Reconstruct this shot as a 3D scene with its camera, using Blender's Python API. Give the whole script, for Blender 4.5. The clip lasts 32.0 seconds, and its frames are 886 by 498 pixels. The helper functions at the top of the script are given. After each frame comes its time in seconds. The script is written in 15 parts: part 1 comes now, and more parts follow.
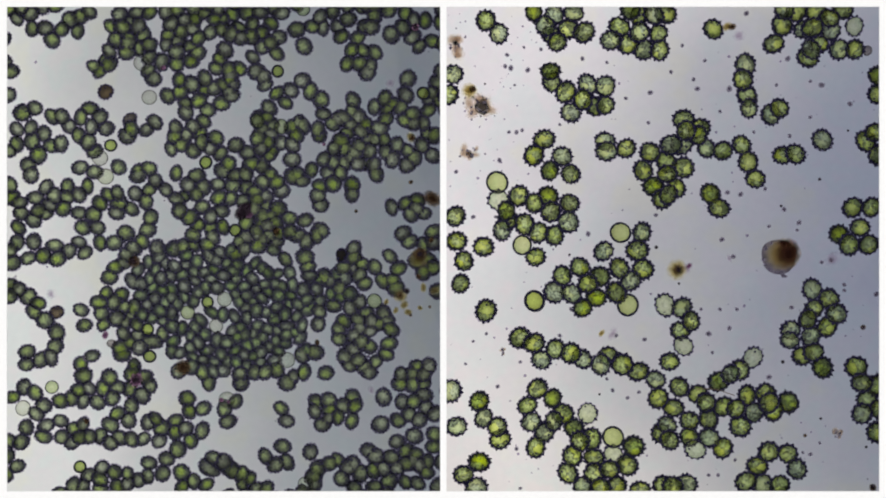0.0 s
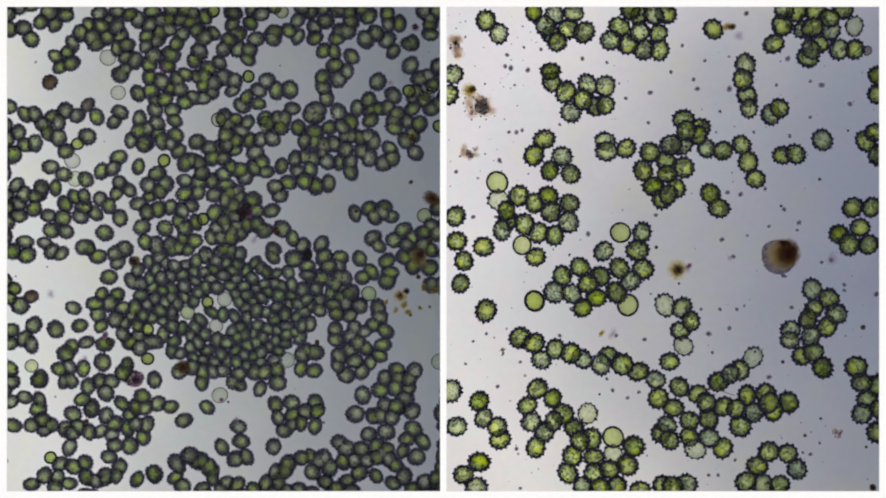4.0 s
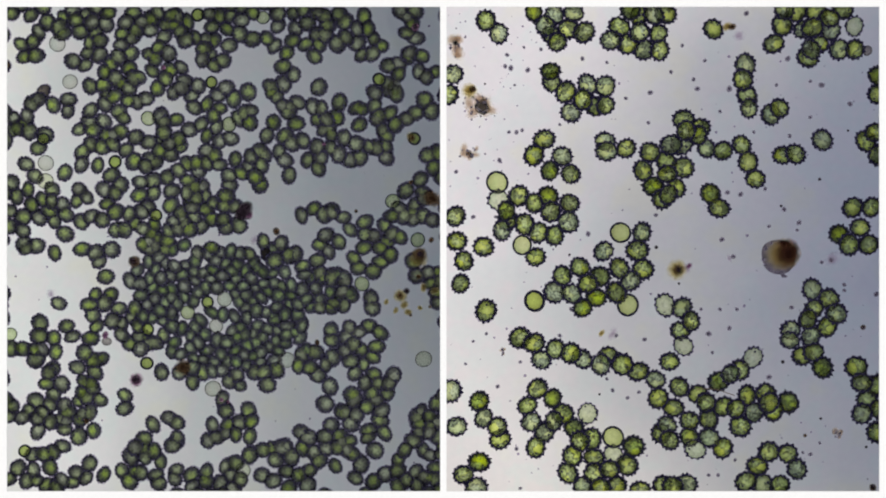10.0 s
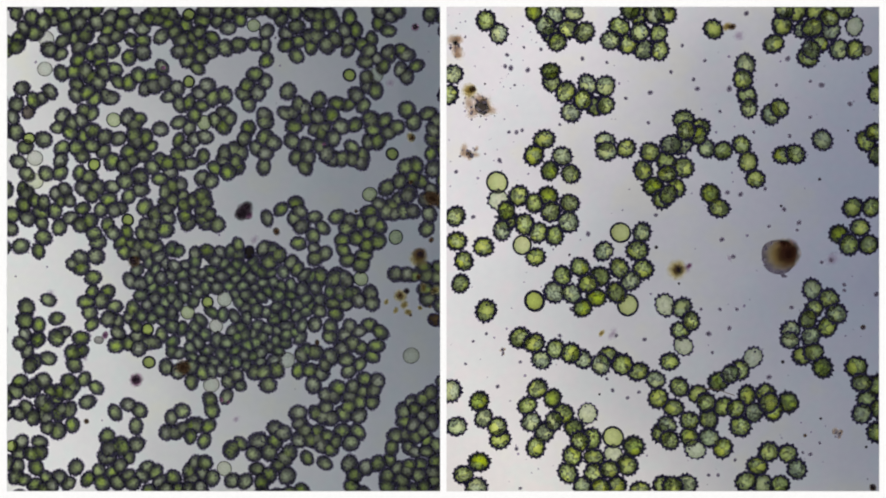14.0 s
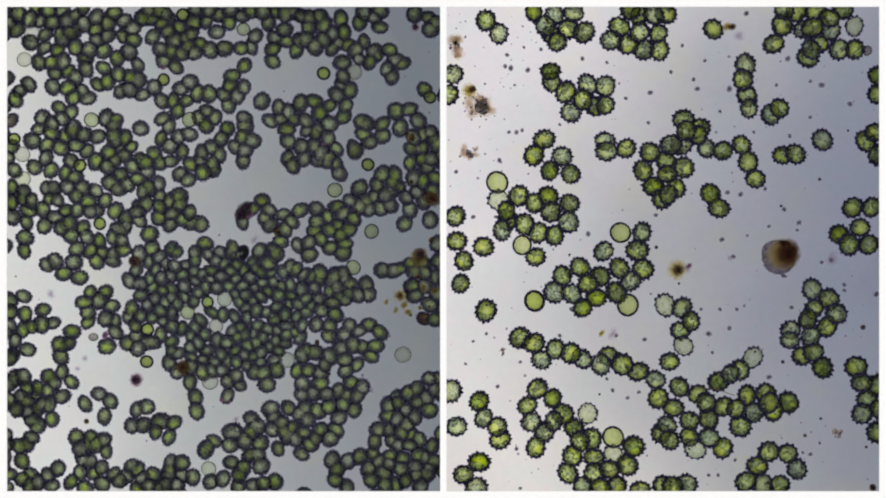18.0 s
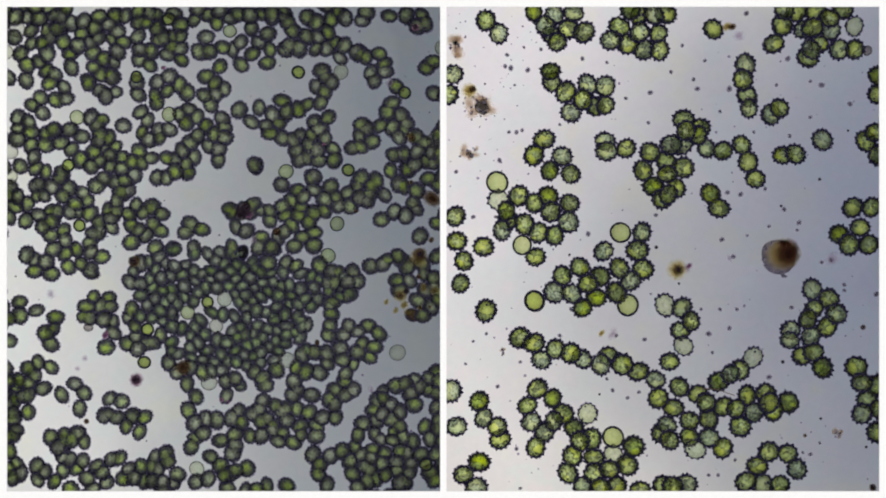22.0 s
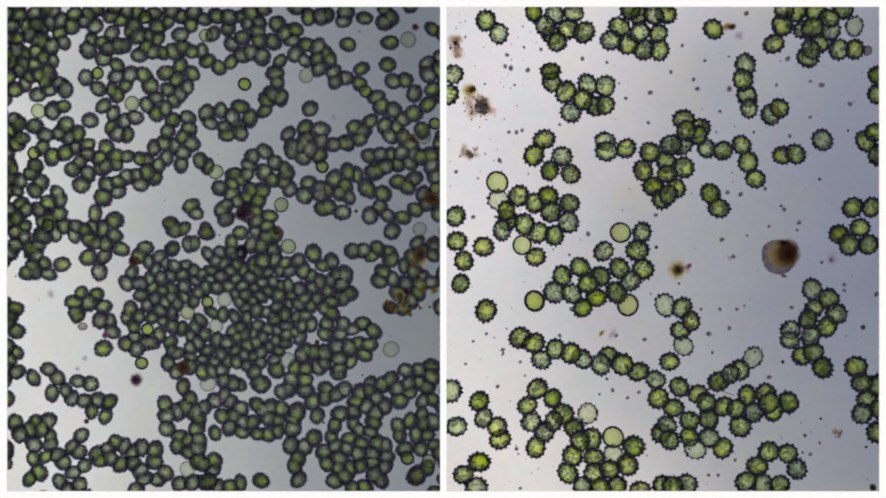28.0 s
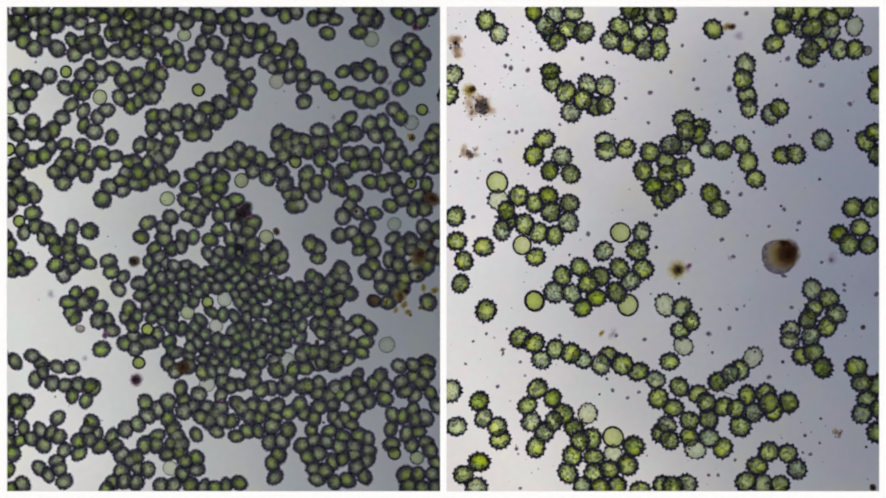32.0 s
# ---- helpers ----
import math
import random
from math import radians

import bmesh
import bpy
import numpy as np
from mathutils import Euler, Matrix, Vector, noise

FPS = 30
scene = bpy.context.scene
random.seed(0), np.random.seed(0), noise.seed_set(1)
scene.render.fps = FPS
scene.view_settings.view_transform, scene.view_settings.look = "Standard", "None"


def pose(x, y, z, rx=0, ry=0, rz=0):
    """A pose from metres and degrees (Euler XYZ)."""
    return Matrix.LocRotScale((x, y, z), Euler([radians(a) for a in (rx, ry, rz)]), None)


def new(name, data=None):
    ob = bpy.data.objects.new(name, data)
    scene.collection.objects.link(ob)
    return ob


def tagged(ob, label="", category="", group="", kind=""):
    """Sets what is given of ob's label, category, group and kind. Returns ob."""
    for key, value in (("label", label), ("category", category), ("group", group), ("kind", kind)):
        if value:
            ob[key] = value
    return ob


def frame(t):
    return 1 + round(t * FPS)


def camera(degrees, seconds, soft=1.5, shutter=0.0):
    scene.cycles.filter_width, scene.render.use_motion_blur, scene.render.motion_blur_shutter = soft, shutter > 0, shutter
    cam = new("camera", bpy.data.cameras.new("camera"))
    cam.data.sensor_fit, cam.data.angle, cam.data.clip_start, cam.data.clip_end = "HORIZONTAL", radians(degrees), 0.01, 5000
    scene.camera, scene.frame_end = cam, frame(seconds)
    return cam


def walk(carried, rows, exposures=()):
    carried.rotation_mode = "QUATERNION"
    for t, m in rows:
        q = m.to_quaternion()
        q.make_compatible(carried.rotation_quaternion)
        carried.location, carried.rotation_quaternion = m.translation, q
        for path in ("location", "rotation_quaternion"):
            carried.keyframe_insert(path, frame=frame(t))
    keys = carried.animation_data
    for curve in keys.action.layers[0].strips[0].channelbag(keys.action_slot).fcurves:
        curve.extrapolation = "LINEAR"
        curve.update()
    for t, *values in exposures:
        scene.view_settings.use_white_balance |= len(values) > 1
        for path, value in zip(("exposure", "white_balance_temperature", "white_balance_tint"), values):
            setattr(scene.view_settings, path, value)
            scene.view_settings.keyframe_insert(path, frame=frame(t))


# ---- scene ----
# Two glowing specimen slides under a microscope, side by side inside a white border.
# The model is enlarged ten thousand times: one micrometre is one centimetre here.
EYE = 13.339
cam = camera(20, 32.0, soft=1.95)
walk(cam, [(0.0, pose(0, 0, EYE)), (32.0, pose(0, 0, EYE))])

# ---- world and light: an added even white fill, the slides' own glow stands for the lamp under them ----
world = bpy.data.worlds.new("room")
world.use_nodes = True
scene.world = world
# unseen white fill, added to brighten the white border and the cells' skins
world.node_tree.nodes["Background"].inputs[0].default_value = (1.0, 0.99, 0.98, 1)
world.node_tree.nodes["Background"].inputs[1].default_value = 1.12

LOW, HIGH = 0.0, 0.12  # tops of the two slides; the first one reaches under the second


# ---- materials ----
class Nodes:
    """A short way to write a node material."""

    def __init__(self, name):
        self.mat = bpy.data.materials.new(name)
        self.mat.use_nodes = True
        self.tree = self.mat.node_tree
        self.tree.nodes.clear()
        self.out = self.tree.nodes.new("ShaderNodeOutputMaterial")

    def add(self, kind, **inputs):
        node = self.tree.nodes.new(kind)
        for key, value in inputs.items():
            self.put(node, key, value)
        return node

    def put(self, node, key, value):
        socket = node.inputs[int(key[1:])] if key[0] == "i" and key[1:].isdigit() else node.inputs[key.replace("_", " ")]
        if isinstance(value, bpy.types.NodeSocket):
            self.tree.links.new(value, socket)
        else:
            socket.default_value = value

    def math(self, op, a, b=0.0, clamp=False):
        node = self.tree.nodes.new("ShaderNodeMath")
        node.operation, node.use_clamp = op, clamp
        self.put(node, "i0", a)
        self.put(node, "i1", b)
        return node.outputs[0]

    def ramp(self, fac, stops):
        node = self.tree.nodes.new("ShaderNodeValToRGB")
        self.put(node, "Fac", fac)
        node.color_ramp.interpolation = "B_SPLINE"
        while len(node.color_ramp.elements) < len(stops):
            node.color_ramp.elements.new(1)
        for el, (at, col) in zip(node.color_ramp.elements, stops):
            el.position, el.color = at, (*col, 1)
        return node.outputs[0]

    def blend(self, kind, fac, a, b):
        node = self.tree.nodes.new("ShaderNodeMix")
        node.data_type, node.blend_type = "RGBA", kind
        self.put(node, "i0", fac)
        self.put(node, "i6", a)
        self.put(node, "i7", b)
        return node.outputs[2]

    def done(self, shader):
        self.tree.links.new(shader, self.out.inputs["Surface"])
        return self.mat


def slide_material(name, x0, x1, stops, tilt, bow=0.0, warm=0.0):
    """Opal glass that glows by itself: the microscope lamp's uneven light, from one side to the other, is painted in
    its emission colour.
    """
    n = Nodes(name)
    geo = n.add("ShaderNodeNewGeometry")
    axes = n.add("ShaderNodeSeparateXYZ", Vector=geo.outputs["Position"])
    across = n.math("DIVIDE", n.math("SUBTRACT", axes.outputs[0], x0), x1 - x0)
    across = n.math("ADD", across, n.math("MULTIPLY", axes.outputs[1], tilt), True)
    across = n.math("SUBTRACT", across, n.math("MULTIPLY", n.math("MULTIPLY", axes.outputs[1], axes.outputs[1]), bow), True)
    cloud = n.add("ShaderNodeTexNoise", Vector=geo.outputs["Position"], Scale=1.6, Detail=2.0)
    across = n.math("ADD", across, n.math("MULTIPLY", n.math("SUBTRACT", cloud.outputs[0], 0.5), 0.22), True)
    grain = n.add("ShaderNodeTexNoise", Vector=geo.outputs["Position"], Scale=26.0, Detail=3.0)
    # the lamp's falloff across the field, put into the emission colour
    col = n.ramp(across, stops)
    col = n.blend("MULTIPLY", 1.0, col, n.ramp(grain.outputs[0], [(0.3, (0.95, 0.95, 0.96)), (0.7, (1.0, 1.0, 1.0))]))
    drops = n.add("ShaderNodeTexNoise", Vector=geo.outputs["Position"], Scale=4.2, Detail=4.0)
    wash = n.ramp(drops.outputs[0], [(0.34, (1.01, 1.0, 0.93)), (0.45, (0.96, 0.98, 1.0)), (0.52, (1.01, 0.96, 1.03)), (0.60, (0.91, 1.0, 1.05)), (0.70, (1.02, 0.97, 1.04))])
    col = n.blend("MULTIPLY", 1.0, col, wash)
    # warmer lamp tint low down, put into the emission colour too
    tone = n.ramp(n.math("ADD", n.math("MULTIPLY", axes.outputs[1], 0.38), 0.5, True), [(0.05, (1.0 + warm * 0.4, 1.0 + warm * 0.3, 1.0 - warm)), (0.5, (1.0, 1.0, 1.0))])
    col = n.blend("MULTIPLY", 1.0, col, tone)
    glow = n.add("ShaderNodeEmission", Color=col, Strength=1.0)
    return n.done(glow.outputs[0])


def body_material(name, centre, flesh, edge, mottle=0.3, spread=0.25, shift=0.35, coarse=2.2, solid=0.42, dense=0.42, grey=0.45, crack=0.3, lobes=0.0, gold=0.5, at=(0.12, 0.48, 0.86)):
    """The clear body of a cell: clearer in its middle, denser towards its edge, folded into lobes where it has shrunk.
    Light bent by the cell is painted in as an off-centre bright spot and golden lobes.
    """
    n = Nodes(name)
    rnd = n.add("ShaderNodeObjectInfo").outputs["Random"]
    co = n.add("ShaderNodeTexCoord").outputs["Object"]
    level = n.add("ShaderNodeVectorMath", i0=co, i1=(1, 1, 0))
    level.operation = "MULTIPLY"
    angle = n.math("MULTIPLY", rnd, 113.0)
    # random offset of the bright middle: unevenly refracted light put into the colour
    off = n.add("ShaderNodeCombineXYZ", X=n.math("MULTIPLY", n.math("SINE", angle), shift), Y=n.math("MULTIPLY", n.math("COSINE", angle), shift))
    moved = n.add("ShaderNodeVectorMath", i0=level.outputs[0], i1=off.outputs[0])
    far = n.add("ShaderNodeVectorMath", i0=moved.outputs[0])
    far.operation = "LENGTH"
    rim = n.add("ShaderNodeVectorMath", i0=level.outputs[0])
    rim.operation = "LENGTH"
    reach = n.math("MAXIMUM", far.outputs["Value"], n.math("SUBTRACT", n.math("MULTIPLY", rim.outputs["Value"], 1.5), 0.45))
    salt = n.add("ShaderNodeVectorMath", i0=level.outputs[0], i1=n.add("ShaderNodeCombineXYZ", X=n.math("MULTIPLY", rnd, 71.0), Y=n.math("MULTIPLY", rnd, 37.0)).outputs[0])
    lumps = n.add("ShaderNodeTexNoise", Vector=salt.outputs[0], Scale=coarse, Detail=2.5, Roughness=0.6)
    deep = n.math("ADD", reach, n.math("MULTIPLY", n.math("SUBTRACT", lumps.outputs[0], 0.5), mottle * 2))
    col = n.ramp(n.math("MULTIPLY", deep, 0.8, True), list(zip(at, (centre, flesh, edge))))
    low = 1.0 - crack
    if lobes:
        wavy = n.add("ShaderNodeVectorMath", i0=salt.outputs[0], i1=n.blend("MULTIPLY", 1.0, lumps.outputs[1], (0.9, 0.9, 0, 1)))
        fold = n.add("ShaderNodeTexVoronoi", Vector=wavy.outputs[0], Scale=lobes)
        fold.feature = "DISTANCE_TO_EDGE"
        which = n.add("ShaderNodeTexVoronoi", Vector=wavy.outputs[0], Scale=lobes)
        which.feature = "SMOOTH_F1"
        which.inputs["Smoothness"].default_value = 0.2
        own_light = n.math("FRACT", n.math("MULTIPLY", n.add("ShaderNodeSeparateColor", Color=which.outputs["Color"]).outputs[0], 3.0))
        rich = 1.0 - gold
        # the brightest golden lobes paint in light that the cell focuses
        col = n.blend("MULTIPLY", 1.0, col, n.ramp(own_light, [(0.05, (0.40, 0.43, 0.36)), (0.35, (0.92, 0.95, 1.0)), (0.6, (0.96, 1.03, 0.5 + 0.5 * rich)), (0.85, (1.02, 1.15, 0.12 + 0.85 * rich))]))
        patchy = n.add("ShaderNodeTexNoise", Vector=salt.outputs[0], Scale=2.2, Detail=1.0)
        seam = n.math("MULTIPLY", n.math("SUBTRACT", patchy.outputs[0], 0.42), 6.0, True)
        col = n.blend("MULTIPLY", seam, col, n.ramp(fold.outputs["Distance"], [(0.0, (low, low, low * 1.3)), (0.05, (0.6, 0.6, 0.65)), (0.13, (1.0, 1.0, 1.0))]))
        dots = n.add("ShaderNodeTexNoise", Vector=salt.outputs[0], Scale=4.2, Detail=1.0)
        calm = n.math("ADD", n.math("SUBTRACT", 0.9, own_light, True), n.math("MULTIPLY", n.math("SUBTRACT", rim.outputs["Value"], 0.5), 2.0, True), True)
        col = n.blend("MULTIPLY", calm, col, n.ramp(dots.outputs[0], [(0.39, (low, low, low * 1.3)), (0.47, (0.66, 0.66, 0.70)), (0.54, (1.03, 1.03, 1.0))]))
    else:
        folds = n.add("ShaderNodeTexNoise", Vector=salt.outputs[0], Scale=coarse * 1.2, Detail=1.5, Roughness=0.5)
        col = n.blend("MULTIPLY", 1.0, col, n.ramp(folds.outputs[0], [(0.30, (low, low, low)), (0.47, (1 - crack * 0.25,) * 3), (0.62, (1.0, 1.0, 1.0))]))
    light = n.math("ADD", 0.94 - spread, n.math("MULTIPLY", n.math("FRACT", n.math("MULTIPLY", rnd, 17.0)), spread * 1.6))
    tint = n.add("ShaderNodeCombineColor", Red=light, Green=light, Blue=light)
    col = n.blend("MULTIPLY", 1.0, col, tint.outputs[0])
    dull = n.add("ShaderNodeHueSaturation", Color=col, Saturation=n.math("SUBTRACT", 1.08, n.math("MULTIPLY", n.math("FRACT", n.math("MULTIPLY", rnd, 29.0)), grey * 1.6)))
    col = dull.outputs[0]
    clear = n.add("ShaderNodeBsdfTransparent", Color=col)
    own = n.blend("MULTIPLY", 1.0, col, (dense, dense, dense * 1.06, 1))
    skin = n.add("ShaderNodeBsdfPrincipled", Base_Color=own, Roughness=0.5, Specular_IOR_Level=0.08)
    both = n.add("ShaderNodeMixShader", Fac=solid, i1=clear.outputs[0], i2=skin.outputs[0])
    return n.done(both.outputs[0])


def rim_material(name, col, clear=0.0, tint=(0.3, 0.3, 0.35)):
    """The dense membrane at a cell's edge."""
    n = Nodes(name)
    geo = n.add("ShaderNodeTexCoord").outputs["Object"]
    grain = n.add("ShaderNodeTexNoise", Vector=geo, Scale=5.0, Detail=2.0)
    base = n.ramp(grain.outputs[0], [(0.35, tuple(c * 0.6 for c in col)), (0.7, tuple(c * 1.5 for c in col))])
    skin = n.add("ShaderNodeBsdfPrincipled", Base_Color=base, Roughness=0.7, Specular_IOR_Level=0.06)
    if not clear:
        return n.done(skin.outputs[0])
    through_light = n.add("ShaderNodeBsdfTransparent", Color=(*tint, 1))
    return n.done(n.add("ShaderNodeMixShader", Fac=clear, i1=skin.outputs[0], i2=through_light.outputs[0]).outputs[0])


def stain_material(name, dense, thin, clear=0.5, scale=2.0):
    """Dried matter, thickest in its middle, that lets more light through towards its ragged edge."""
    n = Nodes(name)
    co = n.add("ShaderNodeTexCoord").outputs["Object"]
    flat = n.add("ShaderNodeVectorMath")
    flat.operation = "MULTIPLY"
    n.put(flat, "i0", co)
    flat.inputs[1].default_value = (1, 1, 0)
    far = n.add("ShaderNodeVectorMath")
    far.operation = "LENGTH"
    n.put(far, "i0", flat.outputs[0])
    blot = n.add("ShaderNodeTexNoise", Vector=co, Scale=scale, Detail=4.0, Roughness=0.65)
    depth = n.math("ADD", far.outputs["Value"], n.math("MULTIPLY", n.math("SUBTRACT", blot.outputs[0], 0.5), 0.9))
    tint = n.ramp(n.math("MULTIPLY", depth, 0.9, True), [(0.15, dense), (0.75, thin)])
    skin = n.add("ShaderNodeBsdfPrincipled", Base_Color=tint, Roughness=0.8, Specular_IOR_Level=0.03)
    clear_part = n.add("ShaderNodeBsdfTransparent", Color=tint)
    body = n.add("ShaderNodeMixShader", Fac=clear, i1=skin.outputs[0], i2=clear_part.outputs[0])
    gone = n.ramp(n.math("MULTIPLY", depth, 0.8, True), [(0.42, (0, 0, 0)), (0.72, (1, 1, 1))])
    air = n.add("ShaderNodeBsdfTransparent", Color=(1, 1, 1, 1))
    return n.done(n.add("ShaderNodeMixShader", Fac=gone, i1=body.outputs[0], i2=air.outputs[0]).outputs[0])


def card_material():
    n = Nodes("white_card")
    co = n.add("ShaderNodeTexCoord").outputs["Object"]
    grain = n.add("ShaderNodeTexNoise", Vector=co, Scale=60.0, Detail=3.0)
    base = n.ramp(grain.outputs[0], [(0.3, (0.86, 0.86, 0.86)), (0.7, (0.9, 0.9, 0.9))])
    return n.done(n.add("ShaderNodeBsdfPrincipled", Base_Color=base, Roughness=0.8).outputs[0])


# brightness across each slide comes from these emission colours, no lamp is built
SLIDE_LOW = slide_material("glow_slide_a", -2.32, -0.02, [(0.0, (0.75, 0.75, 0.715)), (0.3, (0.46, 0.47, 0.46)), (0.62, (0.31, 0.325, 0.34)), (0.97, (0.185, 0.205, 0.23))], 0.085)
SLIDE_HIGH = slide_material("glow_slide_b", 0.02, 2.32, [(0.0, (0.82, 0.78, 0.78)), (0.35, (0.48, 0.475, 0.49)), (0.66, (0.312, 0.318, 0.368)), (0.97, (0.222, 0.24, 0.312))], -0.025, 0.14, 0.07)
CARD = card_material()
NAVY = rim_material("navy_membrane", (0.012, 0.010, 0.032))
BLACK = rim_material("black_membrane", (0.009, 0.009, 0.020))
SMOKE = rim_material("smoky_membrane", (0.030, 0.029, 0.055), 0.55, (0.42, 0.42, 0.52))
MURK = rim_material("murky_membrane", (0.038, 0.038, 0.062), 0.55, (0.50, 0.50, 0.60))
BEAD = rim_material("bead_membrane", (0.025, 0.023, 0.044))
INK = rim_material("inky_membrane", (0.008, 0.007, 0.022), 0.02, (0.2, 0.2, 0.26))
GREYRIM = rim_material("grey_membrane", (0.06, 0.06, 0.055), 0.35, (0.35, 0.35, 0.36))
# tint of the added skirt that imitates haze round spiky cells
HALO = rim_material("violet_blur", (0.10, 0.09, 0.14), 0.86, (0.70, 0.66, 0.76))
BODIES = {
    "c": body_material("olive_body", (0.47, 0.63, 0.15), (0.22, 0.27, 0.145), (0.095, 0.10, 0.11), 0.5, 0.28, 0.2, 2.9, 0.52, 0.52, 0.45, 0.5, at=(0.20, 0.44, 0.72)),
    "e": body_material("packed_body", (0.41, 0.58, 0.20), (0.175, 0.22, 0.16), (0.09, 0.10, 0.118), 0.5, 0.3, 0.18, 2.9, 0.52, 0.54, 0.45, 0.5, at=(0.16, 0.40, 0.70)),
    "d": body_material("ghost_body", (0.86, 0.91, 0.72), (0.83, 0.88, 0.68), (0.68, 0.71, 0.60), 0.05, 0.06, 0.1, 2.2, 0.06, crack=0.04),
    "p": body_material("pale_body", (0.78, 0.86, 0.56), (0.72, 0.80, 0.50), (0.48, 0.55, 0.36), 0.06, 0.12, 0.15, solid=0.1, grey=0.08, crack=0.1),
    "g": body_material("green_body", (0.58, 0.70, 0.22), (0.50, 0.61, 0.19), (0.26, 0.32, 0.12), 0.08, 0.15, 0.15, solid=0.25, grey=0.08, crack=0.12),
    "k": body_material("dark_body", (0.04, 0.035, 0.03), (0.03, 0.025, 0.02), (0.02, 0.02, 0.02)),
    "b": body_material("brown_body", (0.30, 0.20, 0.08), (0.18, 0.12, 0.06), (0.10, 0.07, 0.05), 0.4, 0.2),
    "s": body_material("grey_body", (0.55, 0.50, 0.46), (0.45, 0.40, 0.38), (0.30, 0.28, 0.28), 0.2, 0.1, solid=0.1),
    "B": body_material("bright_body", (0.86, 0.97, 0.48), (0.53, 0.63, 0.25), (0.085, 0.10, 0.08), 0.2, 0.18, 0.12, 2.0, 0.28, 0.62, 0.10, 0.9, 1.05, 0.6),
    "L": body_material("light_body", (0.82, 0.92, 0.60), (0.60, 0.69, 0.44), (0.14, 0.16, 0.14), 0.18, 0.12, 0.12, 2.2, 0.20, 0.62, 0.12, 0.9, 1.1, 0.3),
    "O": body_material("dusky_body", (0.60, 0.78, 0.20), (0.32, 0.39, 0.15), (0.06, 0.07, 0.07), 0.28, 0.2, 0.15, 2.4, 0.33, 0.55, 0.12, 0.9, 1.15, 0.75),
    "T": body_material("thin_body", (0.90, 0.96, 0.70), (0.86, 0.93, 0.62), (0.50, 0.56, 0.40), 0.16, 0.06, 0.1, 2.2, 0.08, 0.6, 0.1, 0.22),
    "P": body_material("clear_body", (0.82, 0.90, 0.44), (0.78, 0.86, 0.40), (0.52, 0.58, 0.26), 0.06, 0.08, 0.2, solid=0.1, grey=0.08, crack=0.1),
    "G": body_material("lime_body", (0.70, 0.80, 0.18), (0.60, 0.70, 0.15), (0.30, 0.34, 0.10), 0.06, 0.1, 0.15, solid=0.1, grey=0.08, crack=0.1),
}


# ---- mesh builders ----
def mesh_of(name, bm, material, smooth=True, second=None):
    me = bpy.data.meshes.new(name)
    bmesh.ops.recalc_face_normals(bm, faces=bm.faces)
    bm.to_mesh(me)
    bm.free()
    me.materials.append(material)
    if second:
        me.materials.append(second)
        me.materials.append(HALO)
    if smooth:
        me.polygons.foreach_set("use_smooth", [True] * len(me.polygons))
    return me


def part(name, data, parent, label=""):
    ob = new(name, data)
    ob.parent = parent
    return tagged(ob, label)


def block(bm, x0, x1, y0, y1, z0, z1):
    bmesh.ops.create_cube(bm, size=1, matrix=Matrix.LocRotScale(((x0 + x1) / 2, (y0 + y1) / 2, (z0 + z1) / 2), None, (x1 - x0, y1 - y0, z1 - z0)))


def outline(rng, lumpy, teeth=0, bite=0.0):
    """A cell's outline, as a function of the angle, and the angles of its teeth."""
    waves = [(k, rng.uniform(-1, 1) * lumpy / k, rng.uniform(0, 6.3)) for k in (2, 3, 4, 5)]
    start = rng.uniform(0, 6.3)

    def shape(a):
        return 1 + sum(s * math.sin(k * a + p) for k, s, p in waves) + bite * math.cos(teeth * a + start)

    return shape, [(math.tau * (k + rng.uniform(-0.32, 0.32)) - start) / teeth for k in range(teeth)]


def body_bmesh(shape, profile, around=22):
    """A dome or dimpled disc, from rings of (radius, height)."""
    bm = bmesh.new()
    rings = []
    top = bm.verts.new((0, 0, profile[0][1]))
    for r, z in profile[1:]:
        ring = []
        for k in range(around):
            a = math.tau * k / around
            q = r * (1 + (shape(a) - 1) * r)
            ring.append(bm.verts.new((q * math.cos(a), q * math.sin(a), z)))
        rings.append(ring)
    for k in range(around):
        bm.faces.new((top, rings[0][k], rings[0][(k + 1) % around]))
        for inner, outer in zip(rings, rings[1:]):
            bm.faces.new((inner[k], outer[k], outer[(k + 1) % around], inner[(k + 1) % around]))
    return bm


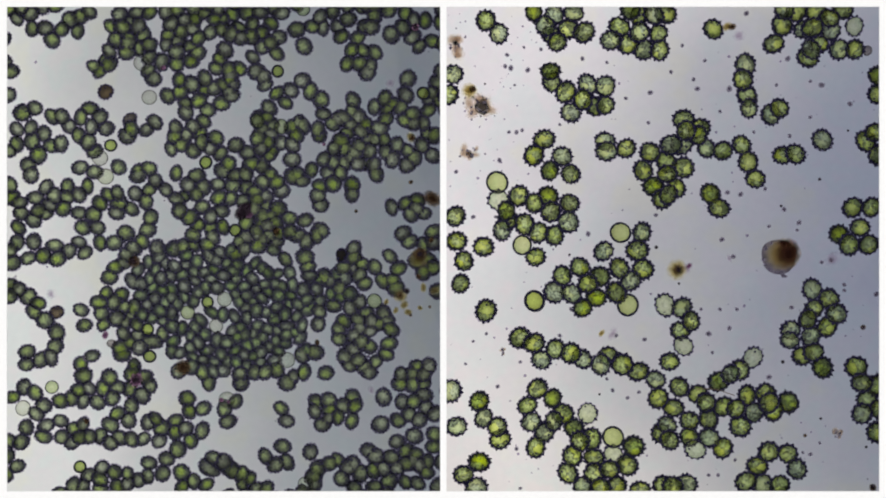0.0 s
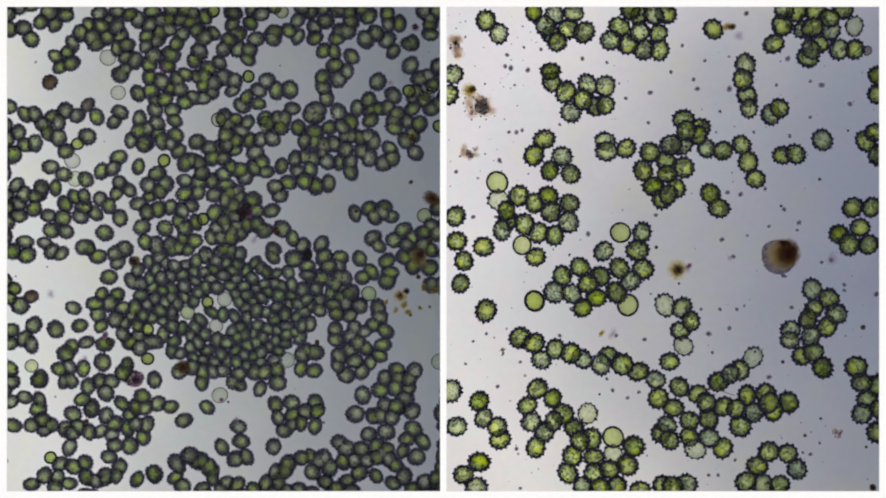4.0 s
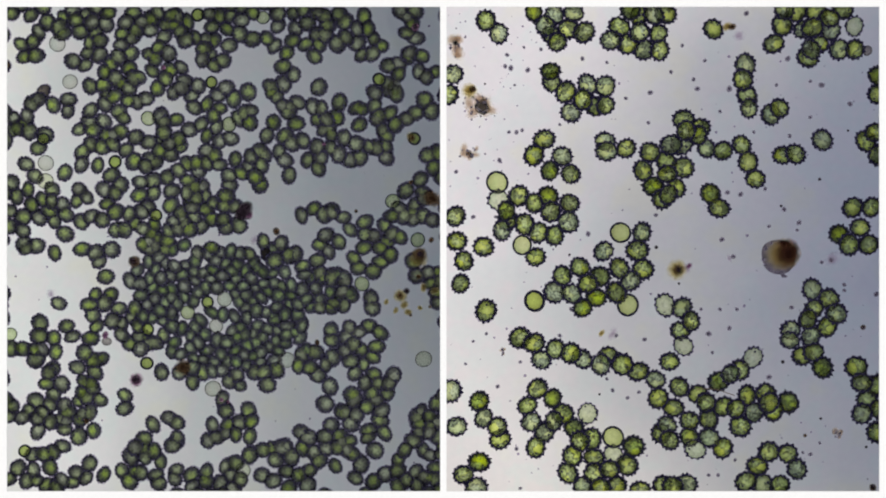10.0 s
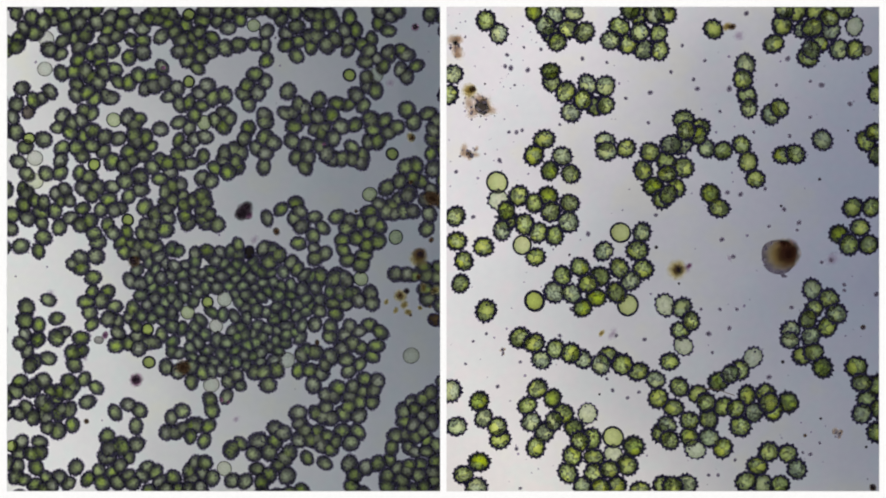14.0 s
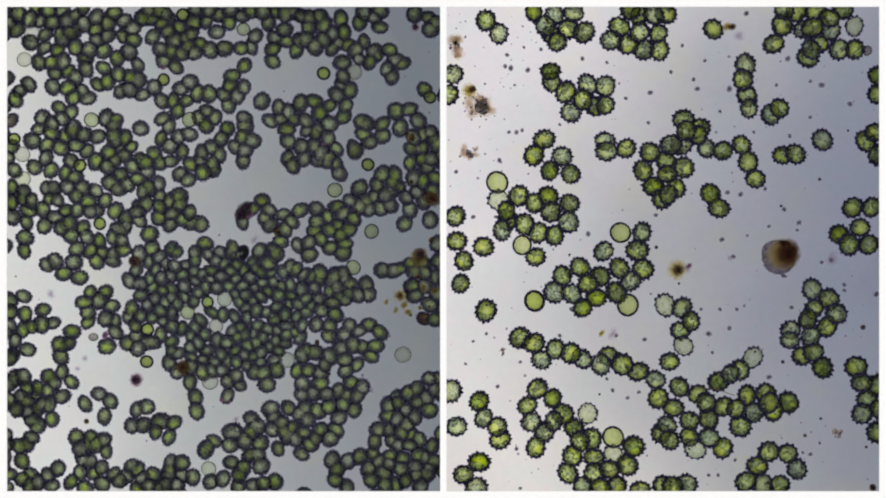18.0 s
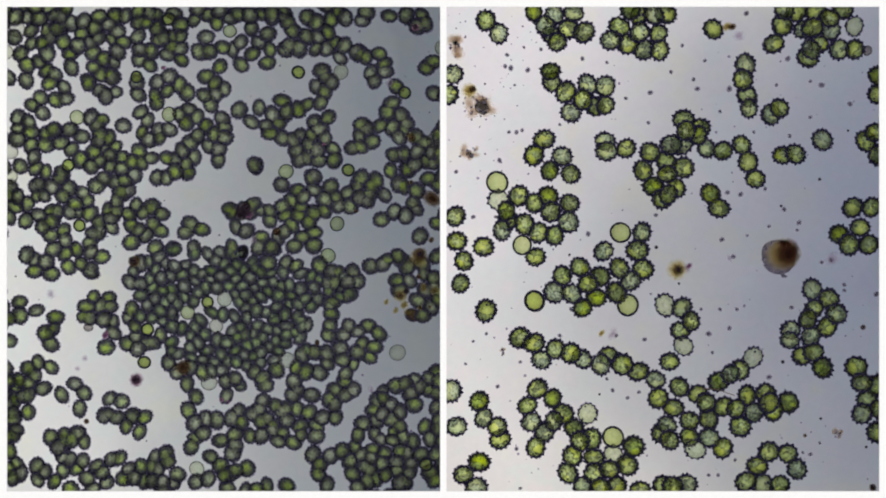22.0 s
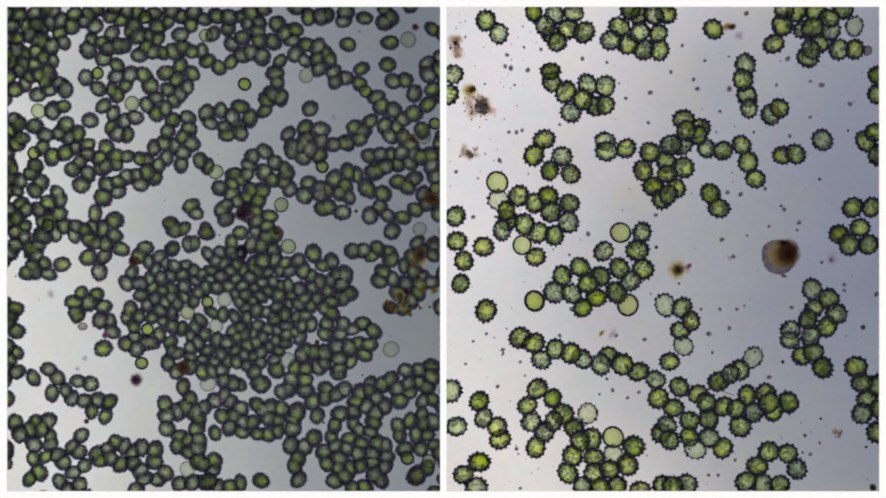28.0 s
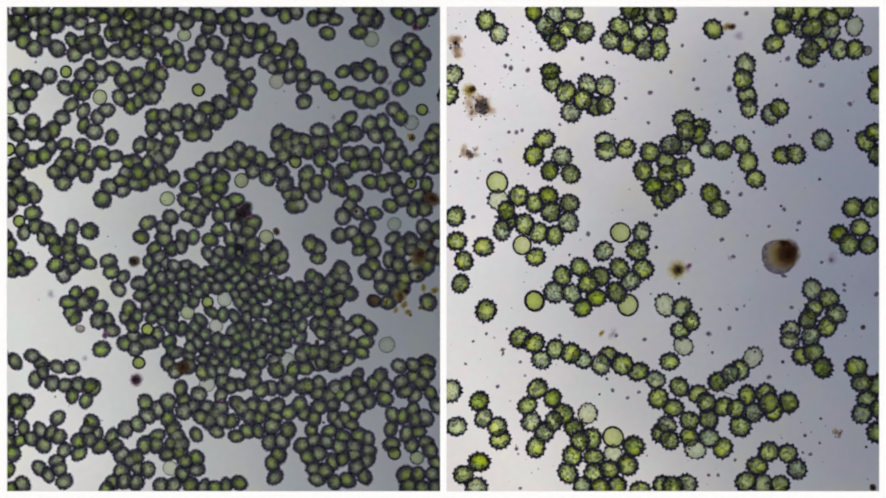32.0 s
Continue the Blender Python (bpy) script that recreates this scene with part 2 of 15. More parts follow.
def rim_bmesh(shape, thick, peaks, reach, rng, sharp=7.0, skirt_width=2.3, bead=0.8, freckles=0, crown=None, around=36):
    """The membrane: a ring round the edge; on a shrunken cell it is ragged, with small teeth, dense beads on them and
    on the top, and a thin skirt added for the blurred violet haze round it.
    """
    bm = bmesh.new()
    loops = []
    around = max(around, 5 * len(peaks))
    teeth = [(a, rng.uniform(0.3, 1.4)) for a in peaks]
    ragged = 0.5 if peaks else 0.12
    fold = [(k, rng.uniform(0, 6.3)) for k in (2, 3, 5, 8)]
    for k in range(around):
        a = math.tau * k / around
        r = shape(a)
        inner = max(0.03, thick * (1.1 + ragged * sum(math.sin(m * a + p) for m, p in fold) * 0.6) * rng.uniform(0.75, 1.25))
        outer = thick * 0.35
        for peak, size in teeth:
            gap = abs((a - peak + math.pi) % math.tau - math.pi)
            outer += reach * 1.25 * size * max(0.0, 1 - gap * sharp)
        loop = []
        for q, z in ((r + outer, 0.12), (r + outer * 0.4, 0.24), (r - inner * 0.5, 0.30), (r - inner, 0.22), (r - inner * 0.3, 0.02)):
            loop.append(bm.verts.new((q * math.cos(a), q * math.sin(a), z)))
        loops.append(loop)
    for k in range(around):
        p, q = loops[k], loops[(k + 1) % around]
        for j in range(5):
            bm.faces.new((p[j], q[j], q[(j + 1) % 5], p[(j + 1) % 5]))
    ring = len(bm.faces)
    beads = [(a, shape(a) + rng.uniform(-0.12, 0.05), s, 0.2) for a, s in teeth]
    beads += [(rng.uniform(0, 6.3), rng.triangular(0.4, 1.0, 0.88), rng.uniform(0.35, 1.0), None) for _ in range(freckles)]
    for a, r, s, z in beads:
        z = z or crown(r)
        knob = bmesh.ops.create_icosphere(bm, subdivisions=1, radius=1.0)["verts"]
        bmesh.ops.transform(bm, verts=knob, matrix=Matrix.LocRotScale((r * math.cos(a), r * math.sin(a), z), Euler((0, 0, a)), (bead * 0.9 * s, bead * s, bead)))
    bm.faces.ensure_lookup_table()
    for face in bm.faces[ring:]:
        face.material_index = 1
    # flat ring added round the teeth, its violet tint standing for out-of-focus haze
    if peaks:
        skirt = len(bm.faces)
        edge = [[bm.verts.new((shape(a) * q * math.cos(a), shape(a) * q * math.sin(a), 0.01)) for q in (1.0, 1.0 + reach * skirt_width * rng.uniform(0.8, 1.2))] for a in (math.tau * k / 24 for k in range(24))]
        for p, q in zip(edge, edge[1:] + edge[:1]):
            bm.faces.new((p[0], p[1], q[1], q[0]))
        bm.faces.ensure_lookup_table()
        for face in bm.faces[skirt:]:
            face.material_index = 2
    return bm


DIMPLED = [(0, 0.17), (0.28, 0.19), (0.52, 0.27), (0.74, 0.33), (0.9, 0.27), (1.0, 0.13)]
MOUND = [(0, 0.56), (0.28, 0.52), (0.55, 0.41), (0.8, 0.25), (1.0, 0.08)]
DOMED = [(0, 0.42), (0.3, 0.40), (0.6, 0.33), (0.85, 0.22), (1.0, 0.13)]
RIMS = {"c": (SMOKE, BEAD), "e": (MURK, BEAD), "d": (GREYRIM, GREYRIM), "p": (BLACK, BLACK), "g": (BLACK, BLACK), "k": (NAVY, NAVY), "b": (NAVY, NAVY), "s": (GREYRIM, GREYRIM), "B": (INK, NAVY), "L": (INK, NAVY), "O": (BLACK, BLACK), "T": (INK, NAVY), "P": (BLACK, BLACK), "G": (BLACK, BLACK)}
SIZES = {"f": 4.2, "c": 4.2, "e": 3.9, "d": 3.85, "p": 3.65, "g": 3.3, "k": 3.4, "b": 3.8, "s": 2.4, "B": 5.1, "L": 5.1, "O": 5.05, "T": 5.2, "P": 5.15, "G": 4.7}
KINDS = {}
for index, kind in enumerate(BODIES):
    KINDS[kind] = []
    smooth = kind in "dpgsPG"
    for variant in range(3 if smooth else 8):
        rng = random.Random(100 * index + variant)
        large = kind in "BLOT"
        shape, peaks = outline(rng, 0.012 if smooth else 0.05 if large else 0.065, 0 if smooth else rng.randint(11, 15) if large else rng.randint(13, 17), 0.05 if large else 0.04)
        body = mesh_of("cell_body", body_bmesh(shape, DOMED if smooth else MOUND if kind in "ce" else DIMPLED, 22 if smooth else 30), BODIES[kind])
        thick = {"d": 0.07, "s": 0.07, "p": 0.10, "P": 0.15, "g": 0.22, "G": 0.21, "e": 0.10, "L": 0.145, "T": 0.085}.get(kind, 0.175 if large else 0.115)
        rim = mesh_of("membrane", rim_bmesh(shape, thick, peaks, 0.15 if large else 0.10, rng, 8.0 if large else 6.0, 1.0 if large else 2.0, 0.145 if large else 0.165, 0 if smooth else rng.randint(1, 3) if kind == "T" else rng.randint(4, 8) if large else rng.randint(9, 14), (lambda r: 0.36) if large else (lambda r: 0.13 + 0.5 * (1 - r * r))), RIMS[kind][0], True, RIMS[kind][1])
        KINDS[kind].append((body, rim))

KINDS["f"] = KINDS["c"]
NAMES = {"f": "loose_cell", "c": "spiky_cell", "e": "packed_cell", "d": "ghost_cell", "p": "pale_cell", "g": "ringed_cell", "k": "dark_cell", "b": "brown_cell", "s": "small_cell", "B": "spiky_cell", "L": "spiky_cell", "O": "spiky_cell", "T": "spiky_cell", "P": "pale_cell", "G": "ringed_cell"}
LABELS = {"f": "loose spiky olive-green red blood cell drifting between clumps", "d": "clear colourless ghost cell with a thin grey outline", "p": "smooth round pale green cell with a fine dark rim", "g": "smooth round green cell with a thick dark ring",
          "k": "nearly black spiky blood cell", "b": "round brownish blood cell with a blotched body", "s": "small greyish cell with a thin outline",
          "P": "smooth round clear yellow-green cell with a fine dark rim", "G": "smooth round lime-green cell with a thick dark ring",
          "e": "spiky olive-green red blood cell packed into the clot", "c": "single spiky olive-green red blood cell with a navy rim", "B": "single spiky bright yellow-green red blood cell", "L": "single pale spiky red blood cell with a thin rim", "O": "single dusky olive spiky red blood cell", "T": "single clear empty-looking spiky cell with a thin rim"}
dice = random.Random(7)


def cell(x, y, z, kind, parent=None):
    """One blood cell: its body, with the membrane round it. x, y in centimetres."""
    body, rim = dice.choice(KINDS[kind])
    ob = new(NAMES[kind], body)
    if parent:
        ob.parent = parent
    size = SIZES[kind] / 100 * dice.uniform(0.93, 1.07)
    squash = 1.0 if kind in "dpgPG" else dice.uniform(0.9, 1.0) if kind in "BLOT" else dice.uniform(0.68, 0.95) if kind == "e" else dice.uniform(0.78, 1.0)
    ob.matrix_basis = Matrix.LocRotScale((x / 100, y / 100, z), Euler((0, 0, dice.uniform(0, math.tau))), (size * 1.06, size * squash, size * 0.6))
    part("membrane", rim, ob)
    return ob


def lift(group):
    """In the crowd the cells swim over and under one another."""
    return dice.choice((0.0, 0.003, 0.006)) if group == "drifting blood cells" else 0.0


def cluster(x, y, z, cells, group):
    """Cells that stick together. A cell that overlaps another lies on it."""
    if len(cells) == 1:
        kind = cells[0][2]
        ob = cell(x, y, z + (0.02 if kind in "dpgs" else lift(group)), kind)
        return tagged(ob, LABELS[kind], "blood cell", group)
    base = new("cell_cluster")
    z += lift(group)
    base.matrix_basis = pose(x / 100, y / 100, z)
    laid = []
    for cx, cy, kind in cells:
        near = 0.85 * SIZES[kind] * 2
        under = [l for px, py, l in laid if math.hypot(px - cx, py - cy) < near]
        layer = next(l for l in range(40) if l not in under)
        laid.append((cx, cy, layer))
        cell(cx, cy, layer * SIZES[kind] * (0.0010 if kind in "cef" else 0.0030), kind, base)
    count = len(cells)
    size = "pair" if count == 2 else "small clump" if count < 6 else "clump" if count < 12 else "large mass"
    look_of = "bright yellow-green spiky" if cells[0][2] in "BLOTPG" else "olive-green spiky"
    return tagged(base, f"{size} of {look_of} blood cells stuck together", "cell cluster", group)


# ---- the setting ----
def at_height(z):
    """How much nearer the middle a thing at height z must stand to be seen in line with the floor."""
    return (EYE - z) / EYE


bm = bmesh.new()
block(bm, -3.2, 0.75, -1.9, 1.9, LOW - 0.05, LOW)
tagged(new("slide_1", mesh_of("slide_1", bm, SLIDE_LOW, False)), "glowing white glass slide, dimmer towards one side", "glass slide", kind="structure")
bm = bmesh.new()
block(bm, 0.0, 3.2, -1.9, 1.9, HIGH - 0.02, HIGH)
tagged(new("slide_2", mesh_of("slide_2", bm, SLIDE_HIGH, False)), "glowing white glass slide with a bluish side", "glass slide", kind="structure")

# the white border round both views, made up as a card with two openings
bm = bmesh.new()
MAT = 0.22
f = at_height(MAT)
xs = [-3.3, -2.316 * f, -0.015 * f, 0.0185 * f, 2.3175 * f, 3.3]
ys = [-2.0, -1.287 * f, 1.287 * f, 2.0]
corner = [[bm.verts.new((x, y, MAT)) for y in ys] for x in xs]
for i in range(5):
    for j in range(3):
        if (i, j) not in ((1, 1), (3, 1)):
            bm.faces.new((corner[i][j], corner[i + 1][j], corner[i + 1][j + 1], corner[i][j + 1]))
below = bmesh.ops.extrude_face_region(bm, geom=bm.faces[:])["geom"]
bmesh.ops.translate(bm, verts=[g for g in below if isinstance(g, bmesh.types.BMVert)], vec=(0, 0, -0.015))
tagged(new("mount", mesh_of("mount", bm, CARD, False)), "flat white border with two window openings", "mount", kind="structure")

# ---- the crowded slide: cells that drift past a clot ----
TIMES = (0, 3, 6, 9, 12, 14.5, 17, 20, 23, 26, 29, 32)
DRIFTING = []


EDGE = [(-163, -8), (-145, -1), (-109, -1), (-80, -14), (-53, -13), (-48, -23), (-72, -36), (-72, -48), (-85, -61), (-115, -66), (-136, -63), (-145, -48), (-163, -36)]


def inside(x, y):
    odd = False
    for (ax, ay), (bx, by) in zip(EDGE, EDGE[1:] + EDGE[:1]):
        if (ay > y) != (by > y) and x < ax + (y - ay) / (by - ay) * (bx - ax):
            odd = not odd
    return odd


CLOT = []  # where the cells of the clot lie, and the room each one needs


def held(x, y, cells):
    """Cells that keep their place in the clot are packed tight and tilted."""
    CLOT.extend((x + cx, y + cy, 4.3 if kind == "c" else 6.6) for cx, cy, kind in cells)
    return [(cx, cy, "e" if kind == "c" and inside(x + cx, y + cy) else kind) for cx, cy, kind in cells]


def still(x, y, cells):
    cluster(x, y, LOW, held(x, y, cells), "cells of the clot")


def drift(rows, cells):
    x, y, turn = rows[6]
    if math.dist(rows[1][:2], rows[9][:2]) < 10:  # held in the clot
        cells = held(x, y, cells)
    ob = cluster(x, y, LOW, cells, "drifting blood cells")
    own = ob.matrix_basis.to_euler().z if len(cells) == 1 else 0.0
    DRIFTING.append((ob, [(t, pose(px / 100, py / 100, ob.matrix_basis.translation.z, 0, 0, a + math.degrees(own))) for t, (px, py, a) in zip(TIMES, rows)]))


drift([(-226.9, 125.8, 0), (-236.7, 127, 1), (-246.2, 128.5, -1), (-254.2, 130.9, -2), (-261, 133.3, -2), (-266.3, 135.1, -2), (-271.8, 137.2, -2), (-275, 139.8, -2), (-275, 141.8, -3), (-275, 143.4, -3), (-275, 144.6, -4), (-275, 145.7, -4)],
      [(0.7, -3.1, "c"), (-3.8, 1.1, "c"), (3.1, 2, "c")])
drift([(-187.9, 125.5, 0), (-197.8, 128.4, 0), (-206.5, 129.8, 0), (-213.8, 132.2, 0), (-220, 134.2, 0), (-224.3, 135.5, 0), (-228.5, 136.8, 0), (-234.4, 138.9, 0), (-240.3, 140.8, 0), (-246.1, 142.3, 0), (-253, 143.3, 0), (-261.3, 144.3, 0)],
      [(0, 0, "c")])
drift([(-16.9, 139.8, 0), (-26.7, 138.6, 0), (-35.9, 136.8, 0), (-43.5, 135.8, 0), (-49.4, 135.2, 0), (-53.6, 134.4, 0), (-56.7, 133.5, 0), (-59.4, 131.2, 0), (-63.7, 128.5, 0), (-71.2, 127.5, 0), (-81.6, 128.3, 0), (-91.8, 127.2, 0)],
      [(0, 0, "c")])
drift([(-233.6, 100.6, 0), (-239.8, 102.9, 1), (-245.7, 105.2, 1), (-253.2, 107.7, 1), (-260.3, 110, 0), (-265.9, 111.8, 0), (-271.6, 113.8, 0), (-275, 116.3, 0), (-275, 118.4, -1), (-275, 120, -3), (-275, 121.2, -5), (-275, 122.4, -6)],
      [(0.5, 10.5, "c"), (-2.8, 5.1, "c"), (0.5, -1.5, "c"), (4.1, -6.3, "c"), (-2.5, -7.8, "c")])
drift([(-212.3, 121.4, 0), (-221.2, 121.5, 3), (-230.2, 121.4, 7), (-238.1, 123.1, 8), (-244.3, 124.7, 6), (-249.1, 126, 4), (-254.4, 127.9, 4), (-261.3, 130.5, 3), (-267.8, 132.5, 3), (-274.1, 134.1, 2), (-275, 135.3, 1), (-275, 136.4, 0)],
      [(-6.4, 3.3, "c"), (-0.4, 7.8, "c"), (-5.8, -4.5, "c"), (1.1, -4.2, "c"), (4.7, -10.5, "c"), (6.5, 7.8, "c")])
drift([(-199.9, 119.2, 0), (-208.4, 122.1, 1), (-216.5, 124.9, 0), (-224, 127.2, -1), (-230.3, 128.4, 0), (-234.8, 129, 1), (-238.9, 130.1, 1), (-245.2, 132.3, -1), (-251.4, 134.3, -2), (-257.4, 135.9, -3), (-264.6, 137, -5), (-273.1, 138.1, -6)],
      [(2.2, 2.5, "c"), (-2.2, -2.5, "c")])
drift([(-179.6, 96.4, 0), (-195.6, 97.5, -11), (-207.7, 98.4, -27), (-216.3, 101.3, -31), (-224.2, 104.4, -18), (-230.2, 106.8, -8), (-236.1, 109.2, -7), (-243.4, 111.7, -8), (-250.6, 113.9, -8), (-257.3, 115.6, -9), (-265.2, 116.9, -11), (-274.4, 118.1, -11)],
      [(-2.5, -1.6, "c"), (2.5, 1.6, "c")])
drift([(-193.2, 119.5, 0), (-201.2, 121.1, -25), (-206.4, 123.3, -46), (-212.9, 125.6, -48), (-221, 127.8, -20), (-227, 129.3, 8), (-231.3, 130.4, 17), (-236.8, 132.3, 21), (-242.5, 134.2, 23), (-248.3, 135.8, 24), (-255.3, 136.8, 24), (-263.7, 137.9, 23)],
      [(-0.6, -3.7, "c"), (0.6, 3.7, "c")])
drift([(-176.3, 104.4, 0), (-191.3, 107.4, -6), (-203.7, 110.7, -10), (-211.6, 113.7, -11), (-218, 115.5, -8), (-222.6, 116.6, -7), (-227.2, 118.1, -9), (-233.2, 119.8, -14), (-239.1, 121.5, -18), (-244.8, 123.2, -19), (-251.9, 124.6, -20), (-260.5, 125.8, -20)],
      [(2.8, 6.5, "c"), (9.4, 5.3, "c"), (-2.6, -4.6, "c"), (-0.8, 0.3, "c"), (-8.6, -7.6, "c")])
drift([(-167.7, 104.7, 0), (-180.5, 108.1, 0), (-190.1, 112.1, 0), (-198.4, 114.9, 0), (-209.5, 115.1, 0), (-218.2, 114.8, 0), (-224.6, 115.8, 0), (-230.8, 118, 0), (-236.6, 119.8, 0), (-242.1, 121.6, 0), (-248.9, 122.9, 0), (-257.5, 124.1, 0)],
      [(0, 0, "c")])
drift([(-153.8, 90.5, 0), (-166.9, 91.4, 0), (-180.3, 95.1, 0), (-192.7, 98.2, 0), (-203.1, 103, 0), (-210.4, 106.4, 0), (-216.6, 108.7, 0), (-223.4, 111.1, 0), (-229.7, 113, 0), (-234.8, 115.6, 0), (-241.3, 117.1, 0), (-250, 118.7, 0)],
      [(0, 0, "c")])
drift([(-159.7, 98.6, 0), (-172.3, 100.2, 0), (-189, 104.4, 0), (-201.8, 107.9, 0), (-207.8, 110.4, 0), (-211.1, 111.7, 0), (-215.7, 113.4, 0), (-221.8, 115.5, 0), (-227.4, 116.9, 0), (-232.6, 118.3, 0), (-238.5, 119.8, 0), (-246.7, 121.5, 0)],
      [(0, 0, "d")])
drift([(-171.6, 124.8, 0), (-179.7, 124.6, 0), (-187.1, 126.6, 0), (-194, 126.8, 0), (-201.5, 124.3, 0), (-207.3, 121.8, 0), (-212.1, 121, 0), (-217.2, 122.3, 0), (-221.9, 123.5, 0), (-226.9, 124.8, 0), (-233.3, 125.9, 0), (-241.6, 127.3, 0)],
      [(0, 0, "c")])
drift([(-156.1, 98.2, 0), (-165.7, 98.5, -2), (-174.8, 98.2, -4), (-185.4, 99.7, -9), (-196.2, 103.8, -8), (-203.7, 107.5, -3), (-209.3, 109.6, 1), (-215, 111.5, 4), (-220.1, 112.8, 7), (-225.2, 114.2, 3), (-231.9, 115.6, -17), (-239.8, 116.8, -20)],
      [(0.4, 3.5, "c"), (-0.4, -3.5, "c")])
drift([(-166, 112.7, 0), (-174.9, 112.8, -2), (-182.9, 113.7, -5), (-189.6, 115.4, -7), (-195.4, 117.4, -7), (-200.1, 118.8, -9), (-205, 120.2, -11), (-210.5, 121.8, -11), (-215.5, 123.2, -12), (-220.6, 124.4, -12), (-226.8, 125.3, -11), (-234.5, 126.6, -9)],
      [(-10.1, 5.5, "c"), (-4.2, 5.2, "c"), (-0.8, -0.5, "c"), (5.1, -5.9, "c"), (10, -4.3, "c")])
drift([(-165.8, 120.4, 0), (-174.3, 120.7, 0), (-181.6, 122.1, 0), (-187.5, 123.9, 0), (-192.1, 125, 0), (-195.8, 125.5, 0), (-200.1, 126.3, 0), (-205.7, 127.4, 0), (-210.8, 128.6, 0), (-217.7, 129.2, 0), (-229.8, 129.5, 0), (-241.2, 130.2, 0)],
      [(0, 0, "c")])
drift([(-162.1, 118.1, 0), (-170.8, 117.8, 0), (-178.4, 118.7, 0), (-184.6, 120, 0), (-189.9, 120.5, 0), (-194.1, 120.5, 0), (-198.4, 120.9, 0), (-201.4, 122.5, 0), (-203.6, 124, 0), (-205.6, 125.2, 0), (-208.5, 126.4, 0), (-213.2, 127.8, 0)],
      [(0, 0, "c")])
drift([(-145.3, 99, 0), (-156.1, 99.1, -6), (-166.5, 98.8, -20), (-176.1, 100, -30), (-184.8, 103.1, -30), (-190.8, 106.1, -24), (-196.4, 108.3, -23), (-201.9, 110.1, -17), (-206.6, 111.6, -10), (-211.8, 112.4, -14), (-218.2, 112.4, -25), (-225.8, 112.8, -30)],
      [(-3.8, 0.3, "c"), (3.8, -0.3, "c")])
drift([(-159.3, 113.7, 0), (-168.3, 113.3, 0), (-176.8, 113.6, 0), (-182.9, 114.6, 0), (-186.9, 115.4, 0), (-189.9, 115.7, 0), (-193.8, 115.8, 0), (-199.1, 117.1, 0), (-204.1, 118.4, 0), (-209.1, 118.8, 0), (-215, 118.2, 0), (-222.2, 118.1, 0)],
      [(0, 0, "c")])
drift([(-159.2, 125.4, 0), (-167.1, 125, -8), (-174.2, 125.5, -24), (-179.5, 126.2, -26), (-183.8, 126.4, -2), (-187.2, 126.2, 34), (-191.1, 125.9, 48), (-198.1, 125.5, 32), (-205.2, 125.7, 26), (-210.6, 126.1, 22), (-215.1, 126.4, 11), (-221.1, 126.9, 0)],
      [(-3.4, 0, "c"), (3.4, 0, "c")])
drift([(-146.7, 125.4, 0), (-157.9, 122.8, 0), (-169.4, 120, 0), (-177.2, 119.4, 0), (-181.3, 120, 0), (-184.3, 120.2, 0), (-188.9, 119.5, 0), (-194.1, 119.4, 0), (-199.1, 120.1, 0), (-204.2, 120.4, 0), (-210, 120.2, 0), (-216.6, 120.3, 0)],
      [(0, 0, "c")])
drift([(-144, 106.8, 0), (-152.6, 105.8, -11), (-161, 104.4, -34), (-168.8, 104.6, -59), (-176.5, 106.5, -77), (-181.4, 108, -82), (-184.5, 108.2, -84), (-187.8, 108.2, -112), (-192.2, 108.5, -135), (-199.5, 108.7, -135), (-207.1, 108.5, -116), (-214.2, 108.5, -102)],
      [(-2.7, 2.1, "c"), (2.7, -2.1, "c")])
drift([(-142.8, 116.5, 0), (-151.5, 116.1, 0), (-158.8, 115.8, -2), (-164.9, 116.6, -4), (-171.1, 118.4, 1), (-176, 119.8, 7), (-180.3, 120.3, 10), (-185.4, 119, 9), (-191, 117.6, 6), (-197.2, 117.9, 8), (-203.1, 118.5, 15), (-209.4, 118.7, 18)],
      [(-2.7, -2.5, "c"), (4.2, -0.7, "c"), (-1.5, 3.2, "c")])
drift([(-130.3, 104, 0), (-139.8, 102.3, 0), (-152.2, 103.3, 0), (-162.6, 103.4, 0), (-171.6, 104.6, 0), (-176.7, 105.4, 0), (-179.1, 105.3, 0), (-182.7, 104.6, 0), (-187.6, 103.9, 0), (-199.8, 103.8, 0), (-224, 105.1, 0), (-241.2, 104.4, 0)],
      [(0, 0, "c")])
drift([(-140.7, 110.4, 0), (-149.1, 110.7, 0), (-155.8, 111.3, 0), (-162.5, 112, 0), (-169.2, 112.8, 0), (-174, 113.3, 0), (-176.8, 113.3, 0), (-180.4, 112.4, 0), (-184.7, 111.8, 0), (-196.5, 112.6, 0), (-223.6, 110.8, 0), (-241.2, 111.9, 0)],
      [(0, 0, "c")])
drift([(-137.3, 121.7, 0), (-146.9, 121.4, 1), (-154.4, 121, 0), (-158.6, 120.7, 3), (-161.9, 120.9, 4), (-164.7, 121.3, 7), (-167.8, 121.4, 9), (-173.2, 120.3, 10), (-179.7, 119.1, 9), (-186.1, 120.1, 12), (-191.8, 121.9, 20), (-198.1, 122.8, 25)],
      [(-4.3, 4.6, "c"), (0.4, -0.4, "c"), (3.9, -4.2, "c")])
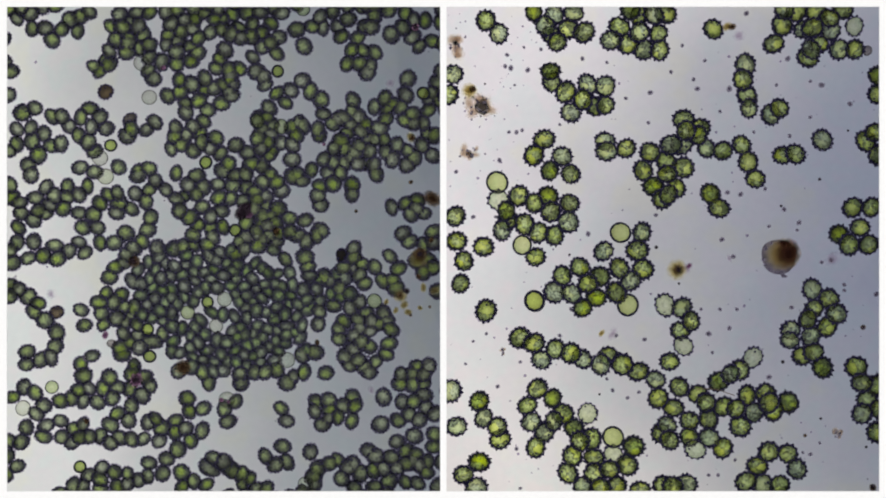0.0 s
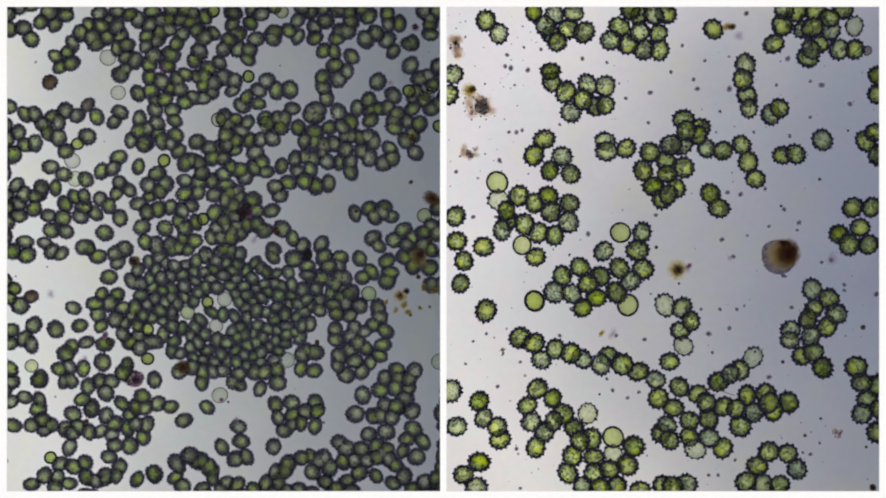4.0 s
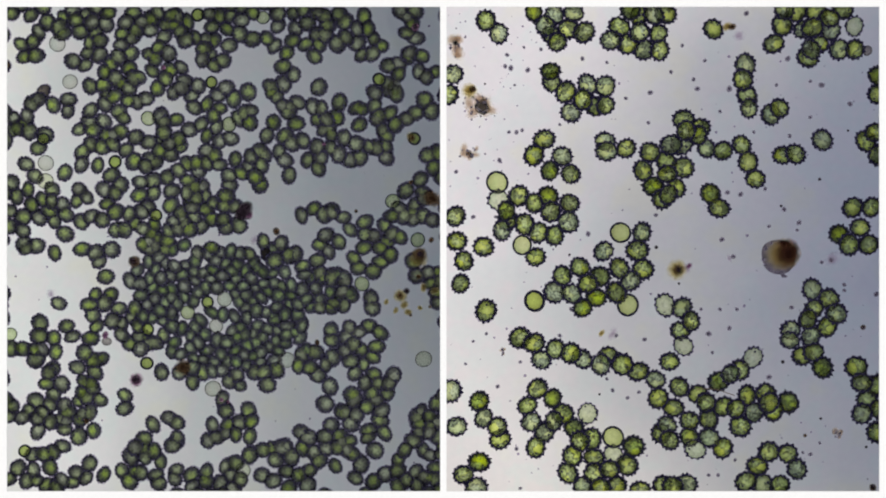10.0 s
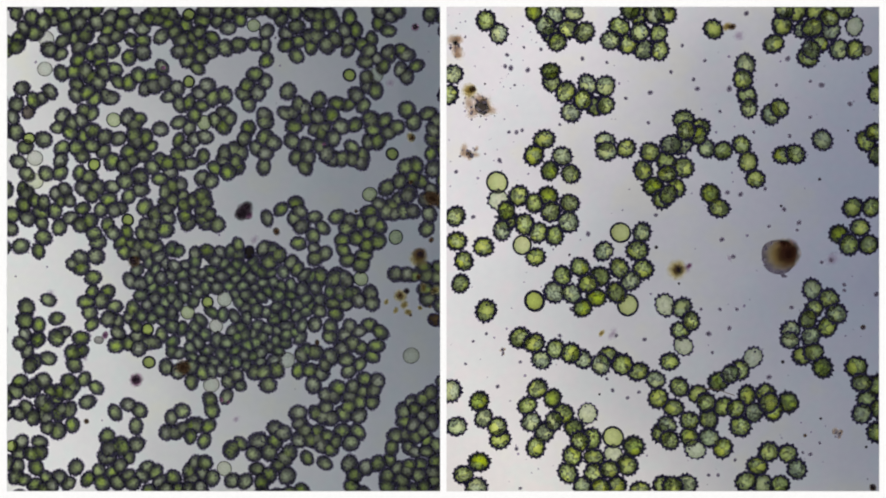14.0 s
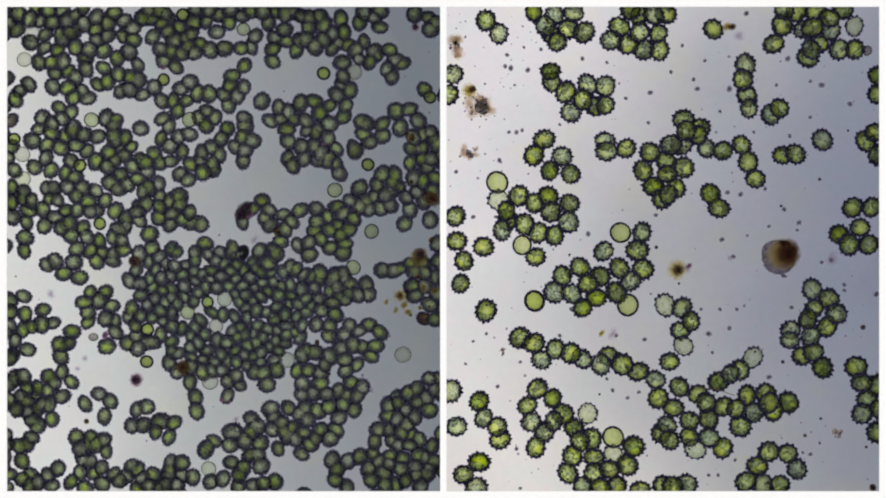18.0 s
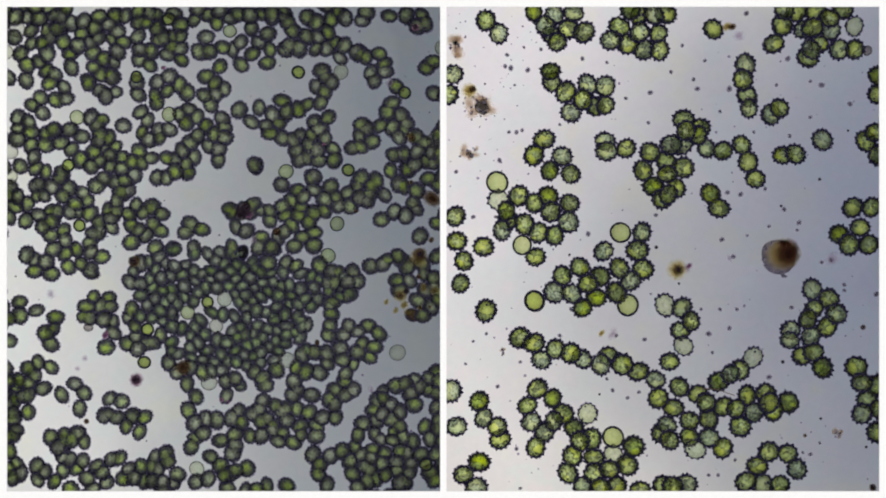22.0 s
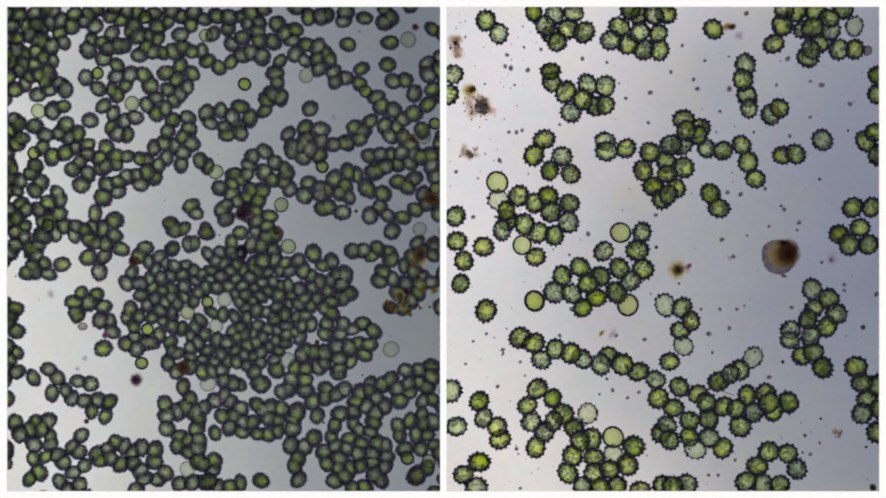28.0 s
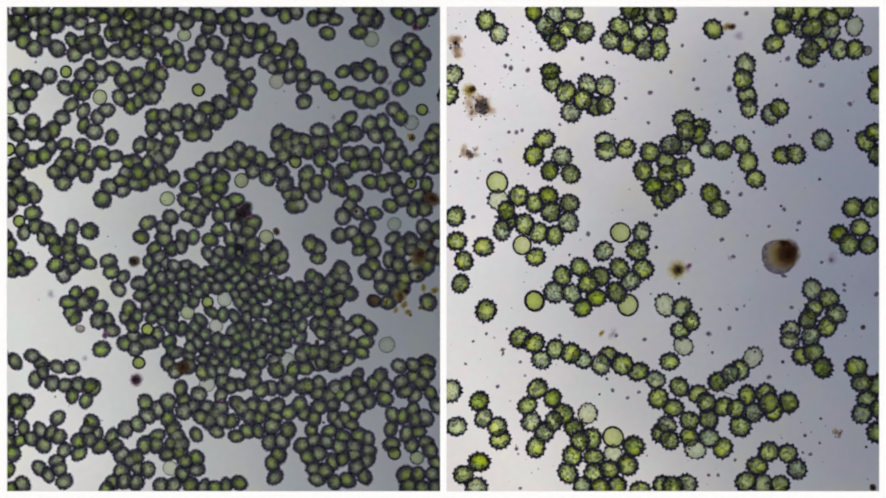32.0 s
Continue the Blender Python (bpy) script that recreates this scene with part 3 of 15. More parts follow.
drift([(-131.9, 109.8, 0), (-141.1, 108, 2), (-146.4, 105, 8), (-151.2, 104.7, -3), (-157.8, 108, -29), (-163.2, 111.1, -54), (-166, 112, -65), (-169.4, 111.3, -64), (-174.1, 110.3, -62), (-179.3, 110, -62), (-185.7, 110.2, -61), (-194.1, 110.2, -59)],
      [(-2.2, -2.1, "c"), (2.2, 2.1, "c")])
drift([(-115.8, 105.4, 0), (-126.3, 104.8, 0), (-134.9, 104.1, 0), (-142.7, 103.8, 0), (-152.6, 104, 0), (-160.8, 104.5, 0), (-165.3, 104.5, 0), (-169.3, 104.5, 0), (-174.8, 104.6, 0), (-181.8, 105, 0), (-192.1, 105.6, 0), (-204.6, 106.2, 0)],
      [(0, 0, "c")])
drift([(-132.1, 124.9, 0), (-142, 124.7, -7), (-149.7, 124.5, -50), (-152.7, 123.9, -52), (-153.9, 124.3, -41), (-154.6, 124.9, -36), (-155.6, 124.9, -31), (-164.1, 124.2, -74), (-174.3, 123.8, -101), (-182.2, 124.9, -114), (-188.1, 126.4, -270), (-195.4, 127.2, -274)],
      [(0.2, -2.5, "c"), (-0.2, 2.5, "c")])
drift([(-123.3, 115.2, 0), (-135, 114.3, 0), (-143.5, 113.4, 0), (-147.3, 112.7, 0), (-148.9, 112.7, 0), (-149.7, 112.9, 0), (-152.2, 112.8, 0), (-158, 112.8, 0), (-164, 112.7, 0), (-170.8, 113.5, 0), (-178.4, 115.1, 0), (-186.1, 116.3, 0)],
      [(0, 0, "c")])
drift([(-125.6, 127.6, 0), (-135.6, 125.5, 8), (-141.6, 122.5, 16), (-144.4, 121.4, 13), (-147.6, 122.8, 2), (-149.6, 124.2, -5), (-151.4, 124.3, -5), (-157.1, 123.7, 20), (-164.1, 123.2, 45), (-170.7, 124.4, 36), (-177, 126.7, 4), (-183.3, 128.1, -6)],
      [(-1.7, -2, "c"), (1.7, 2, "c")])
drift([(-117.3, 121.8, 0), (-128.7, 121.3, 0), (-136.2, 121, 0), (-139.4, 120.8, 0), (-142, 121.2, 0), (-143.5, 121.6, 0), (-145.2, 122, 0), (-149.3, 123.1, 0), (-154.5, 124.5, 0), (-159.1, 125, 0), (-164.4, 125.8, 0), (-170.2, 127, 0)],
      [(0, 0, "c")])
drift([(-104.4, 112.3, 0), (-112.4, 109.7, 34), (-118.9, 105.8, 73), (-124.8, 103.4, 79), (-132, 103.9, 40), (-138.2, 105, -13), (-144.2, 105.2, -21), (-152.6, 105.2, -18), (-160.5, 105.3, -13), (-168.9, 105.9, -5), (-178, 107.5, 10), (-187.2, 108.6, 15)],
      [(2.7, 0.4, "c"), (-2.7, -0.4, "c")])
drift([(-112.6, 116.1, 0), (-123.1, 114.8, -13), (-131.5, 113.8, -24), (-134.8, 113.1, -29), (-137.2, 112.8, -28), (-138.5, 112.8, -23), (-140.7, 112.5, -28), (-144.8, 113.1, -31), (-149.9, 113.8, -34), (-155.8, 114.3, -39), (-163.4, 115.1, -41), (-171.1, 116.7, -41)],
      [(-4.3, 0.6, "c"), (0.2, -2, "c"), (4, 1.4, "c")])
drift([(-111.7, 125.1, 0), (-122.7, 123.8, 0), (-131.9, 122.7, 0), (-135.2, 121.3, 0), (-136.3, 119.8, 0), (-136.4, 118.7, 0), (-138, 117.8, 0), (-145, 118, 0), (-153.9, 118.3, 0), (-161, 116.5, 0), (-168.1, 114.7, 0), (-176.3, 114.3, 0)],
      [(0, 0, "c")])
drift([(-110, 129.9, 0), (-118.8, 127, 0), (-126.5, 124.7, 0), (-129, 124.1, 0), (-132.6, 124, 0), (-135.1, 124.1, 0), (-136.9, 124, 0), (-141.1, 123.7, 0), (-147.7, 121.3, 0), (-154.4, 121.4, 0), (-159.7, 123.6, 0), (-166.2, 124, 0)],
      [(0, 0, "g")])
drift([(-91.2, 109.3, 0), (-100.3, 106.8, 0), (-107.1, 102.4, 0), (-114.1, 99.8, 0), (-122.3, 100.5, 0), (-129.4, 101.9, 0), (-135.9, 102.8, 0), (-144.6, 107, 0), (-153.9, 111.4, 0), (-163.1, 110.6, 0), (-172.6, 106.3, 0), (-182.1, 104.4, 0)],
      [(0, 0, "c")])
drift([(-96.8, 114.7, 0), (-106.6, 114.7, 0), (-116.7, 114, 0), (-123.7, 112.1, 0), (-128, 109.7, 0), (-131.1, 108.3, 0), (-134.3, 107.5, 0), (-140.8, 105.1, 0), (-148.7, 102.8, 0), (-155.9, 102.2, 0), (-164.1, 103.5, 0), (-173.1, 105.3, 0)],
      [(0, 0, "c")])
drift([(-102.5, 122.5, 0), (-109.9, 122.6, -16), (-114.9, 122.7, -43), (-119, 121.6, -55), (-124.9, 119.6, -49), (-129.4, 118.3, -39), (-131.9, 117.6, -37), (-135.8, 116.7, -32), (-141.3, 115.7, -23), (-147, 115, -22), (-154.1, 114.9, -24), (-162.5, 115.7, -24)],
      [(-1.3, 2.9, "c"), (1.3, -2.9, "c")])
drift([(-87.3, 112.2, 0), (-96.6, 111.5, 0), (-104, 110.9, 0), (-111, 108.9, 0), (-118.5, 106.2, 0), (-124.8, 104.4, 0), (-130.1, 104, 0), (-135.6, 105.4, 0), (-141.6, 106.7, 0), (-148.1, 106.1, 0), (-156.4, 104.4, 0), (-164.7, 104.4, 0)],
      [(0, 0, "c")])
drift([(-97.2, 125.4, 0), (-107.2, 125, 0), (-117.6, 124.3, 0), (-122.3, 124.3, 0), (-125.2, 125.4, 0), (-126.7, 126.3, 0), (-129.2, 126.8, 0), (-136.5, 125.7, 0), (-145.6, 124.7, 0), (-150.9, 124.5, 0), (-154.8, 125.3, 0), (-161.7, 126.3, 0)],
      [(0, 0, "c")])
drift([(-91.2, 119.7, 0), (-99.8, 119.7, 0), (-106.7, 119.8, 0), (-112.7, 117.8, 0), (-118.7, 114.2, 0), (-123.4, 111.7, 0), (-127, 110.1, 0), (-133.3, 104.8, 0), (-141.5, 99.4, 0), (-146.5, 100.3, 0), (-150.6, 106.3, 0), (-157.7, 110.4, 0)],
      [(0, 0, "c")])
drift([(-73.8, 107.7, 0), (-86.2, 110.5, 0), (-97.6, 114.9, 0), (-105.6, 115, 0), (-111.6, 110.1, 0), (-116.5, 106.4, 0), (-121.9, 105.8, 0), (-126.1, 105.3, 0), (-131.2, 104.6, 0), (-137.8, 104.5, 0), (-145.8, 105, 0), (-156.5, 105.4, 0)],
      [(0, 0, "c")])
drift([(-85.8, 125.4, 0), (-94.3, 125, 0), (-100.4, 124.4, 0), (-105.4, 122.5, 0), (-110.4, 119.3, 0), (-114.9, 117, 0), (-118.8, 115.7, 0), (-122.6, 114, 0), (-127.6, 112.2, 0), (-134.2, 112.4, 0), (-142.3, 114.7, 0), (-152.1, 116.4, 0)],
      [(0, 0, "c")])
drift([(-81.8, 132.7, 1), (-91, 132.1, 0), (-97.9, 131.1, 0), (-103.3, 129.3, 0), (-108.3, 126.7, -2), (-112.2, 124.8, -5), (-115.6, 123.9, -9), (-119.8, 123.8, -13), (-124.9, 123.7, -17), (-131.5, 123.2, -17), (-139.9, 122.9, -13), (-149.5, 123.1, -10)],
      [(-8.1, -4.5, "c"), (-1.6, 0, "c"), (3.7, -2.6, "c"), (10.1, 1.6, "c"), (3.7, 3.4, "c"), (-7.8, 2, "c")])
drift([(-77.7, 116.4, 0), (-87.2, 115.2, 0), (-93.8, 113.9, 0), (-99.5, 112.1, 0), (-104.8, 109.7, 0), (-109.6, 107.9, 0), (-114.3, 106.7, 0), (-120.1, 105.5, 0), (-126.4, 104.5, 0), (-133.2, 105, 0), (-141.1, 107.2, 0), (-150.6, 108.9, 0)],
      [(0, 0, "c")])
drift([(-74.1, 126.9, 0), (-82.9, 125.9, 0), (-89.5, 125.1, 0), (-94.1, 123.5, 0), (-97.8, 120.6, 0), (-100.9, 118.1, 0), (-104.2, 116.8, 0), (-109.2, 115.9, 0), (-114.8, 115.2, 0), (-120.6, 114, 0), (-128.5, 113.1, 0), (-137.1, 113.4, 0)],
      [(0, 0, "p")])
drift([(-66.5, 117.9, 0), (-76.3, 115.4, -20), (-84.4, 112.1, -42), (-89.8, 110.1, -43), (-94.2, 109.2, -23), (-98, 108.4, 7), (-102.3, 107.3, 15), (-109.1, 106.7, 3), (-116.5, 106.3, -8), (-124.2, 105.4, -2), (-134, 104.8, 9), (-143.7, 105.5, 20)],
      [(2.8, -0.3, "c"), (-2.8, 0.3, "c")])
drift([(-65.1, 123.3, 0), (-74.3, 122, 0), (-81.4, 120.5, 0), (-86.1, 119.1, 0), (-90.5, 117.1, 0), (-94.2, 115.1, 0), (-97.8, 113.5, 0), (-103.3, 111.4, 0), (-109.4, 109.5, 0), (-116.3, 111.2, 0), (-125.2, 115.8, 0), (-135.6, 120.3, 0)],
      [(0, 0, "c")])
drift([(-62.6, 134.2, 3), (-73.2, 132.3, -17), (-82.3, 129.5, -44), (-87.9, 128, -41), (-91.2, 127.7, -11), (-94, 127.4, 17), (-97.5, 126.6, 22), (-102.3, 125.1, 22), (-107.7, 123.9, 22), (-113, 123.1, 23), (-119.2, 123.2, 16), (-127.1, 124, 8)],
      [(-2.9, 1.5, "c"), (2.9, -1.5, "c")])
drift([(-54, 112.8, 0), (-64.7, 112.1, 0), (-73.9, 111.6, 0), (-78.9, 111, 0), (-81.6, 109.5, 0), (-84.1, 108, 0), (-88.3, 106.7, 0), (-95.5, 105, 0), (-104.4, 102.9, 0), (-115.1, 100.8, 0), (-130.4, 99.8, 0), (-144.8, 100, 0)],
      [(0, 0, "c")])
drift([(-54.9, 121.9, 0), (-64.3, 121.6, -5), (-71, 121.5, -13), (-75.2, 121.1, -14), (-79.4, 119.5, -7), (-83.1, 117.8, 1), (-86.9, 116.5, 3), (-92.9, 114.7, 6), (-99.8, 113.1, 8), (-106.4, 112.7, 3), (-113.6, 112.5, -13), (-124.4, 112.1, -40)],
      [(-3.6, 4.1, "c"), (-0.9, -4, "c"), (4.5, -0.1, "c")])
drift([(-50.1, 130.3, 0), (-60.1, 129.3, -4), (-67.8, 128.6, -8), (-72.5, 128.1, -9), (-75.9, 127, -4), (-78.6, 126.1, 1), (-81.8, 125.2, 4), (-86.6, 125.1, 13), (-92.5, 125.1, 20), (-98, 125.3, 28), (-103.7, 125.3, 34), (-111.6, 124.2, 35)],
      [(-5.9, 1.5, "c"), (-0.6, 0, "c"), (6.5, -1.5, "c")])
drift([(-46.7, 131.6, 0), (-56.4, 131.2, 0), (-64, 130.4, 0), (-68.6, 130.1, 0), (-72, 129.3, 0), (-75, 128.1, 0), (-78.5, 126.8, 0), (-85.2, 124.4, 0), (-93.4, 122.2, 0), (-100, 121.1, 0), (-105.9, 120.1, 0), (-114.3, 117.3, 0)],
      [(0, 0, "c")])
drift([(-43.8, 108.8, 0), (-53.7, 108.3, -26), (-62.8, 108.3, -55), (-68.1, 108.7, -99), (-71.3, 108.8, -127), (-74.1, 108.8, -135), (-78.3, 108.5, -143), (-86.2, 105.3, -183), (-96, 101, -226), (-106.6, 98.4, -246), (-120.9, 97.9, -283), (-136.5, 98.1, -313)],
      [(1.5, -3.4, "c"), (-1.5, 3.4, "c")])
drift([(-41.1, 117.9, 0), (-51.1, 116.1, 0), (-60.2, 114.9, 0), (-65.5, 114.1, 0), (-68.6, 113.5, 0), (-71.1, 112.7, 0), (-74.4, 111.6, 0), (-79, 108.5, 0), (-86.5, 104.8, 0), (-97.5, 103.1, 0), (-112.1, 103.1, 0), (-130.8, 103.2, 0)],
      [(0, 0, "c")])
drift([(-36.6, 126.8, 0), (-46.4, 124.2, 7), (-55.2, 122.1, 17), (-60.9, 121.3, 17), (-64.3, 121.4, 6), (-66.7, 121.4, -5), (-69.6, 120.9, -6), (-75.6, 119.4, 13), (-84.2, 117.7, 29), (-92.8, 115.3, 22), (-100.6, 112.1, -2), (-110, 108, -21)],
      [(0.3, -2.6, "c"), (-0.3, 2.6, "c")])
drift([(-28.8, 127.2, 0), (-37.1, 124.8, 0), (-44.2, 122.1, 0), (-50.2, 121, 0), (-55.9, 120.4, 0), (-60, 119.7, 0), (-62.6, 119.1, 0), (-64.9, 120.1, 0), (-69.2, 120.6, 0), (-77.1, 118.2, 0), (-87.3, 113.1, 0), (-97.2, 108.3, 0)],
      [(0, 0, "c")])
drift([(-21.3, 117.3, 0), (-31.8, 115.2, 0), (-42.2, 113, 0), (-49.8, 112.1, 0), (-54.5, 111.6, 0), (-58, 111, 0), (-61.9, 110.6, 0), (-67.3, 111.8, 0), (-75.1, 112.8, 0), (-84.1, 111.8, 0), (-93.4, 108.9, 0), (-104.1, 105.9, 0)],
      [(0, 0, "c")])
drift([(-12.6, 107.4, 0), (-22.9, 105.6, 0), (-32.9, 103, 0), (-41.1, 102.6, 0), (-46.8, 104.4, 0), (-51.4, 105.5, 0), (-56.7, 105.9, 0), (-62.7, 106.1, 0), (-70.2, 105.8, 0), (-79.7, 103, 0), (-90.4, 97.5, 0), (-103.2, 92.4, 0)],
      [(0, 0, "c")])
drift([(-16.2, 112.8, 0), (-26.2, 111.8, 0), (-36.2, 109.9, 0), (-43.7, 109.3, 0), (-47.9, 110.1, 0), (-50.7, 110.4, 0), (-54, 110.2, 0), (-58.4, 108.2, 0), (-63.5, 106, 0), (-71.3, 104.4, 0), (-81.8, 103, 0), (-93.3, 100.2, 0)],
      [(0, 0, "c")])
drift([(-12.3, 121.5, 0), (-22.6, 120.3, 4), (-32.5, 118.3, 7), (-40.5, 117.1, 5), (-46, 116.6, 5), (-49.8, 116, 6), (-53.6, 115.2, 7), (-59.3, 114.5, 19), (-65.9, 113.6, 33), (-73.5, 113.3, 47), (-82.6, 113.8, 97), (-93.9, 113.5, 139)],
      [(-3, 0.3, "c"), (3, -0.3, "c")])
drift([(-20.1, 125.7, 0), (-27.5, 125.4, 0), (-33.7, 124.5, 0), (-39.9, 123.8, 0), (-46, 123.5, 0), (-50.4, 122.9, 0), (-53.2, 122.4, 0), (-56.7, 122.3, 0), (-61, 121.9, 0), (-66.6, 122.1, 0), (-74.2, 123.8, 0), (-83.7, 124.2, 0)],
      [(0, 0, "c")])
drift([(-5.7, 110.4, 0), (-15, 109.4, 0), (-22.7, 108, 0), (-30.8, 107.8, 0), (-38.4, 108.5, 0), (-44.2, 108.7, 0), (-49.2, 108.4, 0), (-54.1, 109.2, 0), (-59.2, 109.8, 0), (-66.3, 109.3, 0), (-76.1, 108.1, 0), (-88.2, 105.9, 0)],
      [(0, 0, "c")])
drift([(-0.7, 94.6, 0), (-12.6, 96.5, 0), (-26.9, 99.9, 0), (-36.2, 103.2, 0), (-38.8, 104.7, 0), (-40, 105.3, 0), (-44.6, 105.5, 0), (-49.7, 106.8, 0), (-54.3, 108.1, 0), (-60.7, 108, 0), (-70, 106.8, 0), (-81.6, 104.4, 0)],
      [(0, 0, "c")])
drift([(-1.1, 120.7, 0), (-6.7, 119.1, 0), (-6.9, 119.7, 0), (-12.6, 119.7, 0), (-25.4, 119.9, 0), (-35.5, 119.9, 0), (-41.6, 119.9, 0), (-50, 122.8, 0), (-57.8, 126.4, 0), (-61.2, 126, 0), (-62.2, 123.2, 0), (-68.4, 122.5, 0)],
      [(0, 0, "c")])
drift([(-0.4, 108.9, 0), (-10.6, 109.2, 0), (-26.8, 110.5, 0), (-35.5, 111.5, 0), (-37.5, 111.8, 0), (-38, 111.5, 0), (-41, 110.9, 0), (-42.6, 107.3, 0), (-45, 103.1, 0), (-53.2, 102.4, 0), (-66.3, 105.1, 0), (-80, 107.4, 0)],
      [(0, 0, "c")])
drift([(-0.2, 126.7, 0), (-8.1, 126.3, 0), (-13.8, 126.2, 0), (-20.1, 126.5, 0), (-28.1, 126.7, 0), (-34.7, 126.8, 0), (-39.9, 126.2, 0), (-47.1, 124.2, 0), (-54.4, 122.2, 0), (-60.9, 121.9, 0), (-67.8, 124.3, 0), (-78.3, 126.3, 0)],
      [(0, 0, "c")])
drift([(6.8, 93.8, 0), (0, 95.7, 0), (-6.7, 99.8, 0), (-14.6, 103.1, 0), (-23.7, 104.2, 0), (-30.1, 104.3, 0), (-34.8, 105, 0), (-40.8, 104.9, 0), (-48.8, 104.4, 0), (-59.1, 98.9, 0), (-68.8, 94.5, 0), (-80.7, 91.8, 0)],
      [(0, 0, "c")])
drift([(2.9, 114.4, 0), (-4.8, 114, 0), (-10.7, 114, 0), (-17, 114.5, 0), (-24.4, 115.3, 0), (-30.3, 116, 0), (-34.1, 116.9, 0), (-31.1, 120.6, 0), (-28.2, 124.3, 0), (-34, 124.1, 0), (-45.9, 122, 0), (-57.6, 121.8, 0)],
      [(0, 0, "c")])
drift([(4.4, 124.3, 1), (-2.6, 124.4, -9), (-8.5, 124.2, -13), (-14.5, 124.6, -15), (-21.3, 125, -17), (-27.3, 125.1, -16), (-32.9, 125, -12), (-38.3, 124.2, 1), (-43.4, 123.2, 13), (-48.6, 122.9, 20), (-54.2, 124, 22), (-62.5, 125.6, 22)],
      [(-1.4, -1.9, "c"), (1.4, 1.9, "c")])
drift([(13.7, 96.8, 0), (6.6, 97.2, 0), (-0.5, 99.1, 0), (-8.6, 101.6, 0), (-17.2, 103.8, 0), (-23.5, 105.5, 0), (-27.2, 105.7, 0), (-31, 104.5, 0), (-36, 103.3, 0), (-44.7, 105.3, 0), (-53.3, 110.2, 0), (-61.4, 114.5, 0)],
      [(0, 0, "c")])
drift([(22.9, 124.3, 0), (14.6, 123.7, 0), (9.3, 123.7, 0), (4, 124, 0), (-2.1, 124.4, 0), (-7.7, 124.7, 0), (-13.5, 124.8, 0), (-17.3, 124.6, 0), (-20.7, 123.8, 0), (-26.2, 122.6, 0), (-31.2, 121.5, 0), (-35.7, 121.8, 0)],
      [(0, 0, "c")])
drift([(34.4, 118.1, 3), (25.9, 117.5, 5), (19, 117.6, 3), (12.9, 118, 1), (6.7, 118.6, 0), (1.2, 119, 0), (-4.3, 119.4, -1), (-8.7, 120.3, -22), (-13.2, 120.7, -39), (-21.9, 121.8, -33), (-33.5, 123.9, -10), (-41.2, 125, 12)],
      [(-2, 3.2, "c"), (2.3, 0.3, "c"), (-0.4, -3.5, "c")])
drift([(55.3, 120.5, 0), (47, 120, 0), (39.9, 120, 0), (33.2, 120.5, 0), (26.3, 121, 0), (20.4, 121.5, 0), (14.7, 122.3, 0), (7.6, 123.3, 0), (0, 123.7, 0), (-9.1, 126.1, 0), (-21.5, 131.5, 0), (-34.8, 136.3, 0)],
      [(0, 0, "c")])
drift([(60, 105, 7), (60, 104.8, 7), (60, 104.5, 7), (53.3, 104.2, 7), (46, 103.7, 6), (39.8, 103.7, 5), (33.5, 104.7, 5), (25.5, 106.3, 5), (17, 107.7, 5), (9.1, 111.1, 0), (-0.9, 117.3, 0), (-15.1, 124.1, 2)],
      [(-8.6, 1.6, "c"), (-2.9, -0.8, "c"), (3.6, -3.5, "c"), (7.9, 2.7, "c")])
drift([(-231.2, 81.6, 0), (-240, 84.2, 0), (-248.1, 87.1, 0), (-255.9, 89.3, 0), (-262.8, 91.1, 0), (-268.2, 92.2, 0), (-273.7, 93.6, 0), (-275, 95.7, 0), (-275, 97.6, 0), (-275, 99.2, 0), (-275, 100.4, 0), (-275, 101.5, 0)],
      [(0, 0, "c")])
drift([(-219.9, 73.5, 0), (-230, 74.1, 1), (-240, 74.7, 1), (-247.8, 75.8, -1), (-254, 76.8, -3), (-258.9, 77.2, -3), (-264, 78, -2), (-270.3, 79.7, -2), (-275, 81.3, -1), (-275, 82.7, -1), (-275, 83.9, 0), (-275, 84.8, 0)],
      [(-3.3, -1.2, "c"), (3.3, 1.2, "c")])
drift([(-179.1, 83.4, 0), (-201.6, 87.2, 0), (-220.9, 91.5, 0), (-231.7, 96, 0), (-235.7, 98.1, 0), (-238.1, 99.6, 0), (-243.2, 101.8, 0), (-250.7, 104.4, 0), (-258, 106.5, 0), (-265.3, 108.2, 0), (-274, 109.5, 0), (-275, 110.7, 0)],
      [(0, 0, "b")])
drift([(-189.8, 72.3, 0), (-205, 70.2, 18), (-214.5, 63.8, -20), (-222.1, 64, -27), (-230.3, 70.5, 15), (-235.7, 75.7, 59), (-239.7, 77.3, 66), (-246.1, 78.8, 69), (-254, 80.2, 66), (-263, 81.6, 65), (-272.8, 82.9, 64), (-275, 84, 64)],
      [(-2.5, -2.4, "c"), (2.5, 2.4, "c")])
drift([(-178.5, 63.9, 0), (-190.1, 69.3, 0), (-202.1, 73.6, 0), (-211.9, 77.8, 0), (-219.2, 82.5, 0), (-224.4, 85.9, 0), (-229.3, 89.3, 0), (-236.8, 92.5, 0), (-244.4, 94.9, 0), (-252.5, 96.8, 0), (-261.8, 98.2, 0), (-271.8, 99.5, 0)],
      [(0, 0, "c")])
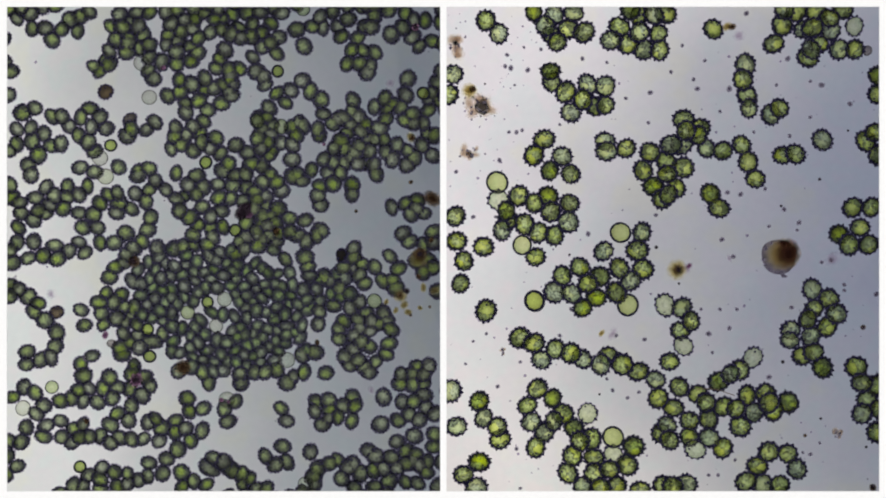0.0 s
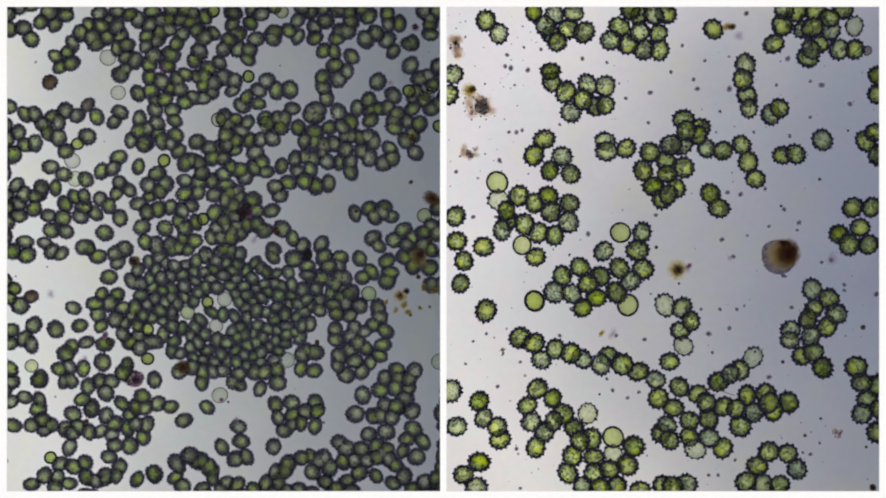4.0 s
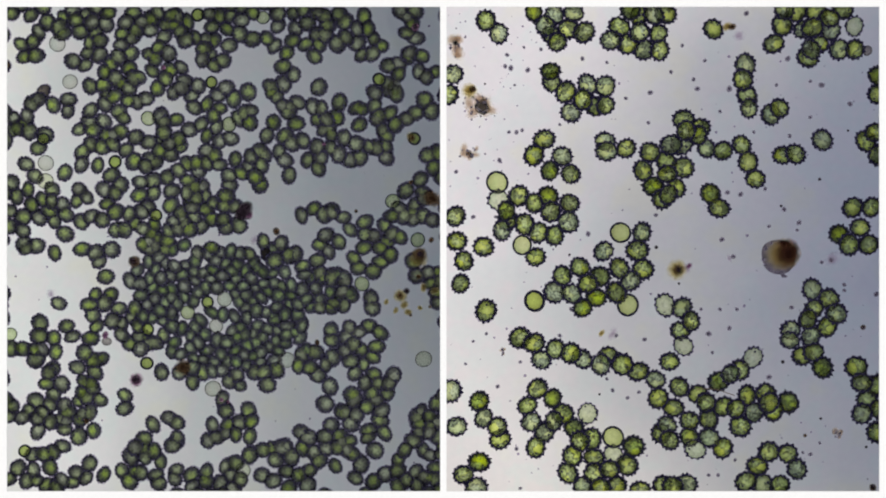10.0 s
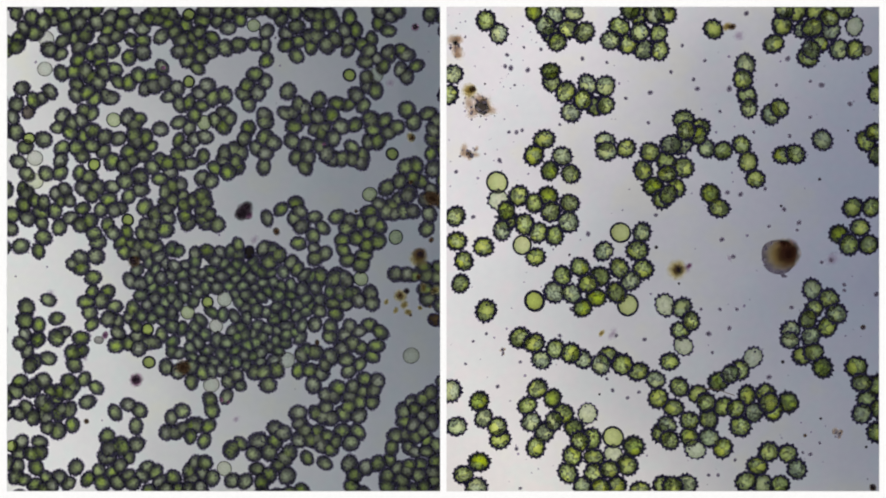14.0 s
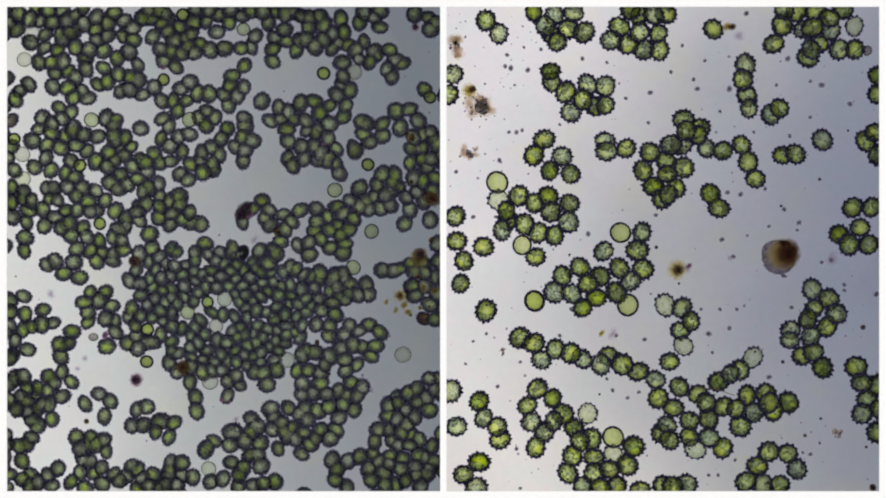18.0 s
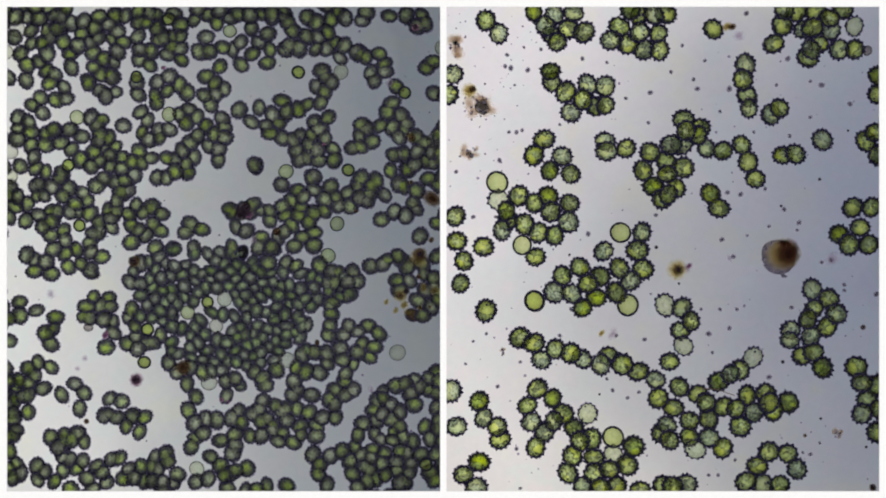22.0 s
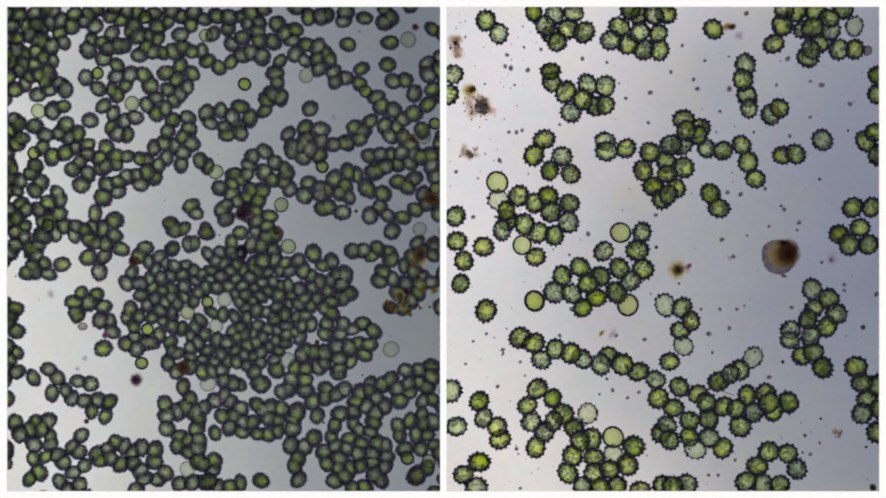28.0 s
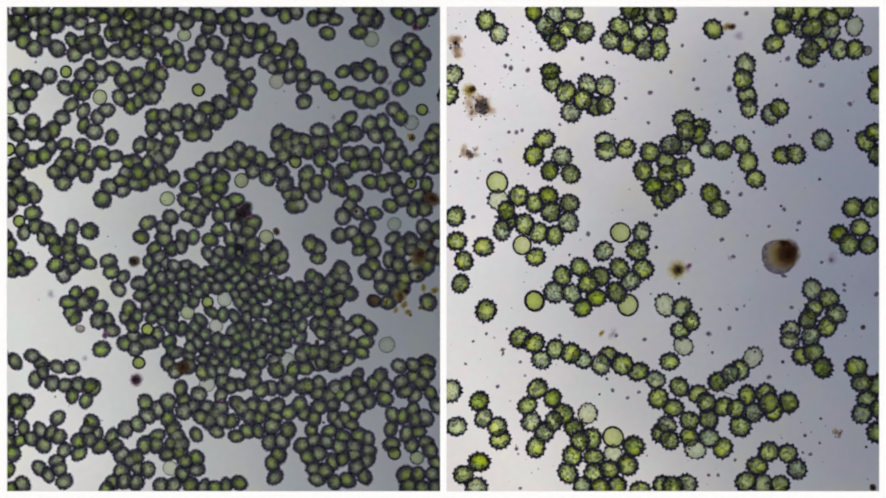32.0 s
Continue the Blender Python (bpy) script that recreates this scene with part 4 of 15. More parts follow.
drift([(-165.3, 63.8, 0), (-179.1, 68.8, 0), (-192.6, 72.5, 0), (-204, 75.5, 0), (-211.8, 78.1, 0), (-218.6, 79, 0), (-224.1, 79.2, 0), (-232.8, 79.8, 0), (-243.1, 80.3, 0), (-253, 81.4, 0), (-262.9, 82.8, 0), (-273.1, 83.9, 0)],
      [(0, 0, "c")])
drift([(-155.1, 65.3, 0), (-168.4, 68.7, 6), (-182, 72.5, 39), (-195.1, 75.2, 48), (-205.4, 79, 22), (-212.3, 82.2, -8), (-219.4, 84.6, -8), (-227.6, 87.5, -4), (-235.7, 89.8, -4), (-244.3, 91.6, -6), (-254, 93.2, -7), (-264.2, 94.4, -7)],
      [(-2.1, -2, "c"), (2.1, 2, "c")])
drift([(-155.7, 80.4, 0), (-168, 82.2, 0), (-180.7, 84.2, 0), (-193.8, 87.1, 0), (-204.7, 92.2, 0), (-212.5, 96.1, 0), (-219.3, 99.3, 0), (-226.8, 102.6, 0), (-234.1, 105.1, 0), (-240.9, 107.1, 0), (-248.4, 108.6, 0), (-257.7, 109.9, 0)],
      [(0, 0, "d")])
drift([(-142.7, 82.3, 0), (-154.4, 83.1, -5), (-166.5, 83.7, -10), (-179.4, 85.5, -13), (-192, 89.9, -15), (-200.6, 94.7, -11), (-208, 98.1, -12), (-216.9, 100, -56), (-224.9, 101.1, -84), (-230.5, 103.1, -76), (-235.9, 106.1, -41), (-242.7, 108.1, -20)],
      [(-3.4, -1.1, "c"), (3.4, 1.1, "c")])
drift([(-136.5, 72.4, 0), (-148.4, 73.4, 0), (-161.9, 74.6, 0), (-175.1, 76.3, 0), (-187.3, 79.1, 0), (-196.2, 82.5, 0), (-203.9, 85.2, 0), (-214.1, 87.8, 0), (-224.6, 90.2, 0), (-233.3, 92, 0), (-241.8, 93.2, 0), (-251.1, 94.4, 0)],
      [(0, 0, "c")])
drift([(-136.8, 77.6, 0), (-148.4, 78.6, 0), (-161.2, 79.6, 0), (-174.1, 81.2, 0), (-186.9, 84.1, 0), (-196, 88.1, 0), (-203.5, 91.9, 0), (-210.5, 96.6, 0), (-216.5, 100.5, 0), (-223.4, 102.2, 0), (-231.4, 102, 0), (-241, 102.3, 0)],
      [(0, 0, "c")])
drift([(-136.9, 88.5, 0), (-148.8, 89.6, -1), (-161.1, 90.7, 1), (-172.8, 91.8, -4), (-185, 94.4, -23), (-193.7, 98.2, -38), (-200.9, 101.6, -45), (-207.6, 104.8, -47), (-213.3, 107.5, -47), (-219.8, 108.8, -58), (-230, 108.7, -74), (-241.2, 109, -69)],
      [(3.1, -1.2, "c"), (-3.1, 1.2, "c")])
drift([(-127.2, 67.8, 0), (-138.6, 68.3, 0), (-150.6, 68.1, 0), (-164.6, 69, 0), (-180.6, 71.4, 0), (-192.4, 73.7, 0), (-200.7, 74.7, 0), (-210.2, 75.6, 0), (-222.2, 76.5, 0), (-233.2, 77.2, 0), (-242.8, 77.9, 0), (-252.7, 78.9, 0)],
      [(0, 0, "c")])
drift([(-129.6, 78.9, 0), (-142.9, 79.5, 0), (-156.9, 80.3, 0), (-170.2, 80.9, 0), (-182.2, 81.9, 0), (-190.4, 83.5, 0), (-196.9, 85.2, 0), (-203.4, 87, 0), (-211.5, 88.8, 0), (-222.4, 90.3, 0), (-235, 91.4, 0), (-246.8, 92.5, 0)],
      [(0, 0, "c")])
drift([(-121.2, 75.6, 0), (-135.3, 75.8, 6), (-150.2, 76.3, 9), (-164.8, 76.3, 17), (-178.3, 76.2, 37), (-187.6, 76, 57), (-194.4, 76.2, 64), (-202.6, 78.1, 6), (-213.1, 80.6, -41), (-223.9, 82, -35), (-233.2, 82, 46), (-243, 82.6, 79)],
      [(3.6, 1.8, "c"), (-3.6, -1.8, "c")])
drift([(-120.7, 84.3, 0), (-134, 83.7, -12), (-149, 83, -28), (-162.5, 83.2, -43), (-175.1, 85, -45), (-184.8, 87.3, -47), (-192.5, 89.1, -51), (-200.4, 90.2, -42), (-208.8, 91.3, -39), (-218, 93.2, -50), (-228.3, 94.3, -61), (-238.2, 97, -73)],
      [(-6, 0, "c"), (-1, 1, "c"), (7, -1, "c")])
drift([(-133.8, 99.9, 0), (-143.2, 98.2, 0), (-152.8, 96.4, 0), (-162.9, 95.9, 0), (-175, 98, 0), (-183.7, 100.2, 0), (-188.2, 101, 0), (-193.7, 102.5, 0), (-200.5, 104.3, 0), (-211.6, 104.5, 0), (-227.7, 102.7, 0), (-241.2, 102.1, 0)],
      [(0, 0, "c")])
drift([(-126.3, 90.3, 0), (-137.2, 89.8, 0), (-149.2, 89.5, 0), (-160.7, 89.9, 0), (-172.3, 91.9, 0), (-181.8, 94, 0), (-187.7, 95.4, 0), (-193.1, 95.9, 0), (-199.8, 96.7, 0), (-211.5, 97.8, 0), (-228.8, 98.5, 0), (-241.2, 98.8, 0)],
      [(0, 0, "c")])
drift([(-112.5, 81.6, 0), (-123.6, 80.8, 0), (-135.9, 80, 0), (-152.4, 79.8, 0), (-167.7, 80, 0), (-178.3, 80.3, 0), (-186.1, 80.4, 0), (-194, 79.9, 0), (-203.3, 80.2, 0), (-210, 81.4, 0), (-217.9, 82.2, 0), (-227.1, 82.8, 0)],
      [(0, 0, "c")])
drift([(-116.9, 87.3, 0), (-127.6, 90.1, 0), (-136.4, 94.1, 0), (-149.7, 95.3, 0), (-163.3, 91.5, 0), (-174.4, 88.2, 0), (-181.6, 87.3, 0), (-185.6, 88.1, 0), (-191.1, 90.1, 0), (-205.8, 91, 0), (-226.5, 92, 0), (-241.2, 93.1, 0)],
      [(0, 0, "c")])
drift([(-120.3, 95.7, 0), (-132.3, 93.6, 0), (-145.7, 91, 0), (-158.1, 90.8, 0), (-167.9, 93.3, 0), (-175.1, 95.7, 0), (-179, 96.1, 0), (-182.3, 95.8, 0), (-187.6, 96.2, 0), (-201.1, 96.6, 0), (-224.3, 97.9, 0), (-241.2, 97, 0)],
      [(0, 0, "c")])
drift([(-112.7, 90.3, 0), (-123.3, 88, 0), (-134.2, 85.6, 0), (-147.2, 85.1, 0), (-159, 86.8, 0), (-168.3, 88.4, 0), (-175.5, 88.8, 0), (-182.7, 88.2, 0), (-190.9, 88.2, 0), (-202.7, 88.8, 0), (-215, 89.7, 0), (-226.2, 90.9, 0)],
      [(0, 0, "c")])
drift([(-118.3, 100.8, 0), (-128.7, 100.2, 0), (-138.1, 100.6, 0), (-149, 100.9, 0), (-159.8, 101.3, 0), (-167.8, 101.6, 0), (-171.4, 101.4, 0), (-176, 101, 0), (-182.5, 100.8, 0), (-195, 101, 0), (-220.8, 101.6, 0), (-241.2, 101.4, 0)],
      [(0, 0, "c")])
drift([(-113.7, 95.3, 0), (-123.8, 92.8, 0), (-132.8, 90.8, 0), (-143.6, 90.4, 0), (-154.6, 91.3, 0), (-163.3, 92.4, 0), (-170.1, 92.7, 0), (-176.6, 92.9, 0), (-184.6, 92.9, 0), (-198.4, 92.6, 0), (-222.7, 93, 0), (-241.2, 94.7, 0)],
      [(0, 0, "c")])
drift([(-112.1, 90.2, 0), (-119.8, 87.1, -20), (-126.7, 84.3, -43), (-137, 84.1, -67), (-148.5, 85.3, -83), (-157.4, 85.8, -86), (-165.6, 84.7, -87), (-174.7, 83.1, -119), (-183.6, 82.6, -152), (-193.9, 84.2, -156), (-206.1, 87.4, -142), (-217.9, 90, -136)],
      [(0.4, -2.1, "c"), (-0.4, 2.1, "c")])
drift([(-108.5, 95.7, 0), (-120.6, 95.7, 0), (-132.9, 96.5, 0), (-142.6, 95.8, 0), (-149.5, 93.3, 0), (-155.5, 91.5, 0), (-163.2, 91.3, 0), (-171.6, 91.9, 0), (-180.2, 93.1, 0), (-194.7, 94.9, 0), (-218.8, 95.1, 0), (-241.2, 94, 0)],
      [(0, 0, "c")])
drift([(-98.1, 94.3, 0), (-111.2, 92.2, 1), (-123.9, 89.9, 2), (-133.7, 88.7, -1), (-142.2, 88.6, -9), (-149.3, 88.8, -12), (-157.7, 89.4, -14), (-168.2, 90.5, -19), (-178.3, 91.7, -24), (-191.9, 92.5, -29), (-217.8, 92.2, -32), (-241.2, 92.8, -24)],
      [(3.7, -7.2, "c"), (-2.9, 7.5, "c"), (-0.7, -0.3, "c")])
drift([(-95.1, 91.2, 0), (-106.8, 89.6, 0), (-117.8, 88.2, 0), (-127.1, 86.8, 0), (-135.5, 85.7, 0), (-142.5, 85.1, 0), (-150.2, 85.3, 0), (-158.3, 87.1, 0), (-165.3, 88.9, 0), (-179.4, 90.4, 0), (-194.3, 91.1, 0), (-208.8, 91.8, 0)],
      [(0, 0, "c")])
drift([(-91.7, 70.3, 0), (-101.5, 71.7, 4), (-114, 71, 20), (-126.6, 70.6, 19), (-135.9, 71.3, -2), (-140.7, 72.1, -11), (-146.2, 73.2, -7), (-155.1, 75.5, 0), (-164.2, 78.4, 2), (-174.2, 80.4, 6), (-185.6, 80.6, 11), (-198.8, 81, 11)],
      [(-0.5, 4.7, "c"), (0.5, -4.7, "c")])
drift([(-95.8, 107.7, 0), (-105.7, 106.5, 0), (-114.6, 105.8, 0), (-122.1, 103.9, 0), (-129.8, 101.6, 0), (-137, 100.4, 0), (-144.7, 100.3, 0), (-154.8, 101.1, 0), (-164, 100.8, 0), (-173.6, 100.8, 0), (-183.8, 101.9, 0), (-195.3, 103.7, 0)],
      [(0, 0, "c")])
drift([(-87.6, 94.2, 0), (-99.3, 92.2, 0), (-110.3, 90, 0), (-119.7, 88.5, 0), (-128.7, 88.3, 0), (-136.2, 88.8, 0), (-144.4, 89.4, 0), (-155.5, 90.5, 0), (-165.8, 91.5, 0), (-176, 92.5, 0), (-186.9, 93.4, 0), (-199.8, 93.9, 0)],
      [(0, 0, "g")])
drift([(-80.3, 64.7, 0), (-90.4, 68.3, 0), (-104.1, 69.9, 0), (-117.9, 70.3, 0), (-127.9, 70.6, 0), (-132.9, 70.9, 0), (-138.5, 72.4, 0), (-146.2, 75.4, 0), (-154.8, 78.7, 0), (-164.8, 81.1, 0), (-177.2, 81.9, 0), (-190.8, 82.8, 0)],
      [(0, 0, "c")])
drift([(-88.2, 103.8, 0), (-99.7, 101.7, 0), (-110.8, 99.9, 0), (-119.2, 98.1, 0), (-125.8, 96.7, 0), (-131.5, 96.2, 0), (-138.4, 96.4, 0), (-148.8, 97.1, 0), (-158.7, 97.7, 0), (-167.3, 97.7, 0), (-175.9, 97.4, 0), (-186.6, 96.9, 0)],
      [(0, 0, "c")])
drift([(-84.2, 81.6, 0), (-96.1, 81.2, 14), (-107.9, 79.3, 29), (-118.2, 77.8, 30), (-126.4, 78.2, 28), (-131.8, 79.1, 32), (-137.1, 80.2, 43), (-144.8, 82.7, 58), (-153.2, 85.4, 73), (-163.7, 87.1, 72), (-177.2, 87.6, 59), (-191.1, 88.2, 55)],
      [(3.5, 2.7, "c"), (0.5, -3.9, "c"), (-4, 1.2, "c")])
drift([(-72.5, 86.5, 0), (-86.5, 87, 6), (-99.3, 84.7, 6), (-109.9, 82.5, 0), (-118.6, 82.6, -10), (-124.8, 83.7, -14), (-130.1, 84.8, -9), (-136.9, 87.4, 6), (-145.2, 90.1, 15), (-154.7, 91.7, 32), (-166.2, 92.8, 56), (-178.5, 94.2, 76)],
      [(-2.2, 2.9, "c"), (2.2, -2.9, "c")])
drift([(-63.6, 71.7, 0), (-76, 74, 0), (-87.5, 75.2, 0), (-98.5, 74.1, 0), (-109.7, 72.9, 0), (-117.8, 72.6, 0), (-123.5, 73.1, 0), (-129.6, 73.8, 0), (-137.7, 74.8, 0), (-146.3, 77.5, 0), (-155.6, 82.1, 0), (-166.8, 85.8, 0)],
      [(0, 0, "c")])
drift([(-64.8, 79.2, 0), (-77.3, 83.5, 0), (-89.3, 85.6, 0), (-100.1, 84.1, 0), (-110.2, 82, 0), (-117.3, 81.5, 0), (-122.3, 82.1, 0), (-129.7, 82.6, 0), (-139.4, 83.4, 0), (-149.1, 84.9, 0), (-158.7, 87.4, 0), (-170, 89.9, 0)],
      [(0, 0, "c")])
drift([(-47.9, 76.1, 0), (-58.5, 80.8, 17), (-71.6, 85.3, 26), (-85.5, 84.7, 34), (-97.7, 81.4, 34), (-106, 79.5, 30), (-112.6, 79.2, 25), (-119.5, 79, 31), (-127.8, 79.3, 38), (-137.4, 80.4, 36), (-147.7, 82.6, 32), (-159.5, 83.5, 37)],
      [(-0.2, -3, "c"), (0.2, 3, "c")])
drift([(-50.7, 98.4, 0), (-59.9, 93.4, 0), (-73.2, 86.9, 0), (-86.6, 83.9, 0), (-97.7, 85, 0), (-105.5, 86.9, 0), (-111.2, 86.8, 0), (-116.7, 87.3, 0), (-123.7, 88.5, 0), (-133.4, 89.3, 0), (-145.3, 90.2, 0), (-157.1, 89.4, 0)],
      [(0, 0, "c")])
drift([(-44.7, 98.4, 0), (-53.6, 97.2, 0), (-66.7, 97.8, 0), (-80.7, 97.4, 0), (-93.1, 94.6, 0), (-101.5, 92.4, 0), (-108.9, 91.8, 0), (-118.6, 91.4, 0), (-129.5, 91.6, 0), (-140.2, 92.3, 0), (-150.9, 93.6, 0), (-162.6, 92.7, 0)],
      [(0, 0, "c")])
drift([(-40.3, 94.2, 0), (-51, 91.3, 0), (-66, 89.5, 0), (-80.8, 88.4, 0), (-92.4, 85.3, 0), (-100.1, 82.7, 0), (-107.1, 81.4, 0), (-115.2, 81.8, 0), (-124.1, 82.7, 0), (-133.5, 82.4, 0), (-143.6, 82.4, 0), (-154.4, 81.5, 0)],
      [(0, 0, "c")])
drift([(-38.7, 97.2, 0), (-47.3, 94.8, 0), (-60.3, 93.7, 0), (-74.9, 93, 0), (-87.3, 91, 0), (-95.8, 88.4, 0), (-103.2, 86.4, 0), (-110.9, 85.2, 0), (-119.1, 84.8, 0), (-128.6, 84.9, 0), (-139.8, 86.3, 0), (-151.2, 86.4, 0)],
      [(0, 0, "c")])
drift([(-48.3, 105.9, 0), (-59.2, 105.3, 0), (-71.3, 105.4, 0), (-80.3, 104.9, 0), (-88.1, 102.5, 0), (-95.2, 99.6, 0), (-102.4, 97.8, 0), (-111.7, 97, 0), (-121.9, 96.9, 0), (-132.5, 96.9, 0), (-143, 97.8, 0), (-153.9, 97.3, 0)],
      [(0, 0, "c")])
drift([(-18.6, 90.3, 0), (-29.9, 89.2, 0), (-45.1, 87.6, 0), (-61.1, 86.1, 0), (-74.4, 85.2, 0), (-84.1, 83, 0), (-93.1, 79.6, 0), (-101.8, 76.1, 0), (-111.3, 72.9, 0), (-119.7, 72.4, 0), (-128.5, 72, 0), (-140.2, 72.4, 0)],
      [(0, 0, "c")])
drift([(-36.3, 104.4, 0), (-45.1, 102.6, 0), (-56.1, 101.9, 0), (-65.7, 102.1, 0), (-73.1, 102.9, 0), (-79.2, 102.4, 0), (-87, 100.5, 0), (-98.5, 98.9, 0), (-111.6, 97.1, 0), (-124.2, 93.9, 0), (-137.8, 93.2, 0), (-150, 93.3, 0)],
      [(0, 0, "c")])
drift([(-36.6, 75.3, 0), (-43.3, 75, 0), (-51.3, 74.2, 0), (-61.5, 74.1, 0), (-70.4, 76.3, 0), (-78.4, 76.9, 0), (-85.1, 75.4, 0), (-92, 75, 0), (-100.8, 74.9, 0), (-111, 74.2, 0), (-121.9, 73.1, 0), (-135.3, 72.3, 0)],
      [(0, 0, "c")])
drift([(-44.7, 70.2, 0), (-52.5, 71.8, 0), (-61.1, 74.3, 0), (-67.3, 75.5, 0), (-71.2, 75.4, 0), (-74.8, 74.7, 0), (-80, 73.2, 0), (-85.6, 72, 0), (-93.3, 71.1, 0), (-104, 70.3, 0), (-115.8, 69.9, 0), (-129.3, 69.3, 0)],
      [(0, 0, "c")])
drift([(-30.6, 79.5, 0), (-37.1, 78.9, 0), (-44.2, 77.8, 0), (-52, 77.7, 0), (-60.8, 78.2, 0), (-67.1, 78.7, 0), (-73.6, 78.1, 0), (-79, 74.9, 0), (-85.4, 71.7, 0), (-95, 69.7, 0), (-106.5, 69.3, 0), (-120.3, 68.4, 0)],
      [(0, 0, "c")])
drift([(-26.5, 77.4, 0), (-32.5, 75.4, 0), (-37.4, 73.9, 0), (-41.8, 74.1, 0), (-49.5, 76.1, 0), (-57.6, 77.6, 0), (-65.1, 78.3, 0), (-76.7, 79, 0), (-89.5, 78.3, 0), (-100.9, 76.4, 0), (-111.2, 75.4, 0), (-125.1, 74.7, 0)],
      [(0, 0, "c")])
drift([(-10.4, 82.5, 0), (-16.1, 83.2, 0), (-22.2, 85.5, 0), (-30.4, 89, 0), (-41.5, 91.4, 0), (-51.5, 92.3, 0), (-60.2, 92.7, 0), (-69.5, 93.8, 0), (-80.8, 93.5, 0), (-94.8, 90.1, 0), (-110.8, 86.3, 0), (-129.6, 84.3, 0)],
      [(0, 0, "g")])
drift([(-29.9, 74.2, 0), (-36.6, 73.9, 0), (-42.2, 73.7, 0), (-45.7, 74.4, 0), (-47.6, 75.9, 0), (-51.1, 76.7, 0), (-57.6, 76, 0), (-66.2, 76.3, 0), (-75.7, 76.6, 0), (-86.7, 74.5, 0), (-99.1, 72.9, 0), (-113.1, 72.3, 0)],
      [(0, 0, "c")])
drift([(-19.8, 81.9, 0), (-24.9, 81.5, 0), (-29.5, 82, 0), (-34.4, 82.9, 0), (-40.6, 82.3, 0), (-47.6, 81.5, 0), (-55, 81.2, 0), (-57.7, 85.7, 0), (-61.8, 89.4, 0), (-76.4, 86.5, 0), (-98.1, 80.4, 0), (-118.2, 77.4, 0)],
      [(0, 0, "c")])
drift([(-2.8, 88.6, 0), (-9.9, 89.8, 0), (-17.5, 92.9, 0), (-25.8, 96.4, 0), (-34.7, 98.8, 0), (-42.5, 99.7, 0), (-50.6, 99.5, 0), (-58.8, 96.8, 0), (-67.5, 93.9, 0), (-79.7, 93.2, 0), (-94.3, 93.4, 0), (-110.7, 92.4, 0)],
      [(0, 0, "c")])
drift([(-22.6, 75.2, 0), (-28, 75.2, 0), (-32.2, 75.5, 0), (-35.3, 76, 0), (-39.3, 76.1, 0), (-43.2, 76.1, 0), (-48.7, 75.9, 0), (-58.3, 76.9, 0), (-68.3, 77.9, 0), (-78.8, 79, 0), (-89.8, 81.6, 0), (-102.6, 83.7, 0)],
      [(0, 0, "c")])
drift([(-4.4, 78.9, 0), (-10.7, 79.4, -5), (-17.1, 80, -17), (-24.7, 82.7, -30), (-32, 84.6, -32), (-39.6, 85.5, -33), (-48.2, 85.7, -31), (-58.2, 85.2, -35), (-68.6, 84.7, -32), (-80.6, 83, -23), (-93.2, 80.3, -25), (-107.7, 78.8, -14)],
      [(-2.5, -0.3, "c"), (2.5, 0.3, "c")])
drift([(1.1, 83.3, 0), (-5.3, 83.1, 0), (-15, 81.2, 0), (-23.3, 83.6, 0), (-30.6, 89, 0), (-36.9, 92.8, 0), (-44.4, 93.8, 0), (-50.5, 93.8, 0), (-56.3, 93.9, 0), (-65.3, 93.3, 0), (-76.3, 91.3, 0), (-88.2, 88.8, 0)],
      [(0, 0, "d")])
drift([(2.1, 89.3, 0), (-4.8, 91, 0), (-12.4, 93.9, 0), (-20.5, 97.3, 0), (-29.3, 100, 0), (-36.1, 101, 0), (-42.1, 101.1, 0), (-49.7, 101.2, 0), (-57.1, 101.4, 0), (-65.9, 101.1, 0), (-77.5, 99.3, 0), (-90.3, 96.2, 0)],
      [(0, 0, "c")])
drift([(4.9, 87.3, 0), (-2.3, 86.9, 0), (-12.5, 88.5, 0), (-21.2, 91.5, 0), (-28, 95.2, 0), (-32.6, 97.4, 0), (-37.4, 98.8, 0), (-41.4, 100.9, 0), (-46.7, 104, 0), (-57.5, 102.7, 0), (-72, 99.8, 0), (-85.7, 97.2, 0)],
      [(0, 0, "c")])
drift([(14.3, 85.8, -11), (7.3, 87.4, -4), (-0.1, 90.1, -1), (-8.1, 92.4, -10), (-16.2, 93.3, -19), (-21.9, 93.4, -27), (-26.5, 93.6, -32), (-32.6, 92.8, -39), (-40, 91.3, -45), (-49.7, 91.4, -49), (-61.6, 91.4, -60), (-74, 89.4, -65)],
      [(-2.1, 0.9, "c"), (2.1, -0.9, "c")])
drift([(12.1, 81.1, 0), (5.5, 81.8, 0), (-0.7, 81.8, 0), (-7.3, 80, 0), (-14.5, 76.1, 0), (-20.1, 73.4, 0), (-23.7, 73.1, 0), (-27.2, 72.5, 0), (-30.4, 72.1, 0), (-32, 73.7, 0), (-34.2, 76.8, 0), (-43.2, 79.2, 0)],
      [(0, 0, "c")])
drift([(17.3, 92.9, 0), (8, 98.6, 0), (-2.9, 108.6, 0), (-12.1, 112.7, 0), (-17.5, 107.9, 0), (-19.9, 102.4, 0), (-23.6, 101.3, 0), (-27.8, 97.5, 0), (-33.1, 92.9, 0), (-43.2, 90.8, 0), (-56.2, 90.8, 0), (-67.2, 90.9, 0)],
      [(0, 0, "c")])
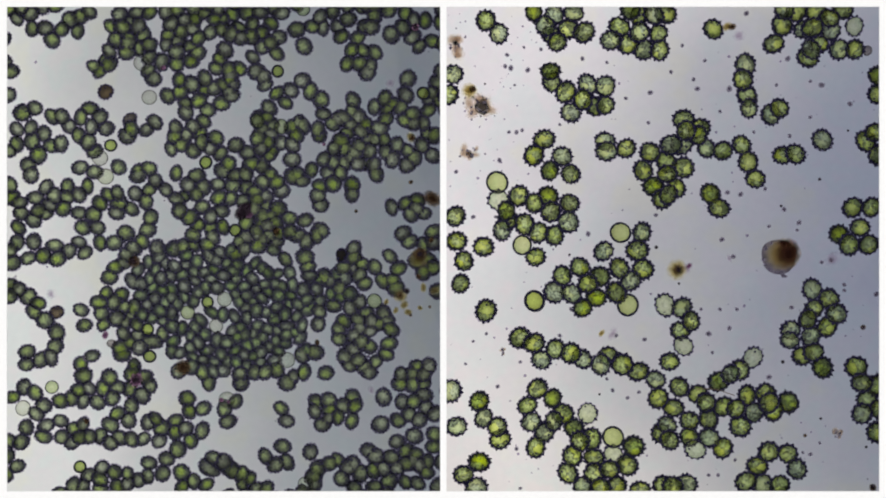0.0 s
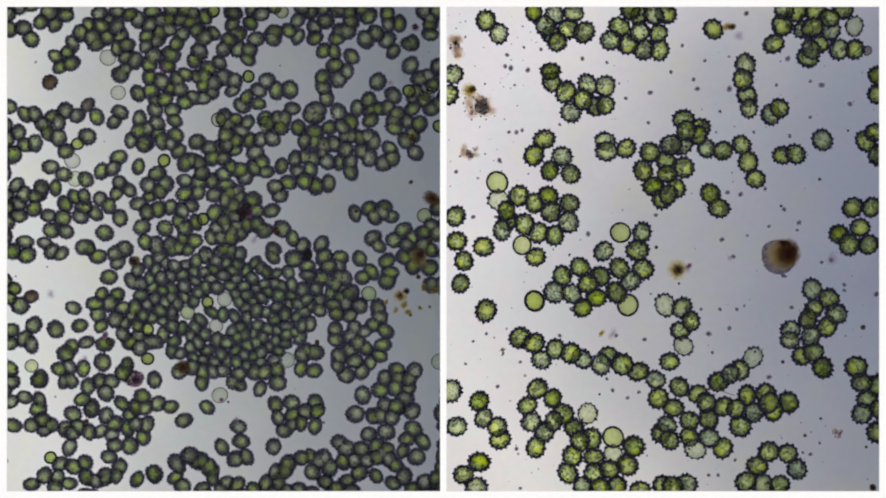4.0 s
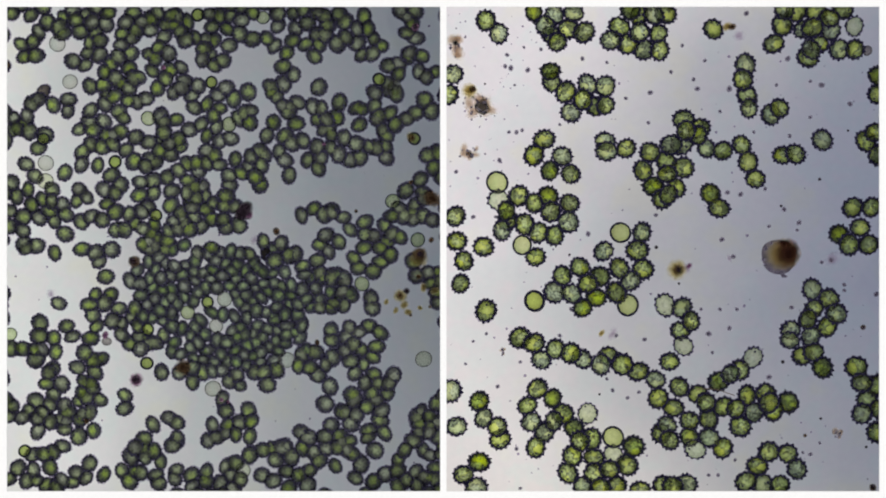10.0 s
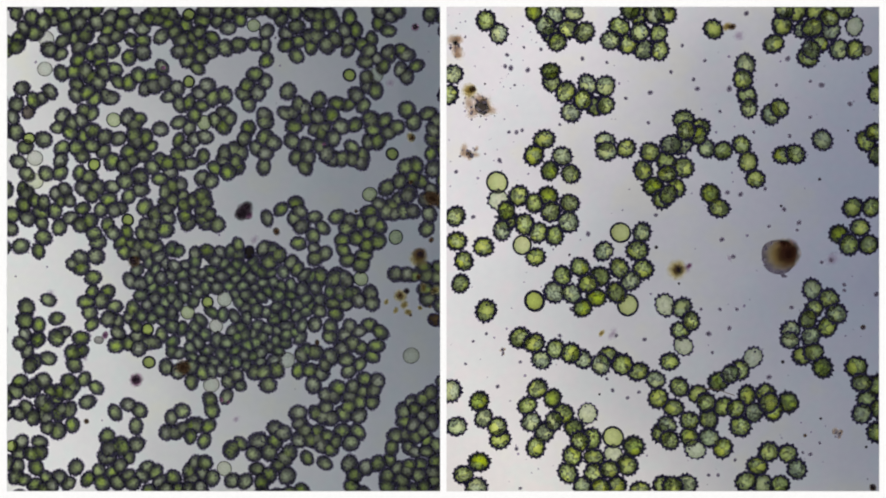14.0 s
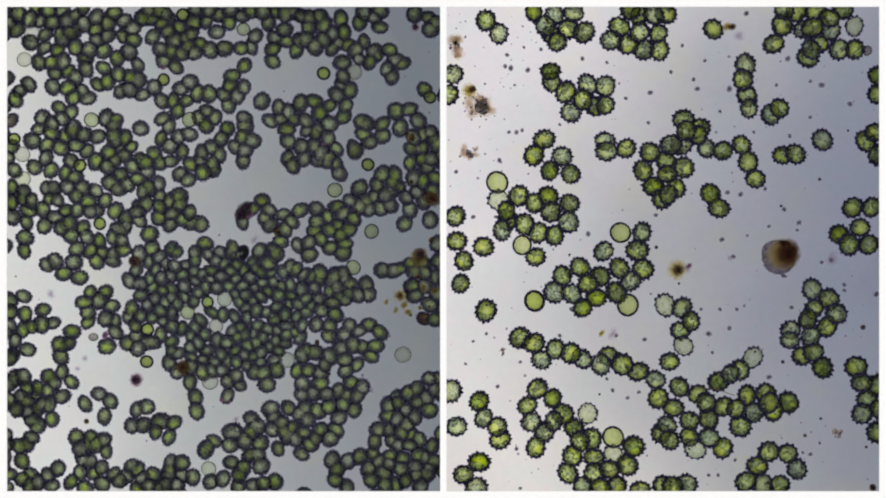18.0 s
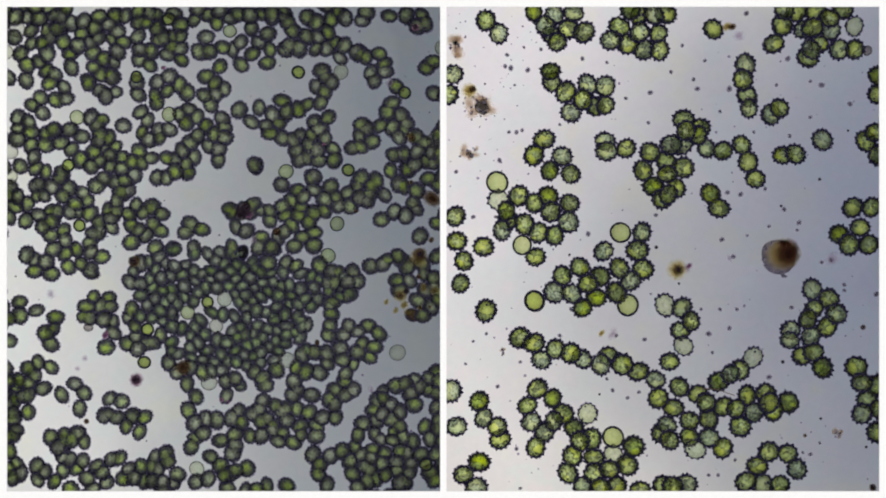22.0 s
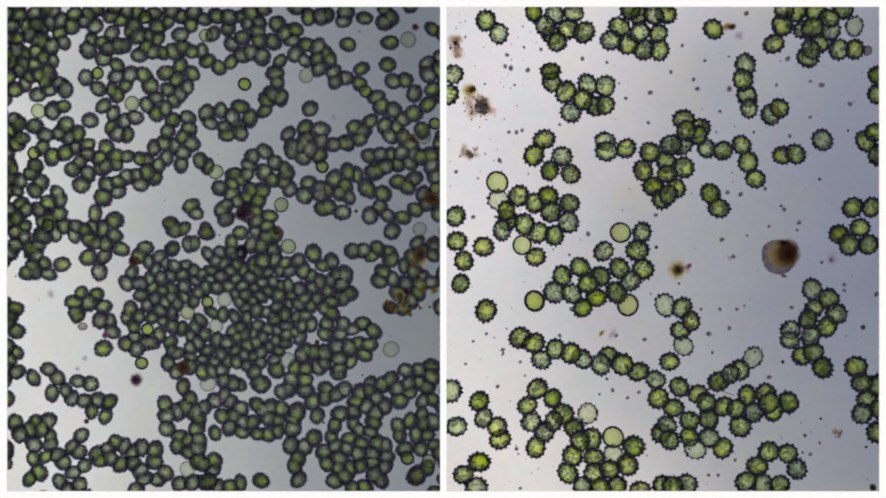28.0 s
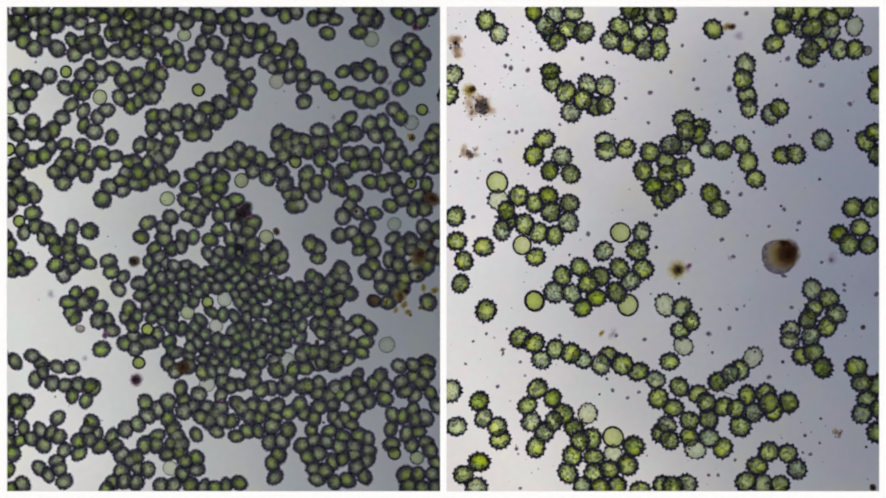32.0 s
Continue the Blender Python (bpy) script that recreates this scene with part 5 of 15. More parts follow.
drift([(21.8, 91.1, 0), (14.4, 91.1, 0), (6.9, 91.6, 0), (-1.2, 93.3, 0), (-9.6, 95.7, 0), (-15, 97.6, 0), (-19.4, 98.4, 0), (-25.9, 98.8, 0), (-33.5, 98.2, 0), (-39.4, 96.8, 0), (-45.4, 95.3, 0), (-52.8, 94.2, 0)],
      [(0, 0, "c")])
drift([(23.9, 79.5, 0), (16.9, 79.5, 0), (10.5, 78.4, 0), (4, 76, 0), (-3, 72.9, 0), (-9.2, 71.9, 0), (-15.6, 73.3, 0), (-23, 76.2, 0), (-28.8, 78.3, 0), (-32.7, 79.8, 0), (-37.9, 81.3, 0), (-50.1, 82.8, 0)],
      [(0, 0, "c")])
drift([(35.2, 83.6, 0), (28, 83.6, 0), (21.2, 83.1, 0), (14.1, 81.8, 0), (6.7, 80.5, 0), (0.4, 81.7, 0), (-6.7, 83.8, 0), (-16.7, 85.5, 0), (-28.6, 86.4, 0), (-37.5, 87.3, 0), (-48.1, 87.6, 0), (-60.9, 86.1, 0)],
      [(0, 0, "c")])
drift([(37, 81.4, 0), (29.8, 81.4, 0), (23.1, 80.7, 0), (16.1, 79.1, 0), (8.7, 77.2, 0), (2.4, 78.1, 0), (-4.2, 79.8, 0), (-13.1, 81.8, 0), (-24, 83.3, 0), (-34.1, 83.9, 0), (-45, 83.3, 0), (-58, 81.8, 0)],
      [(0, 0, "g")])
drift([(51, 95.5, 0), (43.5, 95.4, 0), (36.5, 95.1, 0), (29.4, 94.7, 0), (21.9, 94, 0), (15.6, 94.1, 0), (9, 95.5, 0), (0.4, 97.6, 0), (-8.4, 100.4, 0), (-18.6, 105.3, 0), (-33.1, 111.4, 0), (-44.7, 115, 0)],
      [(0, 0, "c")])
drift([(52.5, 86.1, 0), (45.2, 86, 0), (38.4, 85.4, 0), (31.3, 84.2, 0), (23.7, 82.2, 0), (17.2, 81.7, 0), (10.1, 83.8, 0), (-0.5, 90.9, 0), (-12.8, 97.9, 0), (-22.7, 99, 0), (-33.1, 97.1, 0), (-45.7, 95.3, 0)],
      [(0, 0, "c")])
drift([(56.8, 83.4, 0), (49.5, 83.4, 0), (42.7, 82.6, 0), (35.7, 81.2, 0), (28.1, 78.9, 0), (21.5, 77.7, 0), (14.8, 78.8, 0), (6.5, 80.3, 0), (-2.6, 82.1, 0), (-12.8, 85.3, 0), (-24.3, 91.9, 0), (-39.3, 97.2, 0)],
      [(0, 0, "c")])
drift([(57.9, 91.5, 0), (50.5, 91.4, 0), (43.6, 90.9, 0), (36.5, 90, 0), (29, 88.6, 0), (22.6, 88.1, 0), (15.9, 90.2, 0), (6.6, 99.5, 0), (-3.3, 109.3, 0), (-11.5, 112.2, 0), (-22.7, 110.6, 0), (-38.1, 111.3, 0)],
      [(0, 0, "d")])
drift([(58.8, 79.7, 0), (51.5, 79.6, 0), (44.7, 78.8, 0), (37.7, 77.1, 0), (30.1, 74.5, 0), (23.5, 72.9, 0), (16.9, 73.5, 0), (9, 74, 0), (0.5, 74.7, 0), (-9, 77.8, 0), (-18.8, 85.2, 0), (-33.3, 92.4, 0)],
      [(0, 0, "c")])
drift([(60, 86.2, -1), (60, 86.1, 0), (53.6, 85.4, 0), (46.6, 84.1, 0), (39, 82.1, 0), (32.5, 81, -1), (25.9, 81.8, -1), (17.6, 83.6, -1), (8.9, 85.6, -2), (1.9, 89, -3), (-4.8, 94.7, 3), (-16.8, 101.6, 10)],
      [(1.4, 9.5, "c"), (-0.4, 2.7, "c"), (3.7, 5.1, "c"), (6.4, 1.1, "c"), (3, -4.3, "c"), (0.8, -11.6, "c"), (-3.1, -8.2, "c"), (-6.2, 5.8, "c"), (-5.7, 0, "c")])
drift([(-228.4, 54, 0), (-238.6, 54.4, -1), (-248.5, 54.9, 0), (-255.6, 55.7, 1), (-261.3, 56.4, 2), (-265.9, 56.6, 2), (-270.5, 57.1, 2), (-275, 58.5, 3), (-275, 60, 4), (-275, 61.3, 4), (-275, 62.2, 5), (-275, 62.8, 6)],
      [(2.2, 1.8, "c"), (-2.2, -1.8, "c")])
drift([(-226.2, 63.6, 0), (-236.3, 64, 0), (-246.4, 64.5, 0), (-253.8, 65.6, 0), (-259.7, 66.4, 0), (-264.5, 66.6, 0), (-269.3, 67.1, 0), (-275, 68.6, 0), (-275, 70.1, 0), (-275, 71.4, 0), (-275, 72.5, 0), (-275, 73.2, 0)],
      [(0, 0, "c")])
drift([(-217.9, 44.6, 0), (-228.4, 45.2, -6), (-238.3, 45.8, -9), (-245.3, 46.3, -7), (-250.7, 46.9, -7), (-255.2, 47.2, -7), (-259.7, 47.8, -6), (-265.1, 49.2, -6), (-270.9, 50.6, -5), (-275, 51.9, -4), (-275, 52.7, -3), (-275, 53.1, -3)],
      [(3.1, 5.2, "c"), (-2.3, 0.1, "c"), (-0.8, -5.3, "c")])
drift([(-211.9, 58.7, 0), (-222.1, 59.2, -2), (-231.9, 59.6, -2), (-239.4, 60.3, -1), (-245.1, 60.6, -1), (-249.6, 60.7, 0), (-254.2, 61.5, 1), (-259.8, 63.1, 3), (-266.2, 64.6, 5), (-274.6, 65.9, 5), (-275, 66.9, 5), (-275, 67.6, 5)],
      [(0.1, 2.5, "c"), (3.7, -3.8, "c"), (9.1, -2.9, "c"), (-6.8, 5.8, "c"), (-6.2, -1.4, "c")])
drift([(-202.7, 68.6, 0), (-213.9, 69.4, -4), (-222.9, 70.6, 11), (-230.7, 71.3, 15), (-237.1, 71.6, 11), (-240.9, 71.3, 4), (-245, 71.7, 1), (-250.9, 73.5, 4), (-258.1, 74.9, 4), (-267, 76.3, 4), (-275, 77.5, 4), (-275, 78.4, 4)],
      [(-4.7, 1.6, "c"), (0.6, 1.6, "c"), (4.1, -3.2, "c")])
drift([(-187.4, 63, 0), (-200.6, 64.7, 9), (-211, 66.9, 12), (-218.7, 68.5, 16), (-224.7, 68.6, 24), (-229.3, 67.8, 23), (-233.7, 67.3, 20), (-239.7, 68.7, 24), (-247.1, 70.2, 37), (-256, 71.5, 41), (-265.7, 72.7, 42), (-275, 73.5, 43)],
      [(5.3, 7.2, "c"), (1.1, 1.8, "c"), (-5.8, -2.7, "c"), (-0.7, -6.3, "c")])
drift([(-188.8, 42, 0), (-201, 41.6, -8), (-211.5, 41.5, -22), (-217.7, 41.7, -34), (-220.9, 42.3, -38), (-223.9, 43.3, -38), (-228, 44.7, -41), (-232.7, 46.3, -42), (-236.2, 47.6, -45), (-240.6, 48, -50), (-248.5, 47.2, -49), (-257.5, 46.8, -49)],
      [(-3.8, 1.2, "c"), (3.8, -1.2, "c")])
drift([(-185, 52.1, 0), (-196.5, 52, 0), (-206.5, 52.3, 0), (-213.1, 53.2, 0), (-218.1, 54.2, 0), (-222.8, 54.1, 0), (-227.6, 54, 0), (-232.5, 55.7, 0), (-236.5, 57.9, 0), (-241.9, 58.8, 0), (-250.9, 59.4, 0), (-260.5, 59.8, 0)],
      [(0, 0, "c")])
drift([(-166.2, 68.5, 0), (-182.8, 73.8, 0), (-198.9, 81.7, 0), (-209.5, 84.5, 0), (-216, 78.4, 0), (-221, 71.5, 0), (-226.9, 68.2, 0), (-233.3, 68.9, 0), (-241.7, 70.1, 0), (-251.4, 71.1, 0), (-261.2, 72.3, 0), (-271.2, 73.2, 0)],
      [(0, 0, "b")])
drift([(-176.1, 54.9, 0), (-189.3, 55.6, 0), (-201.5, 56.3, 0), (-209.6, 57.8, 0), (-215.6, 59, 0), (-220.3, 58.4, 0), (-225.5, 58, 0), (-230.6, 59.5, 0), (-235.8, 60.8, 0), (-242.7, 61.8, 0), (-252.1, 62.7, 0), (-261.8, 63.3, 0)],
      [(0, 0, "g")])
drift([(-181.8, 48.3, 0), (-192.9, 47.3, 0), (-202.7, 45.8, 0), (-209, 45.4, 0), (-213.3, 46.8, 0), (-217, 48.5, 0), (-221.2, 49.8, 0), (-226.4, 51, 0), (-230.7, 52, 0), (-235.1, 52.4, 0), (-242.2, 51.6, 0), (-250.3, 50.7, 0)],
      [(0, 0, "d")])
drift([(-167.7, 60, 0), (-183.2, 59.6, 0), (-199.8, 60, 0), (-210.2, 60.7, 0), (-211.7, 59.4, 0), (-212.4, 57.8, 0), (-216.1, 57.3, 0), (-222.2, 57.7, 0), (-228.1, 58.5, 0), (-234.8, 59.4, 0), (-243.2, 60.7, 0), (-252.6, 61.8, 0)],
      [(0, 0, "c")])
drift([(-172.1, 43.5, 0), (-185, 39.2, 0), (-198, 32.6, 0), (-206.1, 30.8, 0), (-209, 35.8, 0), (-211.1, 40.9, 0), (-214.9, 43.1, 0), (-220.7, 43.7, 0), (-226, 44.2, 0), (-231.6, 44.8, 0), (-237.9, 44.2, 0), (-244.9, 42.8, 0)],
      [(0, 0, "c")])
drift([(-159, 40.6, 0), (-170.5, 44.4, 19), (-179.2, 47.4, 38), (-188.4, 47.9, 48), (-197.2, 49, 50), (-203.6, 50.5, 46), (-208.5, 51.5, 47), (-214, 51.7, 58), (-219.6, 52.1, 69), (-226.5, 53.1, 71), (-234.3, 53.8, 67), (-242.8, 53.5, 71)],
      [(2.6, 2, "c"), (-2.6, -2, "c")])
drift([(-143.3, 56.7, 0), (-158.3, 59.5, -18), (-173.3, 62.2, -38), (-185.8, 63.4, -68), (-195.5, 63.6, -86), (-202.2, 63.2, -95), (-208.4, 62.9, -91), (-216.1, 62.8, -91), (-224.8, 63.5, -92), (-234.1, 64.3, -89), (-243.5, 65.8, -87), (-253.4, 67, -85)],
      [(-1, -3.3, "c"), (1, 3.3, "c")])
drift([(-139.2, 62.1, 0), (-153.8, 64.9, -16), (-170.1, 69, -22), (-183.7, 70.5, -36), (-193.9, 69.6, -135), (-200.7, 68.5, -184), (-207.4, 68.1, -179), (-216.1, 68.2, -170), (-226.2, 68.8, -166), (-236.7, 69.4, -164), (-247, 70.3, -167), (-257.3, 71.3, -169)],
      [(2.4, -1.8, "c"), (-2.4, 1.8, "c")])
drift([(-138.6, 55.7, 0), (-153.9, 56.5, 0), (-166.3, 55.5, 0), (-177.4, 54.6, 0), (-187.9, 54, 0), (-195.3, 53.6, 0), (-200.7, 53.7, 0), (-206.4, 54.5, 0), (-213.2, 55.9, 0), (-221.1, 56.9, 0), (-229.5, 55.7, 0), (-238.4, 55.9, 0)],
      [(0, 0, "c")])
drift([(-132.4, 64.9, 0), (-146.4, 66.3, 0), (-162.5, 67.4, 0), (-176.2, 67.9, 0), (-186.4, 68.1, 0), (-193.6, 68.1, 0), (-199.7, 68.6, 0), (-206.5, 70.6, 0), (-216, 72.8, 0), (-227.2, 73.3, 0), (-239, 72.8, 0), (-250.2, 73.1, 0)],
      [(0, 0, "c")])
drift([(-129.2, 61.5, 0), (-145.6, 61.6, 0), (-162.2, 61, 0), (-175.2, 60.1, 0), (-185.2, 59.9, 0), (-192.3, 59.8, 0), (-198.6, 59.7, 0), (-205.5, 60.1, 0), (-214, 61.1, 0), (-223.9, 62.1, 0), (-232.9, 63.7, 0), (-243, 65.3, 0)],
      [(0, 0, "c")])
drift([(-132.6, 52.2, 0), (-151.9, 54.1, 0), (-171.7, 57, 0), (-184.2, 56.5, 0), (-189.7, 52.3, 0), (-192.1, 49.2, 0), (-196, 47.8, 0), (-199.6, 43.4, 0), (-203.9, 39.7, 0), (-210.9, 41.4, 0), (-218.9, 44.7, 0), (-226.2, 44.7, 0)],
      [(0, 0, "c")])
drift([(-123.3, 53.4, 0), (-138.6, 55.4, 0), (-155.6, 57.4, 0), (-170.6, 59.6, 0), (-181.4, 61.8, 0), (-188.2, 63.6, 0), (-193.8, 65.1, 0), (-200.3, 64.2, 0), (-208.6, 62.8, 0), (-219.9, 65.2, 0), (-230.5, 69.9, 0), (-240.6, 71.8, 0)],
      [(0, 0, "c")])
drift([(-124.3, 57.7, 0), (-140.1, 58.5, 3), (-156.2, 59.1, 13), (-169.4, 58.9, 36), (-180, 58.7, 56), (-187.3, 58.6, 73), (-193.2, 58.7, 85), (-199.7, 58.9, 95), (-207.5, 60.3, 105), (-217.3, 61.6, 103), (-228.4, 62.9, 72), (-240.2, 64.1, 59)],
      [(3.7, 1.1, "c"), (-3.7, -1.1, "c")])
drift([(-125.7, 45.9, 0), (-142.3, 46.7, 0), (-158.2, 47.1, 0), (-170.4, 46.5, 0), (-179.8, 45.4, 0), (-186, 44.6, 0), (-190.9, 44.3, 0), (-195.3, 44.2, 0), (-200.7, 44.6, 0), (-209.6, 48, 0), (-220.4, 51.9, 0), (-230.1, 52.8, 0)],
      [(0, 0, "g")])
drift([(-116.2, 47.7, 0), (-133, 48.6, -3), (-149.2, 49.2, -2), (-162.6, 49.5, -1), (-172.5, 49.4, 4), (-179.3, 49.1, 7), (-184.7, 49.1, 8), (-190.7, 49.6, 7), (-197.1, 50.4, 8), (-204.7, 51.2, 10), (-212.8, 51.3, 14), (-220.9, 50.2, 14)],
      [(-2, 3, "c"), (2, -3, "c")])
drift([(-106.8, 53.2, 0), (-121.9, 54.8, 7), (-138.5, 56.3, 6), (-154.7, 57.7, 9), (-168.3, 58.5, 19), (-177.5, 59.1, 27), (-184.6, 59.8, 29), (-190.9, 60.5, 12), (-197.2, 61.9, 0), (-206.7, 62.7, -4), (-217.4, 62.9, -11), (-228, 63.4, -18)],
      [(3, -1.9, "c"), (-3, 1.9, "c")])
drift([(-98.4, 67.8, 0), (-113.5, 68.3, 0), (-130.9, 68.9, 0), (-150.4, 69.3, 0), (-166.1, 68.8, 0), (-176.3, 68.4, 0), (-184, 68.4, 0), (-190.1, 68.9, 0), (-196.4, 70.3, 0), (-206.6, 72, 0), (-218.3, 73.7, 0), (-229.5, 75.1, 0)],
      [(0, 0, "p")])
drift([(-107.4, 39.6, 0), (-123.2, 42.4, -43), (-138.9, 43.4, -159), (-151.6, 44.4, -166), (-161.4, 45.3, -159), (-168.3, 45.4, -148), (-173.9, 45.3, -146), (-180.2, 45.2, -151), (-186.3, 45, -154), (-191.2, 44.5, -148), (-196.7, 43.9, -137), (-204.2, 43, -131)],
      [(-2.7, -0.3, "c"), (2.7, 0.3, "c")])
drift([(-98.7, 45.8, 0), (-115.1, 49.9, 35), (-131.6, 53.3, 73), (-145.9, 54.9, 79), (-157.3, 54.2, 48), (-165.8, 52.8, 20), (-172.4, 52.5, 14), (-178.3, 52.3, 9), (-184.6, 52.5, 7), (-192.1, 52.5, 12), (-201, 52.4, 25), (-210, 52, 43)],
      [(3, 0.4, "c"), (-3, -0.4, "c")])
drift([(-97, 61.1, 0), (-109.4, 62.5, 13), (-126.2, 63.9, 23), (-143.2, 64.6, 25), (-156.8, 63.8, 27), (-165.2, 62.9, 23), (-172.1, 62.6, 25), (-178.7, 62.5, 37), (-184.6, 63.1, 47), (-193.3, 63.5, 75), (-205.9, 63.8, 197), (-217.8, 64.5, 204)],
      [(1, 2.3, "c"), (-1, -2.3, "c")])
drift([(-93.9, 69.5, 0), (-106.1, 68.9, 0), (-120.1, 68.2, 0), (-136, 68.4, 0), (-152.5, 68.8, 0), (-163.4, 69, 0), (-171.4, 68.6, 0), (-177.9, 68.2, 0), (-183.4, 68.6, 0), (-192.7, 72, 0), (-206.5, 77.3, 0), (-219.6, 81.9, 0)],
      [(0, 0, "c")])
drift([(-94.9, 55.2, 0), (-107.8, 56.4, -17), (-122.6, 56.2, -18), (-137.9, 56.7, -22), (-152.2, 57.6, -21), (-162.3, 58.2, -23), (-169.3, 58.2, -26), (-175.7, 58, -28), (-182.6, 58.5, -26), (-190.2, 59.4, -25), (-199.6, 60.6, -23), (-209.2, 62.1, -16)],
      [(1.8, 1.9, "c"), (-1.8, -1.9, "c")])
drift([(-93.6, 37.6, 0), (-109.6, 40.9, 1), (-123.2, 42.1, -5), (-134.5, 43, -7), (-145.2, 44.4, -3), (-153.6, 45.3, -6), (-160.5, 45.4, -13), (-166.3, 45.5, 17), (-172.2, 45.7, 51), (-177.3, 45.9, 69), (-182.5, 46.2, 93), (-189.9, 46.5, 114)],
      [(2.1, 2.2, "c"), (-2.1, -2.2, "c")])
drift([(-88.7, 35.5, 0), (-103.4, 40.4, 0), (-116, 44.2, 0), (-127.4, 45.6, 0), (-138.9, 45.7, 0), (-148.4, 45.6, 0), (-156.1, 45.9, 0), (-161.3, 46.1, 0), (-167, 46.6, 0), (-171.5, 48, 0), (-175.3, 49.7, 0), (-181.8, 50.7, 0)],
      [(0, 0, "c")])
drift([(-77.3, 39.5, 0), (-91.8, 44.3, 0), (-104.3, 48.6, 0), (-116.7, 50, 0), (-131.2, 49.7, 0), (-142.7, 49.6, 0), (-151, 49.9, 0), (-156.8, 51, 0), (-163.9, 52.3, 0), (-172.7, 53.5, 0), (-181.5, 53.9, 0), (-191.1, 54.3, 0)],
      [(0, 0, "c")])
drift([(-80.5, 38.2, 0), (-95.6, 41.8, 0), (-110.1, 44.7, 0), (-122.4, 45.4, 0), (-133.2, 45.6, 0), (-141.1, 45.7, 0), (-148.2, 45.9, 0), (-155.5, 45.9, 0), (-163.1, 45.8, 0), (-170.4, 45.5, 0), (-175.3, 45.7, 0), (-180.3, 45.9, 0)],
      [(0, 0, "c")])
drift([(-90.3, 51.9, 0), (-99.6, 56.1, 0), (-109.2, 59.5, 0), (-121, 60.2, 0), (-133.6, 58.8, 0), (-141.6, 57.5, 0), (-147.4, 58, 0), (-154.5, 60.2, 0), (-162.4, 62.6, 0), (-171, 64.3, 0), (-179.2, 64.6, 0), (-190.8, 65.7, 0)],
      [(0, 0, "c")])
drift([(-76.9, 67, 0), (-86.8, 67.3, 0), (-100.8, 66, 0), (-115.4, 64.9, 0), (-128.4, 64.6, 0), (-135.9, 64.4, 0), (-142.7, 64.7, 0), (-150.9, 66.5, 0), (-159.7, 69, 0), (-168.7, 71.3, 0), (-178.4, 72.1, 0), (-190.8, 73.2, 0)],
      [(0, 0, "c")])
drift([(-80.1, 47.4, 0), (-94.6, 50.1, 0), (-109.1, 51.4, 0), (-121.5, 51.5, 0), (-131.5, 52.6, 0), (-137.3, 53.2, 0), (-142.3, 53.9, 0), (-150.4, 56.3, 0), (-159, 58.7, 0), (-167.7, 60.4, 0), (-175.2, 61.1, 0), (-185.1, 62.1, 0)],
      [(0, 0, "c")])
drift([(-69.9, 41.9, 0), (-81.6, 43.4, 0), (-93.9, 45.5, 0), (-105.9, 47.2, 0), (-119.2, 48.4, 0), (-129, 49.2, 0), (-135.7, 50.3, 0), (-144.5, 55.5, 0), (-153.5, 60.6, 0), (-162.4, 61.8, 0), (-169.7, 59.9, 0), (-175.8, 59.4, 0)],
      [(0, 0, "c")])
drift([(-83, 55.8, 0), (-91, 57.9, 8), (-100, 58.6, 21), (-111.6, 57.9, 24), (-123.3, 58.3, 22), (-130.4, 58.9, 23), (-135.4, 59.6, 24), (-142.6, 61.7, 18), (-151.2, 64, 12), (-160, 66.9, 15), (-169.6, 69.7, 36), (-180.9, 71.8, 48)],
      [(-2.9, 0.6, "c"), (2.9, -0.6, "c")])
drift([(-85.8, 64.8, 0), (-91.9, 66, 0), (-98.5, 67.1, 0), (-109.4, 66, 0), (-120.7, 66.3, 0), (-127.6, 67, 0), (-132.3, 67.9, 0), (-139.3, 69.9, 0), (-148.2, 72.1, 0), (-157.5, 74.9, 0), (-168.9, 78, 0), (-181.8, 80.4, 0)],
      [(0, 0, "p")])
drift([(-65.1, 33.3, 0), (-77.3, 35, 0), (-91.3, 36.5, 0), (-103.3, 39.4, 0), (-114.1, 41.9, 0), (-122.3, 43.3, 0), (-130.3, 44.5, 0), (-140.3, 46.7, 0), (-148.7, 48.6, 0), (-155.9, 48.5, 0), (-162.2, 47.3, 0), (-166.3, 46.1, 0)],
      [(0, 0, "c")])
drift([(-77.7, 60.3, 0), (-83.8, 63.5, 0), (-90.3, 66.9, 0), (-99, 67.4, 0), (-109.6, 65.6, 0), (-117.7, 64.9, 0), (-123.4, 65.3, 0), (-130.4, 66.2, 0), (-139.2, 67.3, 0), (-147.3, 69.5, 0), (-154.6, 73.1, 0), (-165.3, 75.7, 0)],
      [(0, 0, "c")])
drift([(-60.4, 46.9, 0), (-71.6, 48.3, 18), (-83.7, 48.6, 42), (-95.8, 50, 51), (-106.6, 51.4, 41), (-114.7, 52, 35), (-122.3, 52.3, 40), (-131.1, 53.6, 52), (-138.8, 54.8, 63), (-145.9, 55.1, 55), (-152.8, 54.9, 32), (-157.9, 55.2, 15)],
      [(2.9, -0.8, "c"), (-2.9, 0.8, "c")])
drift([(-56.5, 40.2, 0), (-68.2, 41.9, 6), (-81.2, 41.8, 8), (-94.3, 43.2, 7), (-105.5, 45.6, 0), (-113.3, 46.3, -8), (-120.8, 45.8, -13), (-131.3, 45.5, -21), (-141.1, 45.3, -26), (-148.5, 45, -26), (-154.7, 45.3, -23), (-158.7, 45.8, -11)],
      [(4.2, 5.5, "c"), (-4.7, 0, "c"), (2.2, 0, "c"), (-1.7, -5.4, "c")])
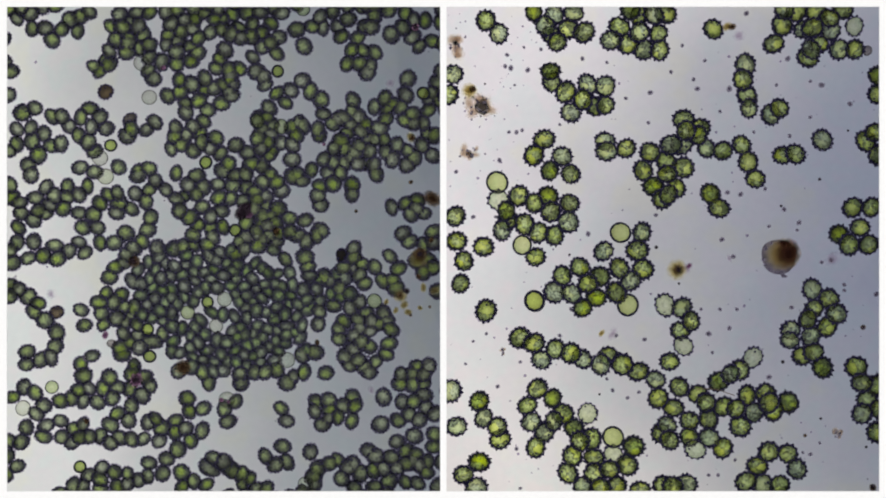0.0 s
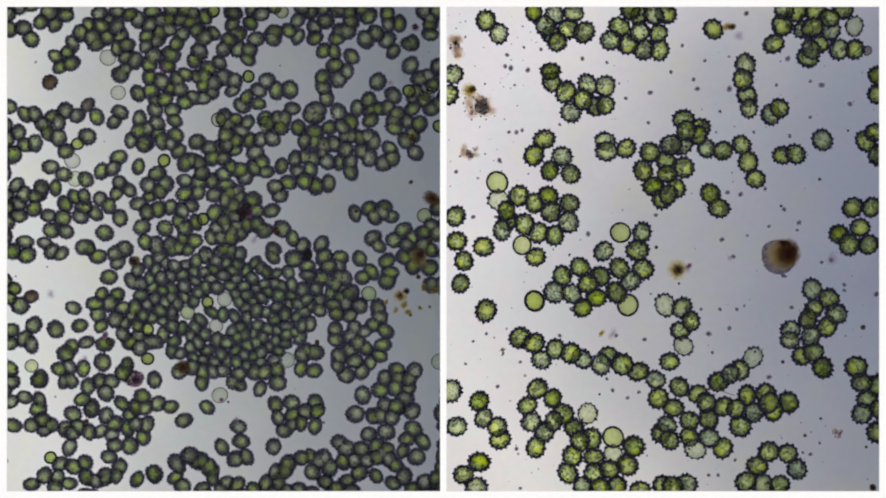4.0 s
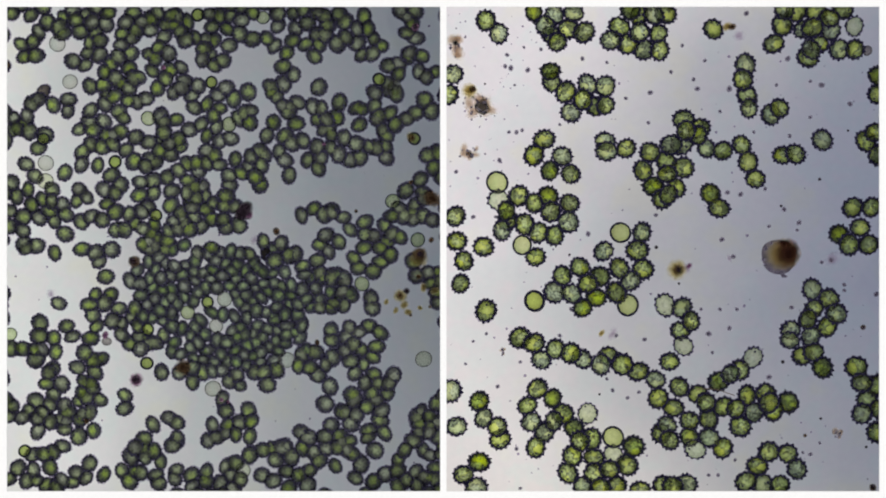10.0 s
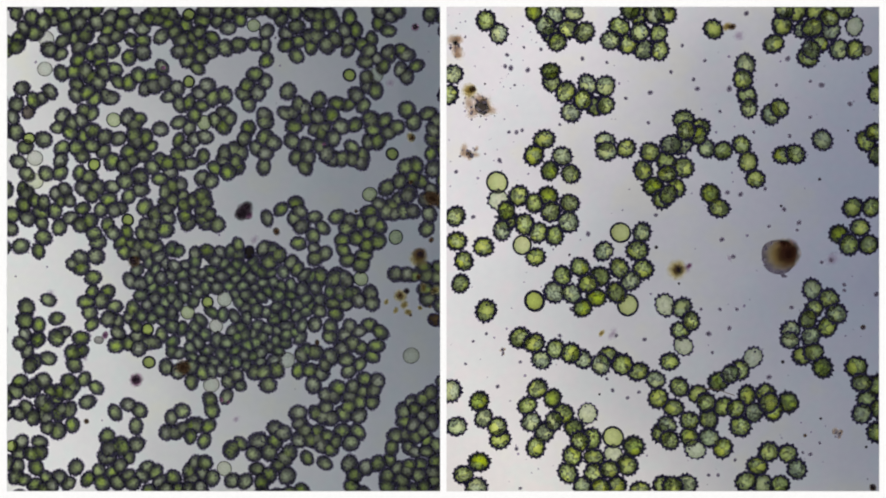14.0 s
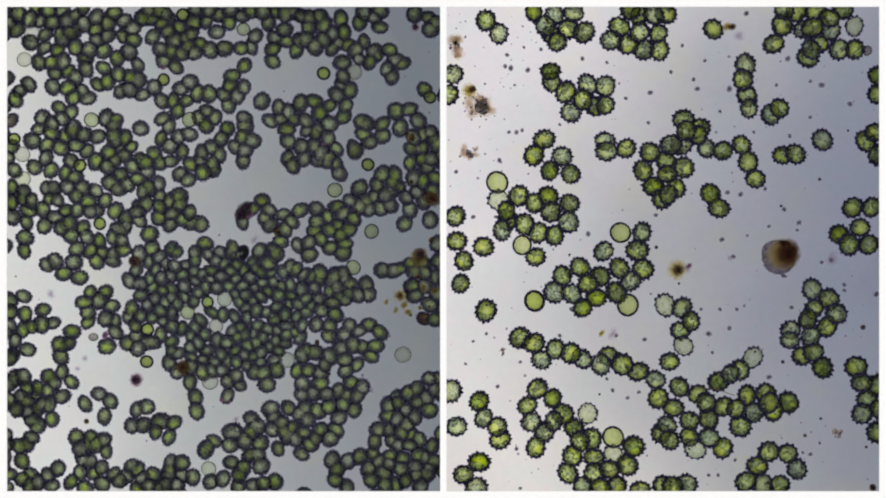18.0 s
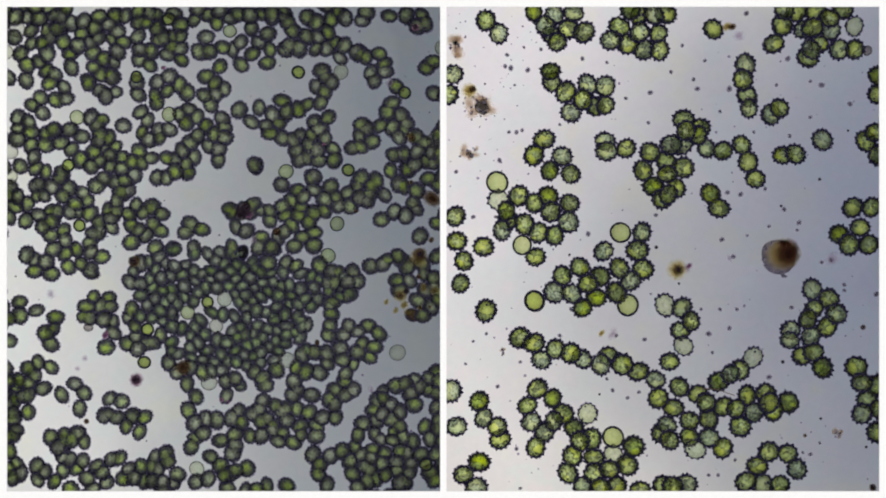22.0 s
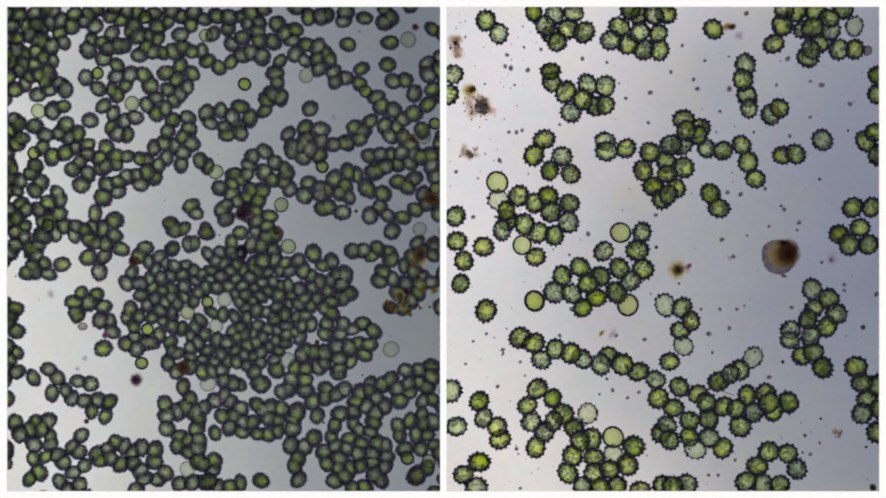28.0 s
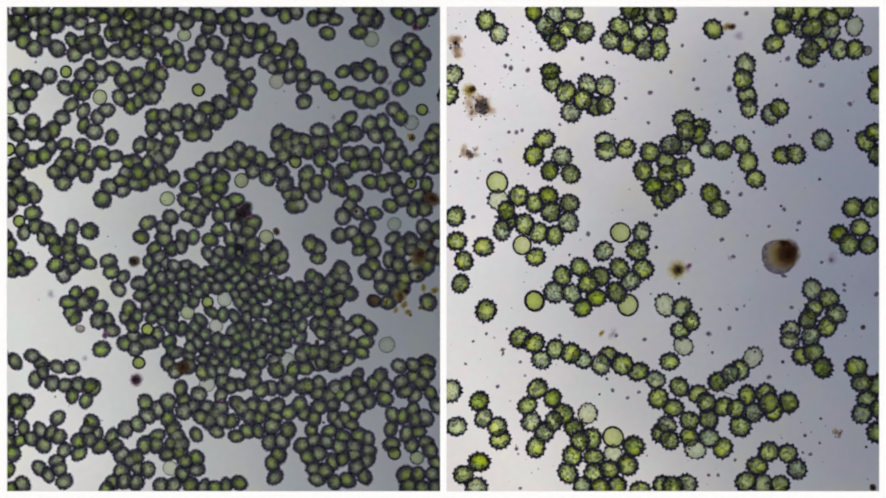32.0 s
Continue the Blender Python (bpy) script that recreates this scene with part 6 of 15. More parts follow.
drift([(-66.4, 63.8, 0), (-79.4, 67.8, 0), (-92.8, 71.9, 0), (-103, 72.8, 0), (-109.5, 70.1, 0), (-113.9, 69.1, 0), (-118.8, 69.7, 0), (-125.1, 70, 0), (-133.2, 70.5, 0), (-141.8, 72.3, 0), (-150.1, 75.8, 0), (-161.6, 78.2, 0)],
      [(0, 0, "c")])
drift([(-57.6, 53.4, 0), (-69.5, 56.1, 0), (-80.1, 59.1, 0), (-90.1, 60.3, 0), (-99.8, 59.2, 0), (-106.9, 58.3, 0), (-114.3, 58.2, 0), (-124, 59.2, 0), (-133, 60.3, 0), (-141, 61.4, 0), (-148.3, 62.6, 0), (-154.2, 63.9, 0)],
      [(0, 0, "c")])
drift([(-61.9, 63.8, 0), (-70.9, 66.7, 3), (-77.1, 69.4, 2), (-83.2, 70.5, -2), (-92.6, 67.9, -9), (-100.3, 65.5, -20), (-107.1, 64.5, -28), (-115.3, 64.6, -36), (-124, 65, -50), (-133, 65.5, -60), (-142.1, 66.3, -72), (-150.1, 67.4, -79)],
      [(3.7, 3.1, "c"), (-3.7, -3.1, "c")])
drift([(-47.2, 47, 0), (-58.6, 48.5, -16), (-70.9, 49.2, -37), (-82.1, 49.1, -24), (-91.5, 50.7, -2), (-98, 52.4, 13), (-104.7, 53.1, 20), (-114.6, 53.5, 23), (-125.1, 53.8, 23), (-133.9, 53.7, 16), (-143.2, 52.3, -8), (-151.3, 51.1, -37)],
      [(-2.2, 1.7, "c"), (2.2, -1.7, "c")])
drift([(-48.3, 29.4, 0), (-57.8, 33.4, 0), (-67.2, 36.9, 0), (-77.9, 38.5, 0), (-89.1, 41.2, 0), (-96.6, 44.3, 0), (-103.3, 46.6, 0), (-112.4, 47.3, 0), (-122.6, 47.6, 0), (-131.3, 47.3, 0), (-143.1, 43.2, 0), (-153.8, 38.6, 0)],
      [(0, 0, "c")])
drift([(-49.2, 52.2, 0), (-61.5, 55.3, 3), (-71.7, 57.5, -10), (-79.5, 57.9, -23), (-87.1, 57.8, -12), (-93.6, 57.9, -5), (-100.4, 58.3, 0), (-110.6, 59.3, 5), (-122, 60.2, 8), (-130.6, 59.4, 2), (-137.8, 56.8, -27), (-145.3, 54.4, -83)],
      [(-2.4, 1.2, "c"), (2.4, -1.2, "c")])
drift([(-52.8, 70.2, 0), (-63.3, 73.3, 0), (-71.5, 76.9, 0), (-75.8, 78.2, 0), (-79.6, 75.6, 0), (-84.6, 71.2, 0), (-89.6, 68.5, 0), (-96, 67.8, 0), (-104.9, 67.3, 0), (-115.8, 67.1, 0), (-127.8, 67.1, 0), (-141.6, 66.3, 0)],
      [(0, 0, "c")])
drift([(-48.6, 65.8, 0), (-61.9, 68.9, 0), (-76.1, 73.6, 0), (-81.4, 75.7, 0), (-80, 74.1, 0), (-80.3, 71.8, 0), (-84.4, 69.7, 0), (-89, 67.1, 0), (-96.4, 64.7, 0), (-107.4, 64, 0), (-120.1, 64.7, 0), (-134.2, 64.5, 0)],
      [(0, 0, "c")])
drift([(-44.8, 54.7, 0), (-55.1, 55.6, 0), (-65, 56.9, 0), (-72.6, 57.5, 0), (-77.9, 57.5, 0), (-80.6, 57.3, 0), (-82.1, 57.3, 0), (-82.9, 58, 0), (-87.8, 59.5, 0), (-99.3, 60.8, 0), (-112.1, 61.9, 0), (-126.7, 61.6, 0)],
      [(0, 0, "c")])
drift([(-54.2, 57.9, 0), (-65, 61.3, 0), (-74.1, 64.5, 0), (-77.7, 66.7, 0), (-78.3, 66.2, 0), (-79.4, 64.8, 0), (-81.7, 64.1, 0), (-86.7, 62.8, 0), (-95, 61.4, 0), (-106.5, 60.7, 0), (-118.7, 61.2, 0), (-133.1, 60.9, 0)],
      [(0, 0, "c")])
drift([(-40.9, 46.1, 0), (-51.6, 46.1, 0), (-61.5, 46.5, 0), (-69.7, 47, 0), (-75.9, 48, 0), (-78.8, 48.7, 0), (-81.1, 48.6, 0), (-88.2, 46.3, 0), (-104.3, 43.4, 0), (-117.2, 44.2, 0), (-129.2, 43.1, 0), (-143.1, 37.2, 0)],
      [(0, 0, "c")])
drift([(-50.7, 61.5, 0), (-58.3, 63.7, 0), (-62.6, 66.2, 0), (-65.2, 68.4, 0), (-68.8, 69.5, 0), (-73, 69.6, 0), (-77.2, 69.2, 0), (-82.5, 67.6, 0), (-90.1, 66.1, 0), (-100.7, 65.2, 0), (-112.6, 65.3, 0), (-126.2, 65, 0)],
      [(0, 0, "c")])
drift([(-35.4, 39.8, 0), (-45.5, 40.6, 0), (-55.5, 41.8, 0), (-63.7, 42.6, 0), (-70, 43.4, 0), (-73.7, 43.6, 0), (-77.3, 44.2, 0), (-87.5, 44.4, 0), (-106.2, 44.7, 0), (-120.1, 47, 0), (-133.3, 46.3, 0), (-149.5, 40, 0)],
      [(0, 0, "c")])
drift([(-39.3, 51.9, 0), (-48.7, 52.5, 0), (-57.8, 53.2, 0), (-64.8, 54, 0), (-70.3, 54.7, 0), (-73.3, 54.9, 0), (-74.8, 54.7, 0), (-76.4, 53.1, 0), (-78.7, 52.1, 0), (-80, 52.9, 0), (-80.3, 54.9, 0), (-83.1, 55.8, 0)],
      [(0, 0, "c")])
drift([(-37, 44.7, 0), (-46.4, 45.7, 0), (-55.4, 47, 0), (-62.9, 47.9, 0), (-69, 48.3, 0), (-72.3, 48.2, 0), (-73.9, 48.1, 0), (-74.6, 47.4, 0), (-78.4, 47.4, 0), (-90.2, 48.8, 0), (-107.1, 48.9, 0), (-123.3, 47.1, 0)],
      [(0, 0, "c")])
drift([(-43.4, 62.7, 0), (-51, 64.3, 0), (-57.1, 66.4, 0), (-60.6, 68.3, 0), (-63.8, 69.5, 0), (-67.1, 70.1, 0), (-70.9, 69.5, 0), (-75.9, 62.9, 0), (-81.3, 55.8, 0), (-88, 52.6, 0), (-98.5, 51.5, 0), (-111.9, 50.3, 0)],
      [(0, 0, "c")])
drift([(-36.2, 58.8, 0), (-45.5, 59.8, 0), (-54.4, 61.7, 0), (-59.8, 63.8, 0), (-61.9, 65.1, 0), (-64.2, 64.5, 0), (-66.2, 63.6, 0), (-67.5, 65.7, 0), (-68.6, 68.5, 0), (-69.7, 72.2, 0), (-71.2, 75.6, 0), (-73.8, 78.3, 0)],
      [(0, 0, "c")])
drift([(-28.6, 49.5, 0), (-37.9, 50, 4), (-47.4, 50.7, 9), (-55.2, 51.6, 8), (-60.8, 52.3, 2), (-64, 52.5, -3), (-65.8, 52.6, -4), (-67.5, 53.4, 13), (-69.6, 54.1, 17), (-71.1, 54.8, 12), (-72.9, 55.2, -17), (-77.4, 54.9, -32)],
      [(-1.9, 1.8, "c"), (1.9, -1.8, "c")])
drift([(-27.9, 56.5, 0), (-37.3, 57.4, 5), (-46.8, 58.8, 10), (-54.2, 59.7, 9), (-59, 60.1, 3), (-62, 60.1, 0), (-63.9, 59.9, -1), (-65.3, 59.6, 6), (-66.8, 59.1, 13), (-67.8, 58.7, 15), (-68.8, 57.7, 13), (-70.7, 56.6, 14)],
      [(-3.3, 1.3, "c"), (3.3, -1.3, "c")])
drift([(-41.5, 66, 0), (-47.5, 66.9, 0), (-52.8, 68.5, 0), (-56, 69.6, 0), (-58, 70.5, 0), (-59.7, 71.5, 0), (-63.1, 72.2, 0), (-71.2, 73.4, 0), (-79.7, 74.6, 0), (-87.4, 77.5, 0), (-97.2, 80.5, 0), (-110.1, 84.3, 0)],
      [(0, 0, "c")])
drift([(-16.9, 46.7, 0), (-26, 46.9, -11), (-35.1, 47.2, -19), (-43.7, 47.7, -29), (-51.4, 48, -39), (-57, 47.9, -43), (-62.1, 47.8, -27), (-64.9, 48.5, -76), (-69.2, 49.3, -93), (-72.2, 50.3, -102), (-76.4, 51.3, -142), (-82.9, 51.4, -189)],
      [(-1.8, -1.7, "c"), (1.8, 1.7, "c")])
drift([(-33.6, 64.3, 0), (-37.9, 62.1, 0), (-41.4, 55.5, 0), (-44.5, 55.1, 0), (-49.9, 60.8, 0), (-54.8, 65.8, 0), (-58.7, 66.9, 0), (-62.9, 65, 0), (-65.9, 63.3, 0), (-65.8, 63.2, 0), (-64.4, 63.3, 0), (-65.5, 62.6, 0)],
      [(0, 0, "c")])
drift([(-11.1, 55.2, 0), (-17.8, 57.2, 0), (-24.7, 57.9, 0), (-32.4, 55.4, 0), (-41.3, 50.6, 0), (-50, 47.6, 0), (-58.4, 46.8, 0), (-67.6, 47.5, 0), (-74.5, 49.2, 0), (-77.9, 50.8, 0), (-81.7, 52.6, 0), (-87.7, 54.9, 0)],
      [(0, 0, "c")])
drift([(-18.6, 51.9, 0), (-25.8, 53, 0), (-32.5, 53.4, 0), (-37.2, 53.9, 0), (-42.8, 54.2, 0), (-49.7, 53.7, 0), (-55.8, 53.3, 0), (-58, 52.9, 0), (-59, 53.4, 0), (-62.2, 54.7, 0), (-67.8, 56.3, 0), (-73, 57.3, 0)],
      [(0, 0, "c")])
drift([(-8.2, 61, 0), (-14.2, 61.2, 0), (-20.3, 59.7, 0), (-27.7, 55.8, 0), (-36.2, 52, 0), (-44.3, 49.3, 0), (-53, 46.8, 0), (-64, 41, 0), (-72.3, 36.8, 0), (-79.1, 38.3, 0), (-86.6, 44.2, 0), (-96.6, 47.4, 0)],
      [(0, 0, "c")])
drift([(-30.3, 69.3, 0), (-36.6, 68.7, 0), (-41.4, 68, 0), (-43.8, 66.7, 0), (-45.5, 65.3, 0), (-47.2, 66.4, 0), (-50.8, 69.8, 0), (-57.2, 70.5, 0), (-62.7, 69.3, 0), (-68.2, 67.1, 0), (-75.7, 63.4, 0), (-83, 59.9, 0)],
      [(0, 0, "c")])
drift([(-10.2, 66.9, 0), (-16.8, 67.9, 0), (-23.7, 67.9, 0), (-30.2, 64.9, 0), (-35.7, 59.9, 0), (-41.2, 55.9, 0), (-47.7, 53.4, 0), (-47.3, 56.4, 0), (-43.7, 61, 0), (-45.6, 60.2, 0), (-53, 54.1, 0), (-59.1, 50.7, 0)],
      [(0, 0, "c")])
drift([(-4.4, 60.2, 0), (-10.6, 64.5, 0), (-16.5, 68.4, 0), (-22.9, 67.5, 0), (-29.7, 61.2, 0), (-36, 56.2, 0), (-43.3, 53.4, 0), (-52.8, 49.2, 0), (-59.6, 46.9, 0), (-63.5, 47.9, 0), (-66.8, 50.6, 0), (-71.1, 52.2, 0)],
      [(0, 0, "c")])
drift([(-20.1, 68.4, 0), (-24.9, 65.8, 0), (-27.2, 62.1, 0), (-29.2, 60.4, 0), (-33.5, 62.4, 0), (-37.9, 63.7, 0), (-41.3, 62.4, 0), (-43.1, 57.8, 0), (-44.9, 54.1, 0), (-48.1, 54.5, 0), (-53.5, 57, 0), (-57.6, 57.3, 0)],
      [(0, 0, "c")])
drift([(-15.3, 66.9, 0), (-23.1, 68.1, 0), (-30.1, 68.9, 0), (-33.7, 69.2, 0), (-36.2, 68.6, 0), (-38.2, 67.8, 0), (-40.5, 67.1, 0), (-40.7, 65, 0), (-40.2, 63.6, 0), (-40.6, 63, 0), (-43.7, 62.6, 0), (-46.8, 61.2, 0)],
      [(0, 0, "c")])
drift([(5.5, 66.1, 0), (-0.2, 65.5, 0), (-5.9, 63.8, 0), (-12.7, 60.3, 0), (-20.8, 54.4, 0), (-28.5, 49.5, 0), (-36.6, 45.9, 0), (-45.6, 42.9, 0), (-52.3, 41.7, 0), (-58.5, 42.5, 0), (-67.3, 44.3, 0), (-78.3, 46.2, 0)],
      [(0, 0, "g")])
drift([(2, 74, 0), (-4.3, 74.5, 0), (-10.4, 73.7, 0), (-17.1, 70.8, 0), (-24.4, 65.4, 0), (-30.5, 61, 0), (-36.5, 57.9, 0), (-43.9, 54.8, 0), (-49.9, 53.6, 0), (-54.9, 54.5, 0), (-59.9, 55.8, 0), (-64.2, 56.4, 0)],
      [(0, 0, "c")])
drift([(-7.8, 73.7, 0), (-14.1, 74.4, 0), (-20.9, 74.5, 0), (-27, 73.1, 0), (-30.3, 70.2, 0), (-31.4, 68, 0), (-32.1, 66.8, 0), (-32.9, 65.9, 0), (-33.8, 65.5, 0), (-35.7, 66.6, 0), (-41.1, 68.2, 0), (-49.8, 69.3, 0)],
      [(0, 0, "c")])
drift([(6.4, 76.7, 0), (0.2, 77.2, 0), (-5.9, 76.4, 0), (-12.5, 73.6, 0), (-19.8, 68.3, 0), (-25.9, 63.7, 0), (-30.7, 60.8, 0), (-35.4, 58.2, 0), (-38.8, 56.7, 0), (-41.3, 57.5, 0), (-46.4, 59.1, 0), (-52.8, 60.3, 0)],
      [(0, 0, "c")])
drift([(16.2, 78.9, 0), (9.2, 78.8, 0), (2.5, 77, 0), (-3.9, 74.3, 0), (-10.6, 70.5, 0), (-16.6, 66.8, 0), (-21.3, 64.6, 0), (-24.8, 64.2, 0), (-27.5, 64.6, 0), (-29.1, 65.1, 0), (-32, 65.4, 0), (-38.7, 65.7, 0)],
      [(0, 0, "c")])
drift([(30.6, 58.7, -2), (23.1, 58.4, -4), (16.5, 56.7, -3), (9.8, 54, -2), (2.4, 50.2, -1), (-4.4, 46.2, 1), (-11.3, 43.3, 4), (-18.5, 41.1, 18), (-26, 38.9, 29), (-34.7, 37.7, 32), (-44.9, 37.8, 31), (-56.6, 38.8, 28)],
      [(-3, 3.9, "c"), (5.1, 0.3, "c"), (-2.1, -4.3, "c")])
drift([(32.6, 69.5, 0), (25.6, 69.4, 0), (19.1, 68.1, 0), (12.4, 65.5, 0), (5.3, 62.2, 0), (-1.1, 58.5, 0), (-8.2, 54.9, 0), (-16.4, 51.7, 0), (-22.3, 50.1, 0), (-25.7, 49.8, 0), (-29.5, 49.9, 0), (-35.7, 49.8, 0)],
      [(0, 0, "c")])
drift([(39.4, 58.1, 3), (31.7, 57.9, 0), (24.9, 56.6, -1), (17.9, 54.4, -2), (10.4, 51.2, -3), (3.6, 48.1, -2), (-3.2, 45.5, 4), (-9.1, 43.7, 25), (-14.7, 42.1, 48), (-22.4, 41.2, 48), (-31.1, 41.8, 30), (-40.6, 42.6, 19)],
      [(-0.3, -7.3, "c"), (-4.6, 3.9, "c"), (-0.1, 3.1, "c"), (5.1, 0.3, "c")])
drift([(38.1, 71, 0), (31, 71, 0), (24.4, 69.8, 0), (17.5, 67.5, 0), (10.3, 64.4, 0), (3.9, 61.7, 0), (-3.1, 61.2, 0), (-13.6, 64.7, 0), (-21.1, 67.8, 0), (-22, 68.6, 0), (-21.4, 69.8, 0), (-25.8, 73.9, 0)],
      [(0, 0, "c")])
drift([(43.6, 64.2, 6), (36.2, 64.1, 4), (29.6, 62.9, 3), (22.6, 60.6, 3), (15.1, 57.3, 1), (8.4, 54.4, 0), (1.4, 52.6, -1), (-7.1, 53.2, -25), (-13.8, 54.2, -81), (-17.7, 53.9, -87), (-21.3, 52.8, -67), (-27, 52.4, -52)],
      [(-1.6, 2.4, "c"), (1.6, -2.4, "c")])
drift([(46.1, 67.8, 0), (38.8, 67.7, 0), (32.2, 66.5, 0), (25.2, 64.3, 0), (17.6, 61.1, 0), (10.9, 58.4, 0), (4.5, 57.6, 0), (-0.3, 59.2, 0), (-2.8, 60.3, 0), (-6, 61.4, 0), (-14.1, 64.2, 0), (-22.6, 70, 0)],
      [(0, 0, "c")])
drift([(49.1, 73.6, 0), (41.9, 73.5, 0), (35.2, 72.5, 0), (28.2, 70.4, 0), (20.6, 67.4, 0), (13.9, 65.5, 0), (7.8, 66, 0), (4.2, 65.1, 0), (-0.7, 64.9, 0), (-8.7, 67.1, 0), (-19.5, 74.6, 0), (-33.6, 81.3, 0)],
      [(0, 0, "c")])
drift([(51.6, 65.9, 0), (44.2, 65.8, 0), (37.5, 64.6, 0), (30.5, 62.4, 0), (22.8, 59.2, 0), (16, 56.7, 0), (9.1, 56.1, 0), (1, 56.7, 0), (-7.1, 58.3, 0), (-9.8, 58.8, 0), (-10.8, 60.7, 0), (-16.8, 66.9, 0)],
      [(0, 0, "d")])
drift([(59.4, 69.3, 0), (52, 69.2, 0), (45.3, 68.1, 0), (38.2, 66.1, 0), (30.6, 63, 0), (23.8, 60.8, 0), (17, 60.6, 0), (8.6, 62, 0), (0.8, 63.6, 0), (-2.9, 65.2, 0), (-5.4, 67.6, 0), (-11.1, 73.8, 0)],
      [(0, 0, "g")])
drift([(60, 58, 0), (53, 57.8, 0), (46.2, 56.7, 0), (39.1, 54.7, 0), (31.4, 51.8, 0), (24.4, 49.5, 0), (17.1, 48.7, 0), (6.5, 48.5, 0), (-3.3, 48.2, 0), (-7.2, 48.7, 0), (-6.7, 50.5, 0), (-8.1, 53.7, 0)],
      [(0, 0, "c")])
drift([(60, 55, 22), (59.3, 54.8, 20), (52.3, 53.9, 19), (45.2, 52.1, 19), (37.5, 49.4, 20), (30.5, 47.4, 21), (23.5, 46.9, 21), (15.3, 47.3, 20), (7.7, 47.8, 19), (2.7, 48.3, 10), (-1.2, 49.7, -4), (-5.8, 52.5, -12)],
      [(-5.9, -5.2, "c"), (0, 10.4, "c"), (-1.4, 7.6, "c"), (4.2, -5.3, "c"), (0.6, 1.6, "c"), (2.5, -9.2, "c")])
drift([(-229.8, 33.9, 0), (-242.5, 35.6, 0), (-252.9, 36.4, 0), (-260, 37, 0), (-265.4, 37.5, 0), (-269.8, 37.9, 0), (-274.4, 38.5, 0), (-275, 39.9, 0), (-275, 41.3, 0), (-275, 42.7, 0), (-275, 43.5, 0), (-275, 43.8, 0)],
      [(0, 0, "c")])
drift([(-225.3, 11.4, 0), (-238.2, 13.1, 0), (-250.2, 15, 0), (-258.7, 16.1, 0), (-264.7, 16.7, 0), (-269, 17, 0), (-273.6, 17.6, 0), (-275, 19, 0), (-275, 20.5, 0), (-275, 21.9, 0), (-275, 22.7, 0), (-275, 23.3, 0)],
      [(0, 0, "c")])
drift([(-225.6, 23.6, 0), (-238.5, 25.4, 0), (-250.3, 27, -4), (-257.9, 27.7, -8), (-263.5, 28.2, -9), (-267.9, 28.6, -9), (-272.4, 29.3, -9), (-275, 30.6, -10), (-275, 32.1, -11), (-275, 33.4, -10), (-275, 34.2, -11), (-275, 34.6, -11)],
      [(-2.9, 3.6, "c"), (1.1, 1.1, "c"), (1.8, -4.7, "c")])
drift([(-214.4, 17.2, 0), (-224.6, 16.1, -5), (-235.7, 16.2, -6), (-245.2, 17.3, 0), (-251.2, 17.8, -1), (-255.5, 18.2, -1), (-260.1, 18.8, -1), (-266, 20.2, -2), (-272.2, 21.6, -3), (-275, 23, -3), (-275, 23.8, -4), (-275, 24.4, -5)],
      [(2.9, 1.9, "c"), (-2.9, -1.9, "c")])
drift([(-211.3, 26.4, 0), (-223.3, 27, -4), (-235.7, 28.8, -9), (-244.3, 29.7, -13), (-249.8, 30.2, -14), (-254.1, 30.7, -14), (-258.5, 31.4, -13), (-264, 32.8, -14), (-269.7, 34.2, -15), (-275, 35.6, -15), (-275, 36.3, -15), (-275, 36.6, -16)],
      [(0.7, 6.3, "c"), (5.2, 1.8, "c"), (-5, 0.9, "c"), (-3.5, -6, "c"), (2.5, -3, "c")])
drift([(-200.2, 24.6, 0), (-212.5, 24.5, 14), (-224.4, 26.4, 8), (-233.2, 27.6, -16), (-237.6, 27.3, -36), (-241, 27.2, -47), (-245.1, 27.8, -50), (-250.5, 29.1, -51), (-256.2, 30.5, -52), (-263.5, 31.9, -52), (-272.6, 32.6, -52), (-275, 32.9, -53)],
      [(1.1, 3.3, "c"), (-1.1, -3.3, "c")])
drift([(-188.4, 15.1, 0), (-200.6, 13.6, -2), (-213.5, 13.3, -9), (-224.1, 14.4, -16), (-230, 15.6, -20), (-233.6, 16.1, -20), (-238.4, 16.8, -24), (-245.3, 18.2, -34), (-251.7, 19.7, -37), (-259.1, 21.1, -38), (-268.5, 22, -39), (-275, 22.6, -40)],
      [(-2.7, -3.7, "c"), (-4.8, 4.1, "c"), (2.7, 3.2, "c"), (4.8, -3.7, "c")])
drift([(-199.2, 33, 0), (-210.4, 31.1, 0), (-218.9, 28.1, 0), (-224.7, 27.5, 0), (-228.9, 29.4, 0), (-232.4, 31.9, 0), (-236.5, 33.3, 0), (-241.5, 34.4, 0), (-246.7, 35.7, 0), (-253.8, 37.1, 0), (-262.7, 37.7, 0), (-272.3, 37.9, 0)],
      [(0, 0, "c")])
drift([(-188.7, 33.3, 0), (-201.5, 32.6, 0), (-212.9, 32.1, 0), (-219.2, 31.6, 0), (-221.3, 31.3, 0), (-223.5, 31.7, 0), (-227.1, 32.4, 0), (-232.1, 33.6, 0), (-237.2, 35.1, 0), (-243.7, 36.7, 0), (-252.3, 37.1, 0), (-261.7, 37.1, 0)],
      [(0, 0, "c")])
drift([(-169.2, 20.5, 0), (-183.6, 18.8, -1), (-197, 17.2, -10), (-207.5, 16, -22), (-214, 15.5, -29), (-217.3, 15.1, -29), (-222.3, 15.3, -30), (-229.5, 16.8, -32), (-235.8, 19, -32), (-242.7, 20.9, -29), (-252.2, 22.1, -27), (-262.6, 22.8, -26)],
      [(-3.9, -0.8, "c"), (3.9, 0.8, "c")])
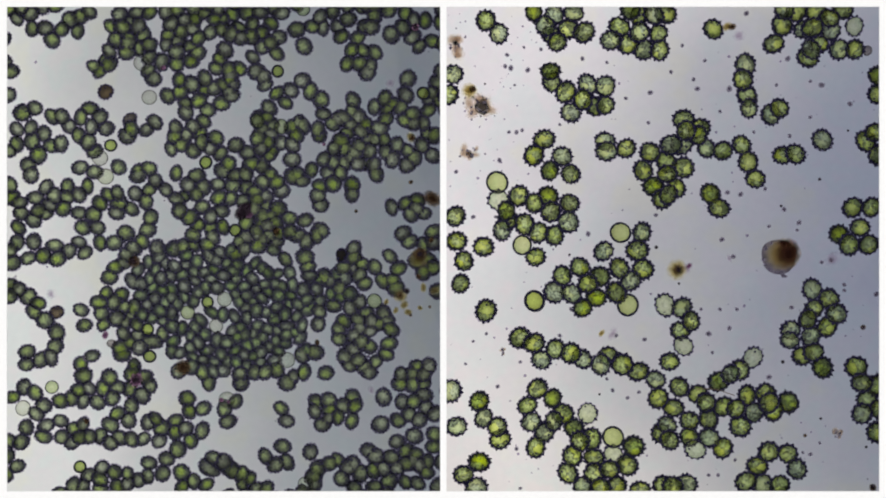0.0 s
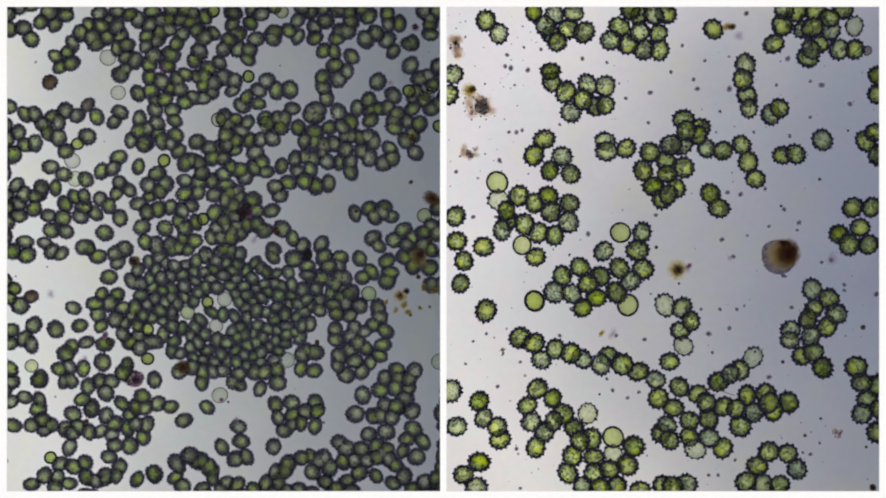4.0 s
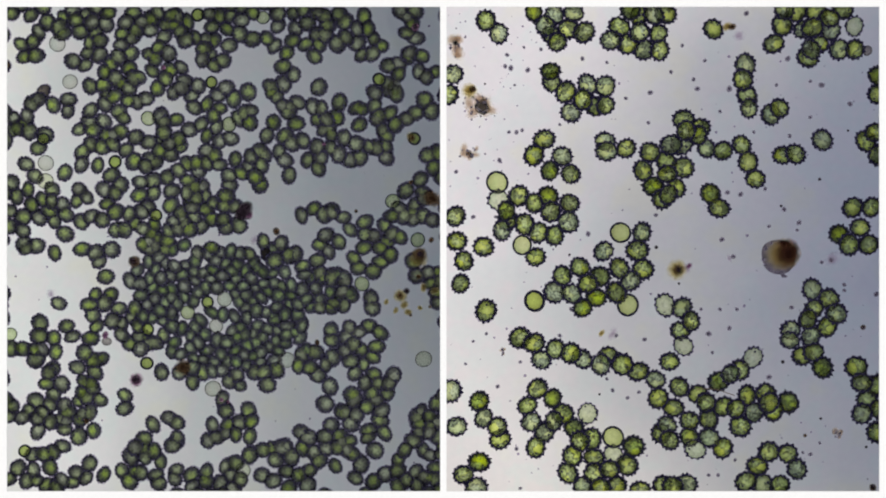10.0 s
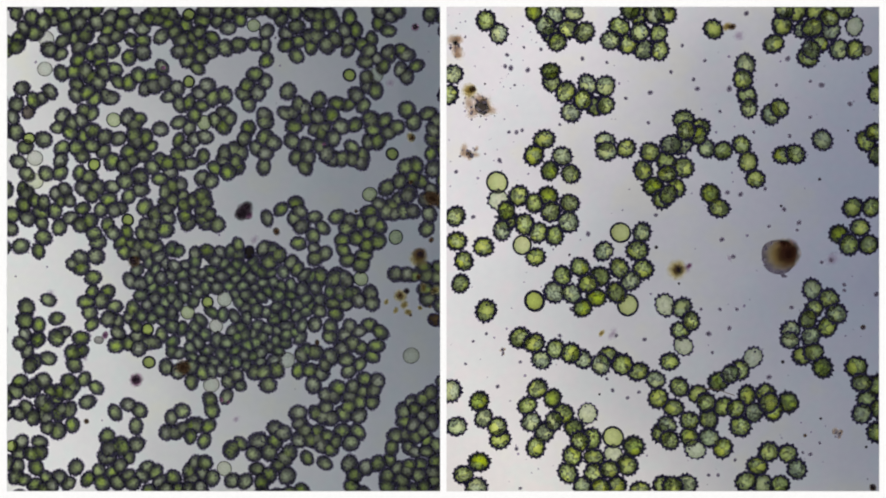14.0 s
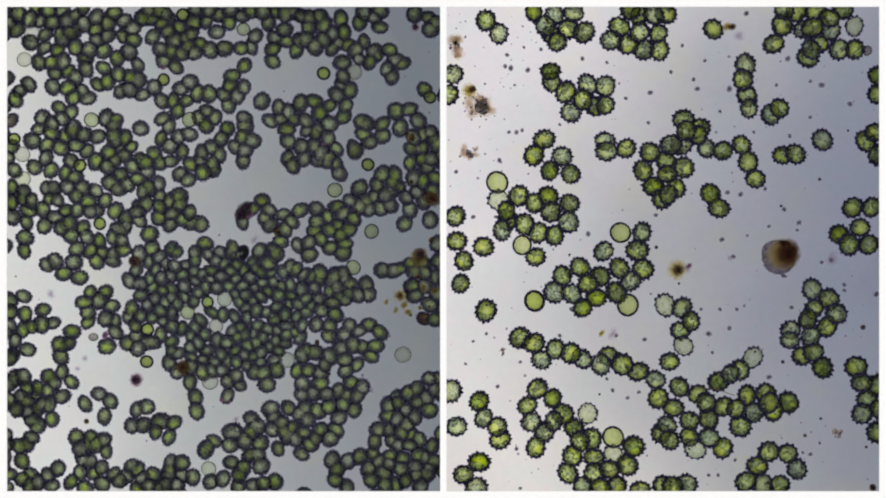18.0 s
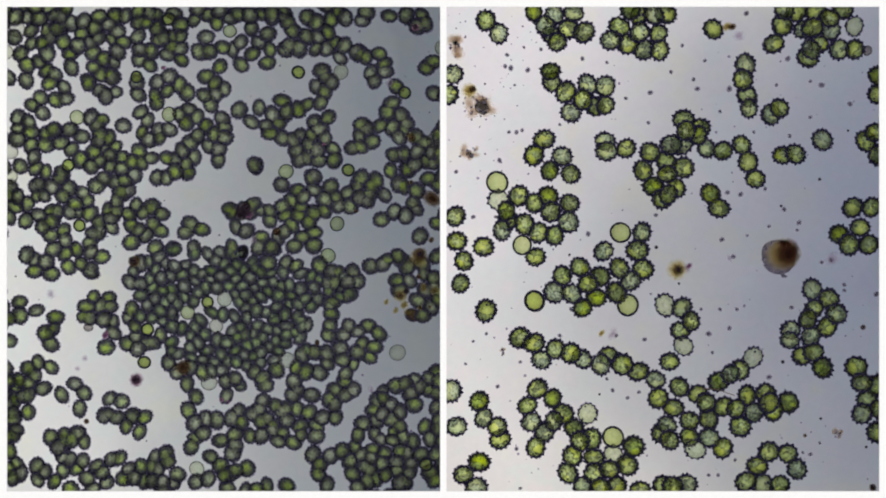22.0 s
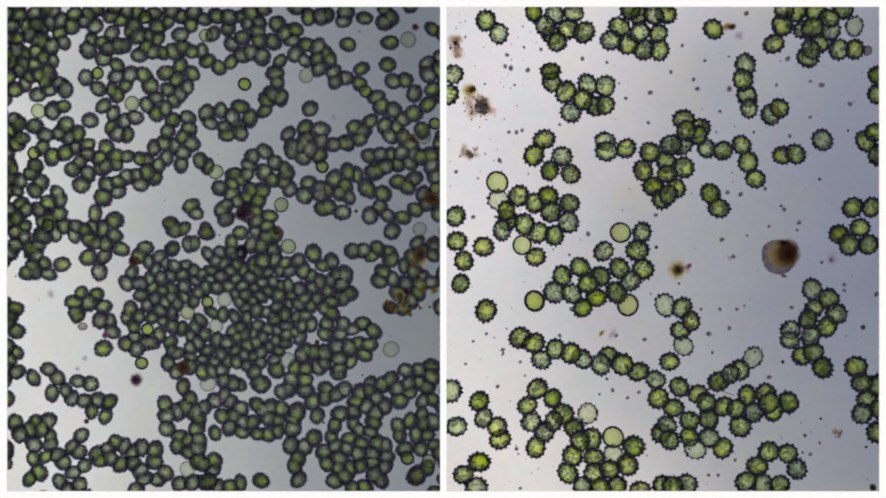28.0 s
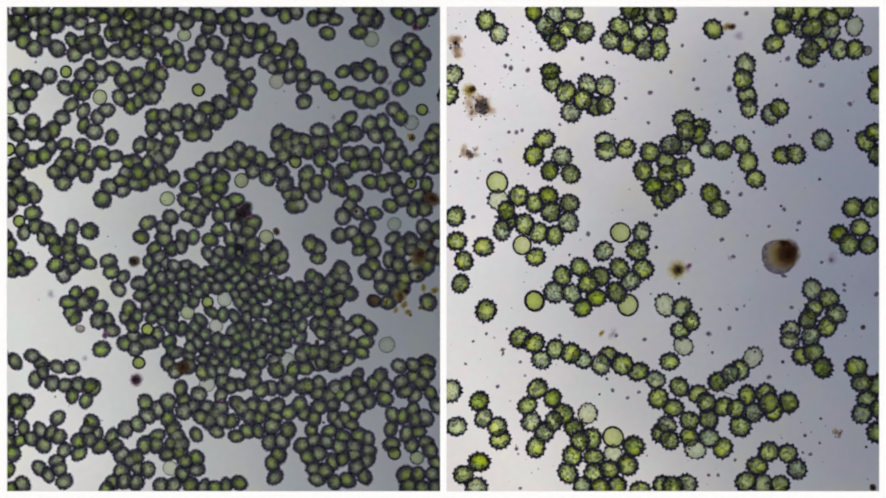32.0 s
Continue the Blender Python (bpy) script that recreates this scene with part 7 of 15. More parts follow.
drift([(-193.2, 28.8, 0), (-207.3, 31.2, 0), (-223.4, 35.2, 0), (-229.4, 35.9, 0), (-224.9, 32.2, 0), (-220.4, 29.4, 0), (-221.3, 29.7, 0), (-226.1, 31.3, 0), (-231.3, 33.2, 0), (-237.7, 34.7, 0), (-245.9, 35.1, 0), (-255.4, 35.1, 0)],
      [(0, 0, "c")])
drift([(-178.8, 38.4, 0), (-191, 37.5, 0), (-202.1, 36.7, 0), (-209.1, 36.1, 0), (-213.4, 35.8, 0), (-216.8, 36.1, 0), (-221.1, 36.9, 0), (-226.5, 37.8, 0), (-231.5, 38.8, 0), (-237.2, 39.9, 0), (-244.5, 39.4, 0), (-253, 38.9, 0)],
      [(0, 0, "d")])
drift([(-176.1, 26.8, 0), (-189.8, 25.8, -7), (-202.2, 25, -14), (-210.2, 24.2, -19), (-214.1, 23.5, -23), (-216.7, 23.4, -25), (-220.8, 24.1, -26), (-226.3, 25.4, -26), (-231.7, 27.4, -25), (-238.1, 29.6, -25), (-246.8, 30.7, -23), (-256.6, 31.1, -23)],
      [(-6, -2.5, "c"), (-1.5, 2, "c"), (4, -2.1, "c"), (3.5, 2.6, "c")])
drift([(-156.4, 21, 0), (-170, 20.2, 16), (-183, 18.7, 47), (-193.2, 17, 54), (-201, 15.9, 20), (-205.6, 15.9, -4), (-209.8, 16.4, -9), (-216.6, 17.9, -16), (-223.1, 20.4, -23), (-229.8, 22.4, -33), (-238.7, 23.7, -44), (-249.1, 24.7, -46)],
      [(-1.3, 4.2, "c"), (1.3, -4.2, "c")])
drift([(-163.2, 29.4, 0), (-177, 27.5, 0), (-190.5, 24, 0), (-200, 23.1, 0), (-203.7, 26.4, 0), (-205.3, 29.8, 0), (-208.3, 31.7, 0), (-213, 32.4, 0), (-217.6, 33.9, 0), (-224, 35.6, 0), (-234, 35.5, 0), (-241, 35.5, 0)],
      [(0, 0, "c")])
drift([(-161.7, 40.8, 0), (-176.3, 41.2, 0), (-189.7, 41.1, 0), (-199, 40.6, 0), (-202.1, 40.4, 0), (-203.3, 40.8, 0), (-206.2, 41.6, 0), (-211.8, 42.4, 0), (-218.3, 43.5, 0), (-226.4, 45.3, 0), (-232.6, 44.9, 0), (-239.4, 41.2, 0)],
      [(0, 0, "c")])
drift([(-154.1, 34, 0), (-168, 33.1, 14), (-180.4, 30.9, 19), (-190.7, 29.1, 23), (-198.1, 28.5, 21), (-202.3, 28.9, 17), (-205.9, 29.5, 14), (-211.1, 30.5, 17), (-216.4, 32.5, 27), (-223.3, 34.5, 34), (-232.4, 34.3, 21), (-240.9, 34.5, 14)],
      [(-1.6, -2.2, "c"), (1.6, 2.2, "c")])
drift([(-147, 31.5, 0), (-161.8, 31.6, 0), (-174.9, 30.1, 0), (-186, 28.2, 0), (-194.5, 26.5, 0), (-199.2, 26, 0), (-203.1, 26.1, 0), (-208.4, 27.2, 0), (-213.6, 29.4, 0), (-220, 31.2, 0), (-229.7, 31.9, 0), (-240.4, 32.8, 0)],
      [(0, 0, "c")])
drift([(-140.5, 23.5, 0), (-154.6, 22.8, 23), (-168.5, 19.7, 53), (-180.6, 17.1, 60), (-189.8, 15.3, 53), (-196.2, 14.6, 39), (-201.8, 14.1, 22), (-208.8, 14.4, 11), (-215.6, 15.4, 3), (-223.8, 16.7, -11), (-234.3, 18.2, -25), (-245.7, 19.8, -29)],
      [(-0.7, 3, "c"), (0.7, -3, "c")])
drift([(-141.6, 40.2, 0), (-157, 42.6, 0), (-170, 44.9, 0), (-180.2, 44.8, 0), (-188.7, 42.2, 0), (-194, 40.2, 0), (-198.5, 40.2, 0), (-205.5, 40.4, 0), (-213.6, 41.2, 0), (-222.1, 42.7, 0), (-232.2, 41.9, 0), (-241.2, 39.9, 0)],
      [(0, 0, "c")])
drift([(-137.7, 27.9, 0), (-151.1, 28.6, 0), (-163, 27.3, 0), (-174.5, 25, 0), (-185.1, 22.7, 0), (-192.6, 21.4, 0), (-198.2, 20.7, 0), (-204.1, 20.3, 0), (-209.9, 20.9, 0), (-217.2, 22.7, 0), (-227.8, 25.2, 0), (-239, 27.2, 0)],
      [(0, 0, "c")])
drift([(-135.3, 33.9, 0), (-151.4, 34, 0), (-165.4, 32.7, 0), (-176.6, 31.6, 0), (-186.1, 31.8, 0), (-192.2, 32.5, 0), (-197.2, 32.9, 0), (-203.4, 32.9, 0), (-210.3, 33.4, 0), (-218.7, 35.3, 0), (-228.5, 36.3, 0), (-241.2, 35.5, 0)],
      [(0, 0, "c")])
drift([(-134.1, 16.8, 0), (-146.9, 20.3, 0), (-158.9, 21.6, 0), (-169.9, 20.6, 0), (-180.9, 17.1, 0), (-189.2, 14.4, 0), (-196.1, 13.4, 0), (-203.2, 13.9, 0), (-210.2, 15, 0), (-218.8, 15.6, 0), (-230.8, 16.4, 0), (-242.1, 17, 0)],
      [(0, 0, "c")])
drift([(-129.7, 33.7, 0), (-145, 34.8, 6), (-158.9, 35.3, 12), (-170.3, 34.7, 13), (-180.4, 33.7, 11), (-187.2, 33.1, 9), (-192.2, 33, 7), (-197.3, 32.8, 5), (-203.3, 32.7, 12), (-210.7, 34.4, 15), (-218.9, 35.8, 10), (-227.8, 35.6, 2)],
      [(2.5, -1, "c"), (-1.4, -4.3, "c"), (-1.1, 5.2, "c")])
drift([(-125.5, 19.8, 0), (-137.7, 21.5, 22), (-149, 20.2, 51), (-159.6, 19, 59), (-170.6, 20.1, 53), (-179.9, 20.9, 47), (-187.8, 20.6, 44), (-196.3, 20, 45), (-204, 19.7, 49), (-211.8, 19.8, 54), (-221.4, 21.7, 40), (-232.7, 23.9, 37)],
      [(-2.2, 2.4, "c"), (2.2, -2.4, "c")])
drift([(-119.4, 30.8, 0), (-132.9, 32.5, -5), (-145.2, 33.2, -10), (-156.9, 32.5, -9), (-169, 30.9, -12), (-178.2, 29.4, -24), (-184.5, 28.5, -41), (-189.7, 27.5, -41), (-194.8, 26.7, -39), (-201.1, 26.7, -44), (-210.3, 27.8, -49), (-220.7, 29.2, -50)],
      [(-0.3, 3.4, "c"), (0.3, -3.4, "c")])
drift([(-110.1, 9.9, 0), (-122.9, 14.1, 0), (-136, 18, 0), (-148.4, 18.1, 0), (-159.4, 16.7, 0), (-169.1, 15.1, 0), (-178.7, 13.8, 0), (-187.5, 13, 0), (-195.2, 12.4, 0), (-203, 12.4, 0), (-212.8, 13, 0), (-224.7, 14.7, 0)],
      [(0, 0, "g")])
drift([(-112.8, 26.7, 0), (-125.6, 29.3, 0), (-138.7, 30.6, 0), (-150.3, 29.9, 0), (-160, 28.8, 0), (-168.5, 27.5, 0), (-176.6, 25.9, 0), (-184.2, 25.4, 0), (-191.1, 25.2, 0), (-197.9, 25.3, 0), (-206.4, 26.2, 0), (-216.6, 28, 0)],
      [(0, 0, "c")])
drift([(-111.6, 33.9, 0), (-125.2, 35.4, 0), (-138, 36, 0), (-150.1, 36.4, 0), (-161.7, 36.4, 0), (-169.9, 36.1, 0), (-174.8, 35.6, 0), (-180.2, 34.7, 0), (-185.6, 33.5, 0), (-189.7, 33.5, 0), (-193.6, 34.7, 0), (-201.6, 35.4, 0)],
      [(0, 0, "c")])
drift([(-104.9, 29, 0), (-117.8, 31.9, 18), (-129.9, 33.3, 31), (-141.2, 34.2, 31), (-153.1, 35, 25), (-162.9, 35.2, 17), (-169.9, 35.2, 3), (-175, 38.3, -7), (-179.5, 41.4, -15), (-183, 42.1, -28), (-186.3, 40.8, -71), (-193.2, 40.5, -98)],
      [(0.7, 3.8, "c"), (-0.7, -3.8, "c")])
drift([(-116.9, 41.5, 0), (-128.8, 45.1, 0), (-143.3, 49.3, 0), (-153.1, 48.7, 0), (-158, 42.8, 0), (-161.7, 37.2, 0), (-166.3, 34.3, 0), (-171, 35, 0), (-175.4, 35.7, 0), (-178.3, 35.1, 0), (-178, 33.8, 0), (-177, 33.1, 0)],
      [(0, 0, "c")])
drift([(-96.8, 11.2, 0), (-109.8, 15, -1), (-121.9, 18.6, -3), (-133.4, 20.5, 0), (-144, 20.4, 2), (-152.7, 19.8, 4), (-162.4, 18.7, 6), (-173.7, 16.6, -1), (-183.5, 14.9, -8), (-192.4, 13.7, -17), (-202.2, 12.2, -31), (-213.9, 12, -40)],
      [(-7.3, 2.9, "c"), (-1.8, -1.3, "c"), (4.9, -3, "c"), (4.2, 1.4, "c")])
drift([(-99.8, 30.4, 0), (-111.5, 33.3, 0), (-121.2, 35, 0), (-131.5, 36, 0), (-142.8, 36.6, 0), (-151.9, 37.1, 0), (-159.6, 37.2, 0), (-165.8, 36.6, 0), (-170.5, 36, 0), (-173, 35.3, 0), (-171.7, 35.7, 0), (-170.5, 36.1, 0)],
      [(0, 0, "c")])
drift([(-96.2, 15.7, 0), (-108.7, 19.7, -11), (-118.7, 23.5, -23), (-129.1, 25.3, -29), (-139.2, 25.1, -39), (-147.3, 24.5, -43), (-155.6, 23.6, -44), (-167.7, 21.6, -64), (-179.1, 19.8, -88), (-193.5, 17.9, -87), (-219.7, 14.6, -59), (-241.2, 12.9, 6)],
      [(-0.2, -2, "c"), (0.2, 2, "c")])
drift([(-99.6, 21.5, 0), (-111.4, 24.9, 0), (-122.1, 28.3, 0), (-132.3, 29.7, 0), (-141.6, 29.9, 0), (-148.3, 30.5, 0), (-155.4, 31, 0), (-166.5, 28, 0), (-175.7, 24, 0), (-182.1, 21.3, 0), (-186.3, 17.3, 0), (-196.7, 11.2, 0)],
      [(0, 0, "c")])
drift([(-98.6, 25.9, 0), (-110, 28.7, 0), (-118.7, 30.8, 0), (-128.6, 32.3, 0), (-138, 32.5, 0), (-145.3, 32.8, 0), (-153.5, 32.5, 0), (-163.7, 31.4, 0), (-173.7, 29.1, 0), (-178.8, 28.2, 0), (-180.7, 26.8, 0), (-180.8, 26.4, 0)],
      [(0, 0, "c")])
drift([(-90, 29.4, 0), (-103.6, 33.4, 24), (-114.2, 35.9, 65), (-125.1, 37, 79), (-135.6, 37.4, 94), (-143.5, 37.6, 109), (-150.9, 38.1, 116), (-159.9, 36.7, 83), (-167.7, 34.2, 38), (-170.9, 33.7, 33), (-169.6, 34.8, 45), (-168.9, 35.8, 60)],
      [(4.2, 1.5, "c"), (-4.2, -1.5, "c")])
drift([(-88, 11.4, 0), (-101, 14.9, 0), (-111.4, 16.4, 5), (-121.1, 17.9, 17), (-130.7, 19.6, 5), (-138.7, 20.3, -16), (-147, 20, -24), (-158.1, 18, -14), (-170, 14.5, 3), (-181.2, 11.4, 11), (-193.1, 5.9, 7), (-206, 2.5, 6)],
      [(0.6, -2.7, "c"), (-0.6, 2.7, "c")])
drift([(-92.7, 20.1, 0), (-104.1, 23.8, 0), (-112.5, 25.4, -25), (-121.6, 25.8, 1), (-130, 26.1, 23), (-137.2, 26.6, 30), (-144.7, 26.8, 32), (-154.1, 24.3, 28), (-164.3, 19.9, 15), (-175.3, 15.5, 21), (-187.3, 8.7, 67), (-200.4, 3.6, 77)],
      [(-1.6, 2, "c"), (1.6, -2, "c")])
drift([(-88.2, 3.8, 0), (-102.3, 7.3, 0), (-116.5, 9.6, 0), (-126.1, 11.4, 0), (-131.4, 12.9, 0), (-135.8, 13.8, 0), (-141.6, 13.6, 0), (-150.7, 10.6, 0), (-161.1, 5.6, 0), (-172.1, 0.3, 0), (-183.8, -5.8, 0), (-196.2, -9.6, 0)],
      [(0, 0, "c")])
drift([(-73.2, 15.3, 0), (-87.3, 19.3, 0), (-97, 22.1, 0), (-106.9, 22.8, 0), (-118.9, 21.9, 0), (-129.7, 20.9, 0), (-139.7, 20, 0), (-152.6, 15.2, 0), (-166.3, 8.2, 0), (-177.9, 4.8, 0), (-187.6, 2.7, 0), (-199.1, 0.8, 0)],
      [(0, 0, "c")])
drift([(-87.5, 21.4, 0), (-98.6, 25.1, 0), (-104.6, 27.1, 0), (-112.1, 28.1, 0), (-121.3, 28.3, 0), (-129.2, 28.3, 0), (-136.8, 28.5, 0), (-146.9, 25.8, 0), (-158.3, 20.5, 0), (-169.4, 16.3, 0), (-176.6, 14.6, 0), (-187.5, 9.5, 0)],
      [(0, 0, "c")])
drift([(-65.8, 25.8, 0), (-82.2, 29.3, 10), (-98.4, 33.5, 14), (-110.1, 36.1, 5), (-119.7, 36.8, -79), (-126.9, 37, -136), (-134.6, 38, -145), (-142.9, 38.5, -127), (-152.3, 37.4, -104), (-159.6, 36.4, -175), (-161.9, 36.9, -173), (-163.9, 37.3, -178)],
      [(0.8, -2.4, "c"), (-0.8, 2.4, "c")])
drift([(-81.5, 12.8, 0), (-95.3, 16.2, 2), (-105.9, 17.8, -12), (-114.1, 18.8, -10), (-120.9, 20.3, 2), (-126.6, 21.4, 18), (-133.8, 21.8, 33), (-143.9, 19.1, 95), (-155.2, 14.2, 148), (-167.9, 8.9, 147), (-181, 2.9, 119), (-194.7, -2.6, 107)],
      [(-0.1, 3.4, "c"), (0.1, -3.4, "c")])
drift([(-77, 7.2, 0), (-90.4, 9.1, 0), (-103, 10.5, 0), (-112, 11, 0), (-120.3, 12.7, 0), (-126.7, 14, 0), (-132.5, 14.2, 0), (-134.5, 11.6, 0), (-138.4, 7.6, 0), (-148.2, 3.5, 0), (-163.4, -1.4, 0), (-177.6, -6.6, 0)],
      [(0, 0, "c")])
drift([(-65.1, 9.7, 0), (-80.8, 10.3, 0), (-94, 11.6, 0), (-105.1, 12.5, 0), (-114.8, 12.9, 0), (-121.6, 13.2, 0), (-127.6, 13.2, 0), (-131.3, 13.8, 0), (-135.7, 12.6, 0), (-139, 11.5, 0), (-144.6, 9.6, 0), (-148.3, 5.8, 0)],
      [(0, 0, "c")])
drift([(-48.3, 34, 0), (-62.3, 34.2, 0), (-78.5, 30.7, 0), (-93.3, 32.2, 0), (-103.5, 39.8, 0), (-110.7, 44.1, 0), (-118.6, 43.2, 0), (-129.3, 41.5, 0), (-138.6, 40.9, 0), (-147.1, 40.1, 0), (-155.9, 37.3, 0), (-159.7, 35.3, 0)],
      [(0, 0, "c")])
drift([(-27.3, 22.2, 0), (-41.9, 19.5, 0), (-56.4, 18.4, 0), (-70.4, 18.1, 0), (-84.6, 17.2, 0), (-95.5, 16.2, 0), (-104.3, 15.1, 0), (-108.9, 13.3, 0), (-110.9, 11.2, 0), (-118, 10.5, 0), (-129.5, 9.3, 0), (-138.3, 5.7, 0)],
      [(0, 0, "c")])
drift([(-20.1, 24.3, 0), (-34.6, 22.3, 0), (-49.8, 21.1, 0), (-64.3, 21.5, 0), (-77.4, 21.4, 0), (-88.2, 21.1, 0), (-98.1, 21.2, 0), (-106.9, 20.5, 0), (-114.4, 18.9, 0), (-127.2, 15.6, 0), (-142.9, 7.9, 0), (-153.3, 0.3, 0)],
      [(0, 0, "c")])
drift([(-13.6, 26, 0), (-26.8, 23.5, 0), (-39.8, 20.5, 0), (-54.1, 20.4, 0), (-68.6, 22.9, 0), (-80.3, 24.7, 0), (-91.7, 25.8, 0), (-104, 24.2, 0), (-118, 19.3, 0), (-133.8, 15.2, 0), (-149.3, 12.3, 0), (-160.2, 6.4, 0)],
      [(0, 0, "c")])
drift([(-16.8, 18.9, 0), (-30.9, 17.7, 0), (-45.9, 17.6, 0), (-59.2, 18.5, 0), (-70.4, 17.6, 0), (-80.3, 15.9, 0), (-90.5, 15.6, 0), (-99.2, 18.5, 0), (-103.6, 20.8, 0), (-108.9, 21.3, 0), (-121.3, 19.2, 0), (-130.4, 16.2, 0)],
      [(0, 0, "c")])
drift([(-21.2, 8.3, 0), (-32.2, 6.9, 0), (-47.5, 4.4, 0), (-59.1, 6, 0), (-68.2, 10.1, 0), (-76.9, 12.4, 0), (-87.4, 12.9, 0), (-99, 11.4, 0), (-106.2, 9.2, 0), (-110.3, 12, 0), (-118.1, 17.8, 0), (-127.8, 20.7, 0)],
      [(0, 0, "c")])
drift([(-10.2, 18.9, 0), (-23.3, 17.4, 0), (-35.9, 16.8, 0), (-48.8, 16.6, 0), (-60.5, 17.1, 0), (-70.1, 17, 0), (-80.6, 17.5, 0), (-91.5, 19.8, 0), (-98.4, 21, 0), (-106.3, 22.9, 0), (-119.9, 23.2, 0), (-135.4, 17.7, 0)],
      [(0, 0, "c")])
drift([(-28.1, -3.8, 0), (-32.5, 0.2, 0), (-38.3, 5.3, 0), (-46.1, 9.4, 0), (-56.2, 11, 0), (-65.8, 11.4, 0), (-76.1, 13.1, 0), (-87.1, 17.6, 0), (-93.7, 20.9, 0), (-100.9, 22.8, 0), (-112.9, 25.6, 0), (-124.7, 24.2, 0)],
      [(0, 0, "c")])
drift([(-5.1, 9.2, 0), (-17.4, 9.8, 0), (-27.9, 11.2, 0), (-38, 13.6, 0), (-48.6, 15.7, 0), (-58.2, 17.5, 0), (-70, 19.5, 0), (-88.2, 22.5, 0), (-107, 23.8, 0), (-123.5, 24.2, 0), (-138.8, 21.2, 0), (-156.6, 13.8, 0)],
      [(0, 0, "c")])
drift([(-5.6, 3.3, 0), (-16, 2.1, 0), (-25.3, 1.9, 0), (-34, 4.8, 0), (-42.5, 11, 0), (-51.4, 15.9, 0), (-62.5, 19.2, 0), (-76.2, 26.9, 0), (-90.7, 35.7, 0), (-106.9, 36.2, 0), (-124.6, 28.5, 0), (-144.6, 16.8, 0)],
      [(0, 0, "c")])
drift([(-17.7, 4.2, 0), (-23.5, 4.8, 0), (-30.4, 5.2, 0), (-38.3, 7.1, 0), (-45.7, 9.6, 0), (-52.4, 11.6, 0), (-62.1, 13.3, 0), (-75.7, 18.4, 0), (-89.2, 24.8, 0), (-102.1, 29.2, 0), (-117.1, 29.6, 0), (-132.6, 23.6, 0)],
      [(0, 0, "c")])
drift([(-10.3, 2.4, 0), (-15.5, 5.3, 0), (-20.5, 8.4, 0), (-28, 11.7, 0), (-37.6, 13.4, 0), (-46.7, 14.3, 0), (-57.3, 16, 0), (-71, 20.7, 0), (-85.5, 28.3, 0), (-100.7, 33.9, 0), (-117.9, 34.5, 0), (-137.1, 26, 0)],
      [(0, 0, "c")])
drift([(5.2, 16.4, 0), (-6.4, 17, 0), (-15.8, 20.1, 0), (-24, 24.1, 0), (-32.1, 27.4, 0), (-40.7, 29.2, 0), (-51.8, 30.5, 0), (-69.8, 34.7, 0), (-89.8, 42.9, 0), (-108.6, 43.6, 0), (-126.5, 38, 0), (-146.1, 26.7, 0)],
      [(0, 0, "p")])
drift([(3.2, 5.9, 0), (-7.2, 7.7, 0), (-16, 12.1, 0), (-24.3, 16.5, 0), (-32.6, 18.8, 0), (-41, 20, 0), (-51.6, 21.4, 0), (-66.6, 25.6, 0), (-82.8, 33.9, 0), (-99.3, 38.8, 0), (-116.7, 39.6, 0), (-134.7, 32.4, 0)],
      [(0, 0, "c")])
drift([(1.7, 1.4, 0), (-8.1, 2.1, 0), (-16.5, 2.8, 0), (-24.8, 6.5, 0), (-32.3, 11.5, 0), (-39.4, 15.3, 0), (-48.7, 17.9, 0), (-63.7, 22.5, 0), (-79.4, 30.4, 0), (-94.3, 36.9, 0), (-109.3, 40.3, 0), (-125.7, 36.4, 0)],
      [(0, 0, "c")])
drift([(8.8, 9.7, 0), (-2.3, 11.1, 0), (-12.3, 16.4, 0), (-20.5, 20.8, 0), (-28.1, 23.1, 0), (-35.1, 24, 0), (-44.6, 25.2, 0), (-58, 27.5, 0), (-73.7, 33.9, 0), (-90.8, 41, 0), (-109, 45.2, 0), (-127.2, 42.9, 0)],
      [(0, 0, "c")])
drift([(3.8, -1.2, 0), (-3.9, -0.9, 0), (-12.1, 1.1, 0), (-20.3, 4.8, 0), (-28.3, 9.4, 0), (-35.3, 12.7, 0), (-43.9, 15.2, 0), (-55.2, 17.6, 0), (-67.4, 22, 0), (-80.8, 29.8, 0), (-96.1, 39.8, 0), (-112.2, 45.3, 0)],
      [(0, 0, "c")])
drift([(10.8, 6.1, 0), (0, 7.5, 0), (-10.1, 12, 0), (-18.7, 16.4, 0), (-25.7, 19.1, 0), (-31.9, 20.2, 0), (-40.7, 21.8, 0), (-53.5, 23.7, 0), (-68.1, 27.9, 0), (-83.8, 35.4, 0), (-100.5, 42.7, 0), (-117.6, 46.8, 0)],
      [(0, 0, "c")])
drift([(12.7, 19.1, 0), (1, 20.7, 0), (-8.8, 25.6, 0), (-17.3, 30, 0), (-24.6, 32, 0), (-31.4, 32.4, 0), (-40.5, 32.4, 0), (-52.2, 32.2, 0), (-63.5, 33.8, 0), (-74.3, 37.6, 0), (-88.1, 41.4, 0), (-103, 50, 0)],
      [(0, 0, "c")])
drift([(15.5, 11, 0), (4.6, 11.8, 0), (-5.2, 14.4, 0), (-13.6, 18.5, 0), (-21.6, 21.7, 0), (-28.4, 23.9, 0), (-37.1, 25.3, 0), (-48.5, 26.6, 0), (-61.4, 28.5, 0), (-74.7, 32.6, 0), (-89.6, 37.7, 0), (-106.1, 46.4, 0)],
      [(0, 0, "c")])
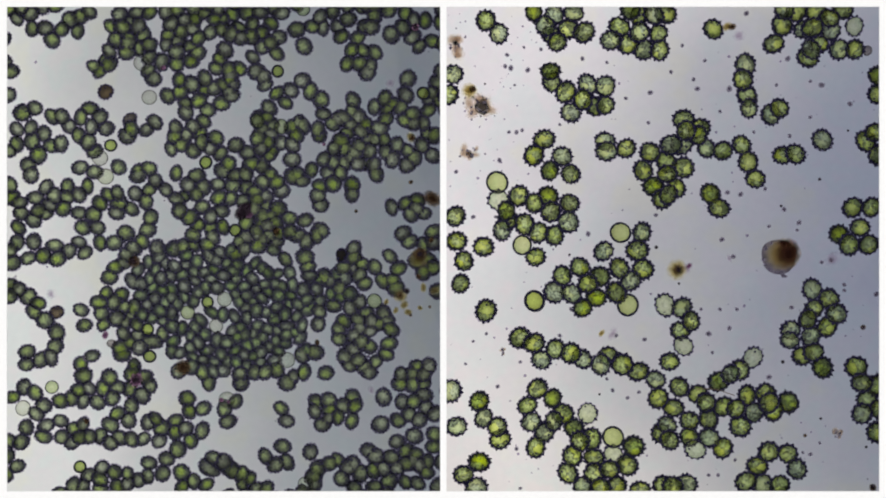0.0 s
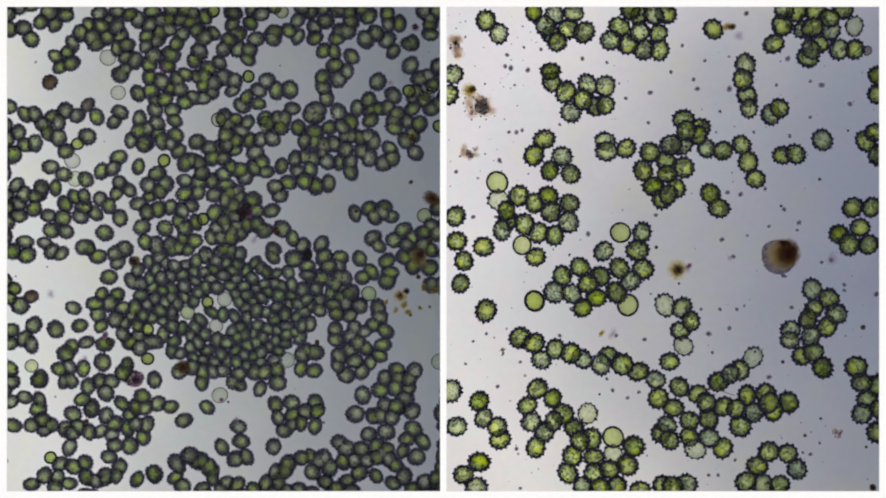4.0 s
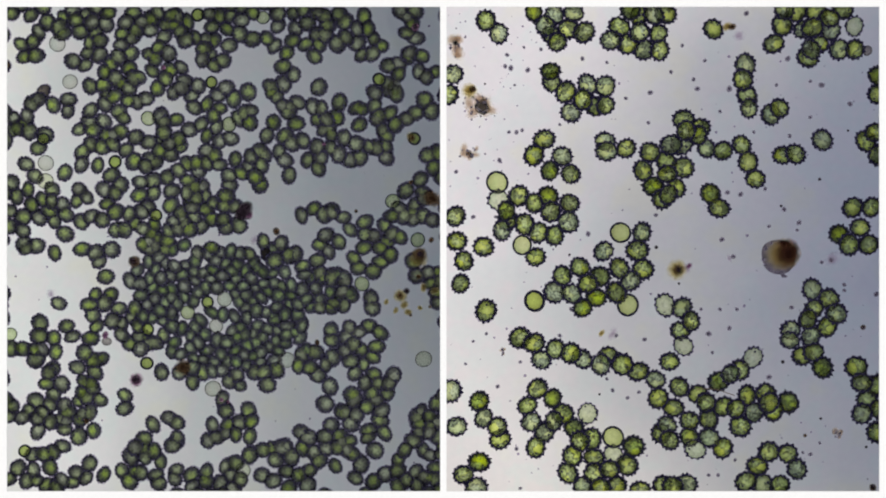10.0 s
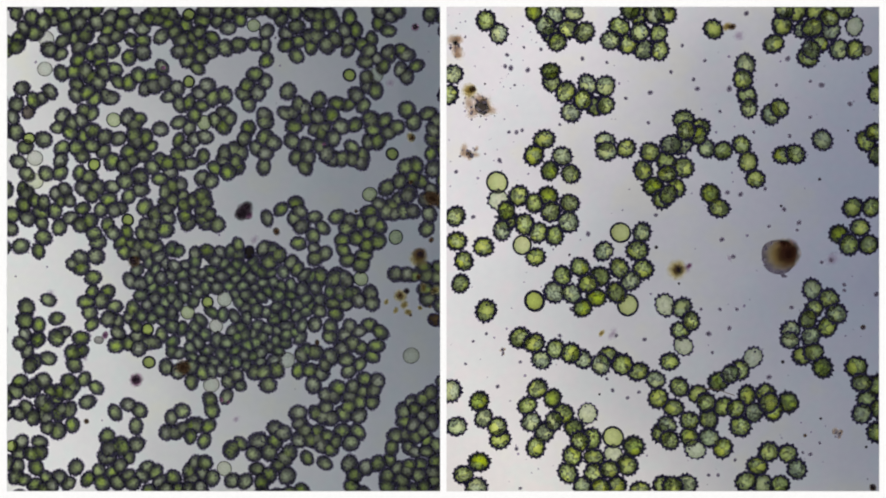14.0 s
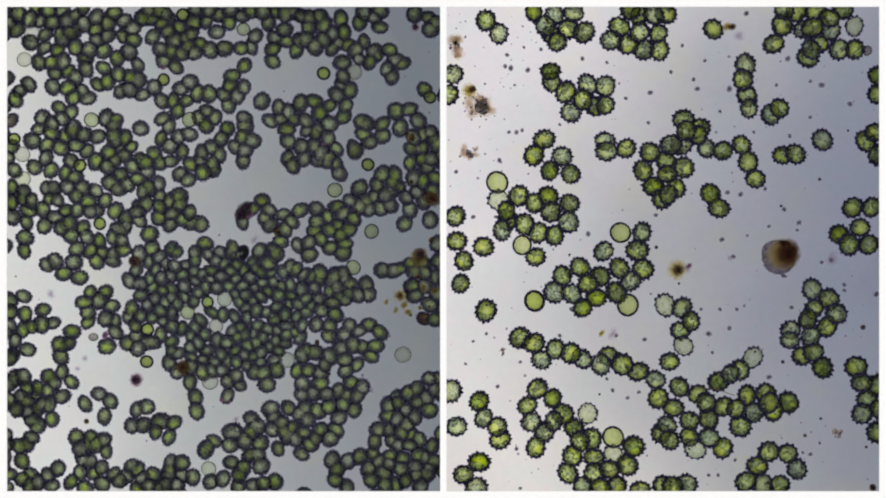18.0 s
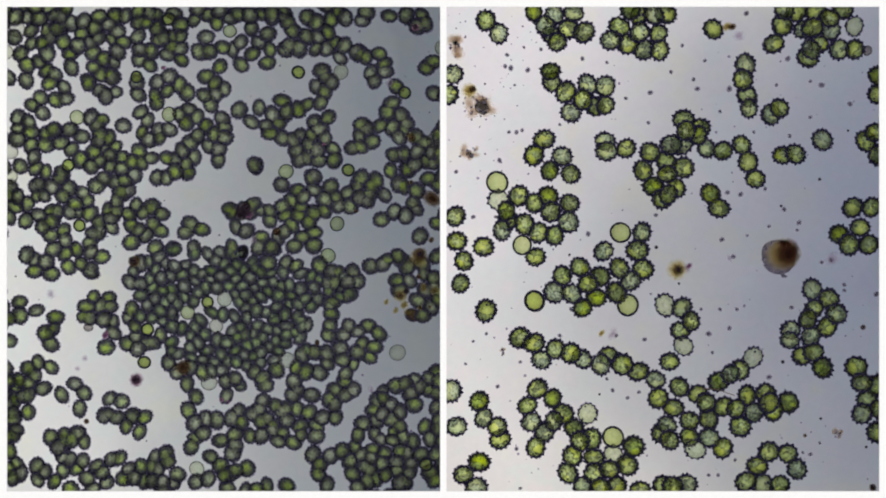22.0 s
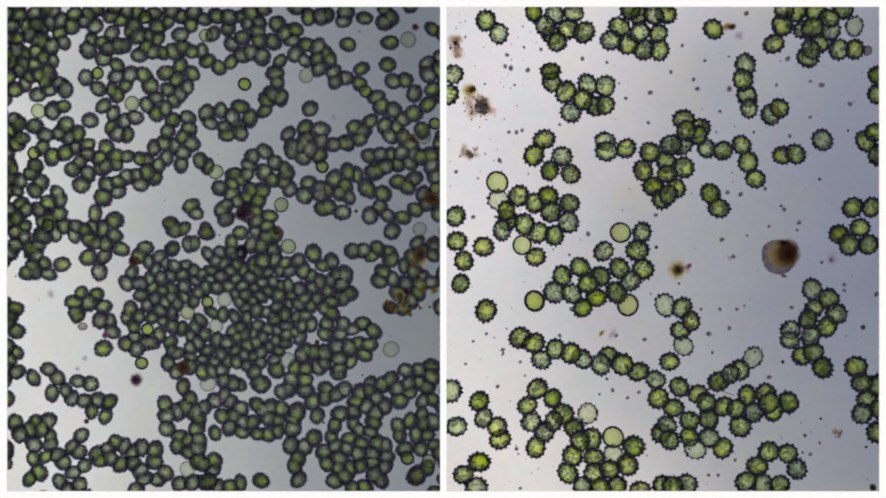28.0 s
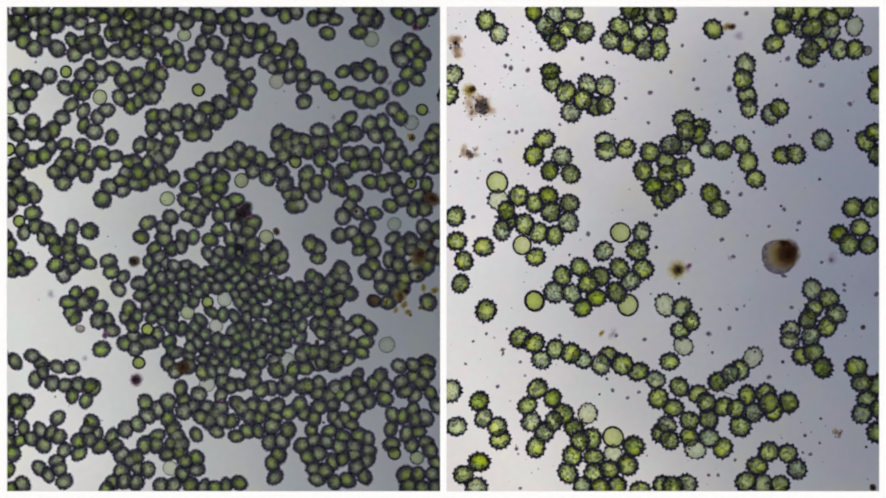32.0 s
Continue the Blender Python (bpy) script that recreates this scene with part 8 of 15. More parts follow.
drift([(19.1, 9.9, -11), (8.1, 11.2, -2), (-1.9, 15.4, 1), (-10.6, 19.6, 1), (-17.7, 22.2, -3), (-23.7, 23.6, -13), (-31.5, 24.6, -2), (-42.3, 25.6, -9), (-53.9, 27, -32), (-64.3, 29.4, -48), (-77.1, 33.8, -52), (-92, 41.5, -53)],
      [(-2, 3, "c"), (2, -3, "c")])
drift([(21.9, 21, 22), (10.1, 22.8, 13), (-0.1, 28.1, -5), (-8.8, 32.5, -9), (-15.9, 33.6, 6), (-21.8, 32.9, 27), (-28.9, 32.3, 40), (-37.1, 31.9, 40), (-44.7, 31.8, 32), (-51.9, 31.3, 36), (-61.6, 30.5, 76), (-75.3, 31.6, 113)],
      [(-1.2, 3.8, "c"), (1.2, -3.8, "c")])
drift([(16.3, 55.1, 7), (9.3, 53.9, 2), (3, 51.4, 0), (-4, 48, 1), (-12, 43.3, 2), (-19.2, 40.1, 12), (-26.5, 38.1, 26), (-35.3, 36.3, 36), (-43.2, 35.3, 30), (-50, 35.2, 31), (-57.8, 35.7, 36), (-69.4, 37.5, 32)],
      [(1.3, -3.5, "c"), (-1.3, 3.5, "c")])
drift([(24.3, 7.9, 0), (14.3, 8.3, 0), (5.6, 10.4, 0), (-2.9, 14.1, 0), (-10.9, 17.9, 0), (-17.6, 20.5, 0), (-25.1, 22.3, 0), (-33.8, 24.3, 0), (-44.1, 26.3, 0), (-55.8, 29.5, 0), (-69.8, 34.1, 0), (-85.8, 40.8, 0)],
      [(0, 0, "c")])
drift([(18.8, 59.2, 0), (12, 58.2, 0), (5.8, 55.7, 0), (-0.5, 52.6, 0), (-8.4, 47.9, 0), (-15.7, 43.7, 0), (-23, 40.7, 0), (-30.6, 38.1, 0), (-37.8, 36.3, 0), (-44.9, 38.1, 0), (-53.5, 42.9, 0), (-65.1, 47.7, 0)],
      [(0, 0, "c")])
drift([(27, 40.1, 0), (17.2, 39.8, 0), (9.3, 39.3, 0), (1.8, 38.2, 0), (-6.2, 36.6, 0), (-12.9, 35.6, 0), (-19.9, 34.6, 0), (-34.4, 30, 0), (-49.4, 25.2, 0), (-59.5, 21.7, 0), (-67, 21.4, 0), (-79.7, 22.7, 0)],
      [(0, 0, "c")])
drift([(31.8, 15.5, 0), (21.3, 15.6, 0), (12.3, 17.4, 0), (4, 20.4, 0), (-4.2, 23.9, 0), (-10.8, 26.1, 0), (-17.1, 26.9, 0), (-25.2, 28, 0), (-34.1, 28.7, 0), (-43.5, 28.3, 0), (-54.1, 27.4, 0), (-68.1, 28.8, 0)],
      [(0, 0, "c")])
drift([(31.2, 4.2, -14), (21.9, 4.6, -8), (13.7, 6.5, -3), (5.8, 9.6, -1), (-2.3, 12.7, 1), (-9.4, 15.1, -1), (-16.4, 16.8, -7), (-23.9, 17.6, -28), (-32.7, 17.8, -60), (-46.9, 19, -83), (-62.3, 22.2, -113), (-79.1, 26.6, -131)],
      [(0.7, 3.9, "c"), (-0.7, -3.9, "c")])
drift([(34.8, 26.7, 0), (24.1, 26.5, 0), (15.3, 27.5, 0), (7.3, 29, 0), (-0.8, 30.6, 0), (-7.4, 31.3, 0), (-12.8, 30.8, 0), (-13.9, 25.6, 0), (-15.4, 19.7, 0), (-22.1, 17.4, 0), (-33.3, 18.1, 0), (-45.3, 19.2, 0)],
      [(0, 0, "c")])
drift([(41, 31.3, 8), (31.1, 31.2, 5), (22.9, 31.5, 3), (15.2, 31.7, 1), (7.3, 31.3, 0), (0.2, 30.8, 0), (-6.3, 30.5, 0), (-12.6, 30.2, 17), (-19.4, 29, 34), (-28, 28, 37), (-38.5, 27.6, 30), (-50.2, 28.1, 26)],
      [(-1.6, 5.5, "c"), (-1.7, -5.3, "c"), (3.4, -0.2, "c")])
drift([(43.3, 5.1, 0), (34, 5.4, 0), (25.8, 7.2, 0), (18.1, 9.8, 0), (10.3, 11.8, 0), (3.5, 13.2, 0), (-3.7, 14.8, 0), (-13.2, 16.8, 0), (-22.9, 18.1, 0), (-32.3, 18.3, 0), (-42.1, 17.5, 0), (-53.1, 17.4, 0)],
      [(0, 0, "c")])
drift([(58.2, 46, -7), (49.5, 45.8, -11), (42.2, 45.1, -14), (35, 43.6, -15), (27.2, 41.4, -17), (20.1, 39.7, -18), (12.8, 39.2, -17), (3.7, 40.9, -2), (-4.9, 42.5, 7), (-11.8, 42.1, 0), (-18.1, 40.9, -26), (-25.7, 40.6, -45)],
      [(-0.6, -8.5, "c"), (-2.8, 3.7, "c"), (1.7, 8.4, "c"), (1.6, -3.6, "c")])
drift([(60, 17.4, 7), (60, 17.5, 7), (53.8, 18.3, 6), (46.2, 19.1, 4), (38.5, 19.2, 3), (31.8, 19.3, 2), (25.1, 19.8, 2), (17.3, 20.8, 1), (9.8, 21.8, 0), (1.9, 23.1, 0), (-7.1, 24.6, 0), (-17.1, 26.4, 1)],
      [(-6.1, 4.6, "c"), (-4.1, -0.2, "c"), (8.4, 7.3, "c"), (4.1, 1.8, "c"), (1.5, -5.2, "c"), (6.9, -5.1, "c"), (-10.8, -3.3, "c")])
drift([(60, 33, 0), (60, 32.8, 0), (54.5, 32.7, 0), (47.1, 32.2, 0), (39.2, 30.9, 0), (32.3, 30, 0), (25.2, 29.9, 0), (17, 30.2, 0), (9.2, 30.5, 0), (1.6, 31.3, 0), (-7, 32.9, 0), (-16.8, 34.8, 0)],
      [(0, 0, "g")])
drift([(-228, -1.4, 0), (-239.3, 1.5, 14), (-250.1, 4.1, 23), (-259, 5.8, 22), (-265.4, 6.5, 21), (-269.7, 6.7, 21), (-274.5, 7.3, 20), (-275, 8.6, 16), (-275, 10.2, 13), (-275, 11.6, 13), (-275, 12.6, 13), (-275, 13.4, 12)],
      [(-0.6, -5.8, "c"), (1.9, 4.9, "c"), (-1.3, 0.9, "c")])
drift([(-221.3, -27.3, 0), (-231.4, -21.4, 0), (-240.5, -16.1, 0), (-249.1, -12, 5), (-255.9, -10.6, 8), (-260.1, -10.5, 7), (-265.1, -10.1, 7), (-272.9, -8.7, 6), (-275, -6.8, 5), (-275, -5.2, 6), (-275, -3.9, 6), (-275, -2.5, 8)],
      [(-9, 7.6, "c"), (-4.1, 6, "c"), (1.1, 2.1, "c"), (-8.8, 2.5, "c"), (6.5, -1.5, "c"), (4.1, -6.3, "c"), (10.1, -10.5, "c")])
drift([(-212, -1.6, 0), (-224, 0.1, -5), (-235.4, 2.3, -5), (-243.9, 3.9, -5), (-249.9, 4.3, -6), (-253.8, 4.2, -7), (-258.5, 4.5, -8), (-265.5, 5.8, -9), (-272.6, 7.4, -11), (-275, 8.8, -11), (-275, 9.8, -11), (-275, 10.7, -11)],
      [(-5.2, 5.5, "c"), (-8.2, -3.2, "c"), (-0.1, -2, "c"), (5.9, 3.4, "c"), (7.7, -3.5, "c")])
drift([(-205.2, -33.6, 0), (-215.2, -27.3, 0), (-225.6, -21.4, 0), (-234.3, -16.2, 0), (-240.7, -14.3, 0), (-244.2, -14.7, 0), (-248.8, -14.6, 0), (-257.1, -13.1, 0), (-265.3, -11.2, 0), (-273, -9.6, 0), (-275, -8.2, 0), (-275, -6.7, 0)],
      [(0, 0, "b")])
drift([(-198.6, -1.2, 0), (-206, -1.6, 0), (-211, 0.9, 0), (-218.8, 2.8, 0), (-231.5, 2.6, 0), (-241, 1.7, 0), (-246.9, 1.5, 0), (-254.7, 2.7, 0), (-262.3, 4.4, 0), (-270, 5.8, 0), (-275, 6.8, 0), (-275, 7.8, 0)],
      [(0, 0, "c")])
drift([(-193.2, 3.6, 0), (-206.3, 3, 0), (-221.2, 3.1, 0), (-231.9, 4.7, 0), (-236.6, 5.6, 0), (-239, 5.5, 0), (-243.4, 5.6, 0), (-251.5, 7, 0), (-258.9, 8.6, 0), (-266.5, 9.9, 0), (-275, 10.9, 0), (-275, 11.8, 0)],
      [(0, 0, "c")])
drift([(-174.3, 3.3, 0), (-186.3, 1.4, 0), (-199.1, 0.7, 0), (-212.3, 1.3, 0), (-220.8, 1.9, 0), (-224.8, 1.4, 0), (-230.2, 1.3, 0), (-240, 2.8, 0), (-249.1, 4.7, 0), (-257, 6, 0), (-266.7, 7.1, 0), (-275, 8.1, 0)],
      [(0, 0, "c")])
drift([(-182.1, 3.3, 0), (-185.6, 1.4, 0), (-193.8, -1.1, 0), (-203, -2.2, 0), (-211.6, -1.4, 0), (-215.4, -1, 0), (-219.6, -1.1, 0), (-229.2, 0.2, 0), (-238.9, 2.4, 0), (-247, 3.9, 0), (-256.9, 5.1, 0), (-267.6, 6.2, 0)],
      [(0, 0, "c")])
drift([(-168.3, 8.4, 0), (-176.4, 8.4, 0), (-186.4, 8.8, 0), (-196.8, 8.3, 0), (-207.3, 7, 0), (-213.1, 5.9, 0), (-218.8, 5.7, 0), (-228.7, 7.1, 0), (-238.9, 9.2, 0), (-247.1, 10.7, 0), (-257, 11.7, 0), (-267.6, 12.7, 0)],
      [(0, 0, "c")])
drift([(-168.4, -5.1, 0), (-171.9, -4.8, 29), (-175.7, -3.9, 50), (-181.2, -3.8, 53), (-188.1, -5.1, 17), (-195.7, -6.7, -28), (-204.5, -7.7, -40), (-213.8, -6.1, -34), (-221.5, -3.5, 118), (-230.1, -1.5, 112), (-241.9, -0.1, -20), (-253.4, 1.2, -38)],
      [(-1.1, -2, "c"), (1.1, 2, "c")])
drift([(-173.7, -9.6, 0), (-180.4, -6.3, 0), (-187.6, -0.1, 0), (-191.4, 0.9, 0), (-191.6, -5.4, 0), (-192.3, -11.2, 0), (-197.8, -13.2, 0), (-208.8, -12.9, 0), (-220.2, -11, 0), (-228.4, -8.5, 0), (-236.9, -5.8, 0), (-245.2, -3.7, 0)],
      [(0, 0, "c")])
drift([(-132.6, 7.3, 0), (-143.8, 10.5, 0), (-154.7, 11.2, 0), (-165.3, 10.5, 0), (-177.3, 9.2, 0), (-186.9, 7.8, 0), (-194.7, 7.2, 0), (-203, 7.1, 0), (-211, 7.6, 0), (-219.6, 8.3, 0), (-230.5, 9.6, 0), (-240.6, 11, 0)],
      [(0, 0, "c")])
drift([(-164.2, 0.4, 0), (-167.5, -0.1, 0), (-172.1, 0.1, 0), (-174.8, 0, 0), (-179.1, -1.9, 0), (-185.5, -4.3, 0), (-192.7, -6.3, 0), (-202.9, -7.4, 0), (-214.5, -6.4, 0), (-223.8, -4, 0), (-233.2, -0.9, 0), (-241.4, 1.5, 0)],
      [(0, 0, "c")])
drift([(-156.6, 10.2, 0), (-158.3, 11, 0), (-163.9, 12.5, 0), (-170.8, 11.4, 0), (-177.9, 6.9, 0), (-184.4, 2.9, 0), (-191.2, 0.4, 0), (-200.3, -0.5, 0), (-209.7, 0, 0), (-219, 1.1, 0), (-230.8, 2.4, 0), (-238.1, 4.5, 0)],
      [(0, 0, "c")])
drift([(-177, -15, 0), (-177.6, -15, 0), (-176.5, -14.8, 0), (-177.7, -14.7, 0), (-182.3, -15, 0), (-186.5, -15.3, 0), (-190.3, -15.4, 0), (-199.9, -14.3, 0), (-211.2, -12.9, 0), (-217.6, -12.5, 0), (-222.2, -12.6, 0), (-228.5, -11.3, 0)],
      [(0, 0, "c")])
drift([(-122.7, 8.9, 0), (-134.6, 12.2, 13), (-146.8, 13.6, 41), (-157.7, 12.7, 45), (-168.7, 11.7, 28), (-178.4, 10.5, 18), (-186.9, 9.4, 11), (-195.5, 8.1, 3), (-203.4, 7.2, -3), (-212.7, 7.6, -6), (-227.2, 9.9, -13), (-241.2, 11.6, -14)],
      [(-0.6, 2.5, "c"), (0.6, -2.5, "c")])
drift([(-130.2, 12.3, 0), (-134.9, 11.6, 0), (-141.8, 10.6, 0), (-151.4, 8.7, 0), (-162.3, 5.8, 0), (-173.1, 2.9, 0), (-183.6, -0.1, 0), (-193.7, -2.2, 0), (-203.6, -2.8, 0), (-212.4, -2.2, 0), (-221.4, -0.6, 0), (-230.1, 1.8, 0)],
      [(0, 0, "c")])
drift([(-159.6, 3.9, 0), (-158.6, 3.6, 0), (-156.9, 3.6, 0), (-157.7, 2.7, 0), (-163.1, 0.5, 0), (-170.7, -2.2, 0), (-180, -5.5, 0), (-191.4, -8.5, 0), (-202.4, -9.6, 0), (-211.8, -9.6, 0), (-220.6, -8.6, 0), (-230.2, -7, 0)],
      [(0, 0, "c")])
drift([(-116.7, 11.7, 0), (-127.4, 13.5, 0), (-138.8, 14.9, 0), (-149.7, 13.5, 0), (-160.1, 10.9, 0), (-169.6, 8.2, 0), (-178.8, 5.3, 0), (-188.5, 1.9, 0), (-197.1, -0.9, 0), (-207.5, -0.6, 0), (-226, 1.5, 0), (-241.2, 5, 0)],
      [(0, 0, "c")])
drift([(-132.3, 2.3, 0), (-136, 4.3, 0), (-141.2, 6.1, 0), (-148.5, 5.9, 0), (-158, 4.3, 0), (-167.5, 2, 0), (-177.2, -0.5, 0), (-186.3, -5, 0), (-194.7, -8.8, 0), (-204.1, -9, 0), (-215.1, -6.8, 0), (-225.6, -4.2, 0)],
      [(0, 0, "c")])
drift([(-142.4, 0.1, 0), (-144, 1.6, 0), (-146.4, 2.9, 0), (-151, 1.5, 0), (-156, 1, 0), (-163.3, 0.7, 0), (-171.6, -1.5, 0), (-181.3, -7.1, 0), (-189.7, -12.4, 0), (-202.2, -13, 0), (-223.5, -10.5, 0), (-241.2, -7, 0)],
      [(0, 0, "c")])
drift([(-106.5, 2, 0), (-116.6, 4.8, 52), (-127.8, 8.5, 73), (-139.3, 10, 78), (-150.1, 8.9, 68), (-159, 7.7, 56), (-168.7, 6.1, 52), (-180.5, 3.2, 11), (-190.3, 0, -27), (-202.4, -1.1, -32), (-222.7, -0.8, -34), (-241.2, 0.5, -22)],
      [(-0.9, 2.3, "c"), (0.9, -2.3, "c")])
drift([(-95.8, 5.4, 0), (-107.9, 8.4, 0), (-120.4, 12, 0), (-133.1, 14.1, 0), (-145.8, 13.6, 0), (-156.2, 12.8, 0), (-166.7, 11.4, 0), (-177.5, 9.8, 0), (-186.3, 8.4, 0), (-198.7, 7.4, 0), (-220.9, 7.5, 0), (-241.2, 6.7, 0)],
      [(0, 0, "c")])
drift([(-125.1, 2.4, 0), (-130.3, 3.6, 0), (-136.6, 5, 0), (-144, 4.5, 0), (-151.9, 3.4, 0), (-158.6, 2.1, 0), (-166.7, 0.4, 0), (-176.1, -2.1, 0), (-184, -5, 0), (-194, -6.9, 0), (-206.8, -8.4, 0), (-220.2, -7.8, 0)],
      [(0, 0, "c")])
drift([(-163.4, -14, 0), (-163.5, -14, -1), (-163.9, -14, -5), (-164.1, -14, -8), (-164.2, -14, -8), (-164.3, -13.9, -8), (-164.6, -13.9, -8), (-164.9, -14.1, -1), (-165.2, -14.4, 8), (-165.6, -14.7, 4), (-167.5, -15.6, 0), (-171, -18, 5)],
      [(-1.6, -3, "c"), (1.6, 3, "c")])
drift([(-151.7, 0.4, 0), (-151.9, 1.2, 0), (-152.8, 4, 0), (-154.7, 4.6, 0), (-157.1, 1.4, 0), (-158.8, -1.9, 0), (-161.1, -2.2, 0), (-160.5, -4.7, 0), (-161, -9, 0), (-171, -11.4, 0), (-187.9, -12.3, 0), (-201.3, -13.2, 0)],
      [(0, 0, "c")])
drift([(-137.9, 1.5, 0), (-139.9, 0.9, 0), (-141.7, 1, 0), (-146.3, 0.2, 0), (-149.3, -0.1, 0), (-153.1, 0.9, 0), (-154.7, 0.5, 0), (-153.6, 0.6, 0), (-152.4, 0.9, 0), (-155.6, -0.7, 0), (-164.7, -5.3, 0), (-176, -11.8, 0)],
      [(0, 0, "c")])
drift([(-136.3, -3.2, 0), (-135.6, -1.2, 0), (-135.8, 1.7, 0), (-136.8, 2.5, 0), (-139.3, 0.4, 0), (-141, -1.3, 0), (-141.6, -1.7, 0), (-142.1, -0.8, 0), (-142.6, 0.1, 0), (-143.1, 0.4, 0), (-143.7, 0.3, 0), (-144.3, 0.3, 0)],
      [(0, 0, "c")])
still(-141.2, -16.4, [(-14.9, 9.4, "c"), (-9.7, 12.1, "c"), (-6, 8.7, "c"), (-11.6, 5.4, "c"), (-2.8, -4.8, "c"), (9.3, -0.3, "c"), (4.1, 7.7, "c"), (2.7, 2.4, "c"), (-3.3, 2.4, "c"), (-8.4, 0.9, "c"), (-1.1, 7.2, "c"), (4.1, -3.3, "c"), (0.2, -12.6, "c"), (3.8, -8.7, "c"), (-2.8, -17.7, "c"), (15.2, -4.2, "c"), (21.2, -4.2, "c")])
drift([(-130.7, -6.8, 0), (-131.1, -6.7, 0), (-131.4, -6.6, 0), (-131.6, -6.6, 0), (-131.6, -6.6, 0), (-131.7, -6.6, 0), (-131.7, -6.4, 0), (-131.9, -4, 0), (-132, -1.4, 0), (-132.2, 1.1, 0), (-132.4, 3.7, 0), (-132.6, 6.3, 0)],
      [(0, 0, "c")])
drift([(-109.9, -2.9, 0), (-114.1, -1, 0), (-118.9, 0.9, 0), (-121.9, 0.8, 0), (-124, -0.9, 0), (-125.3, -1, 0), (-125.9, 1.4, 0), (-127, 6.6, 0), (-128.1, 11, 0), (-127.1, 10.7, 0), (-124.8, 6.8, 0), (-123.6, 4.8, 0)],
      [(0, 0, "c")])
drift([(-67.3, 7.1, 0), (-77.3, 6.1, 0), (-84.4, 5.3, 0), (-92.1, 4.4, 0), (-102.5, 2.9, 0), (-109.9, 1.6, 0), (-111.7, 0.4, 0), (-112, 0.7, 0), (-112.2, 1.1, 0), (-112.2, 2.1, 0), (-112.4, 3.8, 0), (-113.1, 5.4, 0)],
      [(0, 0, "c")])
drift([(-83.8, -5.4, 0), (-88.6, -4.3, 0), (-94.5, -3.6, 0), (-100.6, -3.1, 0), (-106.6, -2.7, 0), (-110.3, -2.8, 0), (-111.6, -2.7, 0), (-111.8, -2.8, 0), (-111.8, -2.9, 0), (-111.9, -2.7, 0), (-112.2, -2.6, 0), (-112.8, -2.6, 0)],
      [(0, 0, "c")])
drift([(-106.3, -16, 0), (-106.4, -15.9, 0), (-106.6, -15.9, 1), (-106.8, -15.9, 1), (-107.2, -15.9, 2), (-107.4, -15.8, 3), (-107.5, -15.8, 3), (-107.5, -15.8, 3), (-107.5, -15.8, 3), (-107.5, -15.8, 3), (-107.6, -15.8, 3), (-107.7, -15.8, 4)],
      [(6.8, 8.6, "c"), (2.5, 4.2, "c"), (-8.2, 8, "c"), (-20.1, 3.6, "c"), (-15, 4.8, "c"), (-10.1, 1.8, "c"), (7.1, -4.8, "c"), (10.1, -10.1, "c"), (2.6, -8.7, "c"), (1.1, -3.8, "c"), (11.8, -2.7, "c"), (-6.1, -3.3, "c"), (17, -2.4, "c"), (5.3, 0.2, "c"), (-4.8, 4.6, "c")])
drift([(-53.9, -3.4, 0), (-67.9, -3.3, 0), (-80.5, -2.6, 0), (-91.2, -2.3, 0), (-98.8, -2.1, 0), (-103.5, -1.9, 0), (-105.6, -1.8, 0), (-105.9, -1.8, 0), (-106.1, -1.7, 0), (-106.3, -1.7, 0), (-107.1, -1.4, 0), (-108.4, -0.7, 0)],
      [(0, 0, "k")])
drift([(-47.4, -0.2, 0), (-60.7, 1.5, 0), (-71.9, 3.5, 0), (-82.9, 3.1, 0), (-91.4, 1.3, 0), (-95.7, -0.4, 0), (-97.2, -1.5, 0), (-97.6, -0.3, 0), (-98, 1.2, 0), (-99.6, 1.7, 0), (-102.5, 2.6, 0), (-106.3, 4.4, 0)],
      [(0, 0, "c")])
drift([(-89.4, -12.1, 0), (-89.9, -12, 0), (-90.7, -11.9, 0), (-91.7, -11.8, 0), (-92.6, -11.8, 1), (-92.9, -11.8, 1), (-93, -11.8, 1), (-93.1, -11.8, 1), (-93.2, -11.7, 1), (-93.8, -11.6, 2), (-95, -11.2, 4), (-96.3, -10.6, 8)],
      [(8, -0.5, "c"), (-6.1, 1.9, "c"), (-3.2, -0.4, "c"), (1.3, -1.1, "c")])
drift([(-73.2, -4.2, 0), (-77.3, -4.8, 0), (-82.9, -5.3, 0), (-88, -5.7, 0), (-91.3, -6.1, 0), (-92.4, -6.7, 0), (-92.7, -7.1, 0), (-92.8, -7.2, 0), (-93.1, -7.1, 0), (-94.3, -6.8, 0), (-96.8, -5.7, 0), (-100.1, -4.2, 0)],
      [(0, 0, "c")])
drift([(-47.4, -5, 0), (-59.5, -4.5, 0), (-69.8, -4.1, 0), (-79.2, -3.7, 0), (-85.4, -3.4, 0), (-87.7, -3.6, 0), (-88.3, -3.3, 0), (-89.6, -1.1, 0), (-91.8, 1.3, 0), (-94.5, 1.8, 0), (-97.5, 1.5, 0), (-101.6, 2.3, 0)],
      [(0, 0, "c")])
drift([(-43.1, -8.1, 0), (-52.1, -5.6, 0), (-58.2, -2, 0), (-63.1, 1.3, 0), (-70.4, 2.9, 0), (-78.1, 2.9, 0), (-83.8, 3.4, 0), (-91.3, 5, 0), (-98.4, 6.6, 0), (-103.4, 7.5, 0), (-109.9, 9.1, 0), (-118.8, 10.2, 0)],
      [(0, 0, "c")])
